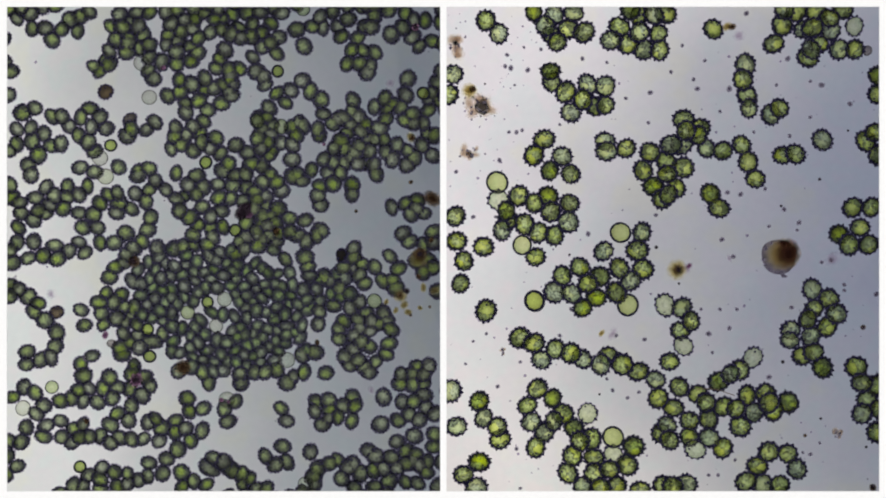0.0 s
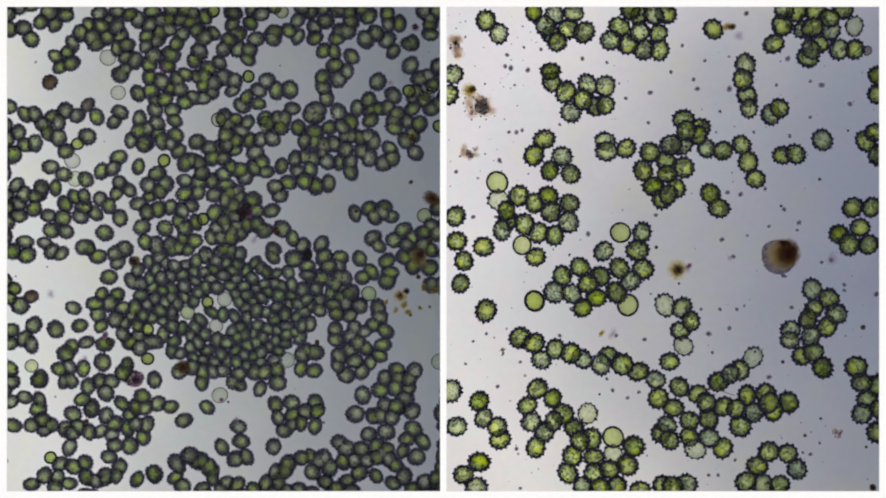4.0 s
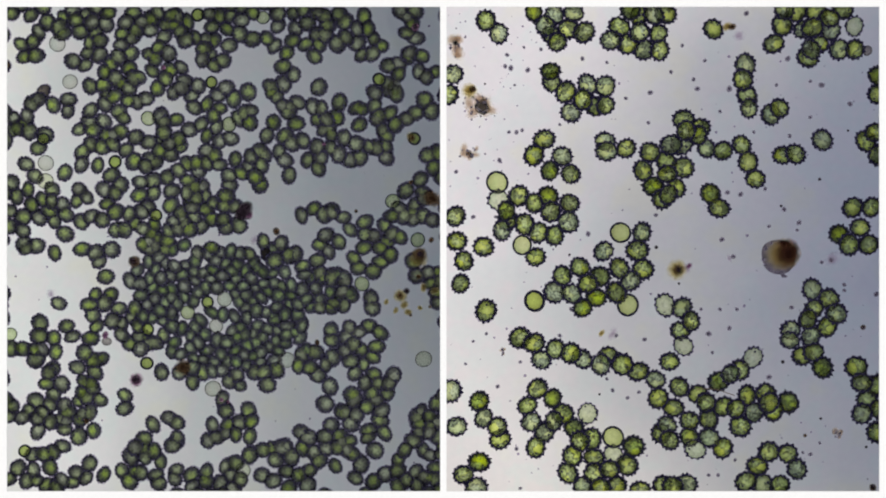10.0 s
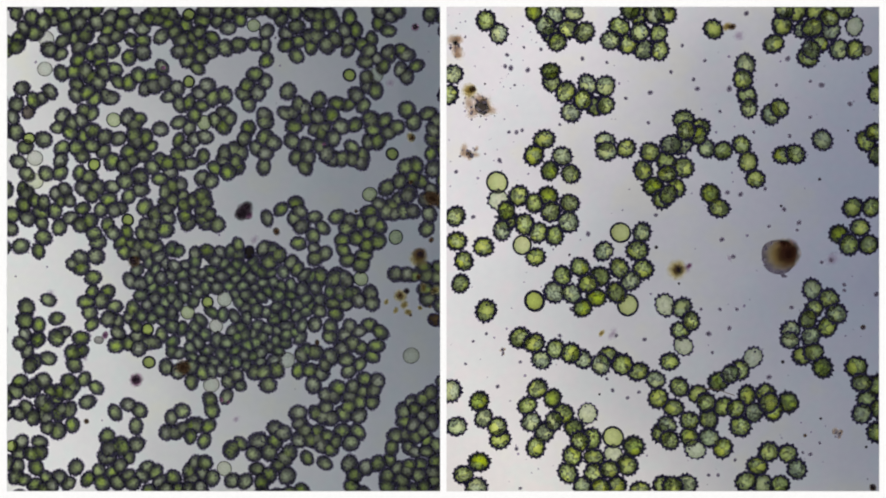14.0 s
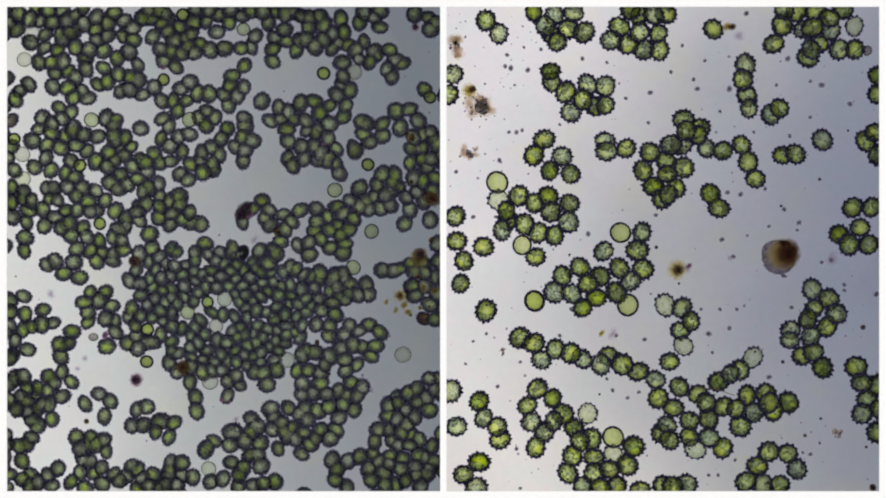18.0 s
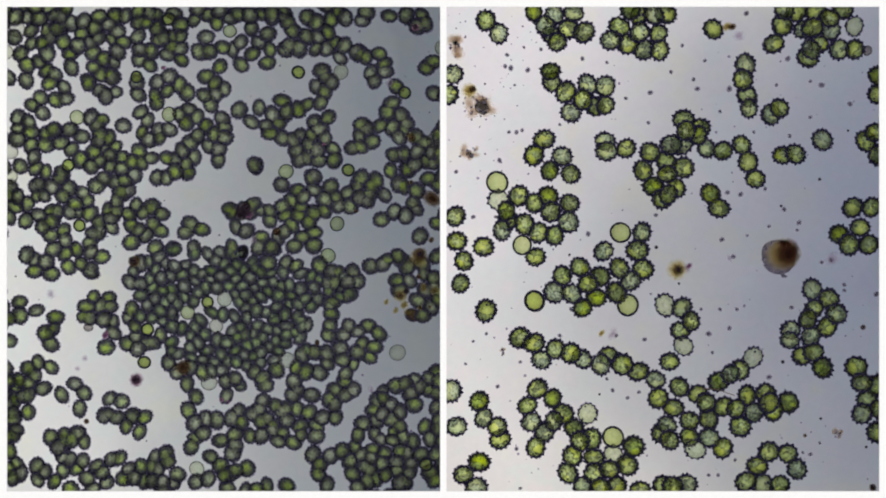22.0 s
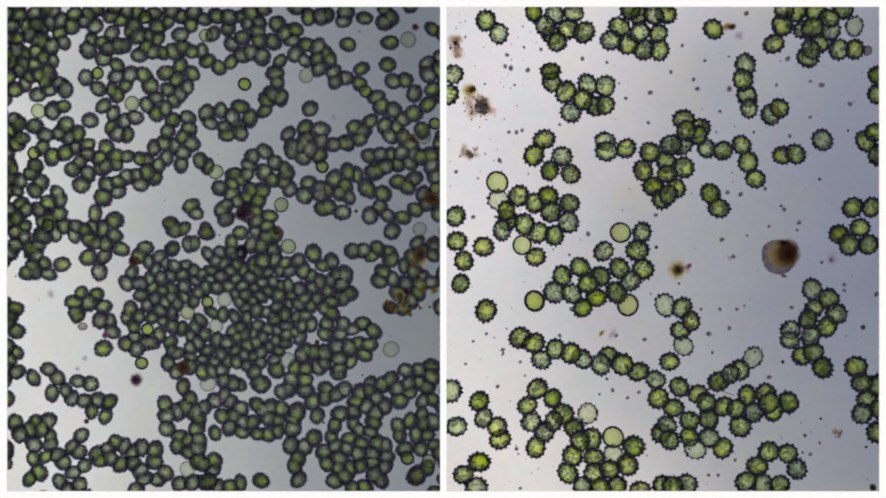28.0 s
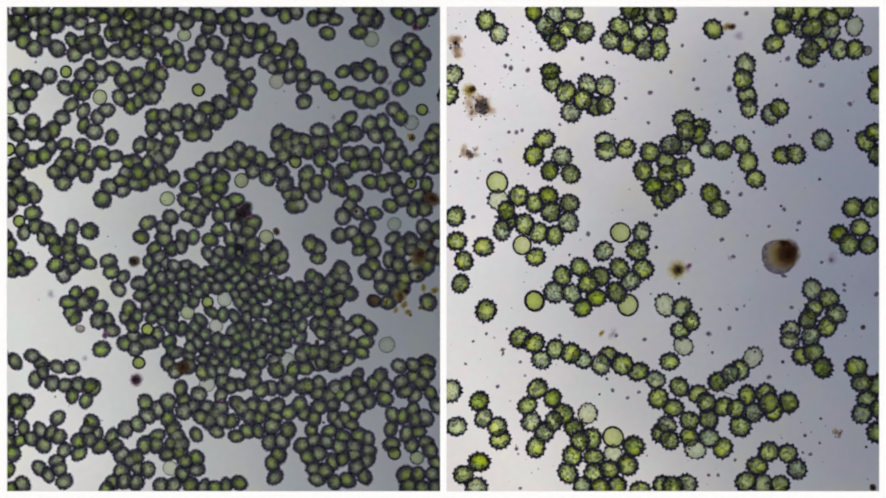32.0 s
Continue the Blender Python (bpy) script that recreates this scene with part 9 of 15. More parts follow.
drift([(-72.3, 3.9, 0), (-73.7, 1.8, 0), (-75.9, 0.2, 0), (-77.8, -1.9, 0), (-79.5, -5.5, 0), (-80.4, -8.4, 0), (-80.8, -10.4, 0), (-81.9, -9.1, 0), (-83.9, -7.5, 0), (-86.9, -6.6, 0), (-90.2, -5.9, 0), (-94.2, -4.8, 0)],
      [(0, 0, "c")])
drift([(-36.3, -9.6, 0), (-42.4, -6.4, 0), (-47.7, -2.3, 0), (-52.9, 2.4, 0), (-61.5, 5.8, 0), (-71, 7.1, 0), (-80.7, 8.9, 0), (-88.8, 12.9, 0), (-93.1, 16.1, 0), (-97.4, 17.5, 0), (-107.6, 18.3, 0), (-118.8, 17.7, 0)],
      [(0, 0, "c")])
drift([(-71.2, -11.9, 0), (-71.7, -11.7, -4), (-72.4, -11.4, -10), (-73.3, -11.4, -2), (-74.6, -11.9, 25), (-75.4, -12.3, 44), (-75.7, -12.4, 48), (-75.8, -11.8, 33), (-77.5, -10.9, 21), (-80.6, -10.4, 20), (-83.9, -9.6, 20), (-87.2, -8.3, 28)],
      [(-0.5, 2.4, "c"), (0.5, -2.4, "c")])
drift([(-47.8, -10.1, 0), (-53.8, -9.8, 0), (-56.3, -5.2, 0), (-59.3, -1.9, 0), (-64, -0.6, 0), (-69.3, 0, 0), (-74.7, 1.1, 0), (-82, 4.2, 0), (-89.8, 7, 0), (-95.5, 8.5, 0), (-101.5, 9.8, 0), (-109.2, 11.4, 0)],
      [(0, 0, "c")])
drift([(-52.8, -10.2, 0), (-59.1, -9.6, 0), (-63.8, -8.3, 0), (-66.3, -6.7, 0), (-67.2, -5.4, 0), (-67.8, -4.9, 0), (-69.6, -4, 0), (-74.5, -0.8, 0), (-81.3, 2.5, 0), (-88.7, 4.6, 0), (-96.1, 6.6, 0), (-103.2, 9.3, 0)],
      [(0, 0, "c")])
drift([(-44.6, -13.9, 0), (-52.5, -14.4, 0), (-62.1, -16.7, 0), (-66.3, -14.8, 0), (-63.8, -7.7, 0), (-63, -1.5, 0), (-68.1, 2, 0), (-78.1, 6.3, 0), (-87.4, 10.2, 0), (-94.3, 12.8, 0), (-102.1, 15.8, 0), (-112.2, 18.3, 0)],
      [(0, 0, "c")])
drift([(-62.9, -15, 0), (-63.7, -15, 0), (-64.8, -14.4, 0), (-64.3, -14.5, 0), (-65, -14.4, 0), (-65.2, -14.2, 0), (-65.5, -13.6, 0), (-65, -10.7, 0), (-66, -7.6, 0), (-67.7, -4.5, 0), (-69.3, -1.1, 0), (-70.2, 2.7, 0)],
      [(0, 0, "c")])
drift([(-23.7, -10.2, 0), (-28.3, -7.3, 0), (-33.1, -3.8, 0), (-39.5, -0.1, 0), (-47.4, 2.9, 0), (-54.9, 5.6, 0), (-64.1, 8.5, 0), (-76.1, 14.2, 0), (-86.9, 20, 0), (-95.6, 23.7, 0), (-108.4, 28.8, 0), (-121.7, 27.9, 0)],
      [(0, 0, "c")])
drift([(-31.9, -17.1, 0), (-36.3, -13.6, 0), (-41.5, -9.4, 0), (-45.9, -6.2, 0), (-49.5, -3.4, 0), (-53.7, -0.4, 0), (-61.1, 3.4, 0), (-72.5, 8.7, 0), (-83.6, 14, 0), (-92.2, 17.2, 0), (-103, 21.1, 0), (-115.2, 23.7, 0)],
      [(0, 0, "c")])
drift([(-54.9, -20.4, 0), (-56.6, -18.7, 0), (-58.5, -15.9, 0), (-59.6, -14.6, 0), (-58.6, -15.2, 0), (-57.7, -15.3, 0), (-58.2, -14.2, 0), (-57.8, -15.5, 0), (-58.6, -17.6, 0), (-66.4, -15.1, 0), (-77.9, -9.1, 0), (-85.8, -3.3, 0)],
      [(0, 0, "c")])
drift([(-41.7, -18.3, 0), (-42.5, -15.8, 0), (-42.6, -13.5, 0), (-44, -10.9, 0), (-47.6, -8.3, 0), (-51.5, -5.2, 0), (-56.8, -1.1, 0), (-67.3, 3.5, 0), (-78.3, 7.2, 0), (-88.1, 10, 0), (-96.5, 13.3, 0), (-106, 17.3, 0)],
      [(0, 0, "c")])
drift([(-12.2, -9.5, 0), (-16.9, -7.3, 6), (-21.1, -5.4, 16), (-27.9, -2.3, 20), (-36.7, 1.3, 20), (-44.7, 4.2, 21), (-53.3, 7.2, 29), (-65.5, 11.9, 31), (-78.1, 17.9, 17), (-90.4, 23.2, -1), (-105.2, 30.5, -2), (-121.7, 32.2, 65)],
      [(-1.9, 2.9, "c"), (1.9, -2.9, "c")])
drift([(-44.6, -28.3, 0), (-47.4, -24.5, 0), (-50.7, -19.9, 0), (-52.4, -17.2, 0), (-51.8, -17.2, 0), (-51.3, -16.8, 0), (-52.6, -14.3, 0), (-55.8, -12.1, 0), (-61.9, -12.1, 0), (-70.2, -9.7, 0), (-80.4, -4.6, 0), (-89, 0.7, 0)],
      [(0, 0, "c")])
drift([(-8.4, -5.2, 0), (-14.1, -2.9, 0), (-20.3, -0.2, 0), (-27.7, 3, 0), (-35.2, 6.2, 0), (-42, 8.4, 0), (-50.8, 11.1, 0), (-65.5, 16.9, 0), (-80.7, 24.7, 0), (-96, 31.6, 0), (-113.5, 38.6, 0), (-132.6, 39.3, 0)],
      [(0, 0, "c")])
drift([(-25.1, -20.8, 0), (-28.6, -18.1, 0), (-31.8, -15, 0), (-35.6, -12.4, 0), (-40.1, -10.3, 0), (-44.5, -7.7, 0), (-50.1, -3.7, 0), (-60.3, 0.3, 0), (-72.6, 2.4, 0), (-83.4, 5, 0), (-92.4, 9.1, 0), (-100.8, 13.7, 0)],
      [(0, 0, "c")])
drift([(-27.2, -16.7, 0), (-28.2, -13.7, 0), (-28.2, -10.8, 0), (-31.3, -7.8, 0), (-37.5, -5.4, 0), (-43.3, -2.9, 0), (-49.3, 1, 0), (-60.3, 5.8, 0), (-72.9, 10, 0), (-84.8, 14, 0), (-96.4, 19.1, 0), (-110.1, 26.2, 0)],
      [(0, 0, "c")])
drift([(-5.7, -9.6, 0), (-7.4, -9.4, 0), (-6.5, -10.9, 0), (-11.8, -8.5, 0), (-25, -1, 0), (-36.9, 5.1, 0), (-46.2, 9, 0), (-59.2, 14.7, 0), (-73.1, 21.5, 0), (-86.7, 27, 0), (-101.4, 32.9, 0), (-117.6, 37.8, 0)],
      [(0, 0, "c")])
drift([(-36.3, -27.6, 0), (-38.5, -24.7, 0), (-40.9, -21.7, 0), (-42.7, -19.1, 0), (-43.2, -17.3, 0), (-43.7, -15.2, 0), (-45.8, -11.6, 0), (-53.2, -6.1, 0), (-64.9, -2.6, 0), (-75.5, -0.3, 0), (-85, 2.5, 0), (-93.6, 6.3, 0)],
      [(0, 0, "p")])
drift([(11.2, -5.9, 0), (3.5, -3.5, 0), (-3.4, 0.7, 0), (-10.7, 4.2, 0), (-19.1, 5.6, 0), (-26.5, 6.5, 0), (-34.3, 8.4, 0), (-46.2, 11.3, 0), (-61.3, 14.6, 0), (-76.1, 19.2, 0), (-90.7, 26.1, 0), (-106.8, 36.3, 0)],
      [(0, 0, "p")])
drift([(2, -23.9, 0), (-0.6, -20.5, 0), (-2.1, -15.6, 0), (-6.1, -12.8, 0), (-13.5, -13, 0), (-20.7, -13.6, 0), (-25.2, -12.4, 0), (-29.4, -10, 0), (-34.1, -7.4, 0), (-39.7, -4.1, 0), (-43.9, 1.1, 0), (-48.6, 8.4, 0)],
      [(0, 0, "c")])
drift([(6.7, -22.7, 0), (3, -21.7, 0), (-0.1, -20.5, 0), (-4.4, -18.4, 0), (-10.6, -15.7, 0), (-15.9, -13.5, 0), (-21.3, -11.5, 0), (-26.7, -8.1, 0), (-31.3, -4.8, 0), (-34.9, -3.6, 0), (-38.9, -2.7, 0), (-44.1, 0, 0)],
      [(0, 0, "c")])
drift([(14.5, -20.8, -16), (9.4, -19.7, -8), (4.7, -18, 0), (-0.2, -15.6, 12), (-5.5, -13.4, 16), (-10.3, -11.8, 19), (-14.7, -10.3, 25), (-18.4, -8.8, 36), (-21.2, -7.4, 43), (-24.8, -5.5, 37), (-30.6, -2.5, 24), (-37.9, 1.1, 28)],
      [(0.1, 1.8, "c"), (-0.1, -1.8, "c")])
drift([(18.6, -22.9, 0), (13.7, -22, 0), (9.1, -20.5, 0), (4.4, -18.3, 0), (-0.2, -16.3, 0), (-4.6, -14.8, 0), (-8.9, -13.1, 0), (-10.6, -10, 0), (-11.3, -7.1, 0), (-13.4, -5.2, 0), (-18.1, -3.3, 0), (-23.1, -0.8, 0)],
      [(0, 0, "c")])
drift([(23.8, -18.8, 0), (18.1, -17.9, 0), (12.9, -16.3, 0), (7.4, -13.8, 0), (2.1, -11.6, 0), (-2.6, -10, 0), (-7.6, -8.3, 0), (-17, -5.8, 0), (-26, -3.3, 0), (-31.3, -1.3, 0), (-36.3, 1, 0), (-44.7, 4.2, 0)],
      [(0, 0, "c")])
drift([(30.8, -16.7, 0), (24.7, -16, 0), (19, -14.3, 0), (13.2, -11.8, 0), (7.5, -9.5, 0), (2.6, -7.9, 0), (-1.7, -6.3, 0), (-3.1, -4.7, 0), (-3.7, -3.2, 0), (-6.9, -2, 0), (-14.3, -0.3, 0), (-23.1, 2.3, 0)],
      [(0, 0, "c")])
drift([(39.1, -9, 0), (31.7, -8.4, 0), (24.9, -6.6, 0), (18.1, -3.9, 0), (11.3, -1.5, 0), (5.5, 0.2, 0), (-0.2, 2, 0), (-7.5, 4.9, 0), (-14.4, 7.7, 0), (-21.8, 9.1, 0), (-29.8, 9.9, 0), (-40.2, 11.4, 0)],
      [(0, 0, "c")])
drift([(53.9, 1.8, 0), (45.1, 2.1, 0), (37.4, 3.8, 0), (29.9, 6.1, 0), (22.4, 7.9, 0), (15.9, 9.1, 0), (9.4, 10.4, 0), (2, 12.3, 0), (-5.8, 14.1, 0), (-14.8, 15.7, 0), (-24.8, 17.1, 0), (-36.3, 18.9, 0)],
      [(0, 0, "c")])
drift([(46.9, -13, 0), (40, -12.5, 0), (33.7, -10.9, 0), (27.3, -8.4, 0), (21.1, -6.3, 0), (15.7, -4.8, 0), (10.5, -3.3, 0), (4.6, -1.5, 0), (-0.6, 0.6, 0), (-8, 2.6, 0), (-16.8, 4, 0), (-26.7, 5.9, 0)],
      [(0, 0, "c")])
drift([(57.4, -4.3, 0), (49.3, -3.8, 0), (42.1, -2.2, 0), (34.9, 0.1, 0), (27.9, 2, 0), (21.9, 3.3, 0), (16, 4.7, 0), (9.2, 6.3, 0), (2.4, 7.9, 0), (-6.2, 9.5, 0), (-15.4, 11.2, 0), (-25.8, 13.2, 0)],
      [(0, 0, "d")])
drift([(51.9, -15.6, -29), (45.3, -15.2, -26), (39.1, -13.7, -23), (33, -11.4, -19), (27.3, -9.4, -16), (22.4, -8, -12), (17.5, -6.7, -9), (11.9, -5.1, -6), (6.6, -3.3, -4), (0.3, -1.6, 7), (-8, 0.1, 18), (-16.9, 2.1, 31)],
      [(1, 2, "c"), (-1, -2, "c")])
drift([(60, -6.6, -16), (60, -6.3, -13), (53.5, -4.9, -12), (46.7, -2.8, -11), (40, -1.2, -10), (34.5, 0, -8), (29, 1.2, -7), (22.9, 2.7, -5), (17.2, 4.3, -4), (10.9, 5.9, -1), (2.4, 7.6, 0), (-6.9, 9.3, 0)],
      [(-3.2, 2.1, "c"), (-0.9, -3, "c"), (4.1, 0.9, "c")])
drift([(-213.8, -85.3, 0), (-227.6, -75.3, -2), (-236.1, -66.7, -5), (-242.6, -59.1, 0), (-248.8, -52.6, 7), (-253.9, -49.3, 9), (-259.2, -47.4, 7), (-266.7, -44.7, 7), (-274.3, -41.7, 7), (-275, -38.7, 6), (-275, -35.2, 7), (-275, -31.5, 7)],
      [(1.9, 2.2, "c"), (-1.9, -2.2, "c")])
drift([(-219.4, -74.7, 0), (-229.9, -65.1, -5), (-236.2, -56.2, -3), (-242.4, -48.1, -1), (-248.4, -41.1, 10), (-253.2, -38.6, 21), (-258.4, -37.4, 22), (-266.2, -35.1, 22), (-274.1, -32.5, 23), (-275, -29.9, 23), (-275, -27.1, 23), (-275, -24.2, 24)],
      [(-2.9, 1.5, "c"), (2.9, -1.5, "c")])
drift([(-218.4, -58.2, 0), (-224.9, -49.9, -2), (-231.4, -41.3, 7), (-238.1, -33.8, 14), (-244.6, -28.9, 18), (-249.1, -28.2, 16), (-254.2, -27.7, 15), (-262.3, -25.8, 15), (-270.4, -23.5, 15), (-275, -21.4, 15), (-275, -19.4, 15), (-275, -17.1, 16)],
      [(-2.4, 3.6, "c"), (5.1, -0.6, "c"), (-2.7, -3, "c")])
drift([(-202.8, -80.7, 0), (-213.7, -72.7, 0), (-214.7, -64.3, 0), (-220.1, -56.1, 0), (-230.3, -46.7, 0), (-240.5, -40.8, 0), (-246.9, -38.6, 0), (-254.5, -36.2, 0), (-262.3, -33.5, 0), (-269.5, -30.9, 0), (-275, -28.1, 0), (-275, -25.1, 0)],
      [(0, 0, "c")])
drift([(-207.3, -73.2, 0), (-216.2, -64.8, 0), (-221, -56.3, 0), (-226.9, -48, 0), (-234.3, -39.8, 0), (-240.1, -35, 0), (-245.5, -33.6, 0), (-253.4, -31.5, 0), (-261.4, -29, 0), (-268.7, -26.7, 0), (-275, -24.3, 0), (-275, -21.6, 0)],
      [(0, 0, "p")])
drift([(-205.8, -51.6, 0), (-213.9, -43.6, 0), (-224.1, -33.5, 0), (-232, -25.4, 0), (-237.2, -23.4, 0), (-240.1, -25.3, 0), (-244.7, -25.6, 0), (-253, -23.8, 0), (-261.2, -21.6, 0), (-268.8, -19.7, 0), (-275, -17.8, 0), (-275, -15.7, 0)],
      [(0, 0, "c")])
drift([(-208.2, -57.6, 0), (-215.5, -52.5, 0), (-225, -46.6, 0), (-232, -39, 0), (-236.5, -31.2, 0), (-239.4, -28.2, 0), (-244.1, -27.3, 0), (-252.3, -25.4, 0), (-260.5, -23.1, 0), (-268, -21.2, 0), (-275, -19.2, 0), (-275, -17, 0)],
      [(0, 0, "c")])
drift([(-197.1, -79.2, 0), (-209.8, -70.6, 0), (-220.3, -63.8, 0), (-226.7, -55.5, 0), (-232.9, -48, 0), (-236.2, -41.7, 0), (-241.1, -39, 0), (-248.6, -36.5, 0), (-256.4, -33.8, 0), (-263.5, -31.2, 0), (-271.4, -28.4, 0), (-275, -25.4, 0)],
      [(0, 0, "c")])
drift([(-183.3, -81.3, 0), (-194.2, -72.3, 0), (-204.7, -66.3, 0), (-214.1, -61.3, 0), (-220.8, -55, 0), (-225, -49.1, 0), (-230.1, -44.8, 0), (-237.4, -41.7, 0), (-244.9, -38.8, 0), (-251.8, -36, 0), (-259.1, -32.7, 0), (-267.5, -29.2, 0)],
      [(0, 0, "c")])
drift([(-205.2, -44.1, 0), (-205.5, -42.6, 0), (-206.7, -42.7, 0), (-211.9, -41.1, 0), (-217.8, -34.4, 0), (-222, -30.2, 0), (-227.3, -28.2, 0), (-236.4, -26, 0), (-244.6, -23.8, 0), (-251.9, -21.9, 0), (-260.7, -20.1, 0), (-270.5, -17.9, 0)],
      [(0, 0, "c")])
drift([(-186.4, -71.6, 0), (-194.1, -62.9, -7), (-200.7, -56.4, -9), (-208.3, -52.7, -9), (-215.5, -47.6, -19), (-220.4, -42.9, -23), (-225.2, -39.8, -20), (-233, -36.8, -17), (-240.9, -34.1, -16), (-247.9, -31.7, -13), (-255.6, -28.9, -7), (-264.3, -25.9, -1)],
      [(-4.4, 4.4, "c"), (-1.4, -2.2, "c"), (5.8, -2.2, "c")])
drift([(-192.3, -61.2, 0), (-196.4, -53.6, 0), (-198.6, -50.3, 0), (-204.1, -48.5, 0), (-211.5, -44.1, 0), (-215.5, -39.4, 0), (-219.5, -35.7, 0), (-227.8, -32.5, 0), (-236.3, -30.1, 0), (-243.5, -28, 0), (-251.4, -25.7, 0), (-260.6, -23.1, 0)],
      [(0, 0, "c")])
drift([(-192, -32.4, 0), (-194.9, -31.6, 0), (-198.7, -30.7, 0), (-202.7, -29.4, 0), (-206, -27.9, 0), (-210.5, -26.9, 0), (-218.7, -25.8, 0), (-229.6, -23.5, 0), (-238.3, -21.3, 0), (-245.5, -19.4, 0), (-254.3, -17.7, 0), (-264.4, -15.8, 0)],
      [(0, 0, "c")])
drift([(-193.2, -74.7, 0), (-200.5, -66.4, 0), (-209.7, -58.4, 0), (-215.6, -54.2, 0), (-216.9, -50.9, 0), (-214.9, -46.9, 0), (-216.5, -42.7, 0), (-224.3, -38.6, 0), (-233.1, -35.9, 0), (-240.2, -33.4, 0), (-247.5, -30.6, 0), (-255.9, -27.4, 0)],
      [(0, 0, "c")])
drift([(-177, -68.3, 0), (-180.4, -61.6, 0), (-181.1, -58.2, 0), (-186.6, -56.4, 0), (-198.3, -51.3, 0), (-206.3, -46, 0), (-211, -41.6, 0), (-218.4, -37.2, 0), (-227.7, -34.4, 0), (-235.5, -32.2, 0), (-242.7, -29.6, 0), (-251.2, -26.6, 0)],
      [(0, 0, "c")])
drift([(-190.4, -40.5, 0), (-192.3, -40.4, 0), (-194.4, -41.4, 0), (-198.4, -41.3, 0), (-202.6, -39, 0), (-205.7, -36.4, 0), (-210, -33.5, 0), (-218.2, -30, 0), (-227.9, -27.4, 0), (-235.6, -25.4, 0), (-243.6, -23.5, 0), (-253, -21.3, 0)],
      [(0, 0, "c")])
drift([(-186.4, -56.8, 0), (-188.9, -50.8, 0), (-190.5, -47.9, 0), (-194.9, -46.7, 0), (-199.7, -45.6, 0), (-202, -43.9, 0), (-205.7, -41, 0), (-211, -35.6, 0), (-218.7, -31.5, 0), (-227.5, -29.5, 0), (-236.4, -28.1, 0), (-245.9, -25.9, 0)],
      [(0, 0, "c")])
drift([(-170.3, -56, 0), (-177.7, -51.8, 0), (-182.7, -48.6, 0), (-185.9, -47.6, 0), (-189.7, -47.5, 0), (-192.7, -47.3, 0), (-195.4, -45.4, 0), (-200.8, -40.2, 0), (-208.4, -34.8, 0), (-218.8, -32.4, 0), (-231.2, -31.5, 0), (-241.2, -29.5, 0)],
      [(0, 0, "c")])
drift([(-179.9, -39.8, 0), (-181, -40.2, 0), (-181.9, -40.9, 0), (-183.2, -41, 0), (-185, -40.3, 0), (-186.5, -39.6, 0), (-187.8, -39.1, 0), (-189.4, -36.9, 0), (-191.1, -34.7, 0), (-192.6, -34.6, 0), (-194, -35.9, 0), (-195.3, -36.6, 0)],
      [(0, 0, "c")])
drift([(-177.5, -27.7, 0), (-179.1, -28, 2), (-180.8, -28.5, 4), (-182.3, -28.5, 6), (-183.6, -27.7, 6), (-184.7, -26.9, 6), (-185.6, -26.9, 7), (-184.9, -28.4, 4), (-184.1, -30.1, -1), (-188.2, -28.5, -3), (-191.8, -27.6, 0), (-193.7, -27.6, 1)],
      [(6.8, 3.4, "c"), (-1.3, 4.1, "c"), (3.4, -0.7, "c"), (-5.1, -0.4, "c"), (-3.7, -6.4, "c")])
drift([(-175.6, -50.1, 0), (-176.2, -49.4, 0), (-176.2, -49.2, 0), (-177.4, -49.1, 0), (-180.3, -48.7, 0), (-182.9, -48.2, 0), (-184.7, -47.5, 0), (-186.5, -44.2, 0), (-188.7, -40.8, 0), (-190.3, -40.3, 0), (-191.4, -41.6, 0), (-192.3, -42.3, 0)],
      [(0, 0, "s")])
drift([(-169.8, -38, 0), (-170.3, -38.2, 1), (-170.6, -38.8, 5), (-171.5, -38.9, 8), (-173, -38.2, 9), (-174.3, -37.6, 10), (-175.2, -37.4, 11), (-176, -37.6, 11), (-176.8, -37.8, 12), (-177.7, -37.8, 17), (-178.6, -37.5, 24), (-179.5, -37.3, 30)],
      [(1, 6.9, "c"), (-3, 1.2, "c"), (1.4, -1.3, "c"), (0.6, -6.8, "c")])
still(-160.2, -21.5, [(0, 3.1, "c"), (0, -3.1, "c")])
still(-156.6, -42.6, [(0, 0, "g")])
still(-140.4, -41.2, [(15.6, -12.5, "c"), (13.3, -17.6, "c"), (18.5, -18.7, "c"), (-16, 11.5, "c"), (-7.9, 3.1, "c"), (-3.4, 0.1, "c"), (1.7, -1.1, "c"), (-13.3, 20.5, "c"), (-12.4, 15.2, "c"), (-13.9, 4.9, "c"), (-7.3, 13, "c"), (-10, 8.5, "c"), (6.5, -4.4, "c"), (-15.3, 25.6, "c"), (14, -4.4, "c"), (6.5, -11.4, "c"), (10.8, -8.6, "c"), (12.8, -24, "c")])
still(-135.3, -33.6, [(0, 0, "p")])
still(-128.7, -37.8, [(0, 0, "c")])
still(-124.8, -28.2, [(0, 0, "g")])
still(-120.3, -40.8, [(0, 0, "d")])
still(-115.8, -26.7, [(0, 0, "d")])
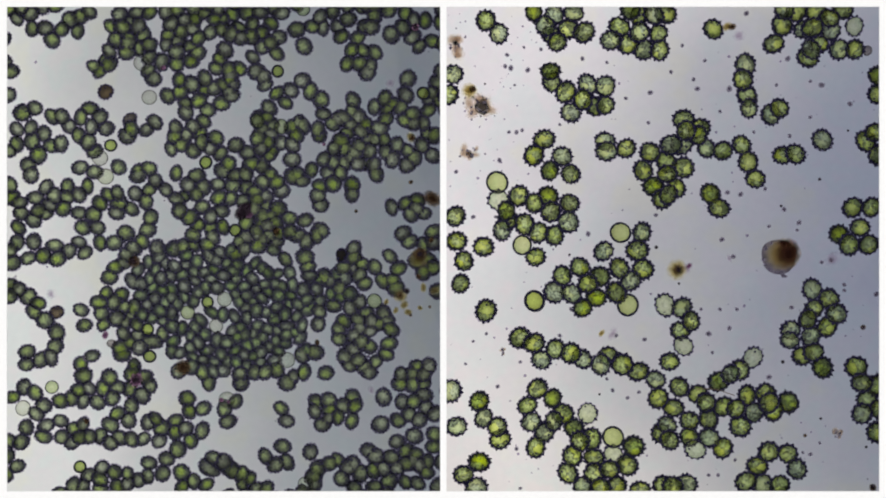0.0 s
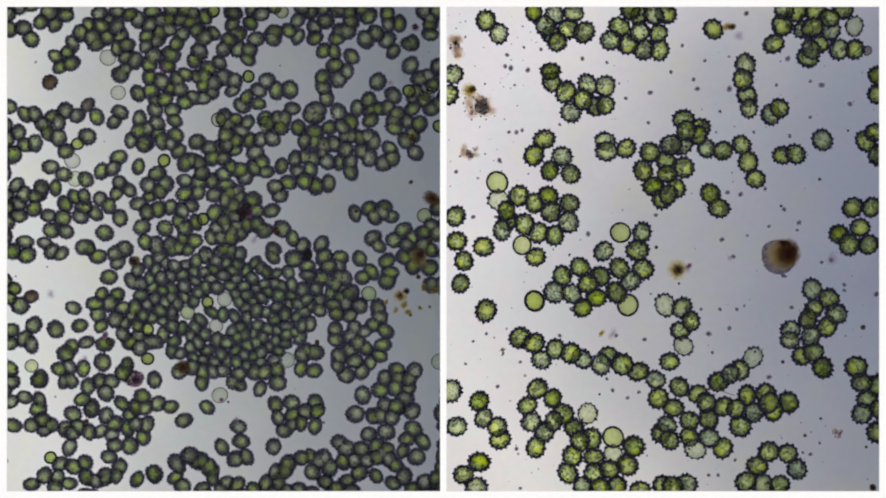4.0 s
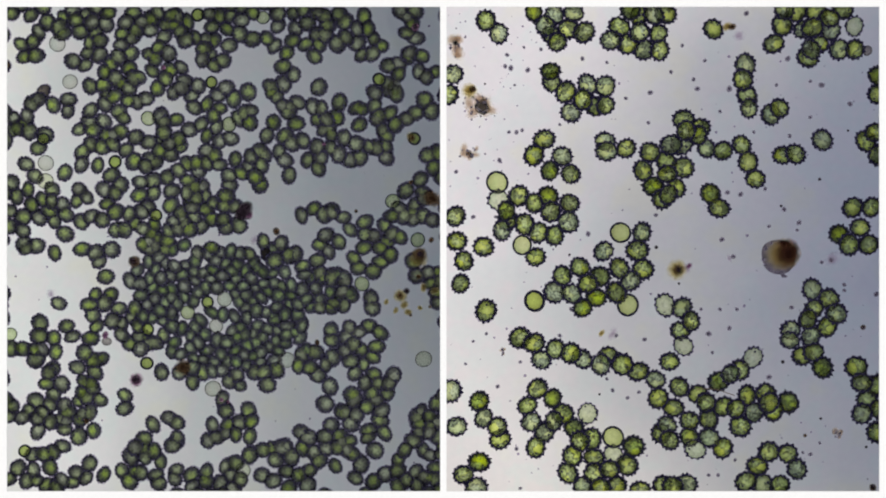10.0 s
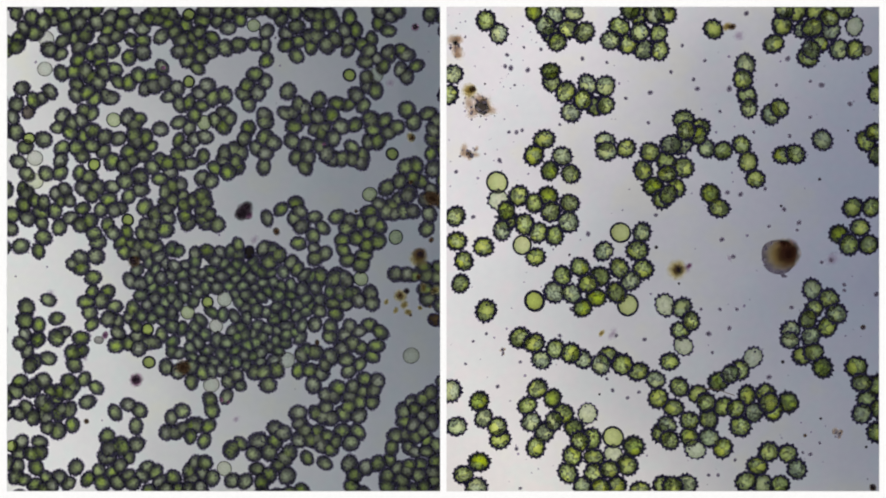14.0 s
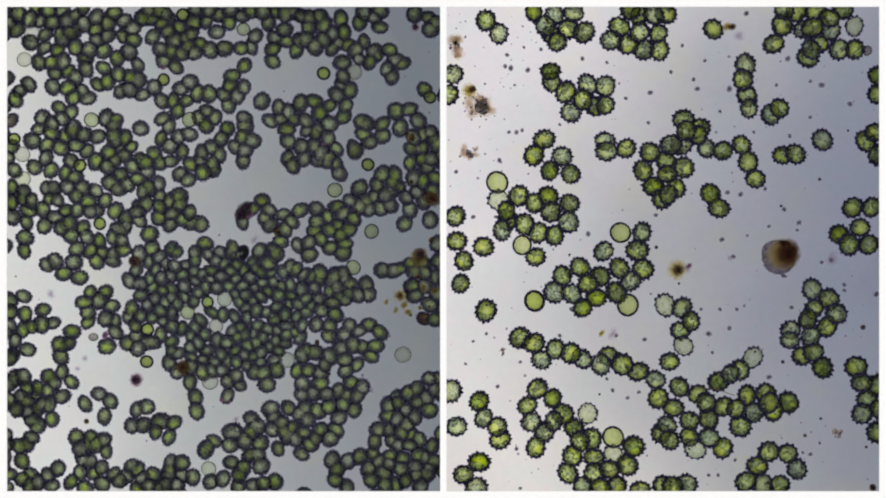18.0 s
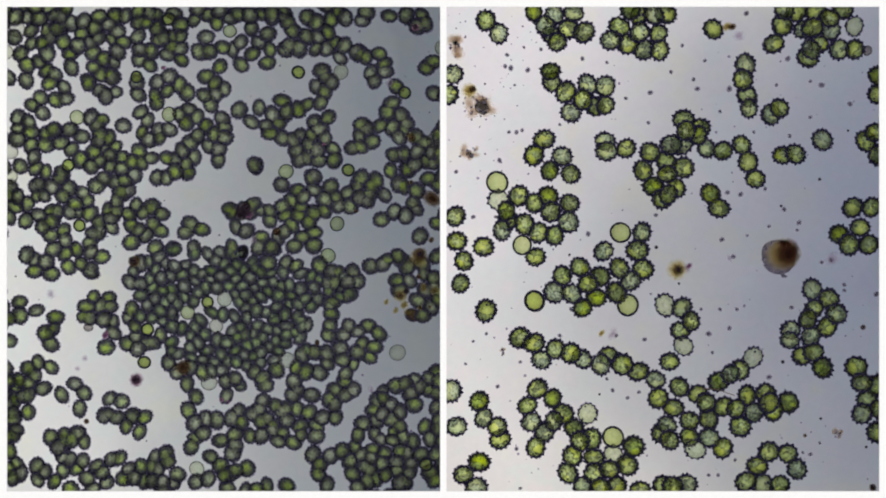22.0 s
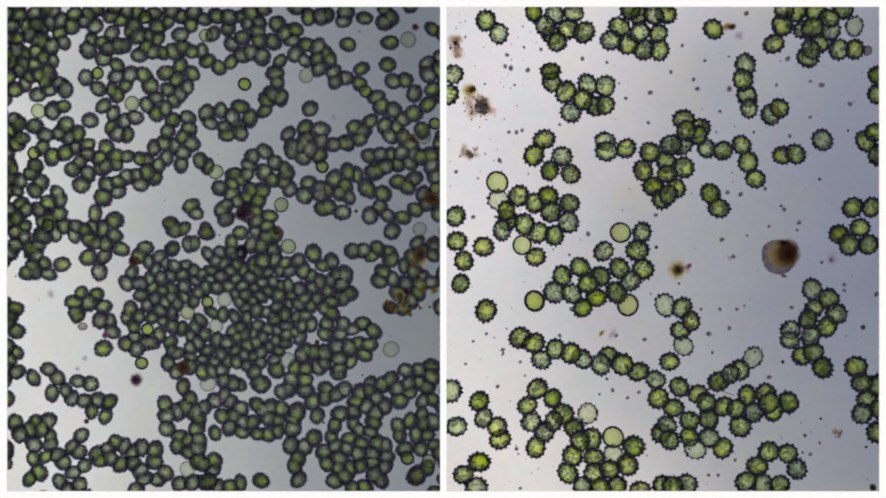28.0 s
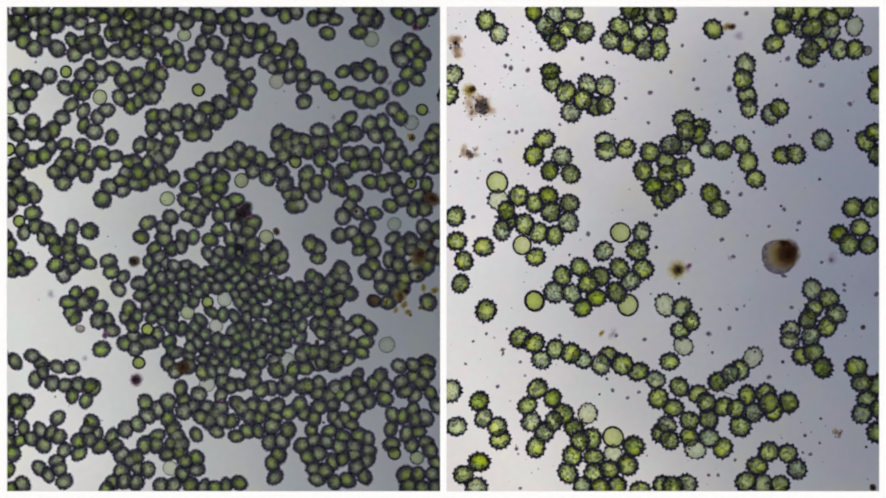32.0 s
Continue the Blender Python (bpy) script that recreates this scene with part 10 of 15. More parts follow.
still(-94.5, -34.3, [(-28.2, 0.7, "c"), (-22.2, -0.5, "c"), (-16.2, -1.4, "c"), (7, 9.7, "c"), (-3.6, -6.5, "c"), (1.2, -8.3, "c"), (6.3, -9.5, "c"), (11.7, -6.5, "c"), (12.7, 4.5, "c"), (0.9, 0.7, "c"), (-9.6, 3.1, "c"), (-4.5, 1.6, "c"), (-9.6, -2.3, "c"), (5.7, -2.9, "c"), (6.3, 3.4, "c"), (10.8, -0.2, "c"), (13.6, 9.7, "c"), (17.4, 5.1, "c")])
still(-74.1, -46.8, [(-0.4, -9.2, "c"), (6.2, -8.1, "c"), (-3.3, 11.4, "c"), (-0.8, 6, "c"), (-1.7, 0, "c")])
drift([(-72.6, -32.5, 0), (-73.3, -32.8, 0), (-76.8, -34.6, 0), (-77.8, -35.3, 0), (-75, -34.1, 0), (-73, -32.8, 0), (-72.8, -33, 0), (-74.1, -35.6, 0), (-76.1, -38.3, 0), (-75.7, -37.7, 0), (-72.7, -34.3, 0), (-72.9, -32.7, 0)],
      [(0, 0, "c")])
drift([(-68, -24.4, 0), (-68.1, -24.3, 1), (-68.3, -24, 3), (-68.3, -23.9, 4), (-68.5, -23.9, 3), (-68.5, -23.9, 4), (-68.7, -23.7, 5), (-68.9, -23.6, 5), (-69.3, -23.5, 6), (-69.5, -23.5, 7), (-69.7, -23.6, 6), (-69.7, -23.6, 5)],
      [(8.9, 0.9, "c"), (9.8, -5.9, "c"), (2.6, -3, "c"), (-5.9, 2.8, "c"), (-4.8, -2.8, "c"), (-11.8, 5.2, "c"), (1.2, 2.9, "c")])
drift([(-66.3, -39.7, 0), (-69.3, -39.8, 0), (-74.5, -39.7, 0), (-75.9, -40, 0), (-71.3, -40, 0), (-67.6, -39.9, 0), (-67, -39.9, 0), (-70.3, -40, 0), (-73.3, -40.1, 0), (-72.5, -40.1, 0), (-69.3, -39.9, 0), (-67.1, -39.8, 0)],
      [(0, 0, "c")])
drift([(-65.8, -32.7, 0), (-65.8, -32.4, 0), (-65.7, -30.5, 0), (-65.7, -30.2, 0), (-65.7, -31.3, 0), (-65.7, -32.5, 0), (-65.4, -32.5, 0), (-62.7, -30.6, 0), (-59.8, -28.7, 0), (-60.9, -29.4, 0), (-64.1, -31.8, 0), (-66.3, -32.7, 0)],
      [(0, 0, "c")])
drift([(-52.7, -38.6, 0), (-55.4, -35.4, 0), (-58.5, -31.7, 0), (-59.9, -30.3, 0), (-58.3, -32.4, 0), (-56.9, -34.6, 0), (-56.8, -35, 0), (-58.1, -34.5, 0), (-59.5, -34.2, 0), (-59.6, -34.3, 0), (-58.9, -34.2, 0), (-58.9, -34.1, 0)],
      [(0, 0, "c")])
drift([(-49, -31.2, 0), (-50.5, -28.9, 0), (-52.4, -27.2, 0), (-53.2, -25.3, 0), (-53.9, -23.7, 0), (-54.2, -22.5, 0), (-55.3, -20.7, 0), (-58.2, -18.8, 0), (-61.8, -17.9, 0), (-64.1, -17.7, 0), (-65.5, -17.5, 0), (-66.6, -17.1, 0)],
      [(0, 0, "c")])
drift([(-41.6, -37.7, 0), (-45.3, -34.6, 31), (-50.4, -28.6, 93), (-53.2, -26, 106), (-50.9, -27.5, 74), (-48.3, -28.2, 23), (-48.5, -26.6, 24), (-49.4, -23, 47), (-51.2, -20.7, 112), (-52.5, -21.4, 119), (-53.9, -23.1, 95), (-55.1, -23.9, 86)],
      [(-3.4, 0.5, "c"), (3.4, -0.5, "c")])
drift([(-40.5, -33.7, 0), (-43.3, -29.4, 0), (-46.8, -28.6, 0), (-48.8, -26, 0), (-47.9, -24.3, 0), (-47.4, -22.6, 0), (-48.4, -20, 0), (-52, -14.6, 0), (-57.9, -10.9, 0), (-62, -9.4, 0), (-64.1, -8.1, 0), (-66.3, -4.8, 0)],
      [(0, 0, "c")])
drift([(-33.9, -45.7, 0), (-36.2, -46.1, -2), (-38.5, -46.6, -4), (-39.8, -46.9, -6), (-40, -46.5, -7), (-39.9, -46.3, -8), (-40.1, -46.2, -9), (-40.4, -46.5, -10), (-41.1, -46.7, -11), (-42.4, -46.2, -11), (-44.2, -45.2, -9), (-45.9, -44.3, -7)],
      [(-10, 3.4, "c"), (-5, 2.3, "c"), (-0.2, 5.9, "c"), (3.6, -10.1, "c"), (6.3, 3.1, "c"), (5.2, -4.6, "c")])
drift([(-31.6, -34, 0), (-33.7, -31.8, 0), (-36.1, -29.3, 0), (-38, -26.7, 0), (-38.5, -24.8, 0), (-38.7, -23, 0), (-40, -20.2, 0), (-43.5, -15.3, 0), (-50.5, -11, 0), (-56.8, -8.9, 0), (-60.5, -5, 0), (-66, 0.5, 0)],
      [(0, 0, "c")])
drift([(-29.8, -38.2, 0), (-32.8, -36.4, 0), (-35.4, -34.1, 0), (-37.3, -31.6, 0), (-37.8, -29.7, 0), (-38, -27.9, 0), (-39.1, -25.1, 0), (-42.1, -20.1, 0), (-47.4, -15.5, 0), (-51.1, -13.9, 0), (-52.5, -12.7, 0), (-54, -10.8, 0)],
      [(0, 0, "c")])
drift([(12.1, -29.2, -2), (8.1, -28.5, -2), (4.4, -27.3, -2), (0.7, -25.6, 0), (-3.3, -24, 3), (-7.4, -23.1, 5), (-11.7, -21.9, 6), (-17.7, -20, 6), (-23.5, -17.8, 2), (-28, -16.2, -14), (-32.2, -14.3, -38), (-37.2, -11.7, -53)],
      [(-2.5, 2, "c"), (4.2, 1.2, "c"), (-1.7, -3.2, "c")])
drift([(14, -41, 0), (9.7, -41.4, 0), (5.8, -41.1, 0), (2.1, -39.5, 0), (-1.6, -38, 0), (-5, -37.6, 0), (-8.7, -37.2, 0), (-13.1, -36.1, 0), (-17.9, -34.4, 0), (-23.7, -32.4, 0), (-30.1, -30.2, 0), (-36.6, -27.5, 0)],
      [(0, 0, "b")])
drift([(32.5, -29.3, -9), (27.4, -29.2, -8), (22.8, -28.3, -6), (18.5, -26.6, -4), (14.4, -25, -2), (10.7, -24.1, 0), (6.7, -23.4, 1), (1.9, -22.2, 1), (-2.8, -20.5, 0), (-7.9, -18.7, 0), (-13.7, -16.6, 0), (-19.8, -14, 1)],
      [(-8.4, -0.9, "c"), (-8.6, 8.5, "c"), (-3.2, 5.4, "c"), (-0.6, -1.3, "c"), (11.8, 4.4, "c"), (5.9, -0.3, "c"), (13.8, 10.9, "c"), (17.8, 9.7, "c"), (-12.4, -6.3, "c"), (-5.1, -9.5, "c"), (-9.5, -14.3, "c"), (-1.5, -6.2, "c")])
drift([(35.9, -26.5, 0), (30.7, -26.2, 0), (25.9, -25.2, 0), (21.3, -23.4, 0), (17.1, -21.6, 0), (13.4, -20.5, 0), (9.1, -19.7, 0), (1.2, -20, 0), (-6.8, -19.7, 0), (-10.9, -17.5, 0), (-12.2, -13.2, 0), (-15.6, -9.3, 0)],
      [(0, 0, "c")])
drift([(39.9, -39.4, 0), (34.9, -40.1, 0), (30.2, -40.1, 0), (26.2, -39, 0), (22.6, -37.5, 0), (19.7, -36.7, 0), (16.4, -36.2, 0), (12.1, -35.4, 0), (7.7, -34.1, 0), (3, -32.2, 0), (-2.3, -30.4, 0), (-7.8, -28.2, 0)],
      [(0, 0, "c")])
drift([(-228.6, -78.6, 0), (-240.2, -70, 0), (-248.1, -63.2, 0), (-254.9, -57.1, 0), (-261.3, -52.5, 0), (-266.3, -50.1, 0), (-271.6, -48.1, 0), (-275, -45.4, 0), (-275, -42.4, 0), (-275, -39.4, 0), (-275, -35.9, 0), (-275, -32.1, 0)],
      [(0, 0, "c")])
drift([(-222.6, -84.3, 0), (-235.7, -74.6, 0), (-244.3, -67.7, 0), (-251, -61.8, 0), (-257.3, -57.3, 0), (-262.4, -54.7, 0), (-267.7, -52.5, 0), (-275, -49.6, 0), (-275, -46.5, 0), (-275, -43.3, 0), (-275, -39.5, 0), (-275, -35.4, 0)],
      [(0, 0, "d")])
drift([(-221.1, -94.8, 0), (-234.6, -85.6, 0), (-244.5, -79.9, 0), (-251, -76.8, 0), (-256.5, -74.3, 0), (-261.3, -71.8, 0), (-266.3, -69, 0), (-273.2, -65.7, 0), (-275, -62.3, 0), (-275, -58.7, 0), (-275, -54.2, 0), (-275, -49, 0)],
      [(0, 0, "c")])
drift([(-206.7, -92.4, 0), (-221.4, -83, -2), (-233.1, -74.1, 7), (-240, -67.8, 24), (-246.2, -62.4, 38), (-251.4, -59, 43), (-256.7, -56.6, 43), (-264.1, -53.6, 43), (-271.5, -50.3, 43), (-275, -47, 43), (-275, -43, 43), (-275, -38.5, 43)],
      [(-3.9, -1.2, "c"), (3.9, 1.2, "c")])
drift([(-193.4, -94.6, 0), (-209.5, -86.2, 40), (-223.1, -75.1, 62), (-232.2, -68.5, 64), (-239.1, -65.2, 53), (-244.3, -63.4, 40), (-249.7, -61.3, 35), (-257, -58.2, 36), (-264.4, -54.8, 36), (-271.1, -51.3, 36), (-275, -47, 36), (-275, -42.1, 36)],
      [(-2.1, -1.3, "c"), (2.1, 1.3, "c")])
drift([(-190.2, -99.7, 0), (-205.4, -94.3, -31), (-218.6, -87.4, -41), (-228, -82.7, -52), (-234.7, -79, -41), (-239.8, -75.8, -24), (-245.1, -72.8, -19), (-252.3, -69.5, -19), (-259.5, -66.1, -19), (-266.2, -62.3, -18), (-272.9, -57.7, -18), (-275, -52.1, -16)],
      [(2.5, 0.1, "c"), (-2.5, -0.1, "c")])
drift([(-181.8, -99.3, 0), (-196.3, -96.7, 0), (-207.9, -92.8, 0), (-216.7, -88, 0), (-226.3, -82.6, 0), (-233.4, -77.9, 0), (-239.4, -74.6, 0), (-246.4, -71.3, 0), (-253.4, -67.8, 0), (-260, -64, 0), (-266.7, -59.3, 0), (-273.8, -53.6, 0)],
      [(0, 0, "c")])
drift([(-169.8, -89.2, 0), (-184.8, -84.5, -15), (-196.4, -78.9, -23), (-205.5, -75.2, -30), (-214.9, -73.3, -19), (-223.4, -72.2, -8), (-230.5, -70.2, -5), (-237.8, -67.1, -8), (-244, -63.5, -7), (-250.2, -59.6, -4), (-256.8, -54.9, -3), (-263.8, -49.3, -1)],
      [(3, -1.9, "c"), (-3, 1.9, "c")])
drift([(-166.2, -74.1, 0), (-177.2, -71.4, 0), (-193, -67.5, 0), (-204.6, -64.7, 0), (-211.8, -61.8, 0), (-218.4, -59.4, 0), (-226, -57.3, 0), (-233.4, -54.2, 0), (-239.9, -50.6, 0), (-246.4, -47, 0), (-253, -42.8, 0), (-260.4, -38, 0)],
      [(0, 0, "c")])
drift([(-190.8, -80.7, 0), (-197.9, -73.1, 0), (-206.8, -64.4, 0), (-212.8, -59.6, 0), (-217.6, -56.7, 0), (-221.3, -53.5, 0), (-224.9, -49.9, 0), (-232.2, -46.4, 0), (-239.6, -43.2, 0), (-246.4, -40.1, 0), (-253.3, -36.5, 0), (-261.2, -32.4, 0)],
      [(0, 0, "c")])
drift([(-165.3, -83.1, 0), (-180.6, -83.6, 0), (-196.3, -85.5, 0), (-206.3, -83.9, 0), (-212.4, -77.8, 0), (-218, -72.2, 0), (-224.7, -69.5, 0), (-232.5, -66.8, 0), (-238.5, -63.1, 0), (-244.4, -59.2, 0), (-250.8, -54.5, 0), (-257.7, -48.8, 0)],
      [(0, 0, "c")])
drift([(-159.6, -77.7, 0), (-173.8, -77.1, 0), (-188.9, -73.9, 0), (-199.7, -72.1, 0), (-206.9, -70.8, 0), (-213.2, -69.9, 0), (-220.1, -68.6, 0), (-227.8, -65.9, 0), (-234.4, -62.5, 0), (-240.2, -58.5, 0), (-246.5, -53.7, 0), (-253.4, -48, 0)],
      [(0, 0, "c")])
drift([(-172.8, -73.2, 0), (-174.4, -71.3, 0), (-181.4, -67.4, 0), (-190.5, -64, 0), (-201.6, -60.4, 0), (-211.3, -57.5, 0), (-218.1, -54.6, 0), (-225.5, -50.9, 0), (-232.9, -47.5, 0), (-239.5, -44, 0), (-246.1, -40, 0), (-253.5, -35.5, 0)],
      [(0, 0, "c")])
drift([(-152.5, -90.2, 0), (-167, -85.1, 0), (-176.4, -74.5, 0), (-186.4, -69.9, 0), (-199.3, -72.6, 0), (-210, -75.2, 0), (-218.1, -74.1, 0), (-226.1, -71.4, 0), (-232.7, -68.1, 0), (-238.5, -64.1, 0), (-244.7, -59.3, 0), (-251.5, -53.5, 0)],
      [(0, 0, "c")])
drift([(-127.2, -84.6, 0), (-150.6, -84.4, 0), (-170.9, -83, 0), (-185.2, -79.7, 0), (-194.1, -77.3, 0), (-200, -76.3, 0), (-206.7, -75.3, 0), (-214.6, -72.8, 0), (-221.7, -69.9, 0), (-228, -65.9, 0), (-234.7, -60.3, 0), (-241.6, -53.7, 0)],
      [(0, 0, "c")])
drift([(-112.9, -82.8, 0), (-139.3, -82.9, -30), (-163.6, -82.9, -76), (-180.5, -79.2, -92), (-189.2, -73.6, -46), (-194.4, -70.5, 8), (-201.2, -68.8, 18), (-210.2, -65.8, 30), (-218.4, -62.3, 45), (-225.2, -58.2, 54), (-233, -52.9, 65), (-239.9, -46.1, 85)],
      [(-3, -1.9, "c"), (3, 1.9, "c")])
drift([(-162.5, -65.5, 0), (-165.6, -65.3, -8), (-171.4, -64.8, -34), (-180.6, -62.2, -67), (-189.9, -58.5, -68), (-195.7, -56.5, -70), (-200.2, -54.1, -74), (-204.6, -49.2, -62), (-211.4, -44.4, -46), (-221.7, -41.5, -37), (-232.4, -38.4, -19), (-241.5, -34.4, -5)],
      [(-1.5, 3.2, "c"), (-2.3, -0.6, "c"), (3.8, -2.6, "c")])
drift([(-85.8, -84.6, 0), (-115.4, -84.5, 0), (-143.2, -82.1, 0), (-163.6, -79, 0), (-177, -75.3, 0), (-185.6, -73.4, 0), (-194, -72, 0), (-202.9, -66.8, 0), (-210.4, -61.2, 0), (-218.9, -57.6, 0), (-230.4, -53.4, 0), (-241.2, -48.9, 0)],
      [(0, 0, "c")])
drift([(-83.1, -91.2, 0), (-102.5, -93.6, 0), (-120.8, -95, 0), (-139.5, -91.2, 0), (-157, -86.4, 0), (-169.3, -81.7, 0), (-179, -78, 0), (-189.5, -74.5, 0), (-198.2, -70, 0), (-205.2, -66.4, 0), (-211.5, -62.3, 0), (-218.1, -56.7, 0)],
      [(0, 0, "c")])
drift([(-170.9, -52.3, 0), (-168.3, -50.2, 0), (-159.7, -47.1, 0), (-158.7, -46.6, 0), (-166.9, -49.1, 0), (-174.5, -51.1, 0), (-178, -51.4, 0), (-178.5, -51.8, 0), (-178.9, -52.1, 0), (-179.6, -52.5, 0), (-180.5, -52.8, 0), (-181.2, -53.1, 0)],
      [(0, 0, "c")])
drift([(-155.5, -56.9, 0), (-156.3, -57.7, 0), (-157, -59.3, 0), (-157.1, -60.5, 0), (-156.3, -60.5, 0), (-155.8, -59.9, 0), (-156.6, -59.7, 0), (-157.9, -59.8, 0), (-158.5, -60.2, 0), (-159.1, -60.5, 0), (-160.1, -60.5, 0), (-161.2, -60.3, 0)],
      [(0, 0, "g")])
drift([(-152.5, -48.1, 0), (-152.3, -48.2, 0), (-151.9, -48.6, 0), (-151.9, -48.8, 0), (-152.4, -48.7, 1), (-153, -48.5, 1), (-153.3, -48.5, 1), (-153.4, -48.6, 1), (-153.5, -48.8, 1), (-153.7, -48.8, 1), (-154.2, -48.6, 2), (-154.7, -48.4, 2)],
      [(-12.5, 12.4, "c"), (-11.2, 17, "c"), (-13.9, -1.1, "c"), (-9, 1.8, "c"), (-8.4, -4.1, "c"), (12.3, -16.6, "c"), (-4.2, -0.8, "c"), (3.7, 3, "c"), (9.5, -1, "c"), (12.9, -7, "c"), (19.6, -9.3, "c"), (19.1, -14.4, "c"), (-0.7, -0.9, "c"), (-7.4, 13, "c"), (-9.8, 8.1, "c")])
drift([(-155.7, -72.3, 0), (-153.8, -70.1, 0), (-152, -68, 0), (-150.1, -66, 0), (-148.1, -64, 0), (-146.6, -62.2, 0), (-145.3, -60.5, 0), (-145.6, -60.3, 0), (-145.8, -60.3, 0), (-145.9, -60.4, 0), (-146, -60.4, 0), (-146.1, -60.4, 0)],
      [(0, 0, "c")])
drift([(-124.2, -70.8, 0), (-126.8, -70.7, 0), (-130.2, -70.5, 0), (-132.4, -70.4, 0), (-133.2, -70.3, 0), (-133.5, -70.2, 0), (-133.9, -70.3, 0), (-135, -71, 0), (-136.1, -71.7, 0), (-137.1, -72.5, 0), (-138.2, -73.3, 0), (-139.2, -74.1, 0)],
      [(0, 0, "c")])
drift([(-114.6, -79.8, 0), (-117.3, -78.1, 0), (-120.1, -76.3, 0), (-121.6, -74.6, 0), (-122.4, -72.9, 0), (-122.9, -71.6, 0), (-123.3, -70.3, 0), (-123.7, -70.5, 0), (-124.1, -70.8, 0), (-124.4, -71.1, 0), (-124.7, -71.4, 0), (-125.1, -71.7, 0)],
      [(0, 0, "d")])
drift([(-119.2, -64.4, 0), (-119.4, -64.4, 0), (-119.7, -64.4, 0), (-119.8, -64.3, -1), (-119.9, -64.3, -2), (-120, -64.2, -3), (-120, -64.2, -4), (-120, -64.3, -3), (-120.1, -64.3, -2), (-120.1, -64.3, -1), (-120.1, -64.4, 0), (-120.1, -64.4, 0)],
      [(2.7, 0.2, "c"), (-2.7, -0.2, "c")])
drift([(-107.4, -68.6, 0), (-109.2, -68.5, -32), (-110.7, -68.5, -50), (-111.3, -68.5, -56), (-111.7, -68.5, -58), (-111.8, -68.6, -59), (-111.9, -68.6, -61), (-112.4, -69.1, -73), (-112.9, -69.6, -89), (-113.4, -70.2, -105), (-114, -70.7, -118), (-114.8, -71.3, -129)],
      [(0.4, -2.4, "c"), (-0.4, 2.4, "c")])
still(-103.9, -54.4, [(-7.9, 11.2, "c"), (-16, 5.8, "c"), (-10.8, 5.2, "c"), (-6.3, 0.7, "c"), (-1.5, -1.4, "c"), (-5.9, -5.3, "c"), (-1, 8.8, "c"), (11.7, 2.3, "c"), (4.4, 4.6, "c"), (6.7, -5.3, "c"), (7.4, -0.2, "c"), (-13.8, -1.4, "c"), (14.2, -4.7, "c"), (15.4, -9.8, "c"), (3.5, -10.7, "c")])
drift([(-94.1, -65.1, 0), (-94.5, -65.1, 0), (-94.7, -65.1, 0), (-94.9, -65.1, 0), (-95, -65.1, 0), (-95, -65.1, 0), (-95.1, -65.2, 0), (-95.4, -67, 0), (-95.6, -68.9, 0), (-95.7, -70.8, 0), (-95.9, -72.8, 0), (-96.3, -74.7, 0)],
      [(0, 0, "c")])
drift([(-82.8, -70.9, 0), (-86.5, -70.7, 0), (-90.6, -71.4, 0), (-93.2, -71.8, 0), (-93.3, -71.9, 0), (-92.8, -71.9, 0), (-93.2, -71.7, 0), (-94.2, -71.7, 0), (-94.6, -71.9, 0), (-95.7, -71.9, 0), (-98.5, -70.5, 0), (-101.1, -70.2, 0)],
      [(0, 0, "c")])
still(-83.7, -50.1, [(0, 0, "c")])
still(-82.8, -58.8, [(0, 0, "d")])
drift([(-73.7, -65.3, 0), (-74.9, -64, 0), (-75.9, -61.9, 0), (-76.3, -61.4, 0), (-76.5, -63.1, 0), (-76.7, -64.5, 0), (-77.1, -64.7, 0), (-77.5, -63.7, 0), (-77.8, -62.8, 0), (-78.1, -62.8, 0), (-78.7, -63.6, 0), (-79.3, -64, 0)],
      [(0, 0, "c")])
drift([(-31.5, -78.6, 0), (-39.5, -78.2, 0), (-48.9, -76, 0), (-57.2, -73.6, 0), (-65, -72.3, 0), (-69.6, -72, 0), (-73.2, -71.7, 0), (-77.3, -71.2, 0), (-79.6, -70, 0), (-80, -69.4, 0), (-80.5, -69.4, 0), (-81.4, -69.7, 0)],
      [(0, 0, "c")])
drift([(-8.7, -84.3, 0), (-19.5, -84.4, 0), (-31.8, -82.1, 0), (-42.6, -79.8, 0), (-54.3, -78.2, 0), (-63.7, -77.6, 0), (-72.2, -77.2, 0), (-77.9, -77.2, 0), (-80.3, -77.8, 0), (-82.4, -77.3, 0), (-86.8, -75.2, 0), (-91.2, -73.8, 0)],
      [(0, 0, "c")])
drift([(-62.1, -65.7, 0), (-67.2, -65, 0), (-69.5, -63.4, 0), (-70.4, -62.7, 0), (-70.6, -63.5, 0), (-70.7, -64.3, 0), (-71.2, -64.2, 0), (-72.2, -64.2, 0), (-72.7, -64.1, 0), (-72.8, -63.7, 0), (-72.8, -63.1, 0), (-72.7, -63.1, 0)],
      [(0, 0, "c")])
drift([(-21.3, -81.3, 0), (-28, -82.9, 0), (-36.1, -83.1, 0), (-44.7, -81.8, 0), (-52.4, -79.4, 0), (-59.5, -77.8, 0), (-66.3, -77.1, 0), (-73.9, -75.7, 0), (-78.9, -74.8, 0), (-80.7, -74.3, 0), (-82.4, -74.2, 0), (-84.6, -73.8, 0)],
      [(0, 0, "c")])
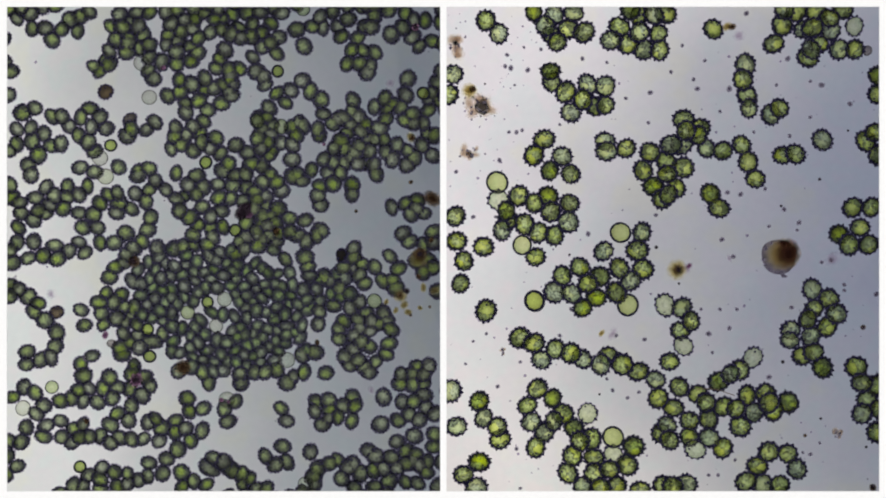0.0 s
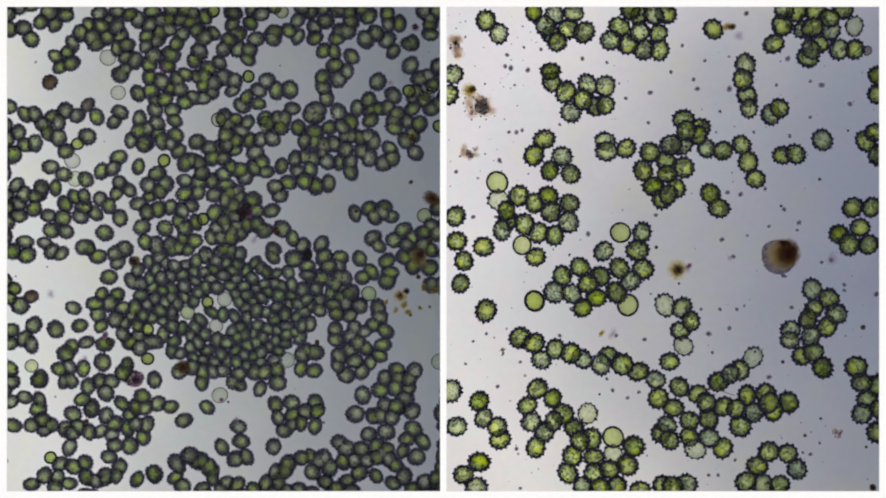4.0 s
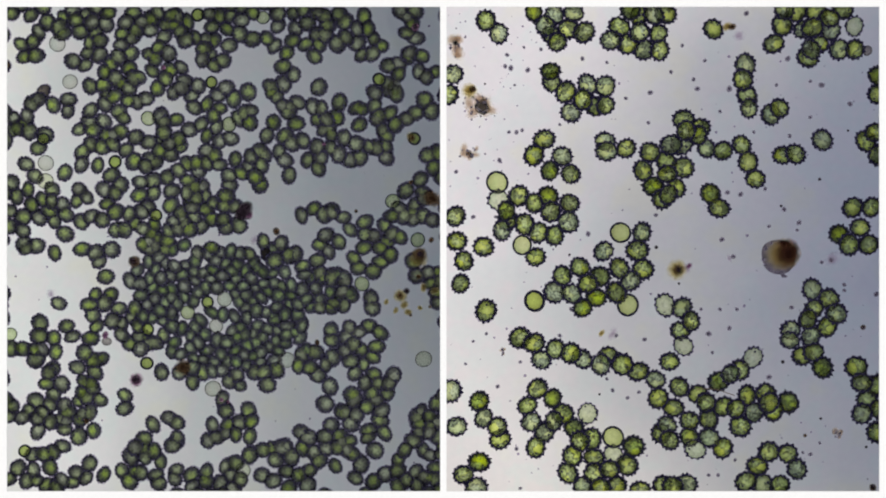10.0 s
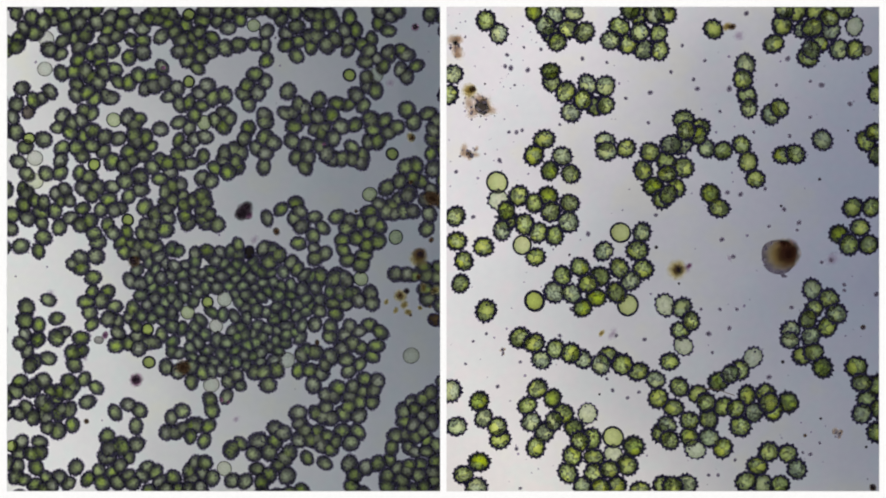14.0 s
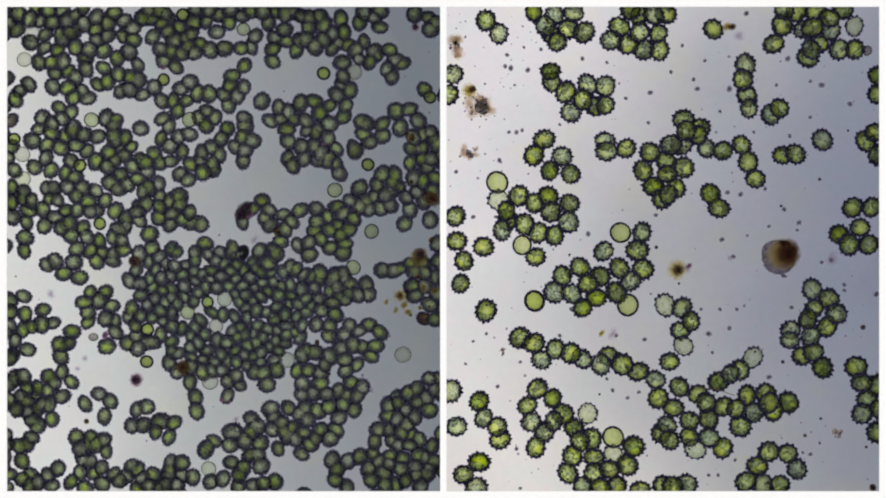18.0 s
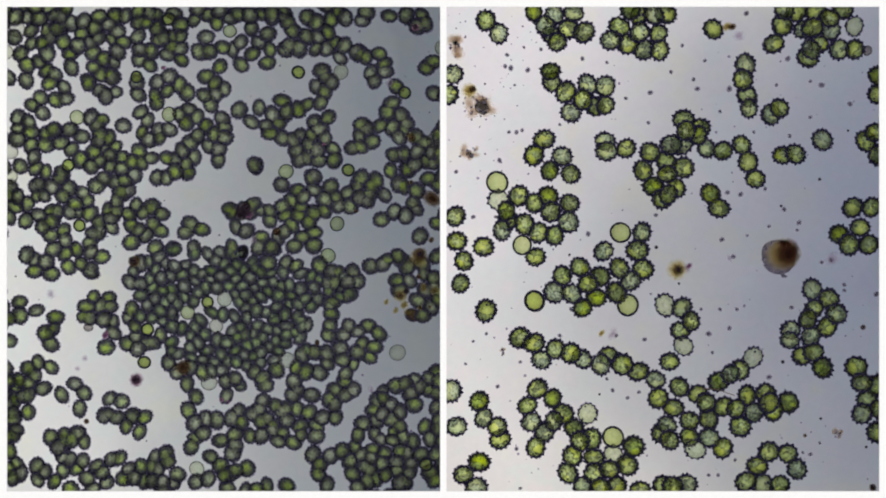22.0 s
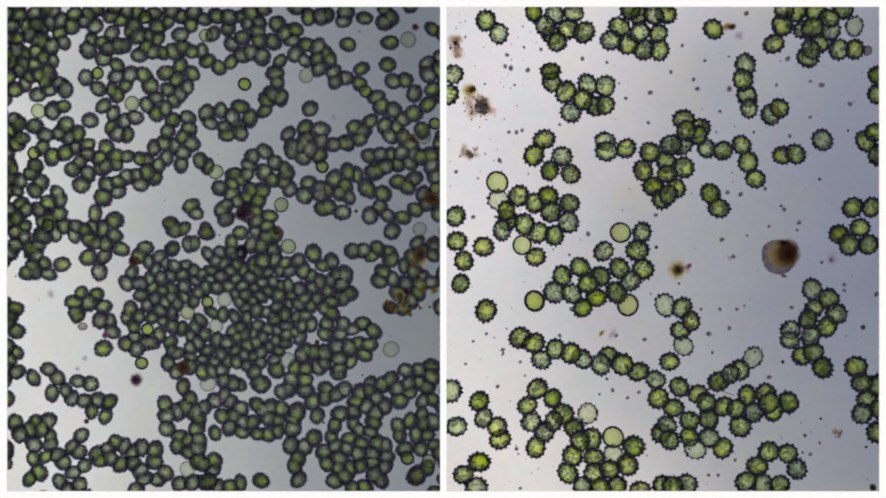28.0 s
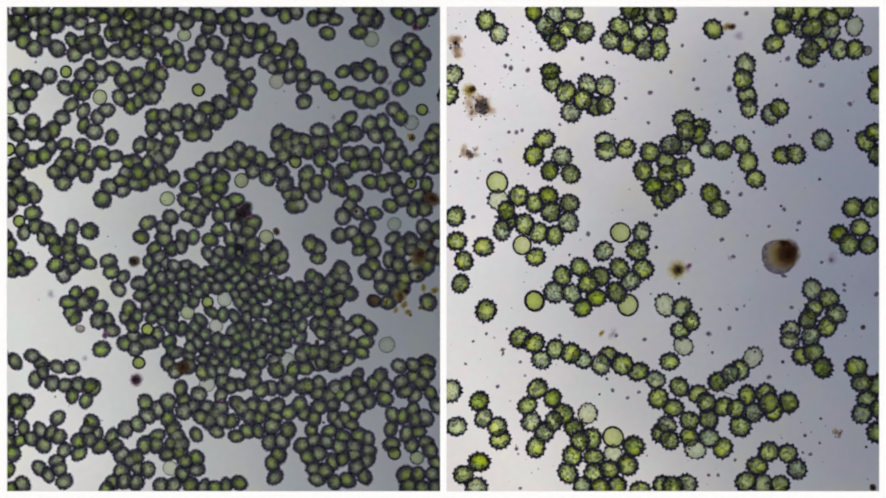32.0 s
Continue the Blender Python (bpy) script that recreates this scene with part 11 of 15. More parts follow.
drift([(-39.5, -64.8, 0), (-47.8, -66.2, 0), (-59.2, -67.4, 0), (-66.4, -66.9, 0), (-66.6, -66, 0), (-64.8, -65.7, 0), (-65, -65.7, 0), (-65.5, -65.7, 0), (-65.6, -65.4, 0), (-65.8, -64.1, 0), (-66.3, -61.9, 0), (-66.9, -60.4, 0)],
      [(0, 0, "c")])
drift([(-22.8, -71.3, 0), (-30.6, -73.7, 0), (-39.2, -76.6, 0), (-46.4, -77.4, 0), (-51.9, -75.3, 0), (-57, -73.4, 0), (-62.9, -72.2, 0), (-69.8, -68.4, 0), (-74.4, -65.2, 0), (-74.7, -66.5, 0), (-72.9, -70.8, 0), (-72.1, -72.6, 0)],
      [(0, 0, "c")])
drift([(-50.6, -59.4, 0), (-54.1, -59.3, -22), (-57.7, -59.2, -58), (-59.9, -59.3, -68), (-60.7, -59.2, -64), (-61.1, -59.2, -57), (-61.4, -59.2, -54), (-61.2, -58.6, -44), (-61.8, -57.8, -10), (-62.6, -57.5, -4), (-63, -58, -35), (-63.7, -57.7, -43)],
      [(-1, 2.4, "c"), (1, -2.4, "c")])
drift([(-10.2, -77.7, 0), (-17.6, -79, 0), (-24.9, -80.2, 0), (-32.5, -80.7, 0), (-42.2, -79.9, 0), (-50.6, -78.4, 0), (-58.7, -77.3, 0), (-66, -77.4, 0), (-70.9, -77.7, 0), (-72.3, -76.9, 0), (-73.1, -74.7, 0), (-74.3, -73.5, 0)],
      [(0, 0, "c")])
drift([(-50.1, -49.6, 0), (-51.6, -49.7, 0), (-52.7, -50.3, 2), (-53.8, -50.3, 2), (-54.7, -49.5, -3), (-55.4, -48.8, -6), (-55.8, -48.6, -7), (-56, -48.6, -9), (-56.5, -48.6, -12), (-57.3, -48.3, -13), (-58.5, -47.7, -11), (-59.6, -47.3, -12)],
      [(-5.1, 7.2, "c"), (-4.9, 2, "c"), (2.9, 3.9, "c"), (2.3, -3.9, "c"), (4.9, -9.2, "c")])
drift([(-22.2, -67, 0), (-28.6, -68.4, 0), (-35.4, -69.4, 0), (-40, -70.7, 0), (-44.2, -72.5, 0), (-48.7, -73.7, 0), (-53.8, -74.7, 0), (-57.1, -78.6, 0), (-57.9, -83.1, 0), (-59.9, -81.9, 0), (-63.7, -77, 0), (-65.9, -71.6, 0)],
      [(0, 0, "c")])
drift([(-38.8, -61.1, 0), (-40.1, -62.2, 21), (-42.1, -63.2, 27), (-43.8, -63.4, 26), (-45.8, -63.1, 16), (-47.4, -62.9, 7), (-48.4, -62.9, 5), (-49.1, -63.3, 15), (-50.1, -63.5, 35), (-51.1, -62.7, 27), (-52.3, -60.7, 2), (-53.6, -59.3, -7)],
      [(3.1, 1.4, "c"), (-3.1, -1.4, "c")])
drift([(-13.7, -62.6, 0), (-21.8, -63.7, 0), (-30.1, -64.9, 0), (-35.6, -66.1, 0), (-39, -67.7, 0), (-42.6, -69.4, 0), (-47.5, -71, 0), (-50.8, -70.9, 0), (-53, -70, 0), (-54.6, -68.1, 0), (-56.2, -64.6, 0), (-58.1, -61.8, 0)],
      [(0, 0, "c")])
drift([(-41.4, -50.4, 0), (-43, -50.9, -2), (-44.5, -51.8, -5), (-45.5, -52.1, -5), (-45.9, -51.7, -1), (-46, -51.2, 4), (-45.8, -51.3, 9), (-44.7, -52.1, 51), (-43.8, -52.9, 99), (-45.3, -52.4, 90), (-48.5, -50.8, 33), (-50.8, -49.7, 8)],
      [(2.2, -1.3, "c"), (-2.2, 1.3, "c")])
drift([(-11.5, -65.1, 0), (-17.1, -67, -2), (-23.2, -68, -6), (-28.3, -69.2, -2), (-33.9, -71.7, 6), (-39.4, -74.3, 9), (-44.9, -76.3, 5), (-50.2, -76.4, -15), (-53.4, -75.4, -28), (-55.5, -75.3, -29), (-58.2, -75.6, -25), (-61.5, -76, -11)],
      [(3.5, 2.6, "c"), (-4.8, -1.3, "c"), (1.2, -1.3, "c")])
drift([(5.8, -55, 0), (-0.2, -58.7, 0), (-4.8, -60.5, 0), (-8.7, -59, 0), (-13.7, -57.2, 0), (-17.6, -56.4, 0), (-20.4, -56.1, 0), (-22.8, -55.5, 0), (-24.7, -54.6, 0), (-26.3, -53.8, 0), (-28.1, -52.6, 0), (-29.7, -50.8, 0)],
      [(0, 0, "d")])
drift([(19.6, -73.7, 2), (12.9, -76.5, 1), (6, -79.3, 1), (0.2, -80.2, 0), (-4.8, -79.2, -4), (-9.3, -77.8, -11), (-14.1, -76.1, -19), (-19.5, -73.7, -29), (-23.9, -71.4, -39), (-27.5, -70.6, -31), (-31, -70.4, -11), (-34.9, -69.4, -1)],
      [(-1.5, -1.9, "c"), (1.5, 1.9, "c")])
drift([(29, -76.2, 0), (22.6, -78.2, 0), (16.2, -79.6, 0), (11.1, -79.6, 0), (6.8, -78.6, 0), (2.6, -77.1, 0), (-2.2, -75.4, 0), (-8.5, -74.1, 0), (-13.7, -73, 0), (-16.8, -72.3, 0), (-19.2, -71.7, 0), (-22.2, -70.8, 0)],
      [(0, 0, "c")])
drift([(-226.8, -102, 0), (-236.9, -97.9, -4), (-244.6, -95.3, -10), (-250, -93.7, -10), (-254.9, -91.7, -8), (-259.2, -89.2, -7), (-263.9, -86.1, -6), (-270.3, -82.5, -6), (-275, -79, -6), (-275, -75.3, -6), (-275, -70.6, -6), (-275, -64.7, -5)],
      [(-3, 0.3, "c"), (3, -0.3, "c")])
drift([(-229.7, -114.8, 0), (-237.5, -112.2, -5), (-242.7, -110.7, -11), (-247.4, -109.5, -13), (-252.1, -107.6, -11), (-256.4, -104.9, -9), (-260.8, -101.8, -9), (-266.8, -98, -8), (-274, -94.5, -8), (-275, -90.8, -8), (-275, -85.9, -9), (-275, -79.7, -10)],
      [(-1.5, 4.7, "c"), (3.9, -0.4, "c"), (-2.4, -4.3, "c")])
drift([(-207, -99.5, 0), (-219.6, -94.8, 0), (-228.7, -91.5, 12), (-233.9, -90.1, 16), (-238.7, -87.8, 14), (-243.1, -84.9, 14), (-247.7, -81.8, 15), (-254.4, -78.2, 15), (-261.7, -74.8, 15), (-268.4, -71, 15), (-275, -66.3, 15), (-275, -60.4, 14)],
      [(-5, 0.1, "c"), (5, -0.1, "c")])
drift([(-196.6, -102.7, 0), (-208.2, -97.6, 0), (-215.8, -92.4, 0), (-221.4, -89.7, 0), (-227.2, -88.9, 0), (-233.1, -87.1, 0), (-237.8, -84, 0), (-244, -80.3, 0), (-250.9, -76.8, 0), (-257.6, -73, 0), (-264.4, -68.2, 0), (-271.5, -62.3, 0)],
      [(0, 0, "c")])
drift([(-192.4, -115.4, 0), (-204.4, -111.7, 0), (-214.3, -108.8, 0), (-220.3, -107.4, 0), (-224.7, -106.1, 0), (-229.5, -103.9, 0), (-233.6, -100.6, 0), (-238.3, -96.6, 0), (-244, -92.7, 0), (-251, -89, 0), (-258.1, -84.1, 0), (-265.7, -77.9, 0)],
      [(0, 0, "g")])
drift([(-181.2, -116.7, 0), (-194.2, -108.8, 0), (-205.2, -99, 0), (-212.8, -96, 0), (-219.3, -100.3, 0), (-225, -103, 0), (-230.6, -101.1, 0), (-235.8, -97, 0), (-241.4, -93.1, 0), (-248.3, -89.4, 0), (-255.5, -84.4, 0), (-263.1, -78.2, 0)],
      [(0, 0, "c")])
drift([(-168.3, -100.5, 0), (-185.6, -97, -12), (-198.8, -93, -27), (-207.7, -90, -37), (-214.7, -88.4, -41), (-220.3, -86.4, -44), (-225.8, -83.7, -43), (-232.7, -80.5, -39), (-239.3, -77.1, -42), (-245.3, -73.2, -42), (-251.8, -68.5, -41), (-258.8, -62.5, -41)],
      [(-3, 0.3, "c"), (3, -0.3, "c")])
drift([(-156.5, -91.9, 0), (-173.9, -89.6, 0), (-187.4, -85.9, 0), (-197.9, -83.7, 0), (-207.1, -82.3, 0), (-214.4, -81.1, 0), (-221.4, -79.5, 0), (-229.3, -76.8, 0), (-235.9, -73.4, 0), (-241.7, -69.5, 0), (-248, -64.8, 0), (-254.9, -58.9, 0)],
      [(0, 0, "c")])
drift([(-146.7, -111.3, 0), (-167.8, -106, 0), (-185.6, -99.5, 0), (-198, -95.6, 0), (-205.4, -95, 0), (-210.4, -94.5, 0), (-215.7, -91.9, 0), (-223.2, -88.5, 0), (-231.1, -85.4, 0), (-235.7, -81.8, 0), (-242, -76.9, 0), (-249, -70.7, 0)],
      [(0, 0, "c")])
drift([(-141.5, -100, 0), (-160.9, -98.7, 0), (-176.8, -96.4, -8), (-189.2, -93.9, -11), (-198.7, -91.7, -13), (-205.2, -89.8, -11), (-211.8, -88, -11), (-220.9, -85.3, -11), (-229.8, -82.1, -15), (-234.8, -78.6, -19), (-239.9, -73.7, -17), (-246.4, -67.4, -15)],
      [(-7.6, 5.2, "c"), (-0.7, 2.8, "c"), (7.7, -1.7, "c"), (0.7, -6.3, "c")])
drift([(-127.8, -96.3, 0), (-150.2, -94, 0), (-169.6, -90.9, 0), (-183.8, -87.3, 0), (-193.2, -85.8, 0), (-199.4, -85.1, 0), (-206.1, -83.6, 0), (-214.7, -79.9, 0), (-222.4, -76, 0), (-228.7, -72.3, 0), (-234.7, -68.2, 0), (-241.3, -62.3, 0)],
      [(0, 0, "c")])
drift([(-114.1, -91.5, 0), (-132.2, -91.3, 0), (-147.4, -89.4, 0), (-163.4, -85.9, 0), (-179.4, -82.4, 0), (-190.6, -80.9, 0), (-199.1, -79.2, 0), (-207.3, -76.1, 0), (-214.3, -72.9, 0), (-221.2, -68.9, 0), (-228.4, -63.1, 0), (-235.6, -56.3, 0)],
      [(0, 0, "c")])
drift([(-113.8, -115.3, 0), (-126, -112.6, 12), (-141.7, -107, 40), (-156.2, -103.5, 77), (-169.7, -102.8, 121), (-179.7, -102.8, 148), (-189.7, -102.9, 154), (-200.2, -103, 164), (-208.8, -102.2, 175), (-217.8, -99.5, 172), (-229.8, -92.4, 153), (-241.2, -83.3, 135)],
      [(2.2, -2.2, "c"), (-2.2, 2.2, "c")])
drift([(-94.2, -110.1, 0), (-111.4, -106.8, 0), (-129.5, -101.3, 0), (-148.1, -94.9, 0), (-164.6, -90.1, 0), (-176.2, -86.1, 0), (-186.3, -83.2, 0), (-196.6, -80.1, 0), (-205, -76, 0), (-212.5, -71.8, 0), (-219.8, -66.4, 0), (-227.1, -59.7, 0)],
      [(0, 0, "c")])
drift([(-103, -121.7, 0), (-117.2, -119.1, 0), (-133.9, -114.6, 0), (-150.1, -109.1, 0), (-163.3, -105.5, 0), (-173.3, -102.6, 0), (-183.3, -100.3, 0), (-194.8, -99.5, 0), (-204, -97.9, 0), (-211.5, -95.3, 0), (-219, -89.4, 0), (-227.7, -80.7, 0)],
      [(0, 0, "c")])
drift([(-88.8, -114.3, 0), (-104.8, -112.4, 0), (-120.7, -108.5, 0), (-138.1, -104.4, 0), (-153.2, -103.7, 0), (-165.4, -103.8, 0), (-176.6, -102.4, 0), (-188, -99.9, 0), (-197.2, -96.8, 0), (-204.7, -93.8, 0), (-212.5, -89.3, 0), (-221.7, -81.3, 0)],
      [(0, 0, "c")])
drift([(-84, -108.9, 0), (-100.4, -106.8, 1), (-117.1, -104.3, 6), (-135.3, -98.4, -6), (-152.2, -92.9, -20), (-164.3, -89.1, -29), (-174.4, -85.7, -36), (-185.5, -83, -33), (-194.5, -79.1, -30), (-201.8, -75.1, -31), (-208.3, -70.8, -35), (-214.8, -65.1, -36)],
      [(-1.2, 4.2, "c"), (1.2, -4.2, "c")])
drift([(-70.4, -107.6, 0), (-84.8, -105.5, 0), (-100.9, -103.6, 0), (-118.5, -102.3, 0), (-136.3, -99.1, 0), (-149.2, -96.8, 0), (-160.8, -94.7, 0), (-173, -90.9, 0), (-182.9, -86.9, 0), (-191.3, -82.5, 0), (-199.7, -77.1, 0), (-207.3, -71.1, 0)],
      [(0, 0, "c")])
drift([(-64.5, -87.9, 0), (-78.7, -90.4, 0), (-95, -93.5, 5), (-113, -95.7, -2), (-130.6, -94.3, -13), (-143.9, -91.9, -19), (-156.1, -89.9, -31), (-169.6, -86.1, -52), (-180.6, -81.8, -76), (-190.5, -76.6, -102), (-199.8, -70.5, -120), (-208.5, -63.6, -136)],
      [(-3.6, 1.8, "c"), (3.6, -1.8, "c")])
drift([(-63.9, -93.2, 0), (-78.6, -95.5, 0), (-95.6, -97.9, 0), (-114, -100, 0), (-131.4, -98.9, 0), (-144.2, -97, 0), (-155.1, -94.8, 0), (-166.7, -91.7, 0), (-176, -88, 0), (-184.4, -83.8, 0), (-192.7, -78.7, 0), (-200.1, -72.3, 0)],
      [(0, 0, "c")])
drift([(-60.8, -80.1, 0), (-75.3, -81.2, 0), (-91.1, -82.4, 0), (-109.1, -85.2, 0), (-127.3, -86.3, 0), (-141.1, -85.7, 0), (-153.1, -84.3, 0), (-164.6, -82.3, 0), (-173.4, -79.8, 0), (-181.6, -75.5, 0), (-189.8, -69.3, 0), (-197.1, -62.7, 0)],
      [(0, 0, "c")])
drift([(-60.3, -85.1, 0), (-74.9, -87.3, 0), (-91.2, -89.9, 0), (-108.9, -92.9, 0), (-124.3, -94.1, 0), (-136.1, -93.5, 0), (-147.4, -92.1, 0), (-158.5, -90.4, 0), (-166.6, -88.3, 0), (-173.7, -84.9, 0), (-180, -80.2, 0), (-185.6, -73.9, 0)],
      [(0, 0, "c")])
drift([(-50.9, -86.6, 0), (-65.7, -88.8, 2), (-81.2, -91.1, 6), (-99.2, -94.1, 7), (-117.8, -96.7, 2), (-131.5, -97, -5), (-143, -95.7, -7), (-155.6, -93.6, -7), (-166.3, -91.1, -7), (-175.4, -87.2, -6), (-184.1, -81.9, -4), (-191.7, -75.5, -3)],
      [(-1.9, 3.5, "c"), (4.1, 3.5, "c"), (-4.9, -2.5, "c"), (2.6, -4.6, "c")])
drift([(-67.6, -81.1, 0), (-83.3, -81.7, 0), (-100, -83.9, 0), (-112.8, -85, 0), (-120, -82.5, 0), (-124.8, -79.6, 0), (-130.3, -78.4, 0), (-131.9, -78.3, 0), (-130.9, -78.5, 0), (-132.1, -78.9, 0), (-135.4, -79.5, 0), (-137.7, -80.1, 0)],
      [(0, 0, "c")])
drift([(-66.6, -116.7, 0), (-78.3, -114.7, 0), (-89.7, -112.4, 0), (-99.6, -109.9, 0), (-107.6, -107.9, 0), (-113.6, -106.6, 0), (-121.3, -106.4, 0), (-137.1, -107.6, 0), (-150.3, -109, 0), (-153.2, -108.4, 0), (-152.6, -105.6, 0), (-158.1, -103.8, 0)],
      [(0, 0, "c")])
drift([(-58, -112.9, 0), (-69.3, -111.2, -9), (-78.7, -109.1, -18), (-89.2, -107.1, -18), (-101.3, -105.2, -7), (-111.7, -104.2, 6), (-120.4, -103.8, 16), (-128.6, -103, 31), (-133.9, -102.5, 48), (-137.1, -102.2, 58), (-142.8, -101.6, 59), (-151.9, -101.4, 60)],
      [(2.4, 0.9, "c"), (-2.4, -0.9, "c")])
drift([(-79.7, -68.1, 0), (-92.2, -72.4, 0), (-107.3, -77.2, 0), (-117.1, -79.5, 0), (-117, -78.8, 0), (-114.5, -78.1, 0), (-114.2, -77.8, 0), (-114.7, -77.8, 0), (-115, -77.7, 0), (-115.6, -77.4, 0), (-116.5, -77.4, 0), (-117.8, -77.6, 0)],
      [(0, 0, "c")])
drift([(-51.9, -118.8, 0), (-63.8, -116.2, 2), (-74.5, -113.1, -2), (-84.2, -109.6, 3), (-93.4, -106.9, 10), (-100.9, -104.8, 15), (-108.8, -102, 21), (-121.3, -97.4, 45), (-133.2, -94.1, 78), (-141.8, -92.5, 66), (-149.1, -91.4, 14), (-159.3, -90.5, -16)],
      [(1.8, 3, "c"), (-1.8, -3, "c")])
drift([(-44.1, -119.1, 0), (-56.3, -116.8, 0), (-68, -114.1, 0), (-77.7, -111.3, 0), (-86.4, -109.1, 0), (-93.8, -107.4, 0), (-101.9, -104.2, 0), (-112.9, -95.9, 0), (-123.7, -88.9, 0), (-132.6, -85.5, 0), (-138.4, -83.8, 0), (-146.1, -81.6, 0)],
      [(0, 0, "c")])
drift([(-36.7, -117.6, 0), (-48.9, -114, 0), (-60.2, -110.1, 0), (-70.7, -106.7, 0), (-81.6, -104, 0), (-91.1, -101.8, 0), (-99.5, -98.6, 0), (-104.5, -94.1, 0), (-109.3, -90.9, 0), (-120.8, -89.8, 0), (-134, -90, 0), (-145.8, -90.3, 0)],
      [(0, 0, "c")])
drift([(-37.6, -108.5, 0), (-49.3, -105.4, -1), (-60.3, -102, -4), (-70.1, -99.3, -1), (-80, -97.5, 4), (-88.7, -95.9, 6), (-97.2, -93.3, 1), (-105.3, -89.8, -68), (-113, -87.5, -101), (-123.2, -86.2, -107), (-131.4, -85.3, -113), (-135.2, -84.9, -113)],
      [(-2, 1.6, "c"), (2, -1.6, "c")])
drift([(-24.3, -115.8, 0), (-36.5, -112.9, 0), (-48.2, -109.7, 0), (-58.6, -106.7, 0), (-69.1, -103.4, 0), (-78.3, -100.8, 0), (-87.4, -97.6, 0), (-96, -91.2, 0), (-103.4, -85.8, 0), (-113.2, -82.1, 0), (-124.2, -79.5, 0), (-129.6, -77.1, 0)],
      [(0, 0, "c")])
drift([(-24.3, -102.3, 0), (-35.9, -99.5, 0), (-45.8, -96.1, 0), (-55.7, -93.6, 0), (-67.3, -93, 0), (-77.9, -92.5, 0), (-86.9, -90.7, 0), (-93.1, -84.8, 0), (-96.9, -79.5, 0), (-105.1, -79, 0), (-116.8, -82.3, 0), (-124.9, -84.2, 0)],
      [(0, 0, "c")])
drift([(-28.6, -92, 0), (-38.9, -89.4, -11), (-47.4, -85.7, -38), (-55.5, -83.9, -43), (-64.7, -86.1, -19), (-74.2, -87.2, -11), (-83.7, -85.3, -11), (-91.2, -84.2, -3), (-94.4, -84.5, 5), (-98.3, -84.3, 4), (-106.2, -83.6, 2), (-114, -83.2, 4)],
      [(-4.6, -1.1, "c"), (4.6, 1.1, "c")])
drift([(-27.6, -110.7, 0), (-39.7, -107.5, 0), (-51.2, -104, 0), (-60.3, -100.7, 0), (-68, -98.1, 0), (-75.1, -96, 0), (-83.1, -93.6, 0), (-91.2, -90.5, 0), (-95.9, -90.2, 0), (-105, -89.9, 0), (-114.2, -88, 0), (-121, -87.3, 0)],
      [(0, 0, "c")])
drift([(-19.8, -118.7, 0), (-31.6, -116.3, 1), (-42.7, -113.7, 0), (-53.2, -111.1, -2), (-63.8, -108.1, -6), (-73.1, -105.5, -9), (-82.4, -102.8, -13), (-93.1, -98, -24), (-102.9, -94, -34), (-112.3, -92.7, -29), (-122.3, -93.4, -16), (-129.8, -93.7, -11)],
      [(-0.3, -4.9, "c"), (0.3, 4.9, "c")])
drift([(-15.9, -112.8, 0), (-28.1, -110.1, 0), (-40.1, -106.8, 0), (-50.7, -103.8, 0), (-60.2, -102, 0), (-69, -101, 0), (-78.4, -99.8, 0), (-89.8, -99.3, 0), (-99.3, -99, 0), (-107.5, -97.7, 0), (-115.9, -93.3, 0), (-123.8, -91.2, 0)],
      [(0, 0, "c")])
drift([(-12.4, -114.6, 0), (-24.7, -112.3, 0), (-36.4, -109.7, 0), (-47.3, -107.3, 0), (-57.6, -105.3, 0), (-66.3, -103.7, 0), (-75.2, -101.7, 0), (-84.6, -98.1, 0), (-92.5, -95, 0), (-100, -92.7, 0), (-108.9, -91.4, 0), (-117.3, -90.6, 0)],
      [(0, 0, "c")])
drift([(-17.4, -103.2, 0), (-29.1, -101.3, -2), (-39.3, -99.5, -15), (-48.8, -96.9, -17), (-58.3, -94.5, -5), (-66.7, -93, 3), (-74.9, -91.8, -2), (-83.5, -90.5, -6), (-89, -89.9, -9), (-93.4, -89.4, -17), (-100.9, -88.6, -17), (-109.2, -88.1, -15)],
      [(2.1, 3.9, "c"), (-2.1, -3.9, "c")])
drift([(-14.6, -108.6, 0), (-26.3, -106.5, 0), (-37, -104.5, 0), (-46.8, -102.3, 0), (-55.9, -100.1, 0), (-63.4, -98.8, 0), (-71.1, -97.6, 0), (-80.5, -97, 0), (-87.9, -97, 0), (-93.4, -97.6, 0), (-101.1, -98.3, 0), (-109.8, -99.3, 0)],
      [(0, 0, "c")])
drift([(-15.4, -89.1, 0), (-26.9, -88.8, 11), (-36.9, -88.7, 28), (-46.2, -87.8, 23), (-54.9, -86.9, -11), (-62.2, -87, -40), (-69.6, -87.4, -48), (-78.4, -87.4, -53), (-84.8, -87.8, -61), (-88.3, -87.6, -68), (-94.2, -86.4, -73), (-101.7, -85.7, -80)],
      [(-2.9, 1.5, "c"), (2.9, -1.5, "c")])
drift([(-8.9, -118.3, 0), (-21.1, -115.7, 0), (-33.9, -112.1, 0), (-44.9, -109.5, 0), (-54.2, -107.3, 0), (-61.4, -105.9, 0), (-68.1, -104.3, 0), (-75, -103.2, 0), (-81.6, -102.3, 0), (-88, -100.1, 0), (-95.6, -97.8, 0), (-103.8, -96.6, 0)],
      [(0, 0, "c")])
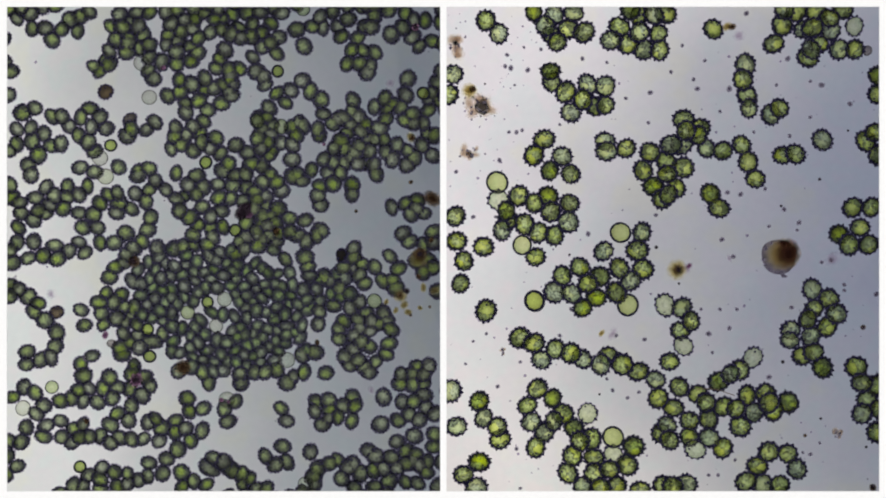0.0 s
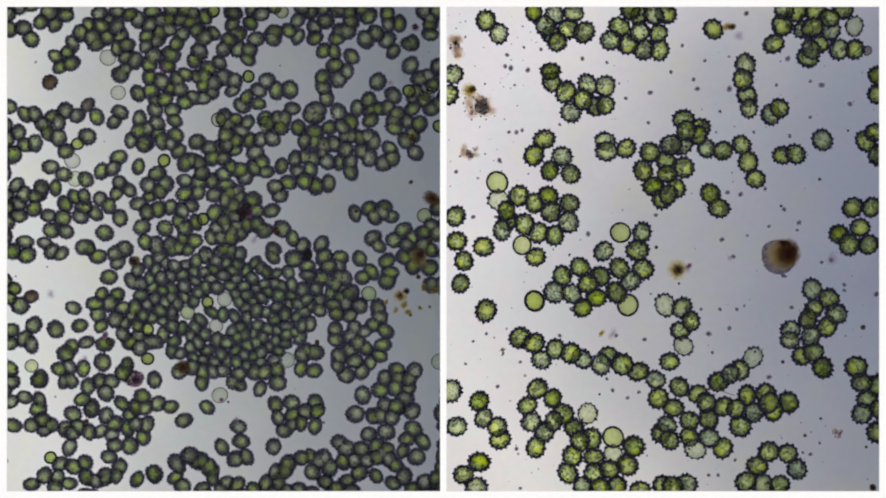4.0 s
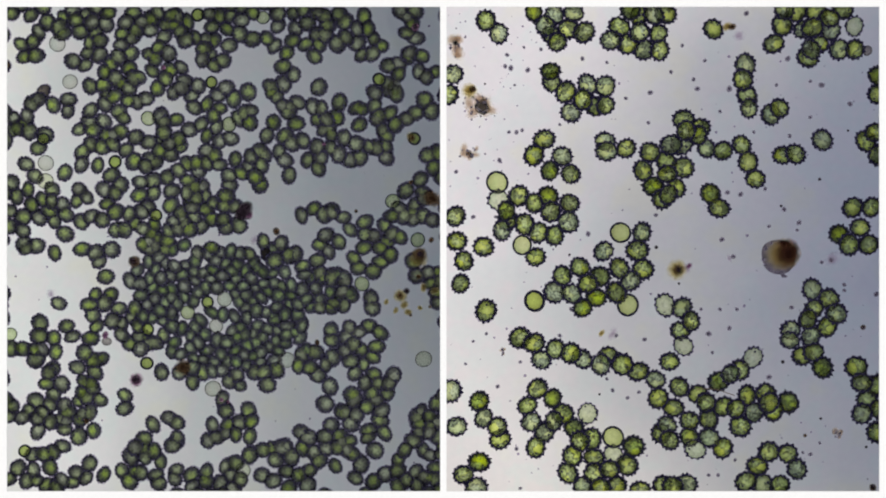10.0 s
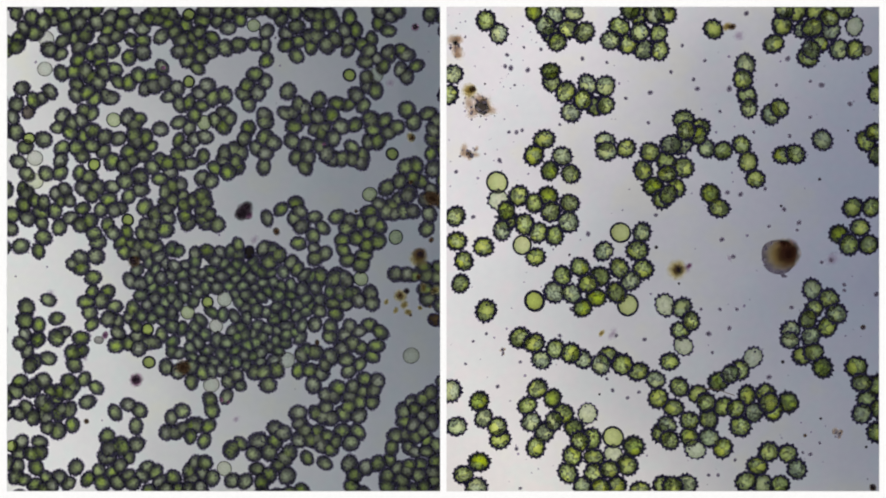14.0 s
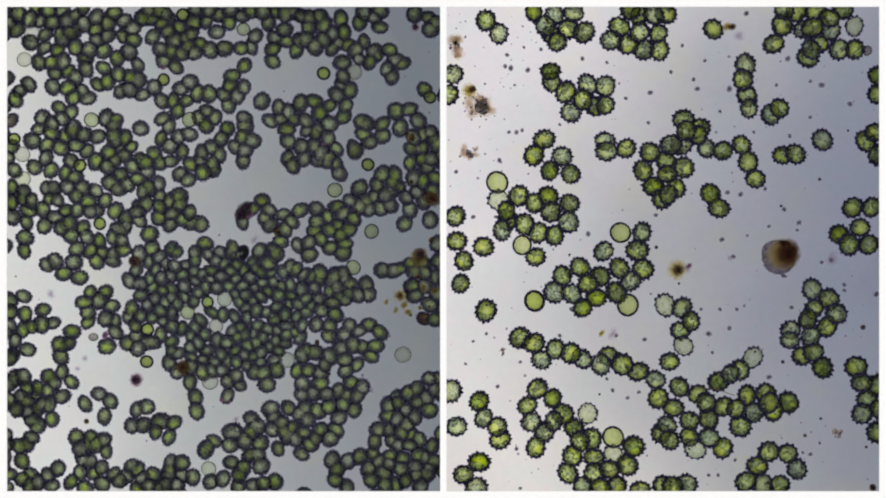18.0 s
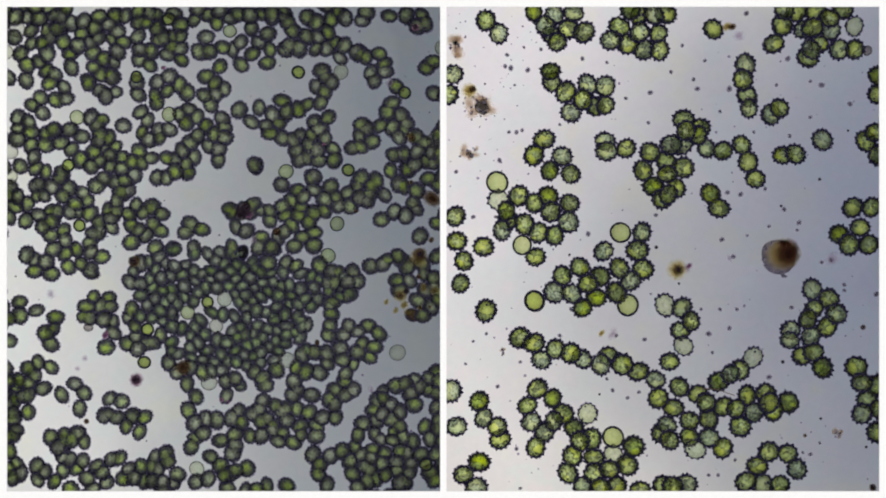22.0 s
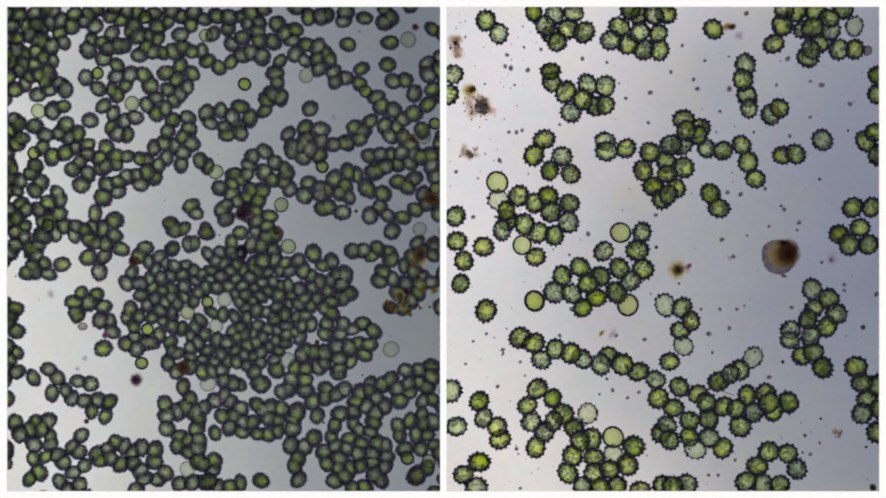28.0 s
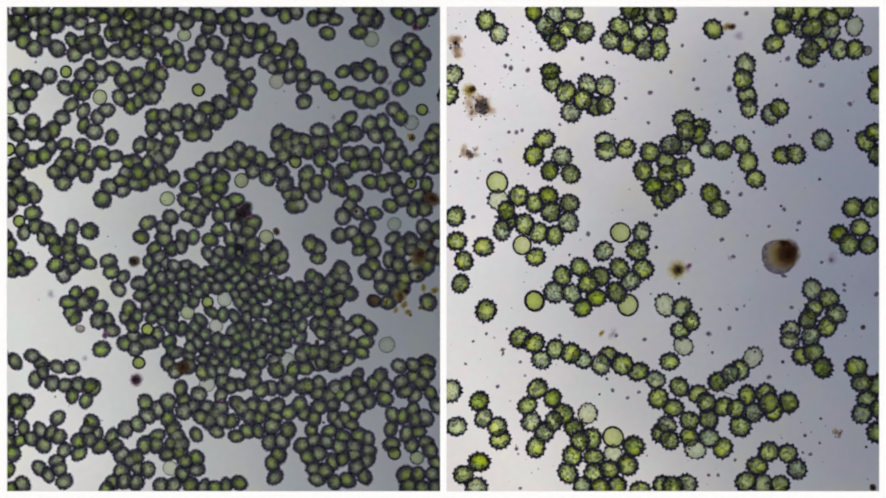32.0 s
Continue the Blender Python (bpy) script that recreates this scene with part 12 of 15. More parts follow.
drift([(-4.2, -98.7, 0), (-13.6, -96.3, 0), (-19.8, -94.2, 0), (-29.1, -91.7, 0), (-43.1, -88.9, 0), (-54.7, -87.3, 0), (-63.5, -86.2, 0), (-72.2, -85.6, 0), (-79.3, -85.2, 0), (-82.7, -85.2, 0), (-88, -84.8, 0), (-95.1, -84.6, 0)],
      [(0, 0, "c")])
drift([(-3.9, -112.7, 0), (-14.5, -109.8, -13), (-23.8, -106.4, -54), (-34.1, -104, -69), (-45.7, -102.8, -30), (-54.5, -102.3, -4), (-61.5, -101.1, -1), (-67.6, -99.5, -5), (-73.1, -98.2, -10), (-78.8, -96.8, -4), (-86.4, -95.6, 11), (-94.5, -95.2, 17)],
      [(-3.9, 0, "c"), (3.9, 0, "c")])
drift([(-0.7, -105.5, 0), (-11.5, -102.6, 1), (-21.5, -99.3, 2), (-31.8, -97.2, 2), (-42.6, -96.7, 3), (-51, -96.7, 7), (-58.3, -96.3, 10), (-66.4, -94.9, 10), (-73.8, -93.6, 9), (-79.6, -92, 10), (-86.2, -90, 16), (-93.8, -88.9, 15)],
      [(-4.1, 0.8, "c"), (4.1, -0.8, "c")])
drift([(-15.3, -80.7, 0), (-22.4, -82.5, 0), (-29.2, -83.9, 0), (-37.4, -83.6, 0), (-45, -83.5, 0), (-51, -83.3, 0), (-57.7, -83.3, 0), (-66, -85.1, 0), (-73.2, -86.9, 0), (-76.2, -87.4, 0), (-77.9, -87, 0), (-81.6, -86.7, 0)],
      [(0, 0, "c")])
drift([(-4.2, -87.3, 0), (-13.6, -86.5, 0), (-21.6, -85.4, 0), (-29.6, -85.4, 0), (-38.7, -87, 0), (-46.1, -88.6, 0), (-52.7, -89.2, 0), (-60, -89.4, 0), (-66.1, -89.3, 0), (-72.2, -87.8, 0), (-80.6, -84.6, 0), (-88.2, -83.1, 0)],
      [(0, 0, "c")])
drift([(-16.2, -71.7, 0), (-23, -73.2, 0), (-30.8, -73.8, 0), (-36.4, -75.6, 0), (-40.9, -79, 0), (-45.6, -81.8, 0), (-51.2, -82.6, 0), (-57.3, -81.2, 0), (-61.5, -79.4, 0), (-65.6, -79.8, 0), (-71.3, -81.6, 0), (-76.3, -82.7, 0)],
      [(0, 0, "c")])
drift([(-10.2, -71.2, 0), (-16, -73.2, 0), (-22.5, -74.2, 0), (-27.8, -75.5, 0), (-33.2, -78.5, 0), (-38.6, -81.4, 0), (-44.3, -84, 0), (-52.4, -87.5, 0), (-58.9, -89.4, 0), (-63.5, -89.3, 0), (-68.4, -87.6, 0), (-73.7, -86.8, 0)],
      [(0, 0, "c")])
drift([(15.7, -112.3, 18), (4.4, -110.8, 4), (-8, -108.6, -21), (-17.8, -107.1, -32), (-23.3, -106.4, -18), (-27.8, -105.2, -5), (-33.5, -103.2, -4), (-40.5, -100.4, -8), (-46.7, -98, -12), (-52.6, -95.5, -13), (-59.6, -92.8, -12), (-67.9, -90, -11)],
      [(1.1, 6.6, "c"), (-0.3, 0, "c"), (-0.7, -6.5, "c")])
drift([(16.7, -104.3, 0), (7.2, -102.3, 0), (-2.5, -98.6, 0), (-10.3, -97.3, 0), (-16.1, -98.2, 0), (-21.2, -98.6, 0), (-26.6, -97.1, 0), (-32.3, -93.7, 0), (-37.1, -90.5, 0), (-42.4, -88.1, 0), (-50, -85.3, 0), (-58.8, -82.2, 0)],
      [(0, 0, "c")])
drift([(12.7, -71, 0), (4.6, -77.2, 0), (-3.9, -84.4, 0), (-10.4, -86.5, 0), (-14.3, -83.8, 0), (-17.9, -80.7, 0), (-22.8, -79.2, 0), (-28.8, -77.2, 0), (-33.5, -75.3, 0), (-36.7, -73.3, 0), (-40.2, -70.4, 0), (-45.3, -67.2, 0)],
      [(0, 0, "c")])
drift([(20.1, -105.2, 0), (11, -101.3, 0), (2.2, -94.9, 0), (-4.8, -93.2, 0), (-10.7, -96.8, 0), (-16.1, -99.5, 0), (-21.1, -98.3, 0), (-23.2, -95.4, 0), (-24.1, -93.1, 0), (-29.6, -92.1, 0), (-41.2, -91.8, 0), (-52.2, -90.3, 0)],
      [(0, 0, "c")])
drift([(22.1, -90.2, 5), (14.8, -91.7, 3), (7.6, -92.9, 3), (1.9, -93.1, 3), (-3.9, -91.4, 0), (-9.3, -89.2, -2), (-14.8, -87.1, -1), (-21.2, -84.8, -1), (-26.5, -83, 0), (-30.3, -81.5, -2), (-34.2, -79.7, -10), (-40.4, -77.2, -19)],
      [(7.6, 7, "c"), (9.5, 0.9, "c"), (-2.8, 1.1, "c"), (2.2, -2.7, "c"), (-6.7, 4.2, "c"), (-7.3, -3.7, "c"), (-2.6, -6.8, "c")])
drift([(23, -84.8, 0), (16.2, -86.6, 0), (9.3, -87.9, 0), (3.6, -88.1, 0), (-2, -86.5, 0), (-7.2, -84.4, 0), (-12.3, -82.1, 0), (-15.5, -79.3, 0), (-17.3, -76.7, 0), (-18.2, -76.2, 0), (-18.6, -76.4, 0), (-20.1, -75.6, 0)],
      [(0, 0, "c")])
drift([(29.3, -106.9, 0), (20.6, -107, 0), (12.2, -107.1, 0), (5.8, -106.9, 0), (0.3, -106, 0), (-4.8, -104, 0), (-10.3, -101.9, 0), (-17, -100.4, 0), (-22.6, -99.3, 0), (-24, -96.8, 0), (-23.7, -92.5, 0), (-26.7, -88.2, 0)],
      [(0, 0, "c")])
drift([(35.4, -79.8, 16), (28.9, -81.6, 14), (22.3, -82.8, 12), (17.2, -82.7, 10), (12.9, -81.8, 8), (9.1, -80.6, 6), (4.8, -79.2, 2), (-0.4, -77.9, -1), (-5, -76.6, -4), (-7.8, -75.1, -10), (-9.9, -73.3, -16), (-12.6, -71.4, -20)],
      [(-0.1, 11.7, "c"), (-4, 2, "c"), (0.5, 0.7, "c"), (0.1, -6.9, "c"), (1.8, 7.1, "c"), (1.6, -14.6, "c")])
drift([(45.4, -88.4, -34), (38.5, -90, -35), (31.7, -91, -36), (26.4, -91, -37), (22, -90.3, -39), (18.2, -89.5, -40), (13.6, -88.1, -38), (7, -86.7, -18), (0.9, -85.4, 0), (-2.2, -83.8, -5), (-3.1, -81.7, -28), (-5.1, -79.8, -42)],
      [(-3.3, 1.3, "c"), (3.3, -1.3, "c")])
drift([(-203.3, -129.7, 0), (-215, -126, 0), (-223.8, -123.5, 0), (-229.2, -122.4, 0), (-233.5, -121.1, 0), (-237.6, -118.7, 0), (-242, -115.5, 0), (-247.2, -111.5, 0), (-253.4, -107.8, 0), (-260.8, -104.2, 0), (-268.4, -99.2, 0), (-275, -92.8, 0)],
      [(0, 0, "c")])
drift([(-193, -128.2, 0), (-204.9, -124.4, -2), (-215.2, -121.3, -6), (-221.6, -119.8, -10), (-225.9, -118.6, -11), (-229.9, -116.6, -12), (-234.3, -113.6, -13), (-239.5, -109.5, -13), (-245, -105.6, -13), (-252.1, -102, -13), (-259.8, -97, -15), (-268, -90.5, -16)],
      [(-2.9, 2.9, "c"), (2.9, -2.9, "c")])
drift([(-185.8, -141.9, 0), (-198.2, -138.3, 0), (-209.4, -135, 0), (-217, -133.1, 0), (-221.7, -132, 0), (-225.7, -130.4, 0), (-230.1, -127.8, 0), (-235.7, -123.9, 0), (-242.2, -120.4, 0), (-249.8, -117, 0), (-257.9, -111.9, 0), (-266.8, -105.2, 0)],
      [(0, 0, "c")])
drift([(-181.8, -127.2, 0), (-194.2, -125.1, 0), (-205.8, -123.3, 0), (-214, -122.7, 0), (-219.2, -122.8, 0), (-223.6, -122.1, 0), (-228.3, -120.5, 0), (-233.6, -116.6, 0), (-239.1, -112.7, 0), (-246.4, -109, 0), (-254.4, -103.9, 0), (-263, -97.2, 0)],
      [(0, 0, "c")])
drift([(-186.6, -124.2, 0), (-197.1, -119.9, 6), (-206.1, -115.5, 21), (-212.7, -113.3, 33), (-218.1, -112.9, 26), (-222.8, -111.7, 15), (-227, -108.9, 13), (-232.1, -104.9, 13), (-237.4, -100.9, 13), (-244.6, -96.9, 17), (-252.4, -91.6, 20), (-260.3, -85.2, 18)],
      [(4.5, 2.1, "c"), (-4.5, -2.1, "c")])
drift([(-172.8, -126.3, 0), (-185.3, -122.4, 0), (-196.8, -118.2, 0), (-206.3, -115.7, 0), (-212.4, -115.9, 0), (-216.9, -115.7, 0), (-221.7, -113.6, 0), (-226.9, -109.7, 0), (-232.4, -105.8, 0), (-240.1, -101.4, 0), (-248.7, -95.3, 0), (-257, -88.7, 0)],
      [(0, 0, "c")])
drift([(-171.1, -137.6, -4), (-184, -133.3, 0), (-195.8, -128.3, 8), (-205.3, -125.7, 7), (-211, -126.4, -5), (-214.8, -126.8, -19), (-219.1, -125.1, -24), (-224.9, -121.4, -31), (-231.5, -117.9, -50), (-238.3, -113.9, -34), (-247, -108.3, -38), (-256.1, -101.5, -42)],
      [(-2.5, 0.6, "c"), (2.5, -0.6, "c")])
drift([(-167.4, -122.4, 0), (-178.9, -122.7, -56), (-187.9, -123, -110), (-196.8, -123.2, -118), (-204.4, -123.5, -5), (-209.9, -123.5, 41), (-214.8, -122.7, 44), (-220.7, -119, 38), (-227.2, -115.2, 27), (-235.2, -111.2, 26), (-244.1, -105.4, 28), (-253.1, -98.5, 27)],
      [(0.3, 2.7, "c"), (-0.3, -2.7, "c")])
drift([(-159.2, -121.6, 0), (-172.7, -120.4, -20), (-182, -119.9, -41), (-189.6, -119.9, -50), (-196.7, -121.5, -53), (-202.2, -122.9, -61), (-207.1, -123, -80), (-210.9, -121.6, -122), (-215, -119.6, -159), (-223.7, -115.4, -150), (-236.7, -108, -107), (-248.5, -99.5, -92)],
      [(-2.5, -1.1, "c"), (2.5, 1.1, "c")])
drift([(-148.8, -119.1, 0), (-167.3, -116.3, 0), (-178.4, -114.5, 0), (-185.7, -113.7, 0), (-191.2, -114.7, 0), (-195.8, -116.1, 0), (-201.7, -116.7, 0), (-210.1, -115.7, 0), (-218.2, -114.5, 0), (-226.2, -110.6, 0), (-235.2, -103.3, 0), (-244.9, -94.4, 0)],
      [(0, 0, "c")])
drift([(-138.6, -126.3, 0), (-157.8, -123.1, 0), (-169.1, -120.8, 0), (-177.7, -119.6, 0), (-184.3, -120.7, 0), (-189.7, -122.4, 0), (-195.4, -123.3, 0), (-201.9, -123.9, 0), (-208.3, -122.9, 0), (-214.5, -122.4, 0), (-222, -121.3, 0), (-230.7, -117.3, 0)],
      [(0, 0, "c")])
drift([(-132.3, -123.3, 0), (-149.1, -120.8, 0), (-159.8, -118.7, 0), (-167.5, -117.9, 0), (-176.5, -117.7, 0), (-183.9, -118.2, 0), (-190.1, -118.8, 0), (-197.1, -118.6, 0), (-203.8, -116.8, 0), (-211.3, -114.1, 0), (-220.5, -109.4, 0), (-230.7, -102.3, 0)],
      [(0, 0, "c")])
drift([(-138.6, -118.8, 0), (-150.9, -118.8, 0), (-156.3, -121.4, 0), (-163.1, -123, 0), (-173.6, -123.5, 0), (-182.3, -124.5, 0), (-188, -126.6, 0), (-193.4, -128.1, 0), (-199.8, -127.1, 0), (-207.8, -123.2, 0), (-217.8, -116.2, 0), (-228.6, -108.3, 0)],
      [(0, 0, "c")])
drift([(-125.7, -125.1, 0), (-137.8, -122.5, 0), (-150.8, -119.2, 0), (-160.8, -118, 0), (-170, -117.8, 0), (-177.1, -118.6, 0), (-183.1, -119.1, 0), (-189.7, -118.2, 0), (-196.8, -116, 0), (-204.7, -113.2, 0), (-214.3, -108.5, 0), (-224.7, -101.7, 0)],
      [(0, 0, "c")])
drift([(-122.4, -114.1, 0), (-133.7, -113.3, -22), (-146.7, -111.6, -63), (-157.9, -110.7, -67), (-168.3, -111.7, -104), (-175.5, -113.3, -117), (-181.8, -114.6, -115), (-189.4, -113.4, -97), (-196.8, -111.2, -90), (-202.7, -108.8, -94), (-208.6, -104.8, -169), (-216.2, -98.2, -220)],
      [(-0.3, -3.4, "c"), (0.3, 3.4, "c")])
drift([(-123.5, -132.9, 0), (-134.3, -128.2, 0), (-146.5, -121.3, 0), (-157.5, -118.2, 0), (-167.4, -121.1, 0), (-174, -124.2, 0), (-179.1, -124.9, 0), (-184.7, -123.6, 0), (-191.1, -120.8, 0), (-197.5, -116.8, 0), (-204.1, -110.9, 0), (-212.1, -104.1, 0)],
      [(0, 0, "c")])
drift([(-106.4, -124.3, 0), (-118.1, -122.6, 0), (-131, -118.3, 0), (-145.2, -113.8, 0), (-158.6, -111.1, 0), (-168.3, -109.7, 0), (-175.7, -108.1, 0), (-184.8, -104.8, 0), (-193, -101.1, 0), (-201.5, -99.9, 0), (-211.7, -99.3, 0), (-222.6, -94.8, 0)],
      [(0, 0, "c")])
drift([(-114, -146, 0), (-127, -144.6, 0), (-141.4, -142.1, 0), (-154.7, -139.1, 0), (-165, -137.4, 0), (-169.7, -137, 0), (-173.5, -136.1, 0), (-180.5, -131.4, 0), (-188.4, -125.2, 0), (-193.9, -121, 0), (-197.8, -117.2, 0), (-205, -112.4, 0)],
      [(0, 0, "c")])
drift([(-112.8, -132.8, 0), (-123, -130.4, -10), (-134.3, -126.3, -17), (-147.1, -122.7, -22), (-160, -121.9, -15), (-167.1, -122.4, -5), (-171.4, -121.8, 1), (-177.6, -119.4, 0), (-184.7, -115.6, -1), (-190.7, -110.6, 3), (-197.4, -104.3, 19), (-205.9, -98.7, 25)],
      [(-1.5, 1.6, "c"), (1.5, -1.6, "c")])
drift([(-99.2, -127.7, 0), (-111.3, -125.6, 0), (-123.6, -121.9, 0), (-137.6, -118.6, 0), (-149.4, -116.8, 0), (-158.8, -116.2, 0), (-163.4, -115.8, 0), (-170.4, -113.9, 0), (-178.6, -110.2, 0), (-186.3, -104.2, 0), (-195.2, -96.5, 0), (-204.6, -89.7, 0)],
      [(0, 0, "c")])
drift([(-101.4, -134.6, 25), (-112.8, -133.4, 11), (-123.8, -130.5, 1), (-137.1, -127.5, -2), (-150.3, -125.2, 6), (-158.9, -124.6, 17), (-163, -124.2, 24), (-169, -123.9, 64), (-176.2, -121.9, 104), (-182.3, -117.8, 110), (-188.1, -110.8, 100), (-197.1, -104.2, 114)],
      [(0.7, -4.6, "c"), (-0.7, 4.6, "c")])
drift([(-94.1, -127.2, 0), (-106.1, -125.9, 0), (-115.9, -123.1, 0), (-129, -120.5, 0), (-143.5, -118.7, 0), (-154.8, -118.2, 0), (-160.7, -117.6, 0), (-166.9, -114.4, 0), (-174.4, -109.6, 0), (-180.1, -108.2, 0), (-185.9, -108.6, 0), (-193.2, -108.3, 0)],
      [(0, 0, "c")])
drift([(-85.3, -135.7, 9), (-99.6, -134.2, 8), (-111.8, -132.4, 0), (-124.7, -130.1, -2), (-137.8, -127.9, 0), (-147.7, -126, 4), (-153.6, -125.1, 4), (-158.9, -122.9, -3), (-165.2, -119.1, -8), (-171.5, -114.7, -17), (-177.3, -107.9, -24), (-186, -100.5, -25)],
      [(-4, 3.2, "c"), (-1.3, -1.2, "c"), (5.3, -2.1, "c")])
drift([(-80.8, -131.9, 0), (-96.1, -129, 0), (-108.7, -126.1, 0), (-121.2, -123.6, 0), (-134.6, -122.3, 0), (-144.9, -121.3, 0), (-152, -120.5, 0), (-156.4, -118.1, 0), (-161.7, -113.9, 0), (-168.4, -108.1, 0), (-176.3, -100.1, 0), (-186.5, -92, 0)],
      [(0, 0, "c")])
drift([(-72.6, -131.8, 0), (-86, -130.8, 0), (-100.5, -127.1, 0), (-114.1, -125, 0), (-126.6, -123.1, 0), (-135.4, -121.9, 0), (-143.6, -120.3, 0), (-149, -118.4, 0), (-153.1, -115.2, 0), (-157.5, -110, 0), (-161.8, -103, 0), (-168.6, -95.7, 0)],
      [(0, 0, "c")])
drift([(-69.6, -129.9, 0), (-87.7, -125.9, 0), (-107, -121.5, 0), (-122.2, -118.8, 0), (-130.6, -118.1, 0), (-135.7, -117.5, 0), (-142.4, -117, 0), (-150.5, -115.6, 0), (-156.6, -114.3, 0), (-161.5, -111.7, 0), (-166.9, -106.3, 0), (-175.8, -99.9, 0)],
      [(0, 0, "c")])
drift([(-67.8, -125.3, 0), (-83.8, -118.9, 0), (-98.3, -117.8, 0), (-110.7, -116, 0), (-124.1, -114.6, 0), (-133.6, -113.7, 0), (-142, -113.5, 0), (-149, -112.2, 0), (-154.7, -109.6, 0), (-162.5, -106.7, 0), (-172.8, -103.4, 0), (-183.9, -98.5, 0)],
      [(0, 0, "c")])
drift([(-70.6, -136.8, -10), (-83, -134.3, -3), (-96.2, -131.6, 4), (-109.5, -129.5, 4), (-123.3, -128.2, -9), (-133.7, -127, -24), (-141.8, -125.8, -31), (-148.1, -124.8, -32), (-153.4, -122.8, -38), (-158.7, -119.5, -56), (-164.6, -113.4, -77), (-172.2, -106.7, -81)],
      [(2.5, 1.1, "c"), (-2.5, -1.1, "c")])
drift([(-68.9, -120.9, 0), (-79.9, -119, 0), (-94, -115, 0), (-106.1, -113.6, 0), (-119, -113.6, 0), (-128.6, -113.6, 0), (-136.2, -113.6, 0), (-143.5, -112.9, 0), (-147.4, -112.3, 0), (-149.7, -112.4, 0), (-155.6, -112.7, 0), (-163.5, -110.6, 0)],
      [(0, 0, "c")])
drift([(-71.9, -130.3, 0), (-81, -128.6, -32), (-94.4, -124.3, 4), (-106.2, -121.8, -8), (-118.2, -120.6, -8), (-126.5, -120.4, -7), (-133.2, -120.5, -2), (-139.6, -121.4, 50), (-143, -122.2, 86), (-145.6, -121.8, 81), (-151.7, -119.9, 44), (-159.4, -116.6, 8)],
      [(-2.6, 0.9, "c"), (2.6, -0.9, "c")])
drift([(-72.9, -124.7, 0), (-83.6, -122.9, 0), (-93.6, -120, 0), (-103.1, -117.7, 0), (-111.2, -116.6, 0), (-117, -116.4, 0), (-122.1, -116.6, 0), (-128.1, -116.5, 0), (-131.2, -116.6, 0), (-132.9, -116.8, 0), (-137.5, -116.4, 0), (-144.6, -116.1, 0)],
      [(0, 0, "d")])
drift([(-55.3, -134.6, 1), (-66.2, -131.5, -9), (-75.9, -126.7, -25), (-85.7, -123.4, -26), (-96.9, -123.1, -11), (-106, -123.2, 2), (-113.5, -122, 14), (-120.5, -121.4, 18), (-125.2, -121.9, 15), (-128.7, -123, 11), (-134.5, -124.3, 5), (-142.3, -125.2, 3)],
      [(8.3, -0.3, "c"), (-7.5, 0.3, "c"), (-0.8, 0, "c")])
drift([(-44.8, -129.3, 0), (-56.1, -126.9, 10), (-66.1, -122.9, 25), (-76, -119.7, 32), (-87.6, -118.8, 26), (-97.4, -118.2, 22), (-106.1, -115.9, 24), (-115.4, -113.2, 18), (-123.1, -112.4, 2), (-128.8, -111.2, -8), (-134.8, -109.8, 20), (-142.9, -108.6, 56)],
      [(-2.3, 2.7, "c"), (2.3, -2.7, "c")])
drift([(-39.9, -140, 3), (-52, -138.9, 3), (-63.6, -137, 1), (-74.4, -134.5, 0), (-84.9, -131.9, 1), (-93.7, -129.7, 2), (-101.9, -126.8, 6), (-109.3, -123.9, 46), (-114.9, -122.9, 89), (-120, -122, 90), (-127, -119.8, 47), (-134.6, -118.2, 28)],
      [(4.1, -0.7, "c"), (-4.1, 0.7, "c")])
drift([(-32.5, -124.8, 0), (-44, -121.9, 11), (-54.5, -118.8, 20), (-64.8, -115.8, 24), (-76.2, -113.2, 26), (-86.4, -111.1, 29), (-95.8, -108, 30), (-107, -102.9, 13), (-117.7, -99.3, -2), (-127.6, -98.4, 8), (-135.9, -98.6, 41), (-143.6, -99.3, 62)],
      [(3.8, 1.5, "c"), (-3.8, -1.5, "c")])
drift([(-31.7, -116.7, 0), (-43.5, -113.7, 0), (-54.4, -109.5, 0), (-64.7, -107.7, 0), (-76.2, -109.7, 0), (-85.9, -111.6, 0), (-95, -110.6, 0), (-104.5, -106.5, 0), (-113.4, -103.8, 0), (-123.8, -102.4, 0), (-132.4, -101.1, 0), (-141.1, -99.5, 0)],
      [(0, 0, "c")])
drift([(-27.2, -136.9, -20), (-40, -135, -11), (-53, -133.4, 0), (-64.2, -131, 0), (-73.5, -128.2, -9), (-81.2, -125.7, -17), (-89.8, -122.6, -18), (-101.1, -117.3, -17), (-111.9, -112.8, -14), (-121.4, -111.2, -7), (-128.4, -110.4, -8), (-135.6, -109.1, -11)],
      [(5, -1.1, "c"), (-0.4, -3.7, "c"), (-4.6, 4.8, "c")])
drift([(-24.2, -150.7, -4), (-36.2, -148.8, -3), (-47.7, -146.8, -2), (-58.3, -144.5, -2), (-68.1, -141.9, -2), (-75.6, -139.7, -2), (-82.9, -137, -2), (-92.5, -131.3, 2), (-101.8, -125.9, 8), (-109.2, -124.7, 9), (-114.9, -126.2, 1), (-120.9, -126.4, -5)],
      [(-6, -0.5, "c"), (0.6, -0.4, "c"), (5.4, 0.9, "c")])
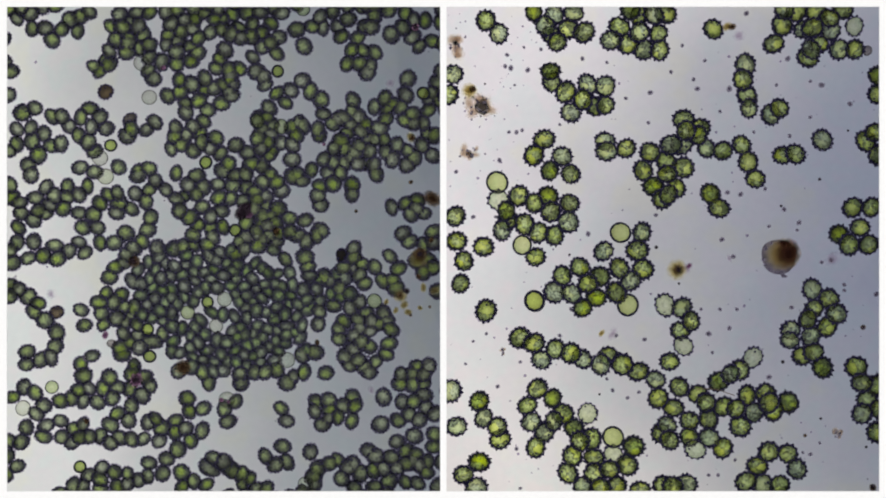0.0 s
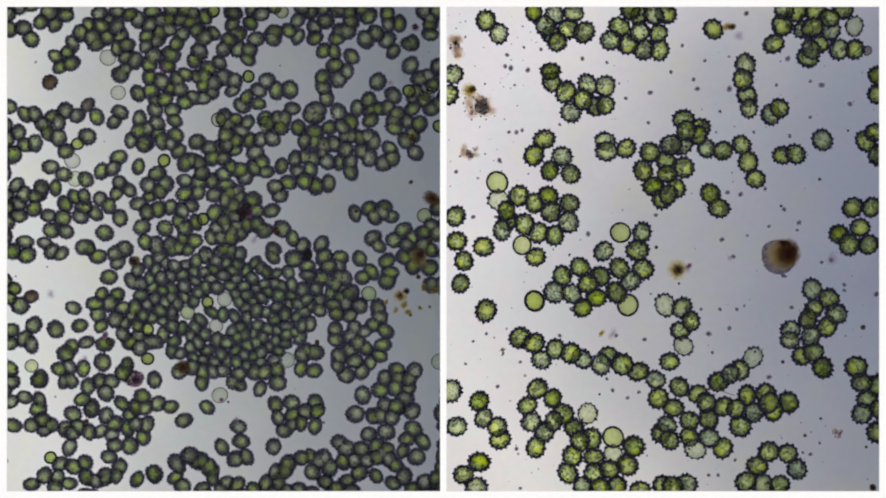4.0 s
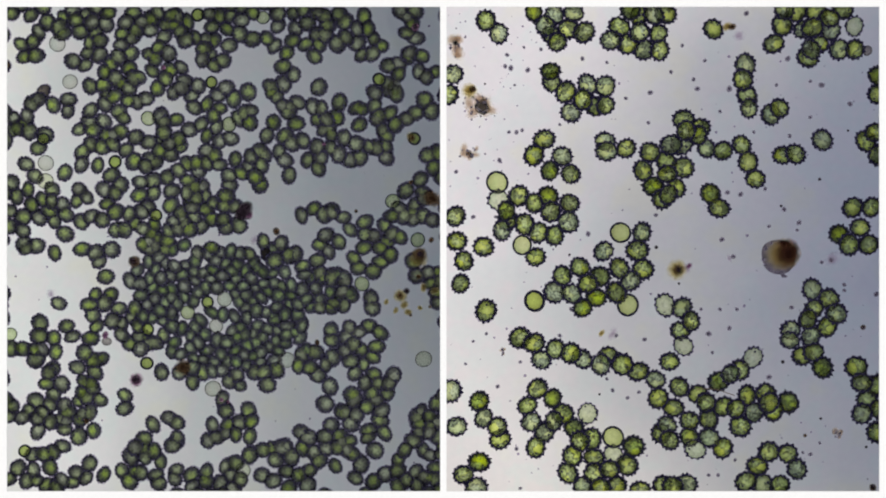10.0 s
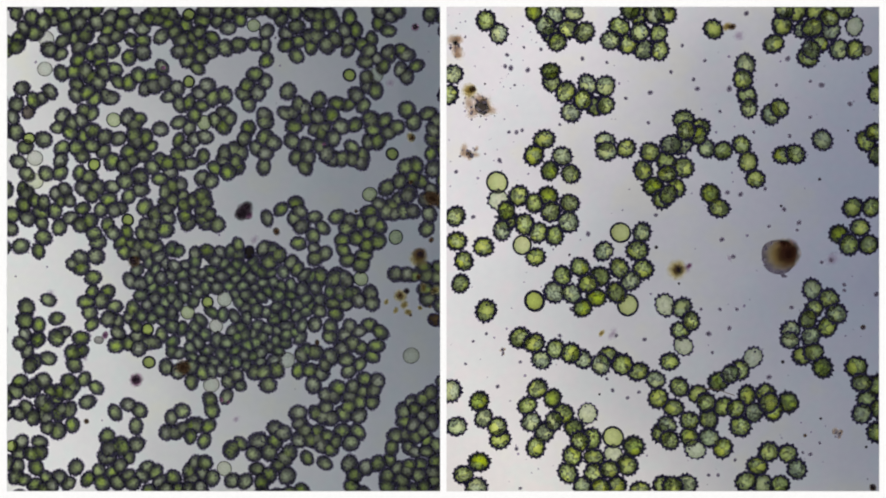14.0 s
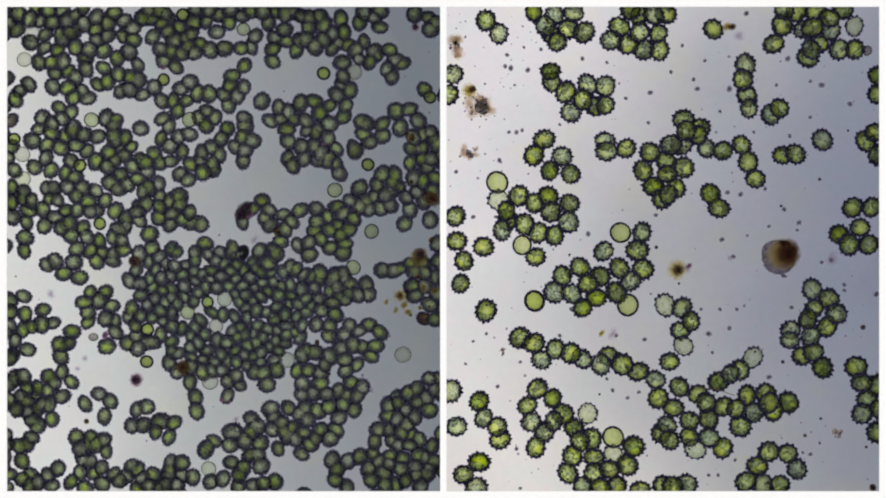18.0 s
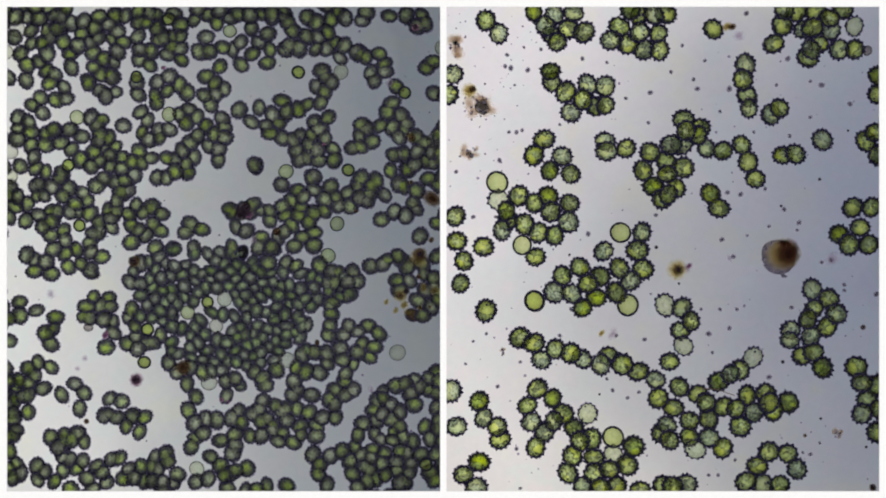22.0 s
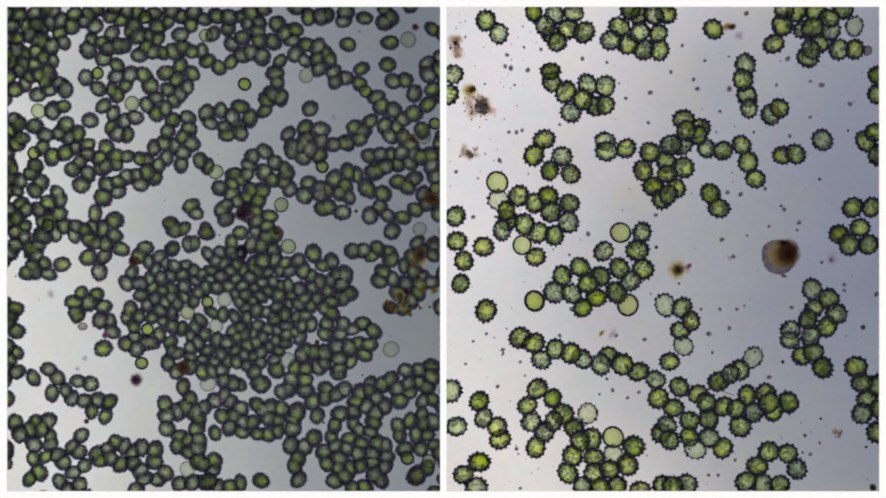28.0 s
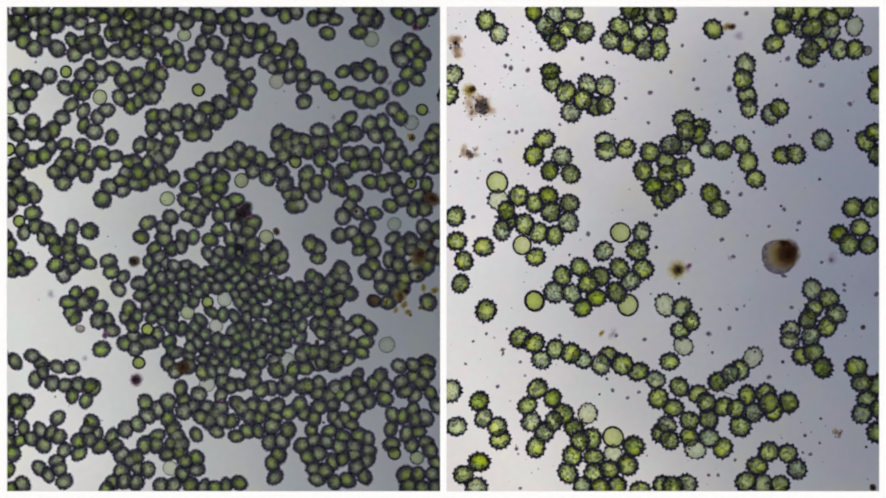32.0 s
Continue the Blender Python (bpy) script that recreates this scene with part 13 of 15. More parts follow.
drift([(-13.6, -124.2, 0), (-23.8, -124, 0), (-32.2, -124.8, 0), (-42.5, -123, 0), (-54.8, -117.5, 0), (-64.6, -112.8, 0), (-72.3, -109.9, 0), (-81.2, -105.4, 0), (-91, -100.2, 0), (-100.5, -97.3, 0), (-110.4, -96.8, 0), (-120.3, -96.6, 0)],
      [(0, 0, "c")])
drift([(-17.8, -145.7, 0), (-29.7, -143.6, 0), (-41.3, -141.6, 0), (-51.8, -139.4, 0), (-59.5, -136.4, 0), (-64.9, -134, 0), (-70.8, -131.7, 0), (-78.3, -127.9, 0), (-85.2, -124.4, 0), (-91.6, -122.8, 0), (-99.4, -123.1, 0), (-108.3, -124.2, 0)],
      [(0, 0, "c")])
drift([(-2.6, -126.3, 0), (-16, -122.5, 0), (-29.9, -117.6, 0), (-41.1, -114.7, 0), (-46.6, -114.2, 0), (-50.6, -114.1, 0), (-56.2, -112.8, 0), (-64, -110.4, 0), (-71.1, -108.4, 0), (-76.8, -106, 0), (-83, -103.3, 0), (-91.8, -102.3, 0)],
      [(0, 0, "c")])
drift([(-1.4, -139.8, 0), (-13.4, -137.7, 1), (-24.8, -135.6, 2), (-34.7, -133.4, 2), (-41.4, -130.4, -1), (-46.3, -127.7, 0), (-51.6, -125.4, 2), (-59, -123.4, -8), (-66.1, -121.7, -20), (-72.9, -120.1, -33), (-80.3, -118.3, -41), (-89.8, -117.4, -44)],
      [(-2.9, 2, "c"), (2.9, -2, "c")])
drift([(5, -127.3, 2), (-6.2, -125.3, -1), (-17, -123.1, -3), (-27.6, -121, -3), (-35.8, -118.5, -3), (-42, -116.2, -1), (-47.9, -114.1, 1), (-55, -111.9, 3), (-61.8, -109.9, 5), (-68.2, -107.5, 14), (-75.6, -104.7, 29), (-84.9, -102.5, 41)],
      [(-0.1, 0.7, "c"), (6.3, 3.1, "c"), (-6.2, -3.7, "c")])
drift([(14.7, -135.2, 0), (1.6, -131.8, 0), (-12.1, -127.7, 0), (-21.7, -125.5, 0), (-26.8, -125.8, 0), (-30.5, -125.4, 0), (-35.7, -123.3, 0), (-43.2, -120.6, 0), (-50.5, -118.1, 0), (-57.1, -115.5, 0), (-63.7, -112.6, 0), (-71.7, -109.8, 0)],
      [(0, 0, "c")])
drift([(16.5, -126.9, 6), (5.4, -124.8, 1), (-5.2, -122.4, -2), (-14.5, -120.8, -5), (-21.9, -119.7, -10), (-28, -118, -11), (-34.2, -115.6, -11), (-41.6, -112.6, -15), (-48.5, -110, -21), (-55.2, -107.6, -23), (-62.8, -105.2, -22), (-71.7, -102.7, -24)],
      [(-2.4, -2.7, "c"), (2.4, 2.7, "c")])
drift([(16.9, -144.9, 0), (5.4, -142.9, 0), (-5.6, -141, 0), (-14.7, -139.2, 0), (-22.2, -137.6, 0), (-27.7, -135.5, 0), (-33.2, -132.9, 0), (-40, -128.8, 0), (-47, -125.1, 0), (-53.4, -123.3, 0), (-59.5, -122.8, 0), (-66.6, -121.8, 0)],
      [(0, 0, "c")])
drift([(21.1, -133.8, -11), (9.6, -132.1, -5), (-1.5, -130.6, 5), (-10.2, -129.3, 6), (-16.7, -128, -5), (-22.2, -125.9, -13), (-28.1, -123.5, -15), (-35.1, -121.6, -20), (-41.5, -120.1, -25), (-48.6, -119, -10), (-56.5, -118.1, 40), (-65.3, -117.2, 67)],
      [(-0.7, 2.7, "c"), (0.7, -2.7, "c")])
drift([(21.5, -119.3, 0), (11.7, -120.2, 0), (2.7, -122.3, 0), (-5.3, -122.1, 0), (-12.7, -118.3, 0), (-19.4, -113.8, 0), (-25.8, -110.7, 0), (-33.1, -107.9, 0), (-39.6, -105.5, 0), (-45.7, -102.8, 0), (-52.3, -99.5, 0), (-60.3, -96.6, 0)],
      [(0, 0, "c")])
drift([(25.4, -145.4, 0), (14, -143.5, 0), (3.3, -141.8, 0), (-5.5, -140.3, 0), (-12.6, -139, 0), (-18, -137.3, 0), (-23.8, -135.2, 0), (-31, -133.1, 0), (-37.8, -131.1, 0), (-44.1, -128.7, 0), (-50.3, -126, 0), (-57.6, -123.6, 0)],
      [(0, 0, "c")])
drift([(28.2, -122.2, 9), (18, -121.3, 7), (8.3, -120.4, 5), (0.9, -119.6, 3), (-5.2, -118.9, 1), (-10.5, -117.3, 1), (-16.3, -115.2, 0), (-23.9, -113, -3), (-31, -111, -7), (-37.2, -108.8, -11), (-43.4, -105.9, -10), (-51.1, -103.1, -8)],
      [(-8.9, 12.9, "c"), (-5.8, 10.4, "c"), (-2.9, 3.5, "c"), (-3.5, -2.2, "c"), (1.6, 15.8, "c"), (0.9, 10.4, "c"), (6, 5, "c"), (4.1, -0.7, "c"), (5.2, -5.5, "c"), (-5.9, -10.7, "c"), (-0.9, -8.2, "c"), (6.9, -11.4, "c"), (3.2, -19.4, "c")])
drift([(36.3, -123.5, 0), (26.4, -122.7, 0), (17.1, -122, 0), (9.9, -121.5, 0), (4.2, -121.2, 0), (-0.7, -120.2, 0), (-6.4, -118.7, 0), (-14.5, -121.2, 0), (-22.7, -123.9, 0), (-29.4, -123.8, 0), (-34.9, -121.9, 0), (-41.7, -120.6, 0)],
      [(0, 0, "c")])
drift([(38.7, -113, 10), (29.7, -113, 6), (21.3, -112.9, 3), (14.8, -112.7, 1), (9.5, -112.4, 0), (4.8, -111.3, -1), (-0.5, -109.3, -1), (-7.1, -106.2, 12), (-13.3, -103.2, 27), (-17.3, -101.7, 26), (-20.2, -100.9, 10), (-24.8, -99.2, 0)],
      [(-2.5, -4.5, "c"), (5.3, 0.9, "c"), (-2.9, 3.6, "c")])
drift([(43.8, -123.9, 0), (34.1, -123.3, 0), (25.1, -122.8, 0), (18.3, -122.4, 0), (12.8, -122.1, 0), (8, -121.2, 0), (2.6, -119.3, 0), (-4.3, -116.6, 0), (-11.3, -113.2, 0), (-16.2, -111.7, 0), (-20.4, -110.4, 0), (-25.8, -108.3, 0)],
      [(0, 0, "g")])
drift([(50.6, -135.9, 0), (40.4, -135, 0), (31, -134.2, 0), (23.8, -133.6, 0), (18.1, -133.2, 0), (13.2, -132.1, 0), (7.7, -129.9, 0), (0.6, -125.4, 0), (-6.5, -121, 0), (-11, -120, 0), (-14.9, -119.3, 0), (-20.1, -119.7, 0)],
      [(0, 0, "c")])
drift([(48.6, -112.5, 3), (40, -112.8, 2), (31.9, -113, 1), (25.8, -112.9, 0), (20.8, -112.6, 0), (16.2, -111.5, -1), (11.1, -109.7, -1), (4.6, -106.9, -1), (-1.5, -104.4, 0), (-5.7, -102.9, 0), (-8.6, -101.8, -2), (-12.3, -100.4, -4)],
      [(-10, 10.7, "c"), (-3.4, 9.9, "c"), (-1.1, 3.5, "c"), (-4.1, -3.8, "c"), (3.5, -2, "c"), (5.9, -6.1, "c"), (9.1, -12.2, "c")])
drift([(54.5, -138.8, 46), (44.3, -137.9, 42), (34.9, -137.1, 38), (27.7, -136.5, 34), (22.1, -136.1, 32), (17.2, -135, 31), (11.5, -132.3, 28), (2.2, -123.5, 6), (-6.1, -114.9, 6), (-10.9, -114.8, -4), (-11.8, -120.9, 14), (-15.8, -122.7, 19)],
      [(3.3, 2, "c"), (-3.3, -2, "c")])
drift([(51.7, -124.6, 0), (42.3, -124.2, 0), (33.5, -123.9, 0), (26.9, -123.7, 0), (21.6, -123.3, 0), (16.9, -122.3, 0), (11.7, -120.5, 0), (4.7, -117.4, 0), (-0.7, -115.7, 0), (-4.4, -113.2, 0), (-9.1, -112.2, 0), (-13.8, -110.7, 0)],
      [(0, 0, "p")])
drift([(60, -139.3, 15), (51.5, -138.5, 12), (42.3, -137.9, 9), (35.3, -137.4, 7), (29.9, -137, 6), (25.1, -135.9, 5), (19.8, -134.1, 4), (13.3, -131.6, 3), (7.5, -129.3, 2), (2.9, -127.6, 1), (-1.3, -126, -1), (-6.6, -124, -3)],
      [(-4, -2.7, "c"), (1.1, 4.4, "c"), (2.9, -1.7, "c")])
drift([(-123.1, -156, -8), (-137.5, -154.3, -9), (-152, -151.8, -7), (-164.3, -149.4, -1), (-174.1, -147.9, 4), (-180.8, -147.3, 5), (-187, -146.6, 2), (-194.5, -144.7, 0), (-202.2, -141.7, 0), (-209.6, -137.9, 0), (-217.3, -132.7, 0), (-226.2, -126.4, -3)],
      [(2.9, 1.5, "c"), (-2.9, -1.5, "c")])
drift([(-114.3, -148.8, 0), (-128.1, -147.3, -2), (-142.9, -144.6, -3), (-156.1, -141.9, -3), (-166.3, -140.2, -3), (-171.8, -139.8, -1), (-175.9, -139.3, 1), (-181.3, -137.2, 0), (-187.6, -133.5, 0), (-194, -129.1, 2), (-200.8, -123.4, 11), (-209, -117.5, 16)],
      [(5.5, -0.5, "c"), (-4.5, 2.5, "c"), (-1, -2, "c")])
drift([(-66.6, -151.5, 21), (-79.9, -149.8, 18), (-93.4, -147.8, 16), (-107.3, -145.6, 13), (-121, -143.6, 12), (-131.5, -142.1, 13), (-139.9, -141.1, 14), (-147.1, -139.8, 14), (-152.8, -137.8, 10), (-158.4, -134.7, 6), (-164.3, -129.3, 1), (-170.3, -121.4, -1)],
      [(-0.2, 3.5, "c"), (-4.7, -2.5, "c"), (1.3, -1.7, "c"), (-8.1, -6.6, "c"), (7.3, -2.4, "c"), (4.3, 9.6, "c")])

# stray cells between the clumps
drift([(48.7, -100.8, 0), (40.6, -101.4, 0), (33, -101.9, 0), (27.2, -101.8, 0), (22.3, -101.4, 0), (18, -100.3, 0), (12.9, -98.7, 0), (6.7, -96.3, 0), (0.7, -94.2, 0), (-3.3, -92.7, 0), (-5.9, -91.4, 0), (-9.3, -89.8, 0)],
      [(0, 0, "f")])
drift([(-106.5, -155.5, 0), (-120.3, -154.2, 0), (-135.1, -151.5, 0), (-148.2, -148.8, 0), (-158.4, -147.1, 0), (-163.9, -146.6, 0), (-167.9, -145.9, 0), (-173.4, -143.7, 0), (-179.8, -140, 0), (-186.1, -135.5, 0), (-192.8, -129.3, 0), (-200.9, -123.2, 0)],
      [(0, 0, "f")])
drift([(34.9, -117, 0), (25.2, -116.5, 0), (16.1, -116, 0), (9.1, -115.5, 0), (3.4, -115, 0), (-1.6, -113.6, 0), (-7.2, -111.7, 0), (-14.2, -109.8, 0), (-21, -107.9, 0), (-26.6, -106.1, 0), (-32.5, -103.7, 0), (-39.7, -101, 0)],
      [(0, 0, "f")])
drift([(-27.4, 113.8, 0), (-37.5, 111.9, 0), (-47.5, 109.9, 0), (-54.5, 109, 0), (-58.8, 108.5, 0), (-62.2, 108.1, 0), (-66.1, 107.6, 0), (-71.6, 107, 0), (-79.3, 105.8, 0), (-89.1, 103.8, 0), (-99.9, 101.1, 0), (-112.8, 98.3, 0)],
      [(0, 0, "f")])
drift([(57.6, 74, 0), (54.2, 73.9, 0), (47.6, 73.1, 0), (40.6, 71.5, 0), (32.9, 69.1, 0), (26.2, 67.5, 0), (19.6, 68.1, 0), (11.8, 69.2, 0), (3.8, 70.4, 0), (-3.6, 73.2, 0), (-11, 79, 0), (-22.5, 85.7, 0)],
      [(0, 0, "f")])
drift([(-2.7, -22.4, 0), (-5.6, -19.9, 0), (-7.2, -17.5, 0), (-11.7, -15.1, 0), (-19.5, -13.3, 0), (-26.2, -13.3, 0), (-30.8, -12, 0), (-35.2, -10.2, 0), (-40.2, -8.4, 0), (-45.3, -4.5, 0), (-49.3, 0.8, 0), (-54.8, 7.1, 0)],
      [(0, 0, "f")])
drift([(-97.9, 1.7, 0), (-108.8, 4.9, 0), (-120.2, 8.1, 0), (-131.1, 10.1, 0), (-141.1, 10.5, 0), (-148.8, 9.9, 0), (-154.2, 8.4, 0), (-159.1, 6.6, 0), (-168.9, 1.9, 0), (-180, -1.9, 0), (-192.3, -5.8, 0), (-205.3, -8.5, 0)],
      [(0, 0, "f")])
drift([(-97.9, 68.9, 0), (-111, 69.5, 0), (-127.2, 70, 0), (-144.5, 70.5, 0), (-159.1, 70.1, 0), (-168.7, 69.7, 0), (-176.1, 69.5, 0), (-182.7, 69.4, 0), (-188.8, 70, 0), (-198.3, 71.7, 0), (-211.6, 74.4, 0), (-223.4, 76.7, 0)],
      [(0, 0, "f")])
drift([(-104.2, 6.3, 0), (-115.6, 9.4, 0), (-127.2, 13, 0), (-138.5, 14.5, 0), (-149.5, 13.7, 0), (-158.6, 12.7, 0), (-168.4, 11.3, 0), (-179.4, 9.3, 0), (-188.3, 7.4, 0), (-199.3, 6.5, 0), (-217.8, 6.5, 0), (-233.1, 7.4, 0)],
      [(0, 0, "f")])
drift([(15.6, 6, 0), (4.9, 7.2, 0), (-4.8, 11, 0), (-13.3, 15.2, 0), (-20.8, 18, 0), (-27.3, 19.6, 0), (-35.7, 20.9, 0), (-47, 22.2, 0), (-59.7, 24.2, 0), (-72.3, 28.5, 0), (-86.2, 33.9, 0), (-101, 41.6, 0)],
      [(0, 0, "f")])
drift([(-74.4, 65.5, 0), (-83.9, 67.9, 0), (-94.5, 69.9, 0), (-105, 69.7, 0), (-114.6, 68.4, 0), (-121.6, 68.2, 0), (-126.9, 68.9, 0), (-133.6, 70.1, 0), (-142.2, 71.5, 0), (-150.9, 73.9, 0), (-160, 77.6, 0), (-171.4, 80.3, 0)],
      [(0, 0, "f")])
drift([(19.3, -129, 0), (8.1, -127.3, 0), (-2.7, -125.9, 0), (-11.4, -124.6, 0), (-18.1, -123.2, 0), (-23.6, -121.2, 0), (-29.5, -118.8, 0), (-36.7, -116.4, 0), (-43.5, -114.3, 0), (-50.4, -112.2, 0), (-57.9, -110.3, 0), (-66.3, -108.3, 0)],
      [(0, 0, "f")])
drift([(40, 69, 0), (32.7, 69, 0), (26.1, 67.7, 0), (19.2, 65.4, 0), (11.8, 62.2, 0), (5.2, 59.3, 0), (-1.7, 57.7, 0), (-9.8, 58.6, 0), (-15.9, 59.5, 0), (-19.3, 59.5, 0), (-22.9, 59.5, 0), (-29.2, 60.5, 0)],
      [(0, 0, "f")])
drift([(-40.1, 58.9, 0), (-48.7, 59.9, 0), (-56.5, 61.5, 0), (-61.8, 63.1, 0), (-65.3, 64.1, 0), (-68.3, 64.1, 0), (-70.9, 63.7, 0), (-74, 61.8, 0), (-77.8, 59.8, 0), (-81.1, 60.1, 0), (-82.9, 61.6, 0), (-87.3, 62.3, 0)],
      [(0, 0, "f")])
drift([(-92.6, 49.5, 0), (-105.8, 52.4, 0), (-120.5, 53.3, 0), (-135.1, 54, 0), (-148.2, 54.5, 0), (-157.3, 54.2, 0), (-164, 54.1, 0), (-170.2, 54, 0), (-176.7, 54.5, 0), (-183.5, 54.9, 0), (-191.8, 55.4, 0), (-201, 55.8, 0)],
      [(0, 0, "f")])
drift([(21.3, -124.3, 0), (10.6, -123.2, 0), (0.4, -122.5, 0), (-7.8, -121.5, 0), (-14.5, -119.8, 0), (-20.3, -117.3, 0), (-26.3, -114.9, 0), (-33.6, -112.4, 0), (-40.3, -110.1, 0), (-46.7, -107.8, 0), (-53.6, -105.1, 0), (-61.7, -102.4, 0)],
      [(0, 0, "f")])
drift([(-5.5, 49.6, 0), (-12.5, 51.1, 0), (-19.1, 50.9, 0), (-26.9, 48.9, 0), (-37, 47.6, 0), (-45.2, 45.3, 0), (-51.9, 41.6, 0), (-61.6, 38.4, 0), (-71.6, 38.5, 0), (-81.6, 42.1, 0), (-93.2, 47.5, 0), (-108.2, 53, 0)],
      [(0, 0, "f")])
drift([(-114, -115.9, 0), (-126, -113.6, 0), (-140.5, -109.5, 0), (-154.1, -106.6, 0), (-166.5, -105.8, 0), (-175.7, -105.1, 0), (-185, -104.5, 0), (-195.5, -103.8, 0), (-204.1, -102.3, 0), (-212.3, -99.7, 0), (-222, -93.7, 0), (-231.9, -85.1, 0)],
      [(0, 0, "f")])
drift([(-30.5, 130.1, 0), (-39.5, 127.8, 0), (-47.3, 125.4, 0), (-53.3, 124.4, 0), (-57.9, 124.1, 0), (-61.2, 123.7, 0), (-64, 123.2, 0), (-68.2, 123, 0), (-73.8, 122.8, 0), (-81.7, 121.1, 0), (-91.1, 118.4, 0), (-101.7, 115.8, 0)],
      [(0, 0, "f")])
drift([(-151.3, -0.8, 0), (-151.5, -0.5, 0), (-152.2, 0.3, 0), (-154.6, -0.1, 0), (-159, -1.5, 0), (-164.6, -3.1, 0), (-172.1, -5.1, 0), (-181.7, -9.5, 0), (-189.7, -13.5, 0), (-200.1, -14.1, 0), (-213.9, -12.7, 0), (-224, -11.1, 0)],
      [(0, 0, "f")])
drift([(25.9, -68.5, 0), (19.5, -70.7, 0), (13, -72.4, 0), (7.8, -72.6, 0), (3.5, -71.6, 0), (-0.4, -70.2, 0), (-4.9, -68.9, 0), (-11, -69.1, 0), (-16.2, -69.8, 0), (-18.4, -66.5, 0), (-20.3, -63.9, 0), (-23.2, -62.1, 0)],
      [(0, 0, "f")])
drift([(48.9, 81.7, 0), (42.6, 81.6, 0), (35.9, 80.8, 0), (28.8, 79.4, 0), (21.2, 77.1, 0), (14.7, 76.2, 0), (8.1, 77.7, 0), (0.4, 80.9, 0), (-7.5, 83.4, 0), (-18.7, 86, 0), (-30.4, 90.6, 0), (-44, 93.1, 0)],
      [(0, 0, "f")])
drift([(-121.3, 122, 0), (-132, 120.9, 0), (-139.2, 119.5, 0), (-142.4, 118.8, 0), (-145, 119.2, 0), (-146.5, 119.8, 0), (-148.3, 119.9, 0), (-153.5, 119.9, 0), (-160.1, 120.1, 0), (-166.7, 120.5, 0), (-173.6, 121.8, 0), (-180.6, 123, 0)],
      [(0, 0, "f")])
drift([(-125.1, -115.6, 0), (-137.1, -114.3, 0), (-150.6, -111.5, 0), (-162.1, -110.1, 0), (-172.8, -110.1, 0), (-180.5, -110.6, 0), (-187.9, -111.2, 0), (-196.4, -110.8, 0), (-204, -109.2, 0), (-211.5, -106.5, 0), (-220.4, -101.6, 0), (-230.8, -95, 0)],
      [(0, 0, "f")])
drift([(37.3, -121.6, 0), (27.5, -121, 0), (18.3, -120.5, 0), (11.2, -120, 0), (5.5, -119.6, 0), (0.5, -118.4, 0), (-5.1, -116.5, 0), (-12.3, -115.3, 0), (-19.4, -113.3, 0), (-25.8, -111.7, 0), (-32.3, -109.7, 0), (-39.7, -107.2, 0)],
      [(0, 0, "f")])
drift([(-91.7, 61.4, 0), (-102.8, 62.8, 0), (-116, 63.2, 0), (-130.1, 63.3, 0), (-143.1, 63.6, 0), (-151.5, 63.7, 0), (-158.1, 63.9, 0), (-165, 64.6, 0), (-172.2, 66, 0), (-180.8, 67.6, 0), (-190.8, 68.6, 0), (-202.2, 69.7, 0)],
      [(0, 0, "f")])
drift([(33.2, 72.4, 0), (26.1, 72.4, 0), (19.5, 71.2, 0), (12.7, 68.8, 0), (5.4, 65.6, 0), (-1, 62.6, 0), (-8, 60.6, 0), (-16.8, 61.8, 0), (-22.3, 63.5, 0), (-23.8, 64.1, 0), (-25.8, 65.2, 0), (-32.3, 67.6, 0)],
      [(0, 0, "f")])
drift([(37.9, -124.9, 0), (28, -124.3, 0), (18.6, -123.7, 0), (11.4, -123.2, 0), (5.5, -122.8, 0), (0.5, -121.5, 0), (-5.2, -119.7, 0), (-12.8, -119.1, 0), (-20.4, -118.4, 0), (-26.9, -117, 0), (-32.8, -114.4, 0), (-40, -111.8, 0)],
      [(0, 0, "f")])
drift([(-47.9, -114.4, 0), (-59.7, -112, 0), (-70.3, -109.2, 0), (-80.4, -106.2, 0), (-90.2, -103.7, 0), (-98.3, -101.7, 0), (-106.5, -98.9, 0), (-118.3, -93.6, 0), (-129.3, -89.4, 0), (-137.1, -87.3, 0), (-143.1, -86.1, 0), (-151.6, -85.4, 0)],
      [(0, 0, "f")])
drift([(9.3, -84, 0), (2, -86, 0), (-5.8, -88.8, 0), (-12.3, -89.4, 0), (-17.3, -87.9, 0), (-22, -85.5, 0), (-27.1, -83.7, 0), (-32.4, -81.6, 0), (-36.3, -79.9, 0), (-41.1, -78, 0), (-45.9, -75.4, 0), (-51.4, -72.5, 0)],
      [(0, 0, "f")])
drift([(-74.7, 36.2, 0), (-88.9, 39.8, 0), (-102.6, 43.1, 0), (-114.6, 44.6, 0), (-126.4, 45, 0), (-134.9, 45.5, 0), (-141.8, 46.1, 0), (-149.6, 47.6, 0), (-157.3, 48.4, 0), (-164.2, 48.9, 0), (-169.1, 49.2, 0), (-173.9, 49.3, 0)],
      [(0, 0, "f")])
drift([(-38, 117.8, 0), (-47.5, 116.1, 0), (-56, 114.8, 0), (-61.2, 113.8, 0), (-64.7, 113.2, 0), (-67.5, 112.7, 0), (-71, 112, 0), (-76.4, 109.8, 0), (-84.1, 107.1, 0), (-94.2, 105.2, 0), (-105.5, 103.8, 0), (-118, 101.5, 0)],
      [(0, 0, "f")])
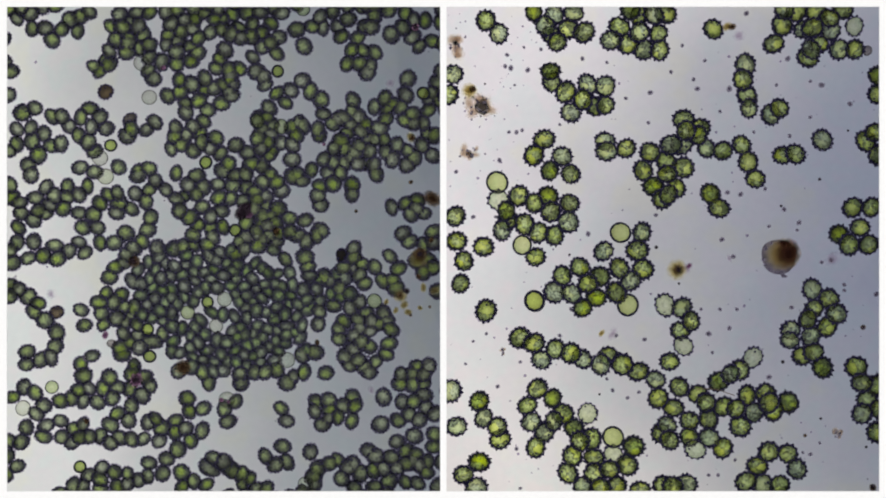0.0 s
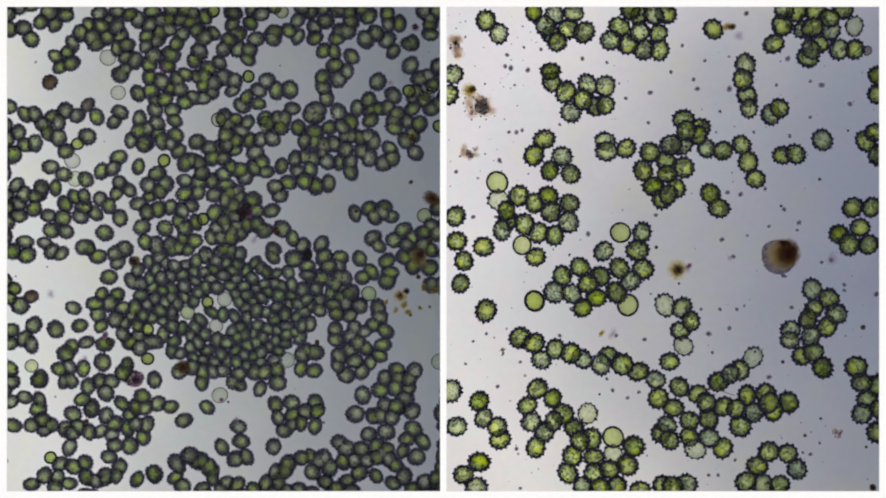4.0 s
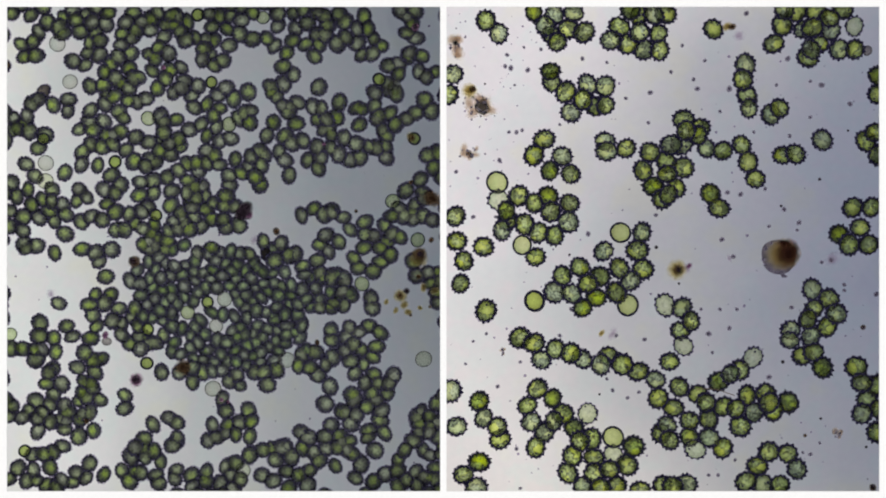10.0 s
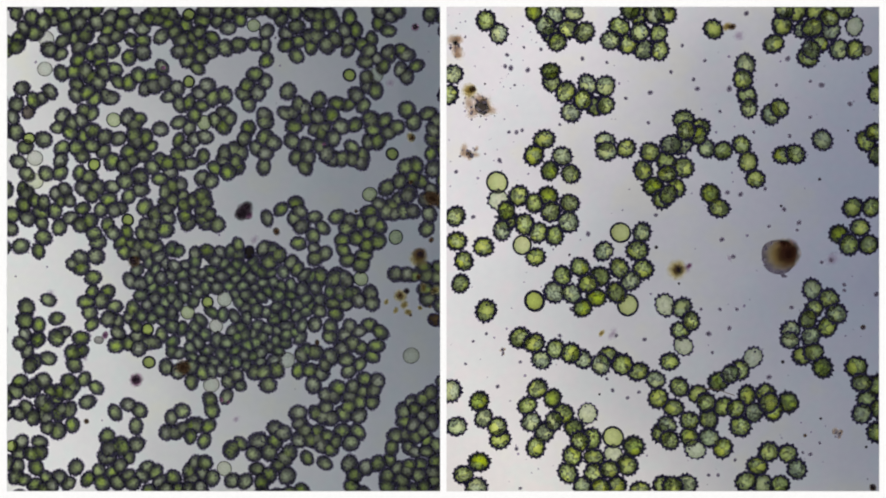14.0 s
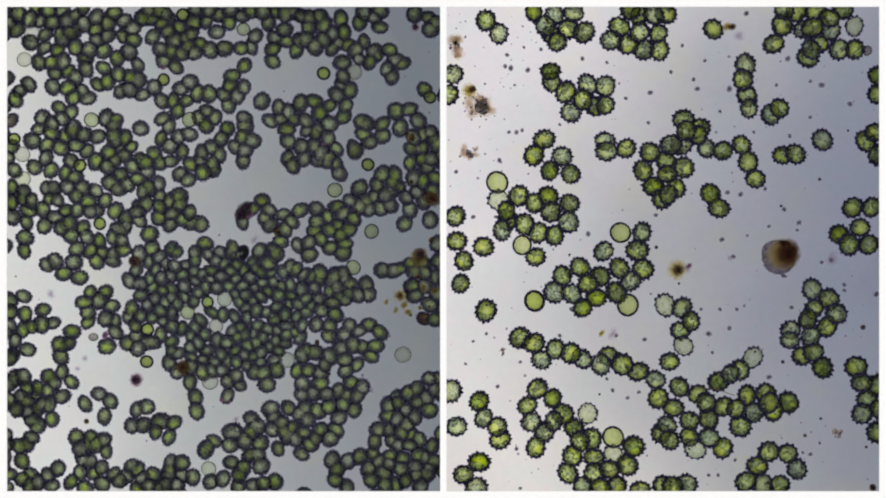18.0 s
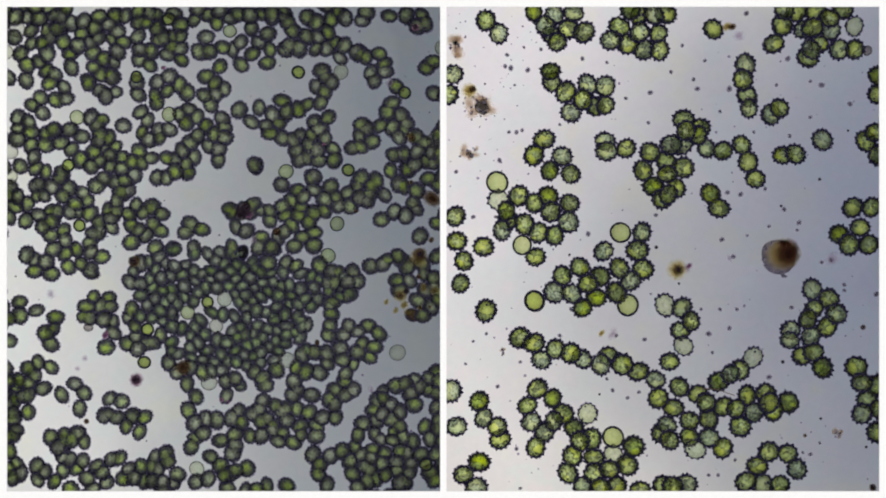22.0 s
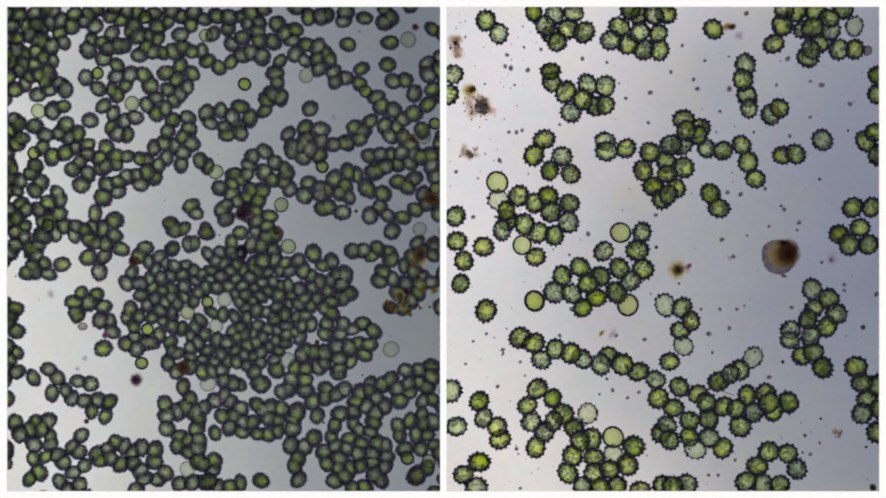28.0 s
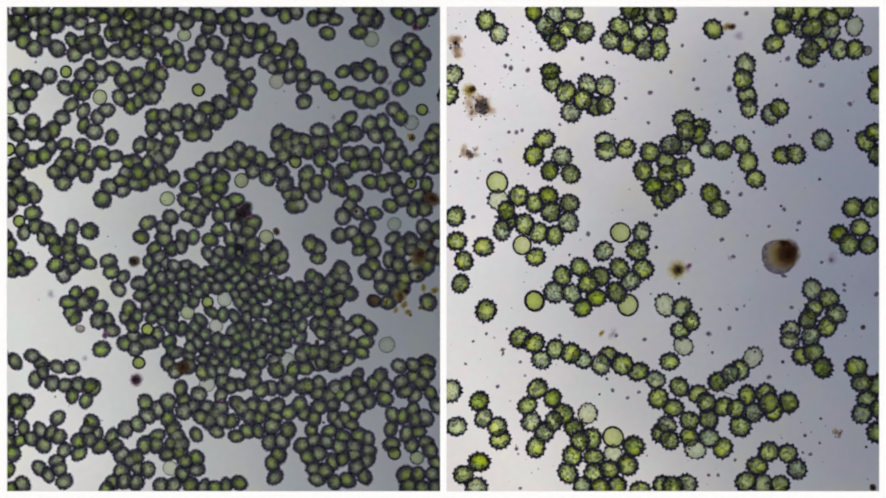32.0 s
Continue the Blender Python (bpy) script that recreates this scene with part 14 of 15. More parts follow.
drift([(32.3, 67.4, 0), (25.1, 67.3, 0), (18.5, 66, 0), (11.7, 63.5, 0), (4.4, 60.2, 0), (-2.3, 56.9, 0), (-9.4, 54, 0), (-17.1, 51.5, 0), (-23.7, 49.9, 0), (-29.1, 49.4, 0), (-35.5, 50.1, 0), (-43.7, 50.8, 0)],
      [(0, 0, "f")])
drift([(50, 60.5, 0), (43.4, 60.3, 0), (36.6, 59.1, 0), (29.6, 57, 0), (22, 53.9, 0), (15.2, 51.3, 0), (8.2, 50.1, 0), (-0.4, 50.8, 0), (-8.3, 51.6, 0), (-13.3, 51.5, 0), (-16.8, 50.6, 0), (-22.5, 50.2, 0)],
      [(0, 0, "f")])
drift([(-5.6, 82.3, 0), (-12, 82.9, 0), (-19.1, 83.7, 0), (-26.9, 86.5, 0), (-34.8, 89.3, 0), (-42, 90.9, 0), (-50.1, 91.2, 0), (-57.9, 91.3, 0), (-65.5, 91.3, 0), (-78.2, 89.7, 0), (-92.8, 87.9, 0), (-107.1, 87.8, 0)],
      [(0, 0, "f")])
drift([(-119.6, 127.2, 0), (-130.2, 125.8, 0), (-137.4, 124.2, 0), (-140.4, 123.4, 0), (-142.9, 123.9, 0), (-144.5, 124.5, 0), (-146.2, 124.6, 0), (-151.5, 124.8, 0), (-158.1, 125, 0), (-164, 125.6, 0), (-169.8, 126.9, 0), (-176.2, 128.1, 0)],
      [(0, 0, "f")])
drift([(-41, 129.2, 0), (-50.9, 127.5, 0), (-59.2, 126, 0), (-64.2, 125.4, 0), (-67.5, 125, 0), (-70.1, 124.6, 0), (-73.2, 123.9, 0), (-78.9, 123.1, 0), (-86.4, 122.2, 0), (-93.4, 121.3, 0), (-99.8, 120.1, 0), (-108.2, 117.6, 0)],
      [(0, 0, "f")])
drift([(-106.8, -119.7, 0), (-119.4, -117.2, 0), (-134.5, -112.4, 0), (-149.2, -108.1, 0), (-161.9, -106.6, 0), (-171.6, -105.6, 0), (-180.9, -104.5, 0), (-191.4, -102.9, 0), (-200.1, -100.6, 0), (-207.9, -98.1, 0), (-216.1, -93.7, 0), (-225.4, -86.2, 0)],
      [(0, 0, "f")])
drift([(-80.3, 8.2, 0), (-93.7, 11.2, 0), (-105.1, 12.8, 0), (-114, 13.8, 0), (-122, 15.1, 0), (-128.7, 15.8, 0), (-135.7, 15.9, 0), (-144.3, 13.1, 0), (-153.4, 8.2, 0), (-163.3, 3.9, 0), (-175.3, -1.9, 0), (-188.4, -7, 0)],
      [(0, 0, "f")])
drift([(53.5, -16.3, 0), (47.5, -15.8, 0), (41.7, -14.3, 0), (36.1, -12, 0), (30.7, -10, 0), (26.1, -8.6, 0), (21.4, -7.4, 0), (16, -6, 0), (11, -4.3, 0), (5.1, -2.6, 0), (-2.3, -0.8, 0), (-10.4, 1.5, 0)],
      [(0, 0, "f")])
drift([(-98.8, 7, 0), (-111.1, 10.6, 0), (-123, 14.1, 0), (-134.5, 15.9, 0), (-145.5, 15.5, 0), (-154.6, 14.8, 0), (-164.4, 13.5, 0), (-175.6, 11.5, 0), (-185.1, 9.8, 0), (-195.7, 8.7, 0), (-210.5, 7.9, 0), (-222.5, 8.8, 0)],
      [(0, 0, "f")])
drift([(-16, 71.6, 0), (-22.3, 71.6, 0), (-28.1, 71.5, 0), (-32.6, 71, 0), (-36.2, 69.8, 0), (-39.1, 69.2, 0), (-42.1, 68.4, 0), (-43.5, 66.1, 0), (-43, 65.8, 0), (-44.1, 65.1, 0), (-48.3, 64.2, 0), (-53.8, 64.1, 0)],
      [(0, 0, "f")])
drift([(28.1, 68.5, 0), (20.9, 68.4, 0), (14.3, 66.9, 0), (7.5, 64.4, 0), (0.2, 61, 0), (-6.4, 57.4, 0), (-13.5, 54.3, 0), (-21.2, 51.4, 0), (-27.7, 49.4, 0), (-33.7, 48.8, 0), (-41.5, 49.7, 0), (-49.9, 50.4, 0)],
      [(0, 0, "f")])
drift([(62.3, 43.4, 0), (58.3, 43.1, 0), (51.3, 42.3, 0), (44.1, 40.7, 0), (36.4, 38.4, 0), (29.5, 36.6, 0), (22.5, 36.2, 0), (14.2, 36.8, 0), (6.4, 37.5, 0), (-0.1, 38, 0), (-6.4, 39.4, 0), (-13.2, 41.3, 0)],
      [(0, 0, "f")])
drift([(-14.3, 21.7, 0), (-27.9, 20, 0), (-41.6, 18.6, 0), (-55.2, 18.9, 0), (-67.8, 19.8, 0), (-78.2, 20.1, 0), (-88.8, 20.5, 0), (-99.1, 21.3, 0), (-108.8, 21.6, 0), (-122.2, 21, 0), (-135.8, 17.8, 0), (-148.3, 11.5, 0)],
      [(0, 0, "f")])
drift([(11.9, -93.3, 0), (4.2, -94, 0), (-3.9, -93.3, 0), (-10.6, -93, 0), (-16.3, -92.6, 0), (-21.6, -91.4, 0), (-27.1, -89.5, 0), (-33.2, -87, 0), (-38.4, -84.8, 0), (-42.8, -82.8, 0), (-48.3, -80.2, 0), (-55, -77.4, 0)],
      [(0, 0, "f")])
drift([(29.5, -69.8, 0), (23.2, -71.7, 0), (16.8, -73, 0), (11.9, -72.9, 0), (7.8, -72, 0), (4.1, -70.7, 0), (0.2, -69.4, 0), (-4.4, -69, 0), (-8.2, -68.9, 0), (-11, -66.4, 0), (-13.2, -63.8, 0), (-15.6, -61.9, 0)],
      [(0, 0, "f")])
drift([(-55.2, 68.9, 0), (-65.7, 71.9, 0), (-75.4, 75.3, 0), (-82.5, 76.2, 0), (-89, 73.8, 0), (-96.1, 70.9, 0), (-102.7, 69.6, 0), (-111, 69.4, 0), (-120.3, 69.4, 0), (-129.3, 69.5, 0), (-138.4, 69.8, 0), (-147.8, 70.4, 0)],
      [(0, 0, "f")])
drift([(7.2, 93.7, 0), (-0.1, 95.3, 0), (-7.6, 98.9, 0), (-15.6, 102, 0), (-24, 103.2, 0), (-29.7, 103.6, 0), (-34.2, 104, 0), (-38.7, 103.1, 0), (-43.5, 102, 0), (-52.9, 101.3, 0), (-64.5, 100.9, 0), (-76.7, 99, 0)],
      [(0, 0, "f")])
drift([(-95.8, 43.6, 0), (-111.5, 47.1, 0), (-126.4, 48.9, 0), (-140.2, 49.9, 0), (-152, 50, 0), (-160.3, 49.6, 0), (-166.8, 49.5, 0), (-172.7, 49.5, 0), (-178.6, 50.2, 0), (-184.3, 50.4, 0), (-190.6, 50.1, 0), (-198.7, 49.9, 0)],
      [(0, 0, "f")])
drift([(23.4, 16.7, 0), (11.9, 17.9, 0), (1.4, 22.3, 0), (-7.3, 26.5, 0), (-14.2, 28.4, 0), (-19.9, 28.9, 0), (-27.1, 29, 0), (-37, 28.1, 0), (-47.5, 27.3, 0), (-57.3, 28.6, 0), (-69.1, 30.5, 0), (-83.8, 34.4, 0)],
      [(0, 0, "f")])
drift([(27.7, 72.4, 0), (20.6, 72.3, 0), (14.1, 71, 0), (7.4, 68.6, 0), (0.3, 65.3, 0), (-6.2, 62.2, 0), (-12.9, 59.7, 0), (-20, 59.1, 0), (-24.5, 59.7, 0), (-26.6, 60.1, 0), (-29.6, 60.4, 0), (-36, 60.6, 0)],
      [(0, 0, "f")])
drift([(29.6, 75.7, 0), (22.5, 75.6, 0), (16, 74.6, 0), (9.3, 72.3, 0), (2.1, 69.4, 0), (-4.2, 67.6, 0), (-10.6, 67.7, 0), (-18, 69.7, 0), (-23.5, 71.4, 0), (-25.2, 72.4, 0), (-27.7, 74.8, 0), (-38.3, 78.9, 0)],
      [(0, 0, "f")])
drift([(-96.2, 114.9, 0), (-105.4, 114.2, 0), (-113.7, 113.1, 0), (-120, 111.3, 0), (-125.5, 109.6, 0), (-129.7, 108.7, 0), (-133.6, 108.2, 0), (-139.5, 108, 0), (-145.9, 107.9, 0), (-152.3, 107.8, 0), (-159.9, 108.1, 0), (-168.1, 109.3, 0)],
      [(0, 0, "f")])
drift([(-47.8, -78.9, 0), (-62.6, -81, 0), (-78.3, -83.2, 0), (-96.7, -85.4, 0), (-114.8, -85.7, 0), (-124.1, -85.3, 0), (-130, -85.7, 0), (-131.6, -86.1, 0), (-137.6, -85, 0), (-144.5, -83.3, 0), (-149.2, -82, 0), (-157.9, -81.6, 0)],
      [(0, 0, "f")])
drift([(-176.6, -102.8, 0), (-192.5, -99.2, 0), (-204.6, -94.1, 0), (-213, -90.6, 0), (-220.2, -88.9, 0), (-226.1, -86.7, 0), (-231.5, -83.9, 0), (-238.3, -80.7, 0), (-245, -77.2, 0), (-251.2, -73.3, 0), (-257.7, -68.6, 0), (-264.7, -62.6, 0)],
      [(0, 0, "f")])
drift([(-190, -1.9, 0), (-199.9, -2.6, 0), (-207.8, -1.1, 0), (-217.4, 0.3, 0), (-227.8, 0.6, 0), (-234.1, 0.1, 0), (-239.3, 0.1, 0), (-247.5, 1.4, 0), (-255.4, 3.1, 0), (-263.2, 4.4, 0), (-273, 5.5, 0), (-283.4, 6.5, 0)],
      [(0, 0, "f")])
drift([(-136.5, -95.3, 0), (-156.7, -93.8, 0), (-173.8, -91.3, 0), (-187.1, -88.4, 0), (-196.3, -86.3, 0), (-202.8, -85, 0), (-209.4, -83.3, 0), (-217.5, -80.4, 0), (-224.9, -77.1, 0), (-231, -73.3, 0), (-237.3, -68.5, 0), (-244.2, -62.3, 0)],
      [(0, 0, "f")])
drift([(-134.8, -86, 0), (-157.1, -85.2, 0), (-174.1, -81.2, 0), (-187.8, -77.5, 0), (-197.8, -75.8, 0), (-205.2, -76, 0), (-212.3, -74.7, 0), (-220.3, -72, 0), (-227.2, -68.8, 0), (-233.3, -64.8, 0), (-239.8, -59.8, 0), (-246.9, -53.7, 0)],
      [(0, 0, "f")])
drift([(-141.8, -90.9, 0), (-160.4, -88.9, 0), (-175.9, -84.5, 0), (-189.3, -81.2, 0), (-198.8, -79.1, 0), (-206.1, -78.8, 0), (-213, -77.4, 0), (-221, -74.7, 0), (-228, -71.4, 0), (-234, -67.4, 0), (-240.5, -62.5, 0), (-247.4, -56.4, 0)],
      [(0, 0, "f")])
drift([(-117.5, 20.3, 0), (-129.8, 22.6, 0), (-141.7, 23.4, 0), (-153, 22.8, 0), (-163.9, 22.2, 0), (-173.2, 21.7, 0), (-181.2, 20.8, 0), (-189, 20.1, 0), (-196.1, 19.6, 0), (-203.7, 19.7, 0), (-217.4, 19.5, 0), (-231.3, 20.6, 0)],
      [(0, 0, "f")])
drift([(-176.5, -93.1, 0), (-191.8, -89, 0), (-204.4, -84.9, 0), (-213.4, -81.6, 0), (-221.3, -77.9, 0), (-228.4, -74.9, 0), (-234.8, -72.4, 0), (-242, -69.2, 0), (-248.6, -65.6, 0), (-255, -61.8, 0), (-261.6, -57.1, 0), (-268.6, -51.4, 0)],
      [(0, 0, "f")])
drift([(-123.5, -4.2, 0), (-125.5, -3.5, 0), (-127.9, -2.7, 0), (-129.8, -2.4, 0), (-130.8, -2.7, 0), (-131.3, -2.8, 0), (-131.5, -2.7, 0), (-131.9, -0.7, 0), (-132.5, 1.1, 0), (-133.6, 2.2, 0), (-135.8, 2.7, 0), (-139, 1.9, 0)],
      [(0, 0, "f")])
drift([(-175.3, -78.9, 0), (-184.3, -74.4, 0), (-196.6, -69.7, 0), (-206.5, -66.4, 0), (-214, -63.6, 0), (-220.3, -61.1, 0), (-227, -58.6, 0), (-234.4, -55.4, 0), (-241.1, -51.9, 0), (-247.6, -48.4, 0), (-254.2, -44.3, 0), (-261.7, -39.6, 0)],
      [(0, 0, "f")])
drift([(-187.9, -120, 0), (-199.5, -115.5, 0), (-209.2, -111.3, 0), (-215.8, -109.3, 0), (-220.7, -108.8, 0), (-225.5, -108, 0), (-230.1, -105.4, 0), (-235.1, -101.3, 0), (-240.6, -97.4, 0), (-247.7, -93.6, 0), (-255.2, -88.5, 0), (-263, -82.1, 0)],
      [(0, 0, "f")])
drift([(-150.6, -101.7, 0), (-169.9, -99.4, 0), (-185.8, -95.1, 0), (-197.6, -92, 0), (-205.9, -90.4, 0), (-212, -89, 0), (-218.1, -86.9, 0), (-225.7, -84, 0), (-232.8, -80.8, 0), (-238.6, -76.9, 0), (-245, -72, 0), (-251.9, -65.9, 0)],
      [(0, 0, "f")])
drift([(-159.3, -100.9, 0), (-176.8, -98.1, 0), (-191, -94.3, 0), (-201.5, -91.5, 0), (-209.3, -89.8, 0), (-215.3, -88.2, 0), (-221.3, -86, 0), (-228.7, -83, 0), (-235.6, -79.7, 0), (-241.5, -75.8, 0), (-247.9, -71, 0), (-254.8, -64.9, 0)],
      [(0, 0, "f")])
drift([(-135.8, -79.4, 0), (-154, -78.9, 0), (-170.1, -76.6, 0), (-183.3, -72.8, 0), (-193.7, -70.9, 0), (-199.8, -70.1, 0), (-206.4, -68.7, 0), (-214.8, -65.8, 0), (-222.4, -62.4, 0), (-229.1, -58.4, 0), (-236.9, -53.2, 0), (-244.8, -47.2, 0)],
      [(0, 0, "f")])
drift([(-156, -113.5, 0), (-172.4, -111.2, 0), (-185.7, -108.2, 0), (-197.8, -105.4, 0), (-209.1, -103.3, 0), (-214.8, -102.2, 0), (-217.1, -100.9, 0), (-222.3, -98.1, 0), (-229, -94.7, 0), (-235.8, -90.7, 0), (-242.8, -85.4, 0), (-250.2, -79, 0)],
      [(0, 0, "f")])
drift([(-174.3, -118.4, 0), (-186.2, -114.9, 0), (-196.6, -110.2, 0), (-204.8, -107.6, 0), (-210.2, -107.7, 0), (-214.6, -107.5, 0), (-219, -105, 0), (-224.4, -101.1, 0), (-230.1, -97.3, 0), (-237.3, -93.2, 0), (-245, -87.7, 0), (-252.7, -81.3, 0)],
      [(0, 0, "f")])

# the cells deeper in the clot, packed into what room is left inside its outline
rng = random.Random(12)
patches = {}
for _ in range(9000):
    x, y = rng.uniform(-165, -45), rng.uniform(-68, 0)
    if inside(x, y) and all(math.hypot(x - px, y - py) > room for px, py, room in CLOT):
        CLOT.append((x, y, 4.3))
        patches.setdefault((round(x / 18), round(y / 18)), []).append((x, y))
for (i, j), places in patches.items():
    still(i * 18, j * 18, [(x - i * 18, y - j * 18, "c") for x, y in places])

# ---- the sparse slide: cells at rest ----
def fixed(x, y, cells):
    f = at_height(HIGH)
    kinds = {"b": "B", "l": "L", "o": "O", "t": "T", "p": "P", "g": "G", "s": "s"}
    cluster(x * f, y * f, HIGH, [(cx * f, cy * f, kinds[k]) for cx, cy, k in cells], "resting blood cells")


fixed(3.9, 87.3, [(1.2, 5.4, "l"), (-1.2, -5.4, "b")])
fixed(4.2, -75.3, [(0, 0, "l")])
fixed(6.6, 17.4, [(0, 0, "b")])
fixed(7.2, 4.2, [(0, 0, "b")])
fixed(7.2, -94.2, [(0, 0, "l")])
fixed(9.3, -18.3, [(0, 0, "b")])
fixed(11.1, -6.3, [(0, 0, "b")])
fixed(15.9, -119.8, [(3.3, 6.7, "o"), (-5.1, 0.1, "b"), (1.8, -6.8, "l")])
fixed(21.6, 1.2, [(0, 0, "b")])
fixed(22.8, -32.7, [(0, 0, "b")])
fixed(25, -91.4, [(-5.8, 10.7, "o"), (-3.4, 1.7, "l"), (3.8, -2.8, "b"), (5.3, -9.7, "b")])
fixed(26.2, 117.8, [(-3.4, 3.4, "b"), (3.4, -3.4, "l")])
fixed(46.1, 17, [(-17.3, 18.4, "p"), (-16.4, 8.8, "t"), (-5.9, 11.2, "b"), (9.7, 11.2, "o"), (2.2, 7.3, "b"), (-12.5, 3.1, "o"), (-11.9, -1.7, "b"), (21.1, 7.3, "b"), (11.2, 2.8, "b"), (-2.9, -3.8, "b"), (20.5, -2.6, "l"), (-14.9, -7.1, "l"), (4.6, -8.3, "b"), (13, -9.8, "b"), (-4.1, -14.9, "p"), (3.1, -21.2, "b")])
fixed(48.6, -27.6, [(0, 0, "g")])
fixed(51, 54, [(2.7, 4.2, "b"), (-2.7, -4.2, "b")])
fixed(61.3, 118.5, [(-13, 7.2, "o"), (-2.2, 5.7, "l"), (-7, -0.3, "l"), (-3.7, -5.1, "b"), (-0.7, -8.7, "b"), (5.3, -1.8, "b"), (13.4, -3.6, "b"), (8, 6.9, "l")])
fixed(62.6, 43.6, [(0.7, 5.6, "l"), (-5.9, -1.9, "o"), (5.2, -3.7, "b")])
fixed(72.3, -103, [(-22.2, 28.9, "b"), (-14.1, 23.8, "o"), (-27.6, 19.9, "b"), (-8.7, 15.4, "b"), (-13.5, 11.8, "l"), (-25.5, 11.2, "l"), (-18.6, 5.8, "l"), (-23.1, -2.3, "b"), (4.5, 15.7, "t"), (-2.7, 7.9, "o"), (0.3, 1.3, "b"), (6.6, 2.2, "b"), (18, 3.1, "p"), (18.3, -6.2, "t"), (28.8, -1.7, "o"), (-3.6, -6.8, "b"), (7.8, -7.7, "b"), (-6, -15.8, "b"), (7.8, -15.8, "b"), (15.9, -13.7, "b"), (25.5, -11.6, "b"), (1.8, -22.7, "l"), (19.5, -22.7, "b"), (11.4, -23.3, "b")])
fixed(72.3, 82.6, [(-14.7, 6.2, "b"), (-15.3, 11.6, "o"), (-7.2, 0.8, "b"), (4.5, 4.7, "l"), (13.8, 3.8, "l"), (1.8, -3.4, "b"), (-4.5, -10.3, "l"), (8.1, -6.7, "b"), (13.8, -6.4, "b")])
fixed(85.1, -16.2, [(20.5, 24.9, "l"), (18.1, 15.6, "b"), (-21.8, 2.1, "b"), (-12.5, 6.6, "b"), (8.5, 6, "b"), (21.1, 5.4, "b"), (14.5, -0.6, "l"), (-2, 1.5, "o"), (-8.3, -2.1, "b"), (-26, -6.6, "l"), (-17, -7.5, "l"), (-3.8, -9.6, "o"), (6.7, -6.9, "b"), (-11, -15, "o"), (13, -13.5, "p")])
fixed(85.2, -1.2, [(0, 0, "l")])
fixed(90, 54.2, [(-3.9, 3.1, "l"), (-3.3, -2.3, "l"), (7.2, -0.8, "b")])
fixed(94.2, 8.7, [(0, 0, "p")])
fixed(104.7, -127.8, [(0, 0, "b")])
fixed(104.9, 116.2, [(-11.3, 1.7, "b"), (-0.8, 7.7, "b"), (6.7, 8, "l"), (-15.8, -5.5, "l"), (-6.8, -7.3, "b"), (-0.8, -1.3, "l"), (1.9, -10.3, "l"), (10, -10.9, "b"), (9.4, -1.9, "b"), (-5.6, 10.7, "o"), (13.3, 8.6, "b")])
fixed(119.3, -75.2, [(-78.5, 28.1, "b"), (-71, 25.4, "b"), (-59.6, 22.1, "b"), (-67.1, 16.4, "l"), (-51.5, 20, "b"), (-45.5, 17, "l"), (-31.7, 18.5, "b"), (-35.6, 14, "l"), (-24.2, 14, "b"), (-15.5, 10.1, "b"), (-6.5, 5.9, "l"), (-5, -4, "b"), (-3.5, -22.6, "b"), (6.1, 2, "b"), (15.7, -1.6, "b"), (20.2, -6.1, "b"), (42.1, -2.5, "b"), (3.1, -9.1, "b"), (11.5, -16, "b"), (21.7, -15.1, "b"), (29.5, -8.5, "b"), (36.1, -9.4, "b"), (45.7, -11.5, "l"), (52, -1.9, "b"), (53.5, -6.4, "b"), (56.2, -10.6, "b"), (64, -6.1, "o"), (38.5, -19, "b"), (-0.5, -18.1, "l"), (0.7, -25.9, "b")])
fixed(138.6, -102.9, [(-7.8, 3.3, "b"), (-4.8, -3.3, "t"), (2.7, 2.7, "l"), (9.9, -2.7, "b")])
fixed(122.5, -125.4, [(-6.1, -0.3, "b"), (6.8, 0.6, "l"), (-0.7, -0.3, "b")])
fixed(125, -42.2, [(-7.1, 12.5, "t"), (1.9, 11, "l"), (6.4, 4.1, "b"), (1, -1, "b"), (2.5, -9.1, "t"), (-4.7, -17.5, "b")])
fixed(130.1, 47.7, [(-2.3, 21, "b"), (5.8, 16.2, "b"), (-20.3, 3.6, "b"), (-23.9, -6, "b"), (-18.5, -14.4, "o"), (-14, -21.3, "b"), (5.2, 12.6, "b"), (-3.2, 8.1, "l"), (-9.2, 7.5, "l"), (-11.6, -1.5, "b"), (-2.6, -4.5, "b"), (-11.3, -7.8, "b"), (-6.2, -15.3, "b"), (-10.7, -18.9, "b"), (9.7, 5.7, "l"), (18.4, 4.5, "b"), (28.3, 7.5, "b"), (31.9, -1.5, "b"), (35.8, -10.5, "b"), (-1.4, 15, "b")])
fixed(143.4, 116.7, [(0, 0, "b")])
fixed(144.2, 25.6, [(-2.2, 3.8, "o"), (2.2, -3.8, "b")])
fixed(155.2, -64.6, [(2.3, 0.4, "b"), (9.2, 7, "t"), (-8.8, -5.6, "o"), (-2.8, -1.7, "l")])
fixed(160.8, 85.9, [(-0.3, 11.9, "l"), (-1.8, 3.8, "b"), (0.6, -4.6, "b"), (1.5, -11.2, "l")])
fixed(174.3, -117.3, [(-1.5, 9.6, "b"), (8.7, 8.7, "b"), (-7.5, 2.1, "b"), (13.5, 0.6, "l"), (-13.5, -6, "b"), (-4.5, -7.5, "l"), (4.5, -7.8, "b")])
fixed(176.2, 73, [(-2.2, -1.6, "l"), (2.2, 1.6, "b")])
fixed(183.6, 50.1, [(-3.3, -0.3, "b"), (3.3, 0.3, "b")])
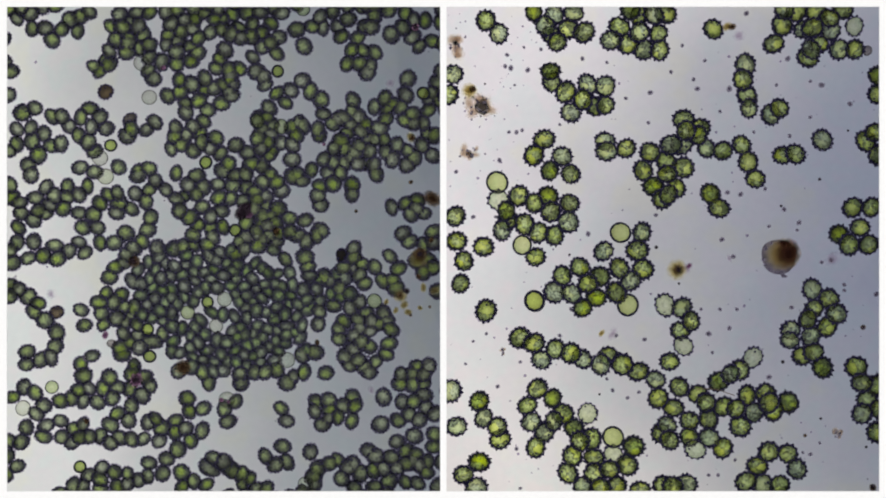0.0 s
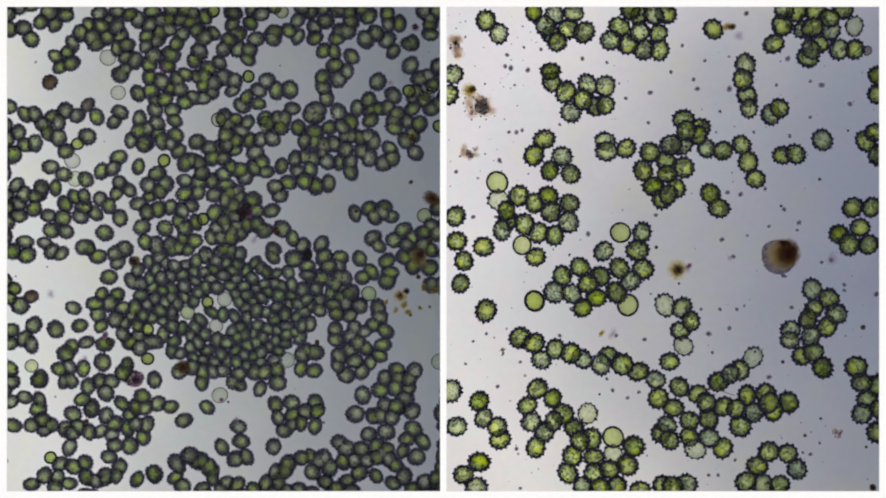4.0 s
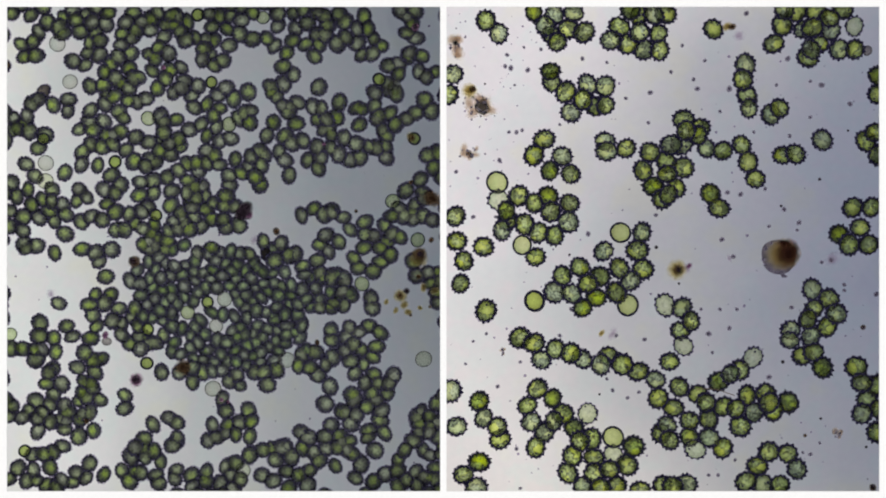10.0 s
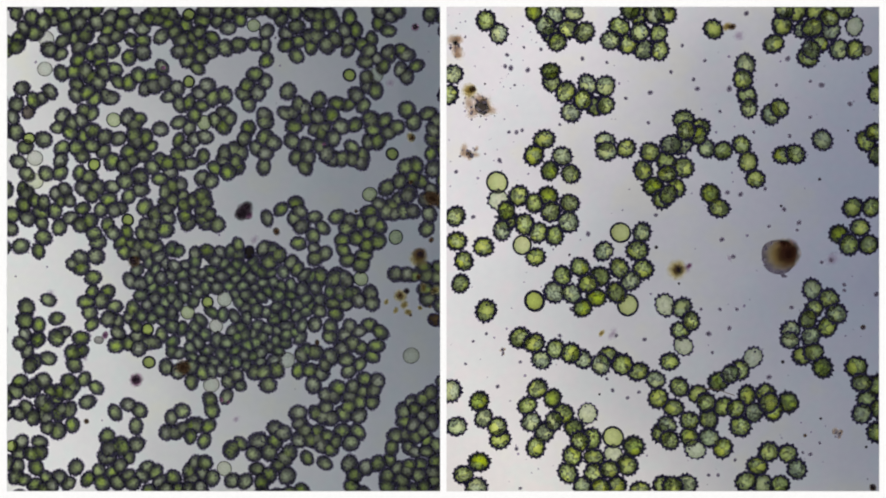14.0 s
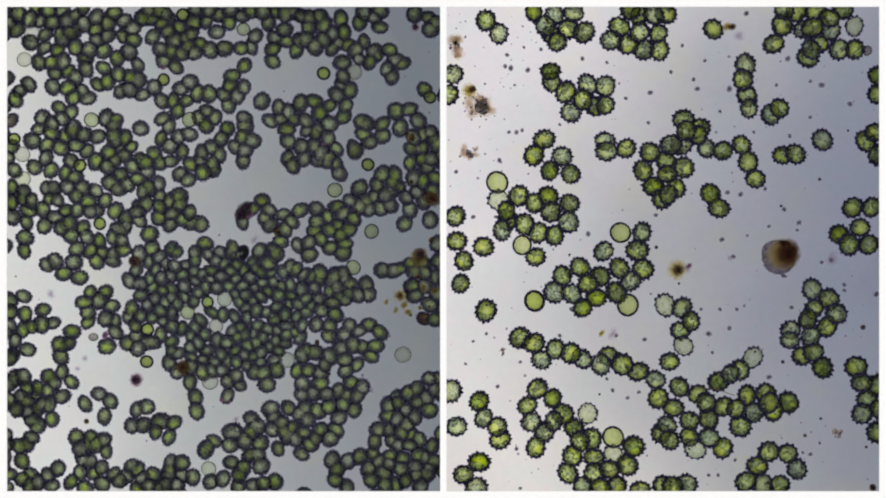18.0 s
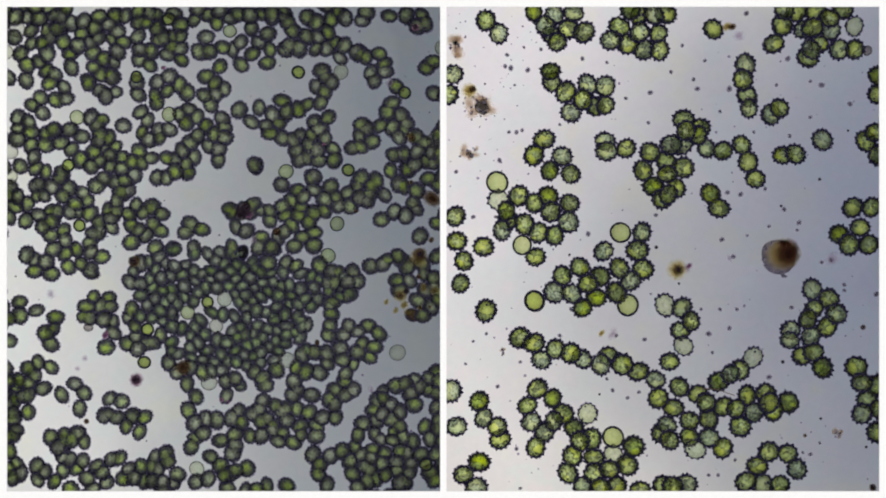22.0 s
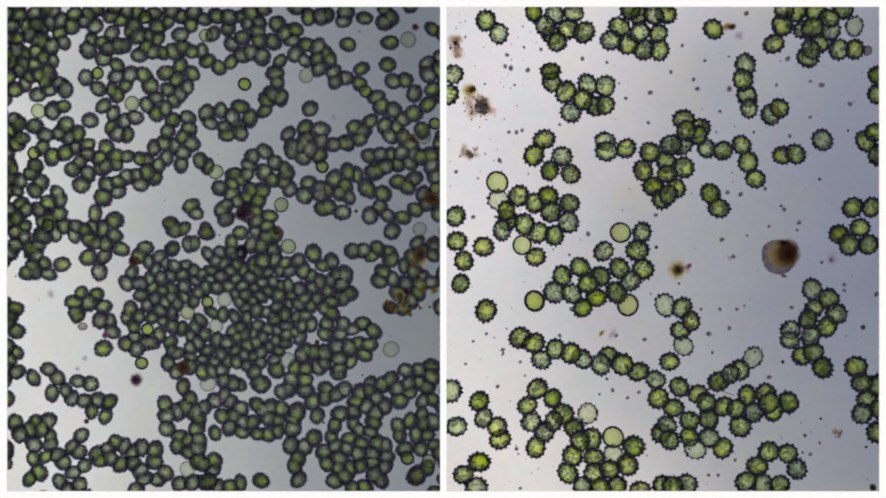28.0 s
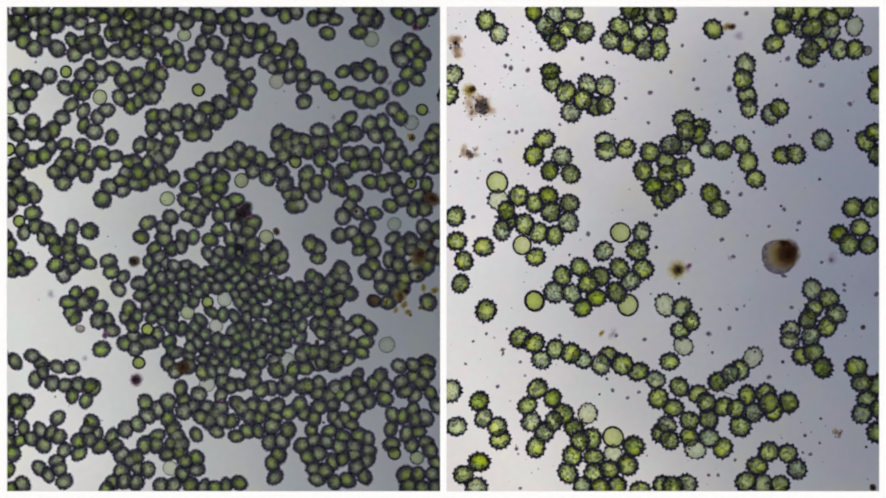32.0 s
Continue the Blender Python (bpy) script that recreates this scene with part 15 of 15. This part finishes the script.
fixed(196.3, -42, [(-0.4, 20.7, "l"), (8.6, 15.3, "b"), (0.5, 10.2, "b"), (-2.8, 4.8, "b"), (12.2, 7.8, "l"), (7.7, 0.9, "b"), (-11.8, -0.9, "l"), (-12.4, -6.3, "l"), (-1, -4.2, "l"), (-5.5, -14.7, "b"), (0.2, -12.6, "b"), (5, -20.7, "o")])
fixed(199.6, 115.1, [(-24.1, -6.2, "b"), (-19.6, 3.7, "b"), (-18.7, 11.8, "l"), (-12.1, 11.2, "b"), (-1.6, 10.6, "b"), (-8.2, 1.6, "l"), (-3.7, 2.2, "b"), (5.3, 7.3, "b"), (6.2, 0.7, "l"), (12.8, 11.8, "b"), (18.8, 3.1, "t"), (-0.1, -6.2, "b"), (-4.3, -9.2, "l"), (-6.1, -13.4, "b"), (10.7, -9.2, "l"), (18.8, -9.2, "b"), (25.7, -9.8, "s")])
fixed(201.3, 57.9, [(0, 0, "l")])
fixed(218.2, 6, [(3.1, 5.4, "b"), (-7.9, 1.8, "o"), (-2.9, -3.6, "b"), (7.6, -3.6, "b")])
fixed(222.4, 22.1, [(-5, -0.1, "b"), (5, 0.1, "b")])
fixed(225.1, -76.3, [(-5.8, 13.7, "b"), (-3.1, 5.5, "b"), (-0.1, -3.4, "b"), (-2.8, -10.9, "l"), (5.3, 4, "b"), (6.2, -8.8, "b")])
fixed(228.2, 56.3, [(-3.8, 1, "b"), (0.7, 5.5, "b"), (3.1, -6.5, "b")])
fixed(230.4, -97.2, [(0, 0, "b")])
fixed(231, 87, [(0, 4.8, "o"), (0, -4.8, "b")])


# ---- stains and debris on both slides ----
def lump_bmesh(seed, rough=0.35, detail=3, flat=0.45):
    bm = bmesh.new()
    bmesh.ops.create_icosphere(bm, subdivisions=detail, radius=1.0)
    shift = Vector((seed * 3.7, seed * 1.3, 0))
    for v in bm.verts:
        v.co *= 1 + rough * (noise.noise(v.co * 1.6 + shift) + 0.6 * noise.noise(v.co * 3.6 + shift))
        v.co.z = max(v.co.z, -0.5) * flat
    return bm


BROWN = stain_material("brown_stain", (0.022, 0.010, 0.006), (0.17, 0.11, 0.06), 0.6, 2.0)
AMBER = stain_material("amber_stain", (0.40, 0.31, 0.08), (0.86, 0.80, 0.55), 0.93, 2.0)
SOOT = stain_material("black_grain", (0.006, 0.004, 0.006), (0.03, 0.02, 0.03), 0.05, 2.0)
PLUM = stain_material("plum_stain", (0.05, 0.015, 0.05), (0.25, 0.13, 0.22), 0.3, 2.0)
HAZE = stain_material("violet_haze", (0.50, 0.42, 0.52), (0.85, 0.82, 0.88), 0.9, 2.0)
BLOT = stain_material("tan_blot", (0.70, 0.60, 0.50), (0.95, 0.92, 0.88), 0.97, 2.6)
GRAIN = stain_material("violet_grain", (0.06, 0.048, 0.09), (0.38, 0.35, 0.44), 0.6, 1.6)
DUST = rim_material("violet_dust", (0.13, 0.10, 0.18), 0.6, (0.55, 0.49, 0.62))
STAINS = {"brown": (BROWN, "brown_stain", "small dark brown stain on the slide"), "amber": (AMBER, "amber_stain", "thin amber stain on the slide"),
          "soot": (SOOT, "black_grain", "tiny round black grain on the slide"), "plum": (PLUM, "plum_grain", "round plum-coloured grain on the slide"),
          "haze": (HAZE, "violet_smear", "faint violet smear on the slide")}


def stain(kind, x, y, wide, tall, base, seed=1, parent=None):
    """A flat lump of dried matter; x, y, wide and tall in centimetres."""
    material, name, label = STAINS[kind]
    f = at_height(base)
    ob = new(name, mesh_of(name, lump_bmesh(seed + x * 0.1), material))
    ob.matrix_basis = Matrix.LocRotScale((x * f / 100, y * f / 100, base + 0.002 + {"soot": 0.05, "brown": 0.04, "amber": 0.03, "plum": 0.035}.get(kind, 0.0)), Euler((0, 0, seed)), (wide * 1.25 / 100, tall * 1.25 / 100, min(wide, tall) / 100))
    return tagged(ob, label, "stain", "stains on the slides")


# the crowded slide
for kind, x, y, wide, tall in (
        ("brown", -5.7, 26.7, 3.4, 4.6), ("brown", -12.3, -2.7, 3.2, 3.4), ("soot", -12.0, -2.7, 1.6, 1.7), ("brown", -16.2, 58.9, 1.4, 1.6), ("amber", -17.0, 59.2, 2.6, 2.0), ("brown", -17.0, 35.4, 1.0, 1.2),
        ("soot", -19.2, -22.2, 1.5, 1.5), ("amber", -13.0, -5.0, 4.4, 4.2), ("brown", -22.8, -24.6, 1.6, 1.5), ("brown", -13.0, -14.7, 1.2, 1.2), ("brown", -6.2, 4.8, 1.2, 1.5)):
    stain(kind, x, y, wide, tall, LOW, 1 + (x * 7) % 5)
for kind, x, y, wide, tall in (
        ("amber", -22.6, -24.8, 3.4, 3.0), ("amber", -20.5, -29.6, 1.8, 2.2), ("amber", -18.5, -33.4, 1.6, 2.0), ("brown", -17.2, -35.0, 0.8, 0.8), ("amber", -10.4, -20.4, 1.5, 2.4), ("amber", -4.4, -22.0, 1.8, 2.6),
        ("brown", -7.0, -30.6, 0.8, 0.7), ("amber", -12.2, -31.2, 1.4, 1.1), ("amber", -25.0, -32.5, 1.8, 1.2), ("amber", -30.0, -28.0, 1.6, 1.2)):
    stain(kind, x, y, wide, tall, LOW, 1 + (x * 7) % 5)
for kind, x, y, wide, tall in (
        ("brown", -137.6, -62.6, 3.8, 3.6), ("brown", -163.2, -6.6, 3.0, 2.6), ("soot", -164.4, -6.2, 2.0, 1.7), ("brown", -88.2, 9.3, 1.7, 2.0), ("brown", -66.6, -49.5, 1.5, 1.2), ("plum", -162.4, -69.3, 3.2, 3.0), ("soot", -162.5, -69.2, 2.2, 2.0),
        ("brown", -188.7, -91.2, 1.4, 1.3), ("plum", -178.8, -45.6, 2.0, 1.5), ("plum", -14.7, 117.4, 1.9, 1.8), ("soot", -14.7, 117.4, 1.2, 1.2), ("plum", -117.3, -79.8, 1.1, 1.1), ("plum", -113.7, -81.0, 0.7, 0.7)):
    stain(kind, x, y, wide, tall, LOW, 1 + (x * 7) % 5)
for kind, x, y, wide, tall in (
        ("haze", -109.8, -90.3, 1.6, 2.2), ("haze", -190.0, -58.0, 1.7, 1.8), ("haze", -208.0, -24.0, 2.6, 2.2), ("haze", -194.0, -63.5, 1.5, 1.5), ("haze", -100.0, 5.0, 3.0, 2.0), ("haze", -38.0, -75.0, 2.2, 1.8),
        ("plum", -63.0, 55.5, 0.9, 0.9), ("haze", -28.0, 88.0, 2.0, 2.6), ("haze", -58.0, 70.0, 2.0, 1.8), ("brown", -46.0, 20.0, 0.9, 0.9), ("plum", -148.0, 96.0, 1.0, 1.3)):
    stain(kind, x, y, wide, tall, LOW, 1 + (x * 7) % 5)

clump = new("dark_clump", None)
clump.matrix_basis = pose(-1.056, 0.198, LOW)
for px, py, r, s in ((0, 0, 4.8, 1), (1.7, 2.6, 3.4, 2), (-1.8, -1.4, 3.6, 3), (2.4, -1.8, 2.6, 4)):
    lobe = part("lobe", mesh_of("lobe", lump_bmesh(s + 20), SOOT if s != 4 else PLUM), clump)
    lobe.matrix_basis = Matrix.LocRotScale((px / 100, py / 100, 0.012), None, (r / 100, r / 100, r / 100))
tagged(clump, "lobed purple-black clump of debris stuck to the slide", "debris")

# the sparse slide
f = at_height(HIGH)
big = new("large_debris", None)
big.matrix_basis = pose(1.788 * f, -0.036 * f, HIGH)
TAN = body_material("tan_fringe", (0.74, 0.68, 0.44), (0.60, 0.53, 0.44), (0.26, 0.22, 0.29), 0.5, 0.0, 0.2, 2.8, 0.12, 0.4, 0.0, 0.6)
CORE = stain_material("dark_core", (0.012, 0.004, 0.003), (0.05, 0.018, 0.010), 0.35, 2.0)
RUST = stain_material("rust_flesh", (0.12, 0.055, 0.02), (0.50, 0.36, 0.16), 0.75, 2.4)
HONEY = stain_material("honey_flesh", (0.60, 0.50, 0.22), (0.88, 0.82, 0.62), 0.93, 2.4)
rng = random.Random(31)
ragged_edge = outline(rng, 0.10)[0]
fringe = part("fringe", mesh_of("fringe", body_bmesh(ragged_edge, DOMED, 40), TAN), big, "thin tan fringe with a mottled violet edge")
fringe.matrix_basis = Matrix.LocRotScale((-0.008, -0.006, 0.002), None, (0.093, 0.090, 0.03))
for name, mat, px, py, wide, tall, up, seed in (("flesh", HONEY, -0.6, 0.6, 7.4, 8.0, 0.016, 32), ("flesh", RUST, 3.0, 1.0, 7.8, 8.4, 0.026, 35), ("core", CORE, 4.2, 1.2, 6.4, 7.4, 0.038, 33), ("crust", CORE, 1.6, 6.6, 3.4, 1.8, 0.036, 36), ("tail", GRAIN, 1.4, -9.9, 1.2, 1.9, 0.012, 34), ("tail", GRAIN, 2.6, -10.8, 1.5, 0.9, 0.012, 37)):
    piece = part(name, mesh_of(name, lump_bmesh(seed, 0.3, 3), mat), big)
    piece.matrix_basis = Matrix.LocRotScale((px / 100, py / 100, up), None, (wide / 100, tall / 100, 0.03))
speck = [mesh_of("grain", lump_bmesh(k + 50, 0.35, 2), GRAIN) for k in range(4)]
for k in range(15):
    a = math.radians(rng.uniform(75, 285))
    grain = part("grain", speck[k % 4], big)
    grain.matrix_basis = Matrix.LocRotScale((-0.008 + 0.083 * math.cos(a), -0.006 + 0.080 * math.sin(a), 0.03), None, (rng.uniform(0.007, 0.014), rng.uniform(0.006, 0.012), 0.008))
tagged(big, "large brown rounded body with a pale ragged fringe", "debris")

for kind, x, y, wide, tall in (
        ("brown", 124.5, -11.1, 2.6, 2.4), ("soot", 124.6, -11.2, 1.3, 1.2), ("amber", 124.0, -11.0, 4.8, 4.4), ("haze", 129.5, -10.0, 2.4, 3.2), ("plum", 130.2, -9.0, 1.1, 1.6), ("brown", 15.6, 84.6, 1.7, 1.9), ("amber", 14.0, 83.8, 3.6, 3.6),
        ("brown", 153.0, 117.6, 1.6, 2.0), ("haze", 157.0, 113.0, 2.6, 3.0), ("amber", 150.4, 117.8, 2.6, 1.8), ("brown", 227.5, -126.3, 1.7, 1.9), ("soot", 227.2, -125.8, 1.0, 1.0), ("brown", 222.3, -41.4, 1.3, 1.3), ("soot", 222.3, -41.4, 0.8, 0.8)):
    stain(kind, x, y, wide, tall, HIGH, 1 + (x * 7) % 5)
for kind, x, y, wide, tall in (
        ("soot", 112.8, 0.9, 0.9, 0.9), ("soot", 199.2, 36.9, 0.8, 0.8), ("soot", 178.8, 22.8, 0.7, 0.7), ("soot", 179.7, -59.7, 0.9, 0.9), ("soot", 66.9, -3.0, 0.6, 0.6), ("soot", 214.2, 62.6, 0.6, 0.6),
        ("brown", 191.6, -98.7, 0.9, 0.9), ("soot", 199.8, -89.7, 0.7, 0.7), ("soot", 124.8, -18.3, 0.7, 0.6), ("soot", 223.8, -104.7, 0.7, 0.7), ("soot", 82.8, -76.8, 0.6, 0.6), ("haze", 90.0, -45.0, 3.6, 2.0), ("amber", 84.0, -44.6, 2.0, 1.2),
        ("haze", 206.4, -5.4, 3.6, 3.8), ("haze", 185.0, 3.0, 2.6, 2.8), ("haze", 152.0, -5.0, 2.0, 1.4), ("soot", 22.2, 87.3, 0.6, 0.5)):
    stain(kind, x, y, wide, tall, HIGH, 1 + (x * 7) % 5)


def speckled(x, y, wide, tall, count, seed, label, deep=0.7):
    """A thin tan blot with dark grains dried into it."""
    f = at_height(HIGH)
    rng = random.Random(seed)
    base = new("speckled_stain")
    base.matrix_basis = pose(x * f / 100, y * f / 100, HIGH)
    for k in range(7):
        wash = part("wash", mesh_of("wash", lump_bmesh(seed + k, 0.6, 3), BLOT), base)
        size = deep * rng.uniform(0.45, 1.0)
        wash.matrix_basis = Matrix.LocRotScale((rng.uniform(-0.8, 0.8) * wide / 100, rng.uniform(-0.7, 0.7) * tall / 100, 0.004 + 0.002 * k), Euler((0, 0, rng.uniform(0, 6))), (wide * size * 1.3 / 100, tall * size * 1.1 / 100, 0.004))
    for k in range(count):
        r = rng.uniform(0.004, 0.009)
        grain = part("grain", speck[k % 4], base)
        grain.matrix_basis = Matrix.LocRotScale((rng.gauss(0, 0.55) * wide / 100, rng.gauss(0, 0.55) * tall / 100, 0.016), Euler((0, 0, rng.uniform(0, 6))), (r * rng.uniform(0.8, 1.5), r, 0.008))
    return tagged(base, label, "stain", "stains on the slides")


speckled(18.6, 75.3, 8.0, 5.6, 26, 61, "tan blot speckled with brown and violet grains", 0.8)
speckled(13.8, 50.7, 5.0, 3.4, 11, 62, "faint brown blot speckled with dark grains")
speckled(6.0, 107.0, 4.6, 7.0, 12, 63, "faint violet-brown blot with a few dark grains")
speckled(209.4, -97.8, 2.8, 3.0, 7, 64, "small faint brown blot with specks")
speckled(31.8, -54.0, 1.4, 2.6, 5, 65, "short streak of violet grains", 0.5)

# grains that stand out, one by one
def grains(places):
    f = at_height(HIGH)
    for x, y, r in places:
        grain = new("dust_grain", speck[int(x * 7 + y) % 4])
        grain.matrix_basis = Matrix.LocRotScale((x * f / 100, y * f / 100, HIGH + 0.004), Euler((0, 0, x)), (r * 1.25 / 100, r / 100, 0.006))
        tagged(grain, "small soft violet-grey grain lying on the slide", "dust", "dust grains")


grains(((34, 103, 1.2), (33, 97, 1.3), (36, 96, 1.6), (45, 95, 1.5), (52, 106, 1.1), (43, 107, 0.9), (74, 101, 1.3), (87, 99, 1.0), (97, 80, 1.1), (110, 83, 1.5), (35, 62, 1.1), (39, 62, 1.3), (42, 63, 1.1), (62, 66, 0.9), (30, 47, 1.4), (7, 41, 1.2), (28, 17, 1.0), (16, 17, 1.3), (36, 14, 0.9), (77, 8, 1.5), (109, 67, 1.1), (113, 18, 1.2), (38, 87, 0.8)))
grains(((161, 125, 1.5), (127, 108, 1.1), (139, 100, 1.1), (121, 94, 1.2), (133, 90, 1.2), (135, 85, 1.5), (152, 85, 1.7), (147, 73, 1.1), (183, 101, 1.6), (184, 60, 1.2), (201, 87, 1.7), (195, 89, 1.0), (195, 70, 1.1), (216, 77, 1.5), (206, 54, 0.9), (171, 32, 1.2), (151, 30, 1.4), (158, 29, 1.5), (181, 21, 1.4), (173, 12, 1.1), (189, 14, 1.5), (188, 10, 1.0), (148, 5, 1.5), (165, 62, 1.0), (177, 87, 1.0)))
grains(((16, -49, 0.9), (23, -45, 1.0), (29, -73, 1.2), (12, -61, 0.9), (41, -60, 1.0), (68, -32, 1.2), (62, -46, 1.2), (107, -48, 1.3), (87, -69, 1.0), (90, -75, 1.2), (98, -79, 1.1), (104, -76, 1.1), (30, -99, 1.2), (39, -106, 1.2), (41, -127, 1.0), (107, -106, 1.2), (92, -46, 1.1)))
grains(((206, -6, 1.5), (201, -7, 1.2), (154, -4, 1.4), (141, -45, 1.6), (152, -42, 1.4), (156, -32, 1.1), (147, -32, 1.1), (137, -32, 1.0), (185, -31, 1.3), (213, -19, 1.2), (213, -22, 1.1), (230, -24, 1.5), (173, -68, 1.5), (143, -55, 1.0), (195, -109, 1.2), (191, -108, 0.9), (146, -120, 1.1), (141, -120, 1.1), (200, -103, 0.9), (155, -112, 1.0), (224, -60, 1.0)))

fibre = bmesh.new()
for k in range(12):
    u = k / 11
    for side, z in ((-0.0022, 0.0), (0.0022, 0.0), (0.0, 0.004)):
        fibre.verts.new((u * 0.20, side + 0.012 * math.sin(u * 4.0), z))
fibre.verts.ensure_lookup_table()
for k in range(11):
    for p, q in ((0, 1), (1, 2), (2, 0)):
        fibre.faces.new((fibre.verts[3 * k + p], fibre.verts[3 * k + q], fibre.verts[3 * k + 3 + q], fibre.verts[3 * k + 3 + p]))
strand = tagged(new("fibre", mesh_of("fibre", fibre, rim_material("brown_fibre", (0.16, 0.11, 0.08), 0.3, (0.6, 0.5, 0.45)))), "thin curved brown fibre lying among the cells", "fibre")
strand.matrix_basis = pose(1.345 * f, -0.745 * f, HIGH + 0.03, 0, 0, -6)


def dust(name, x0, x1, y0, y1, count, base, seed, small, large, label):
    """Fine grains strewn over a slide, past counting."""
    rng = random.Random(seed)
    f = at_height(base)
    points, faces = [], []
    for _ in range(count):
        cx, cy, r = rng.uniform(x0, x1) * f, rng.uniform(y0, y1) * f, rng.uniform(small, large) * rng.choice((0.6, 0.8, 1, 1, 1.5)) / 100
        first, turn = len(points), rng.uniform(0, 6)
        for ring, up in ((1.0, 0.0), (0.75, 0.5)):
            for k in range(7):
                a = turn + math.tau * k / 7
                q = r * ring * rng.uniform(0.7, 1.2)
                points.append((cx + q * math.cos(a), cy + q * math.sin(a), base + 0.001 + r * up))
        for k in range(7):
            n = (k + 1) % 7
            faces.append((first + k, first + n, first + 7 + n, first + 7 + k))
        faces.append(tuple(first + 7 + k for k in range(7)))
    me = bpy.data.meshes.new(name)
    me.from_pydata(points, [], faces)
    me.materials.append(DUST)
    return tagged(new(name, me), label, "dust", kind="stuff")


dust("fine_dust", 0.03, 2.31, -1.28, 1.28, 170, HIGH, 5, 0.3, 0.6, "tiny violet-grey grains strewn over the slide")
dust("fine_dust", 0.03, 0.45, 0.2, 1.28, 70, HIGH, 6, 0.25, 0.6, "tiny violet-grey grains near the stained edge")
dust("fine_dust", -2.3, -0.03, -1.28, 1.28, 60, LOW, 8, 0.3, 0.7, "a few tiny violet grains between the cells")


# ---- how the drifting cells travel ----
def motions():
    for ob, rows in DRIFTING:
        walk(ob, rows)


motions()
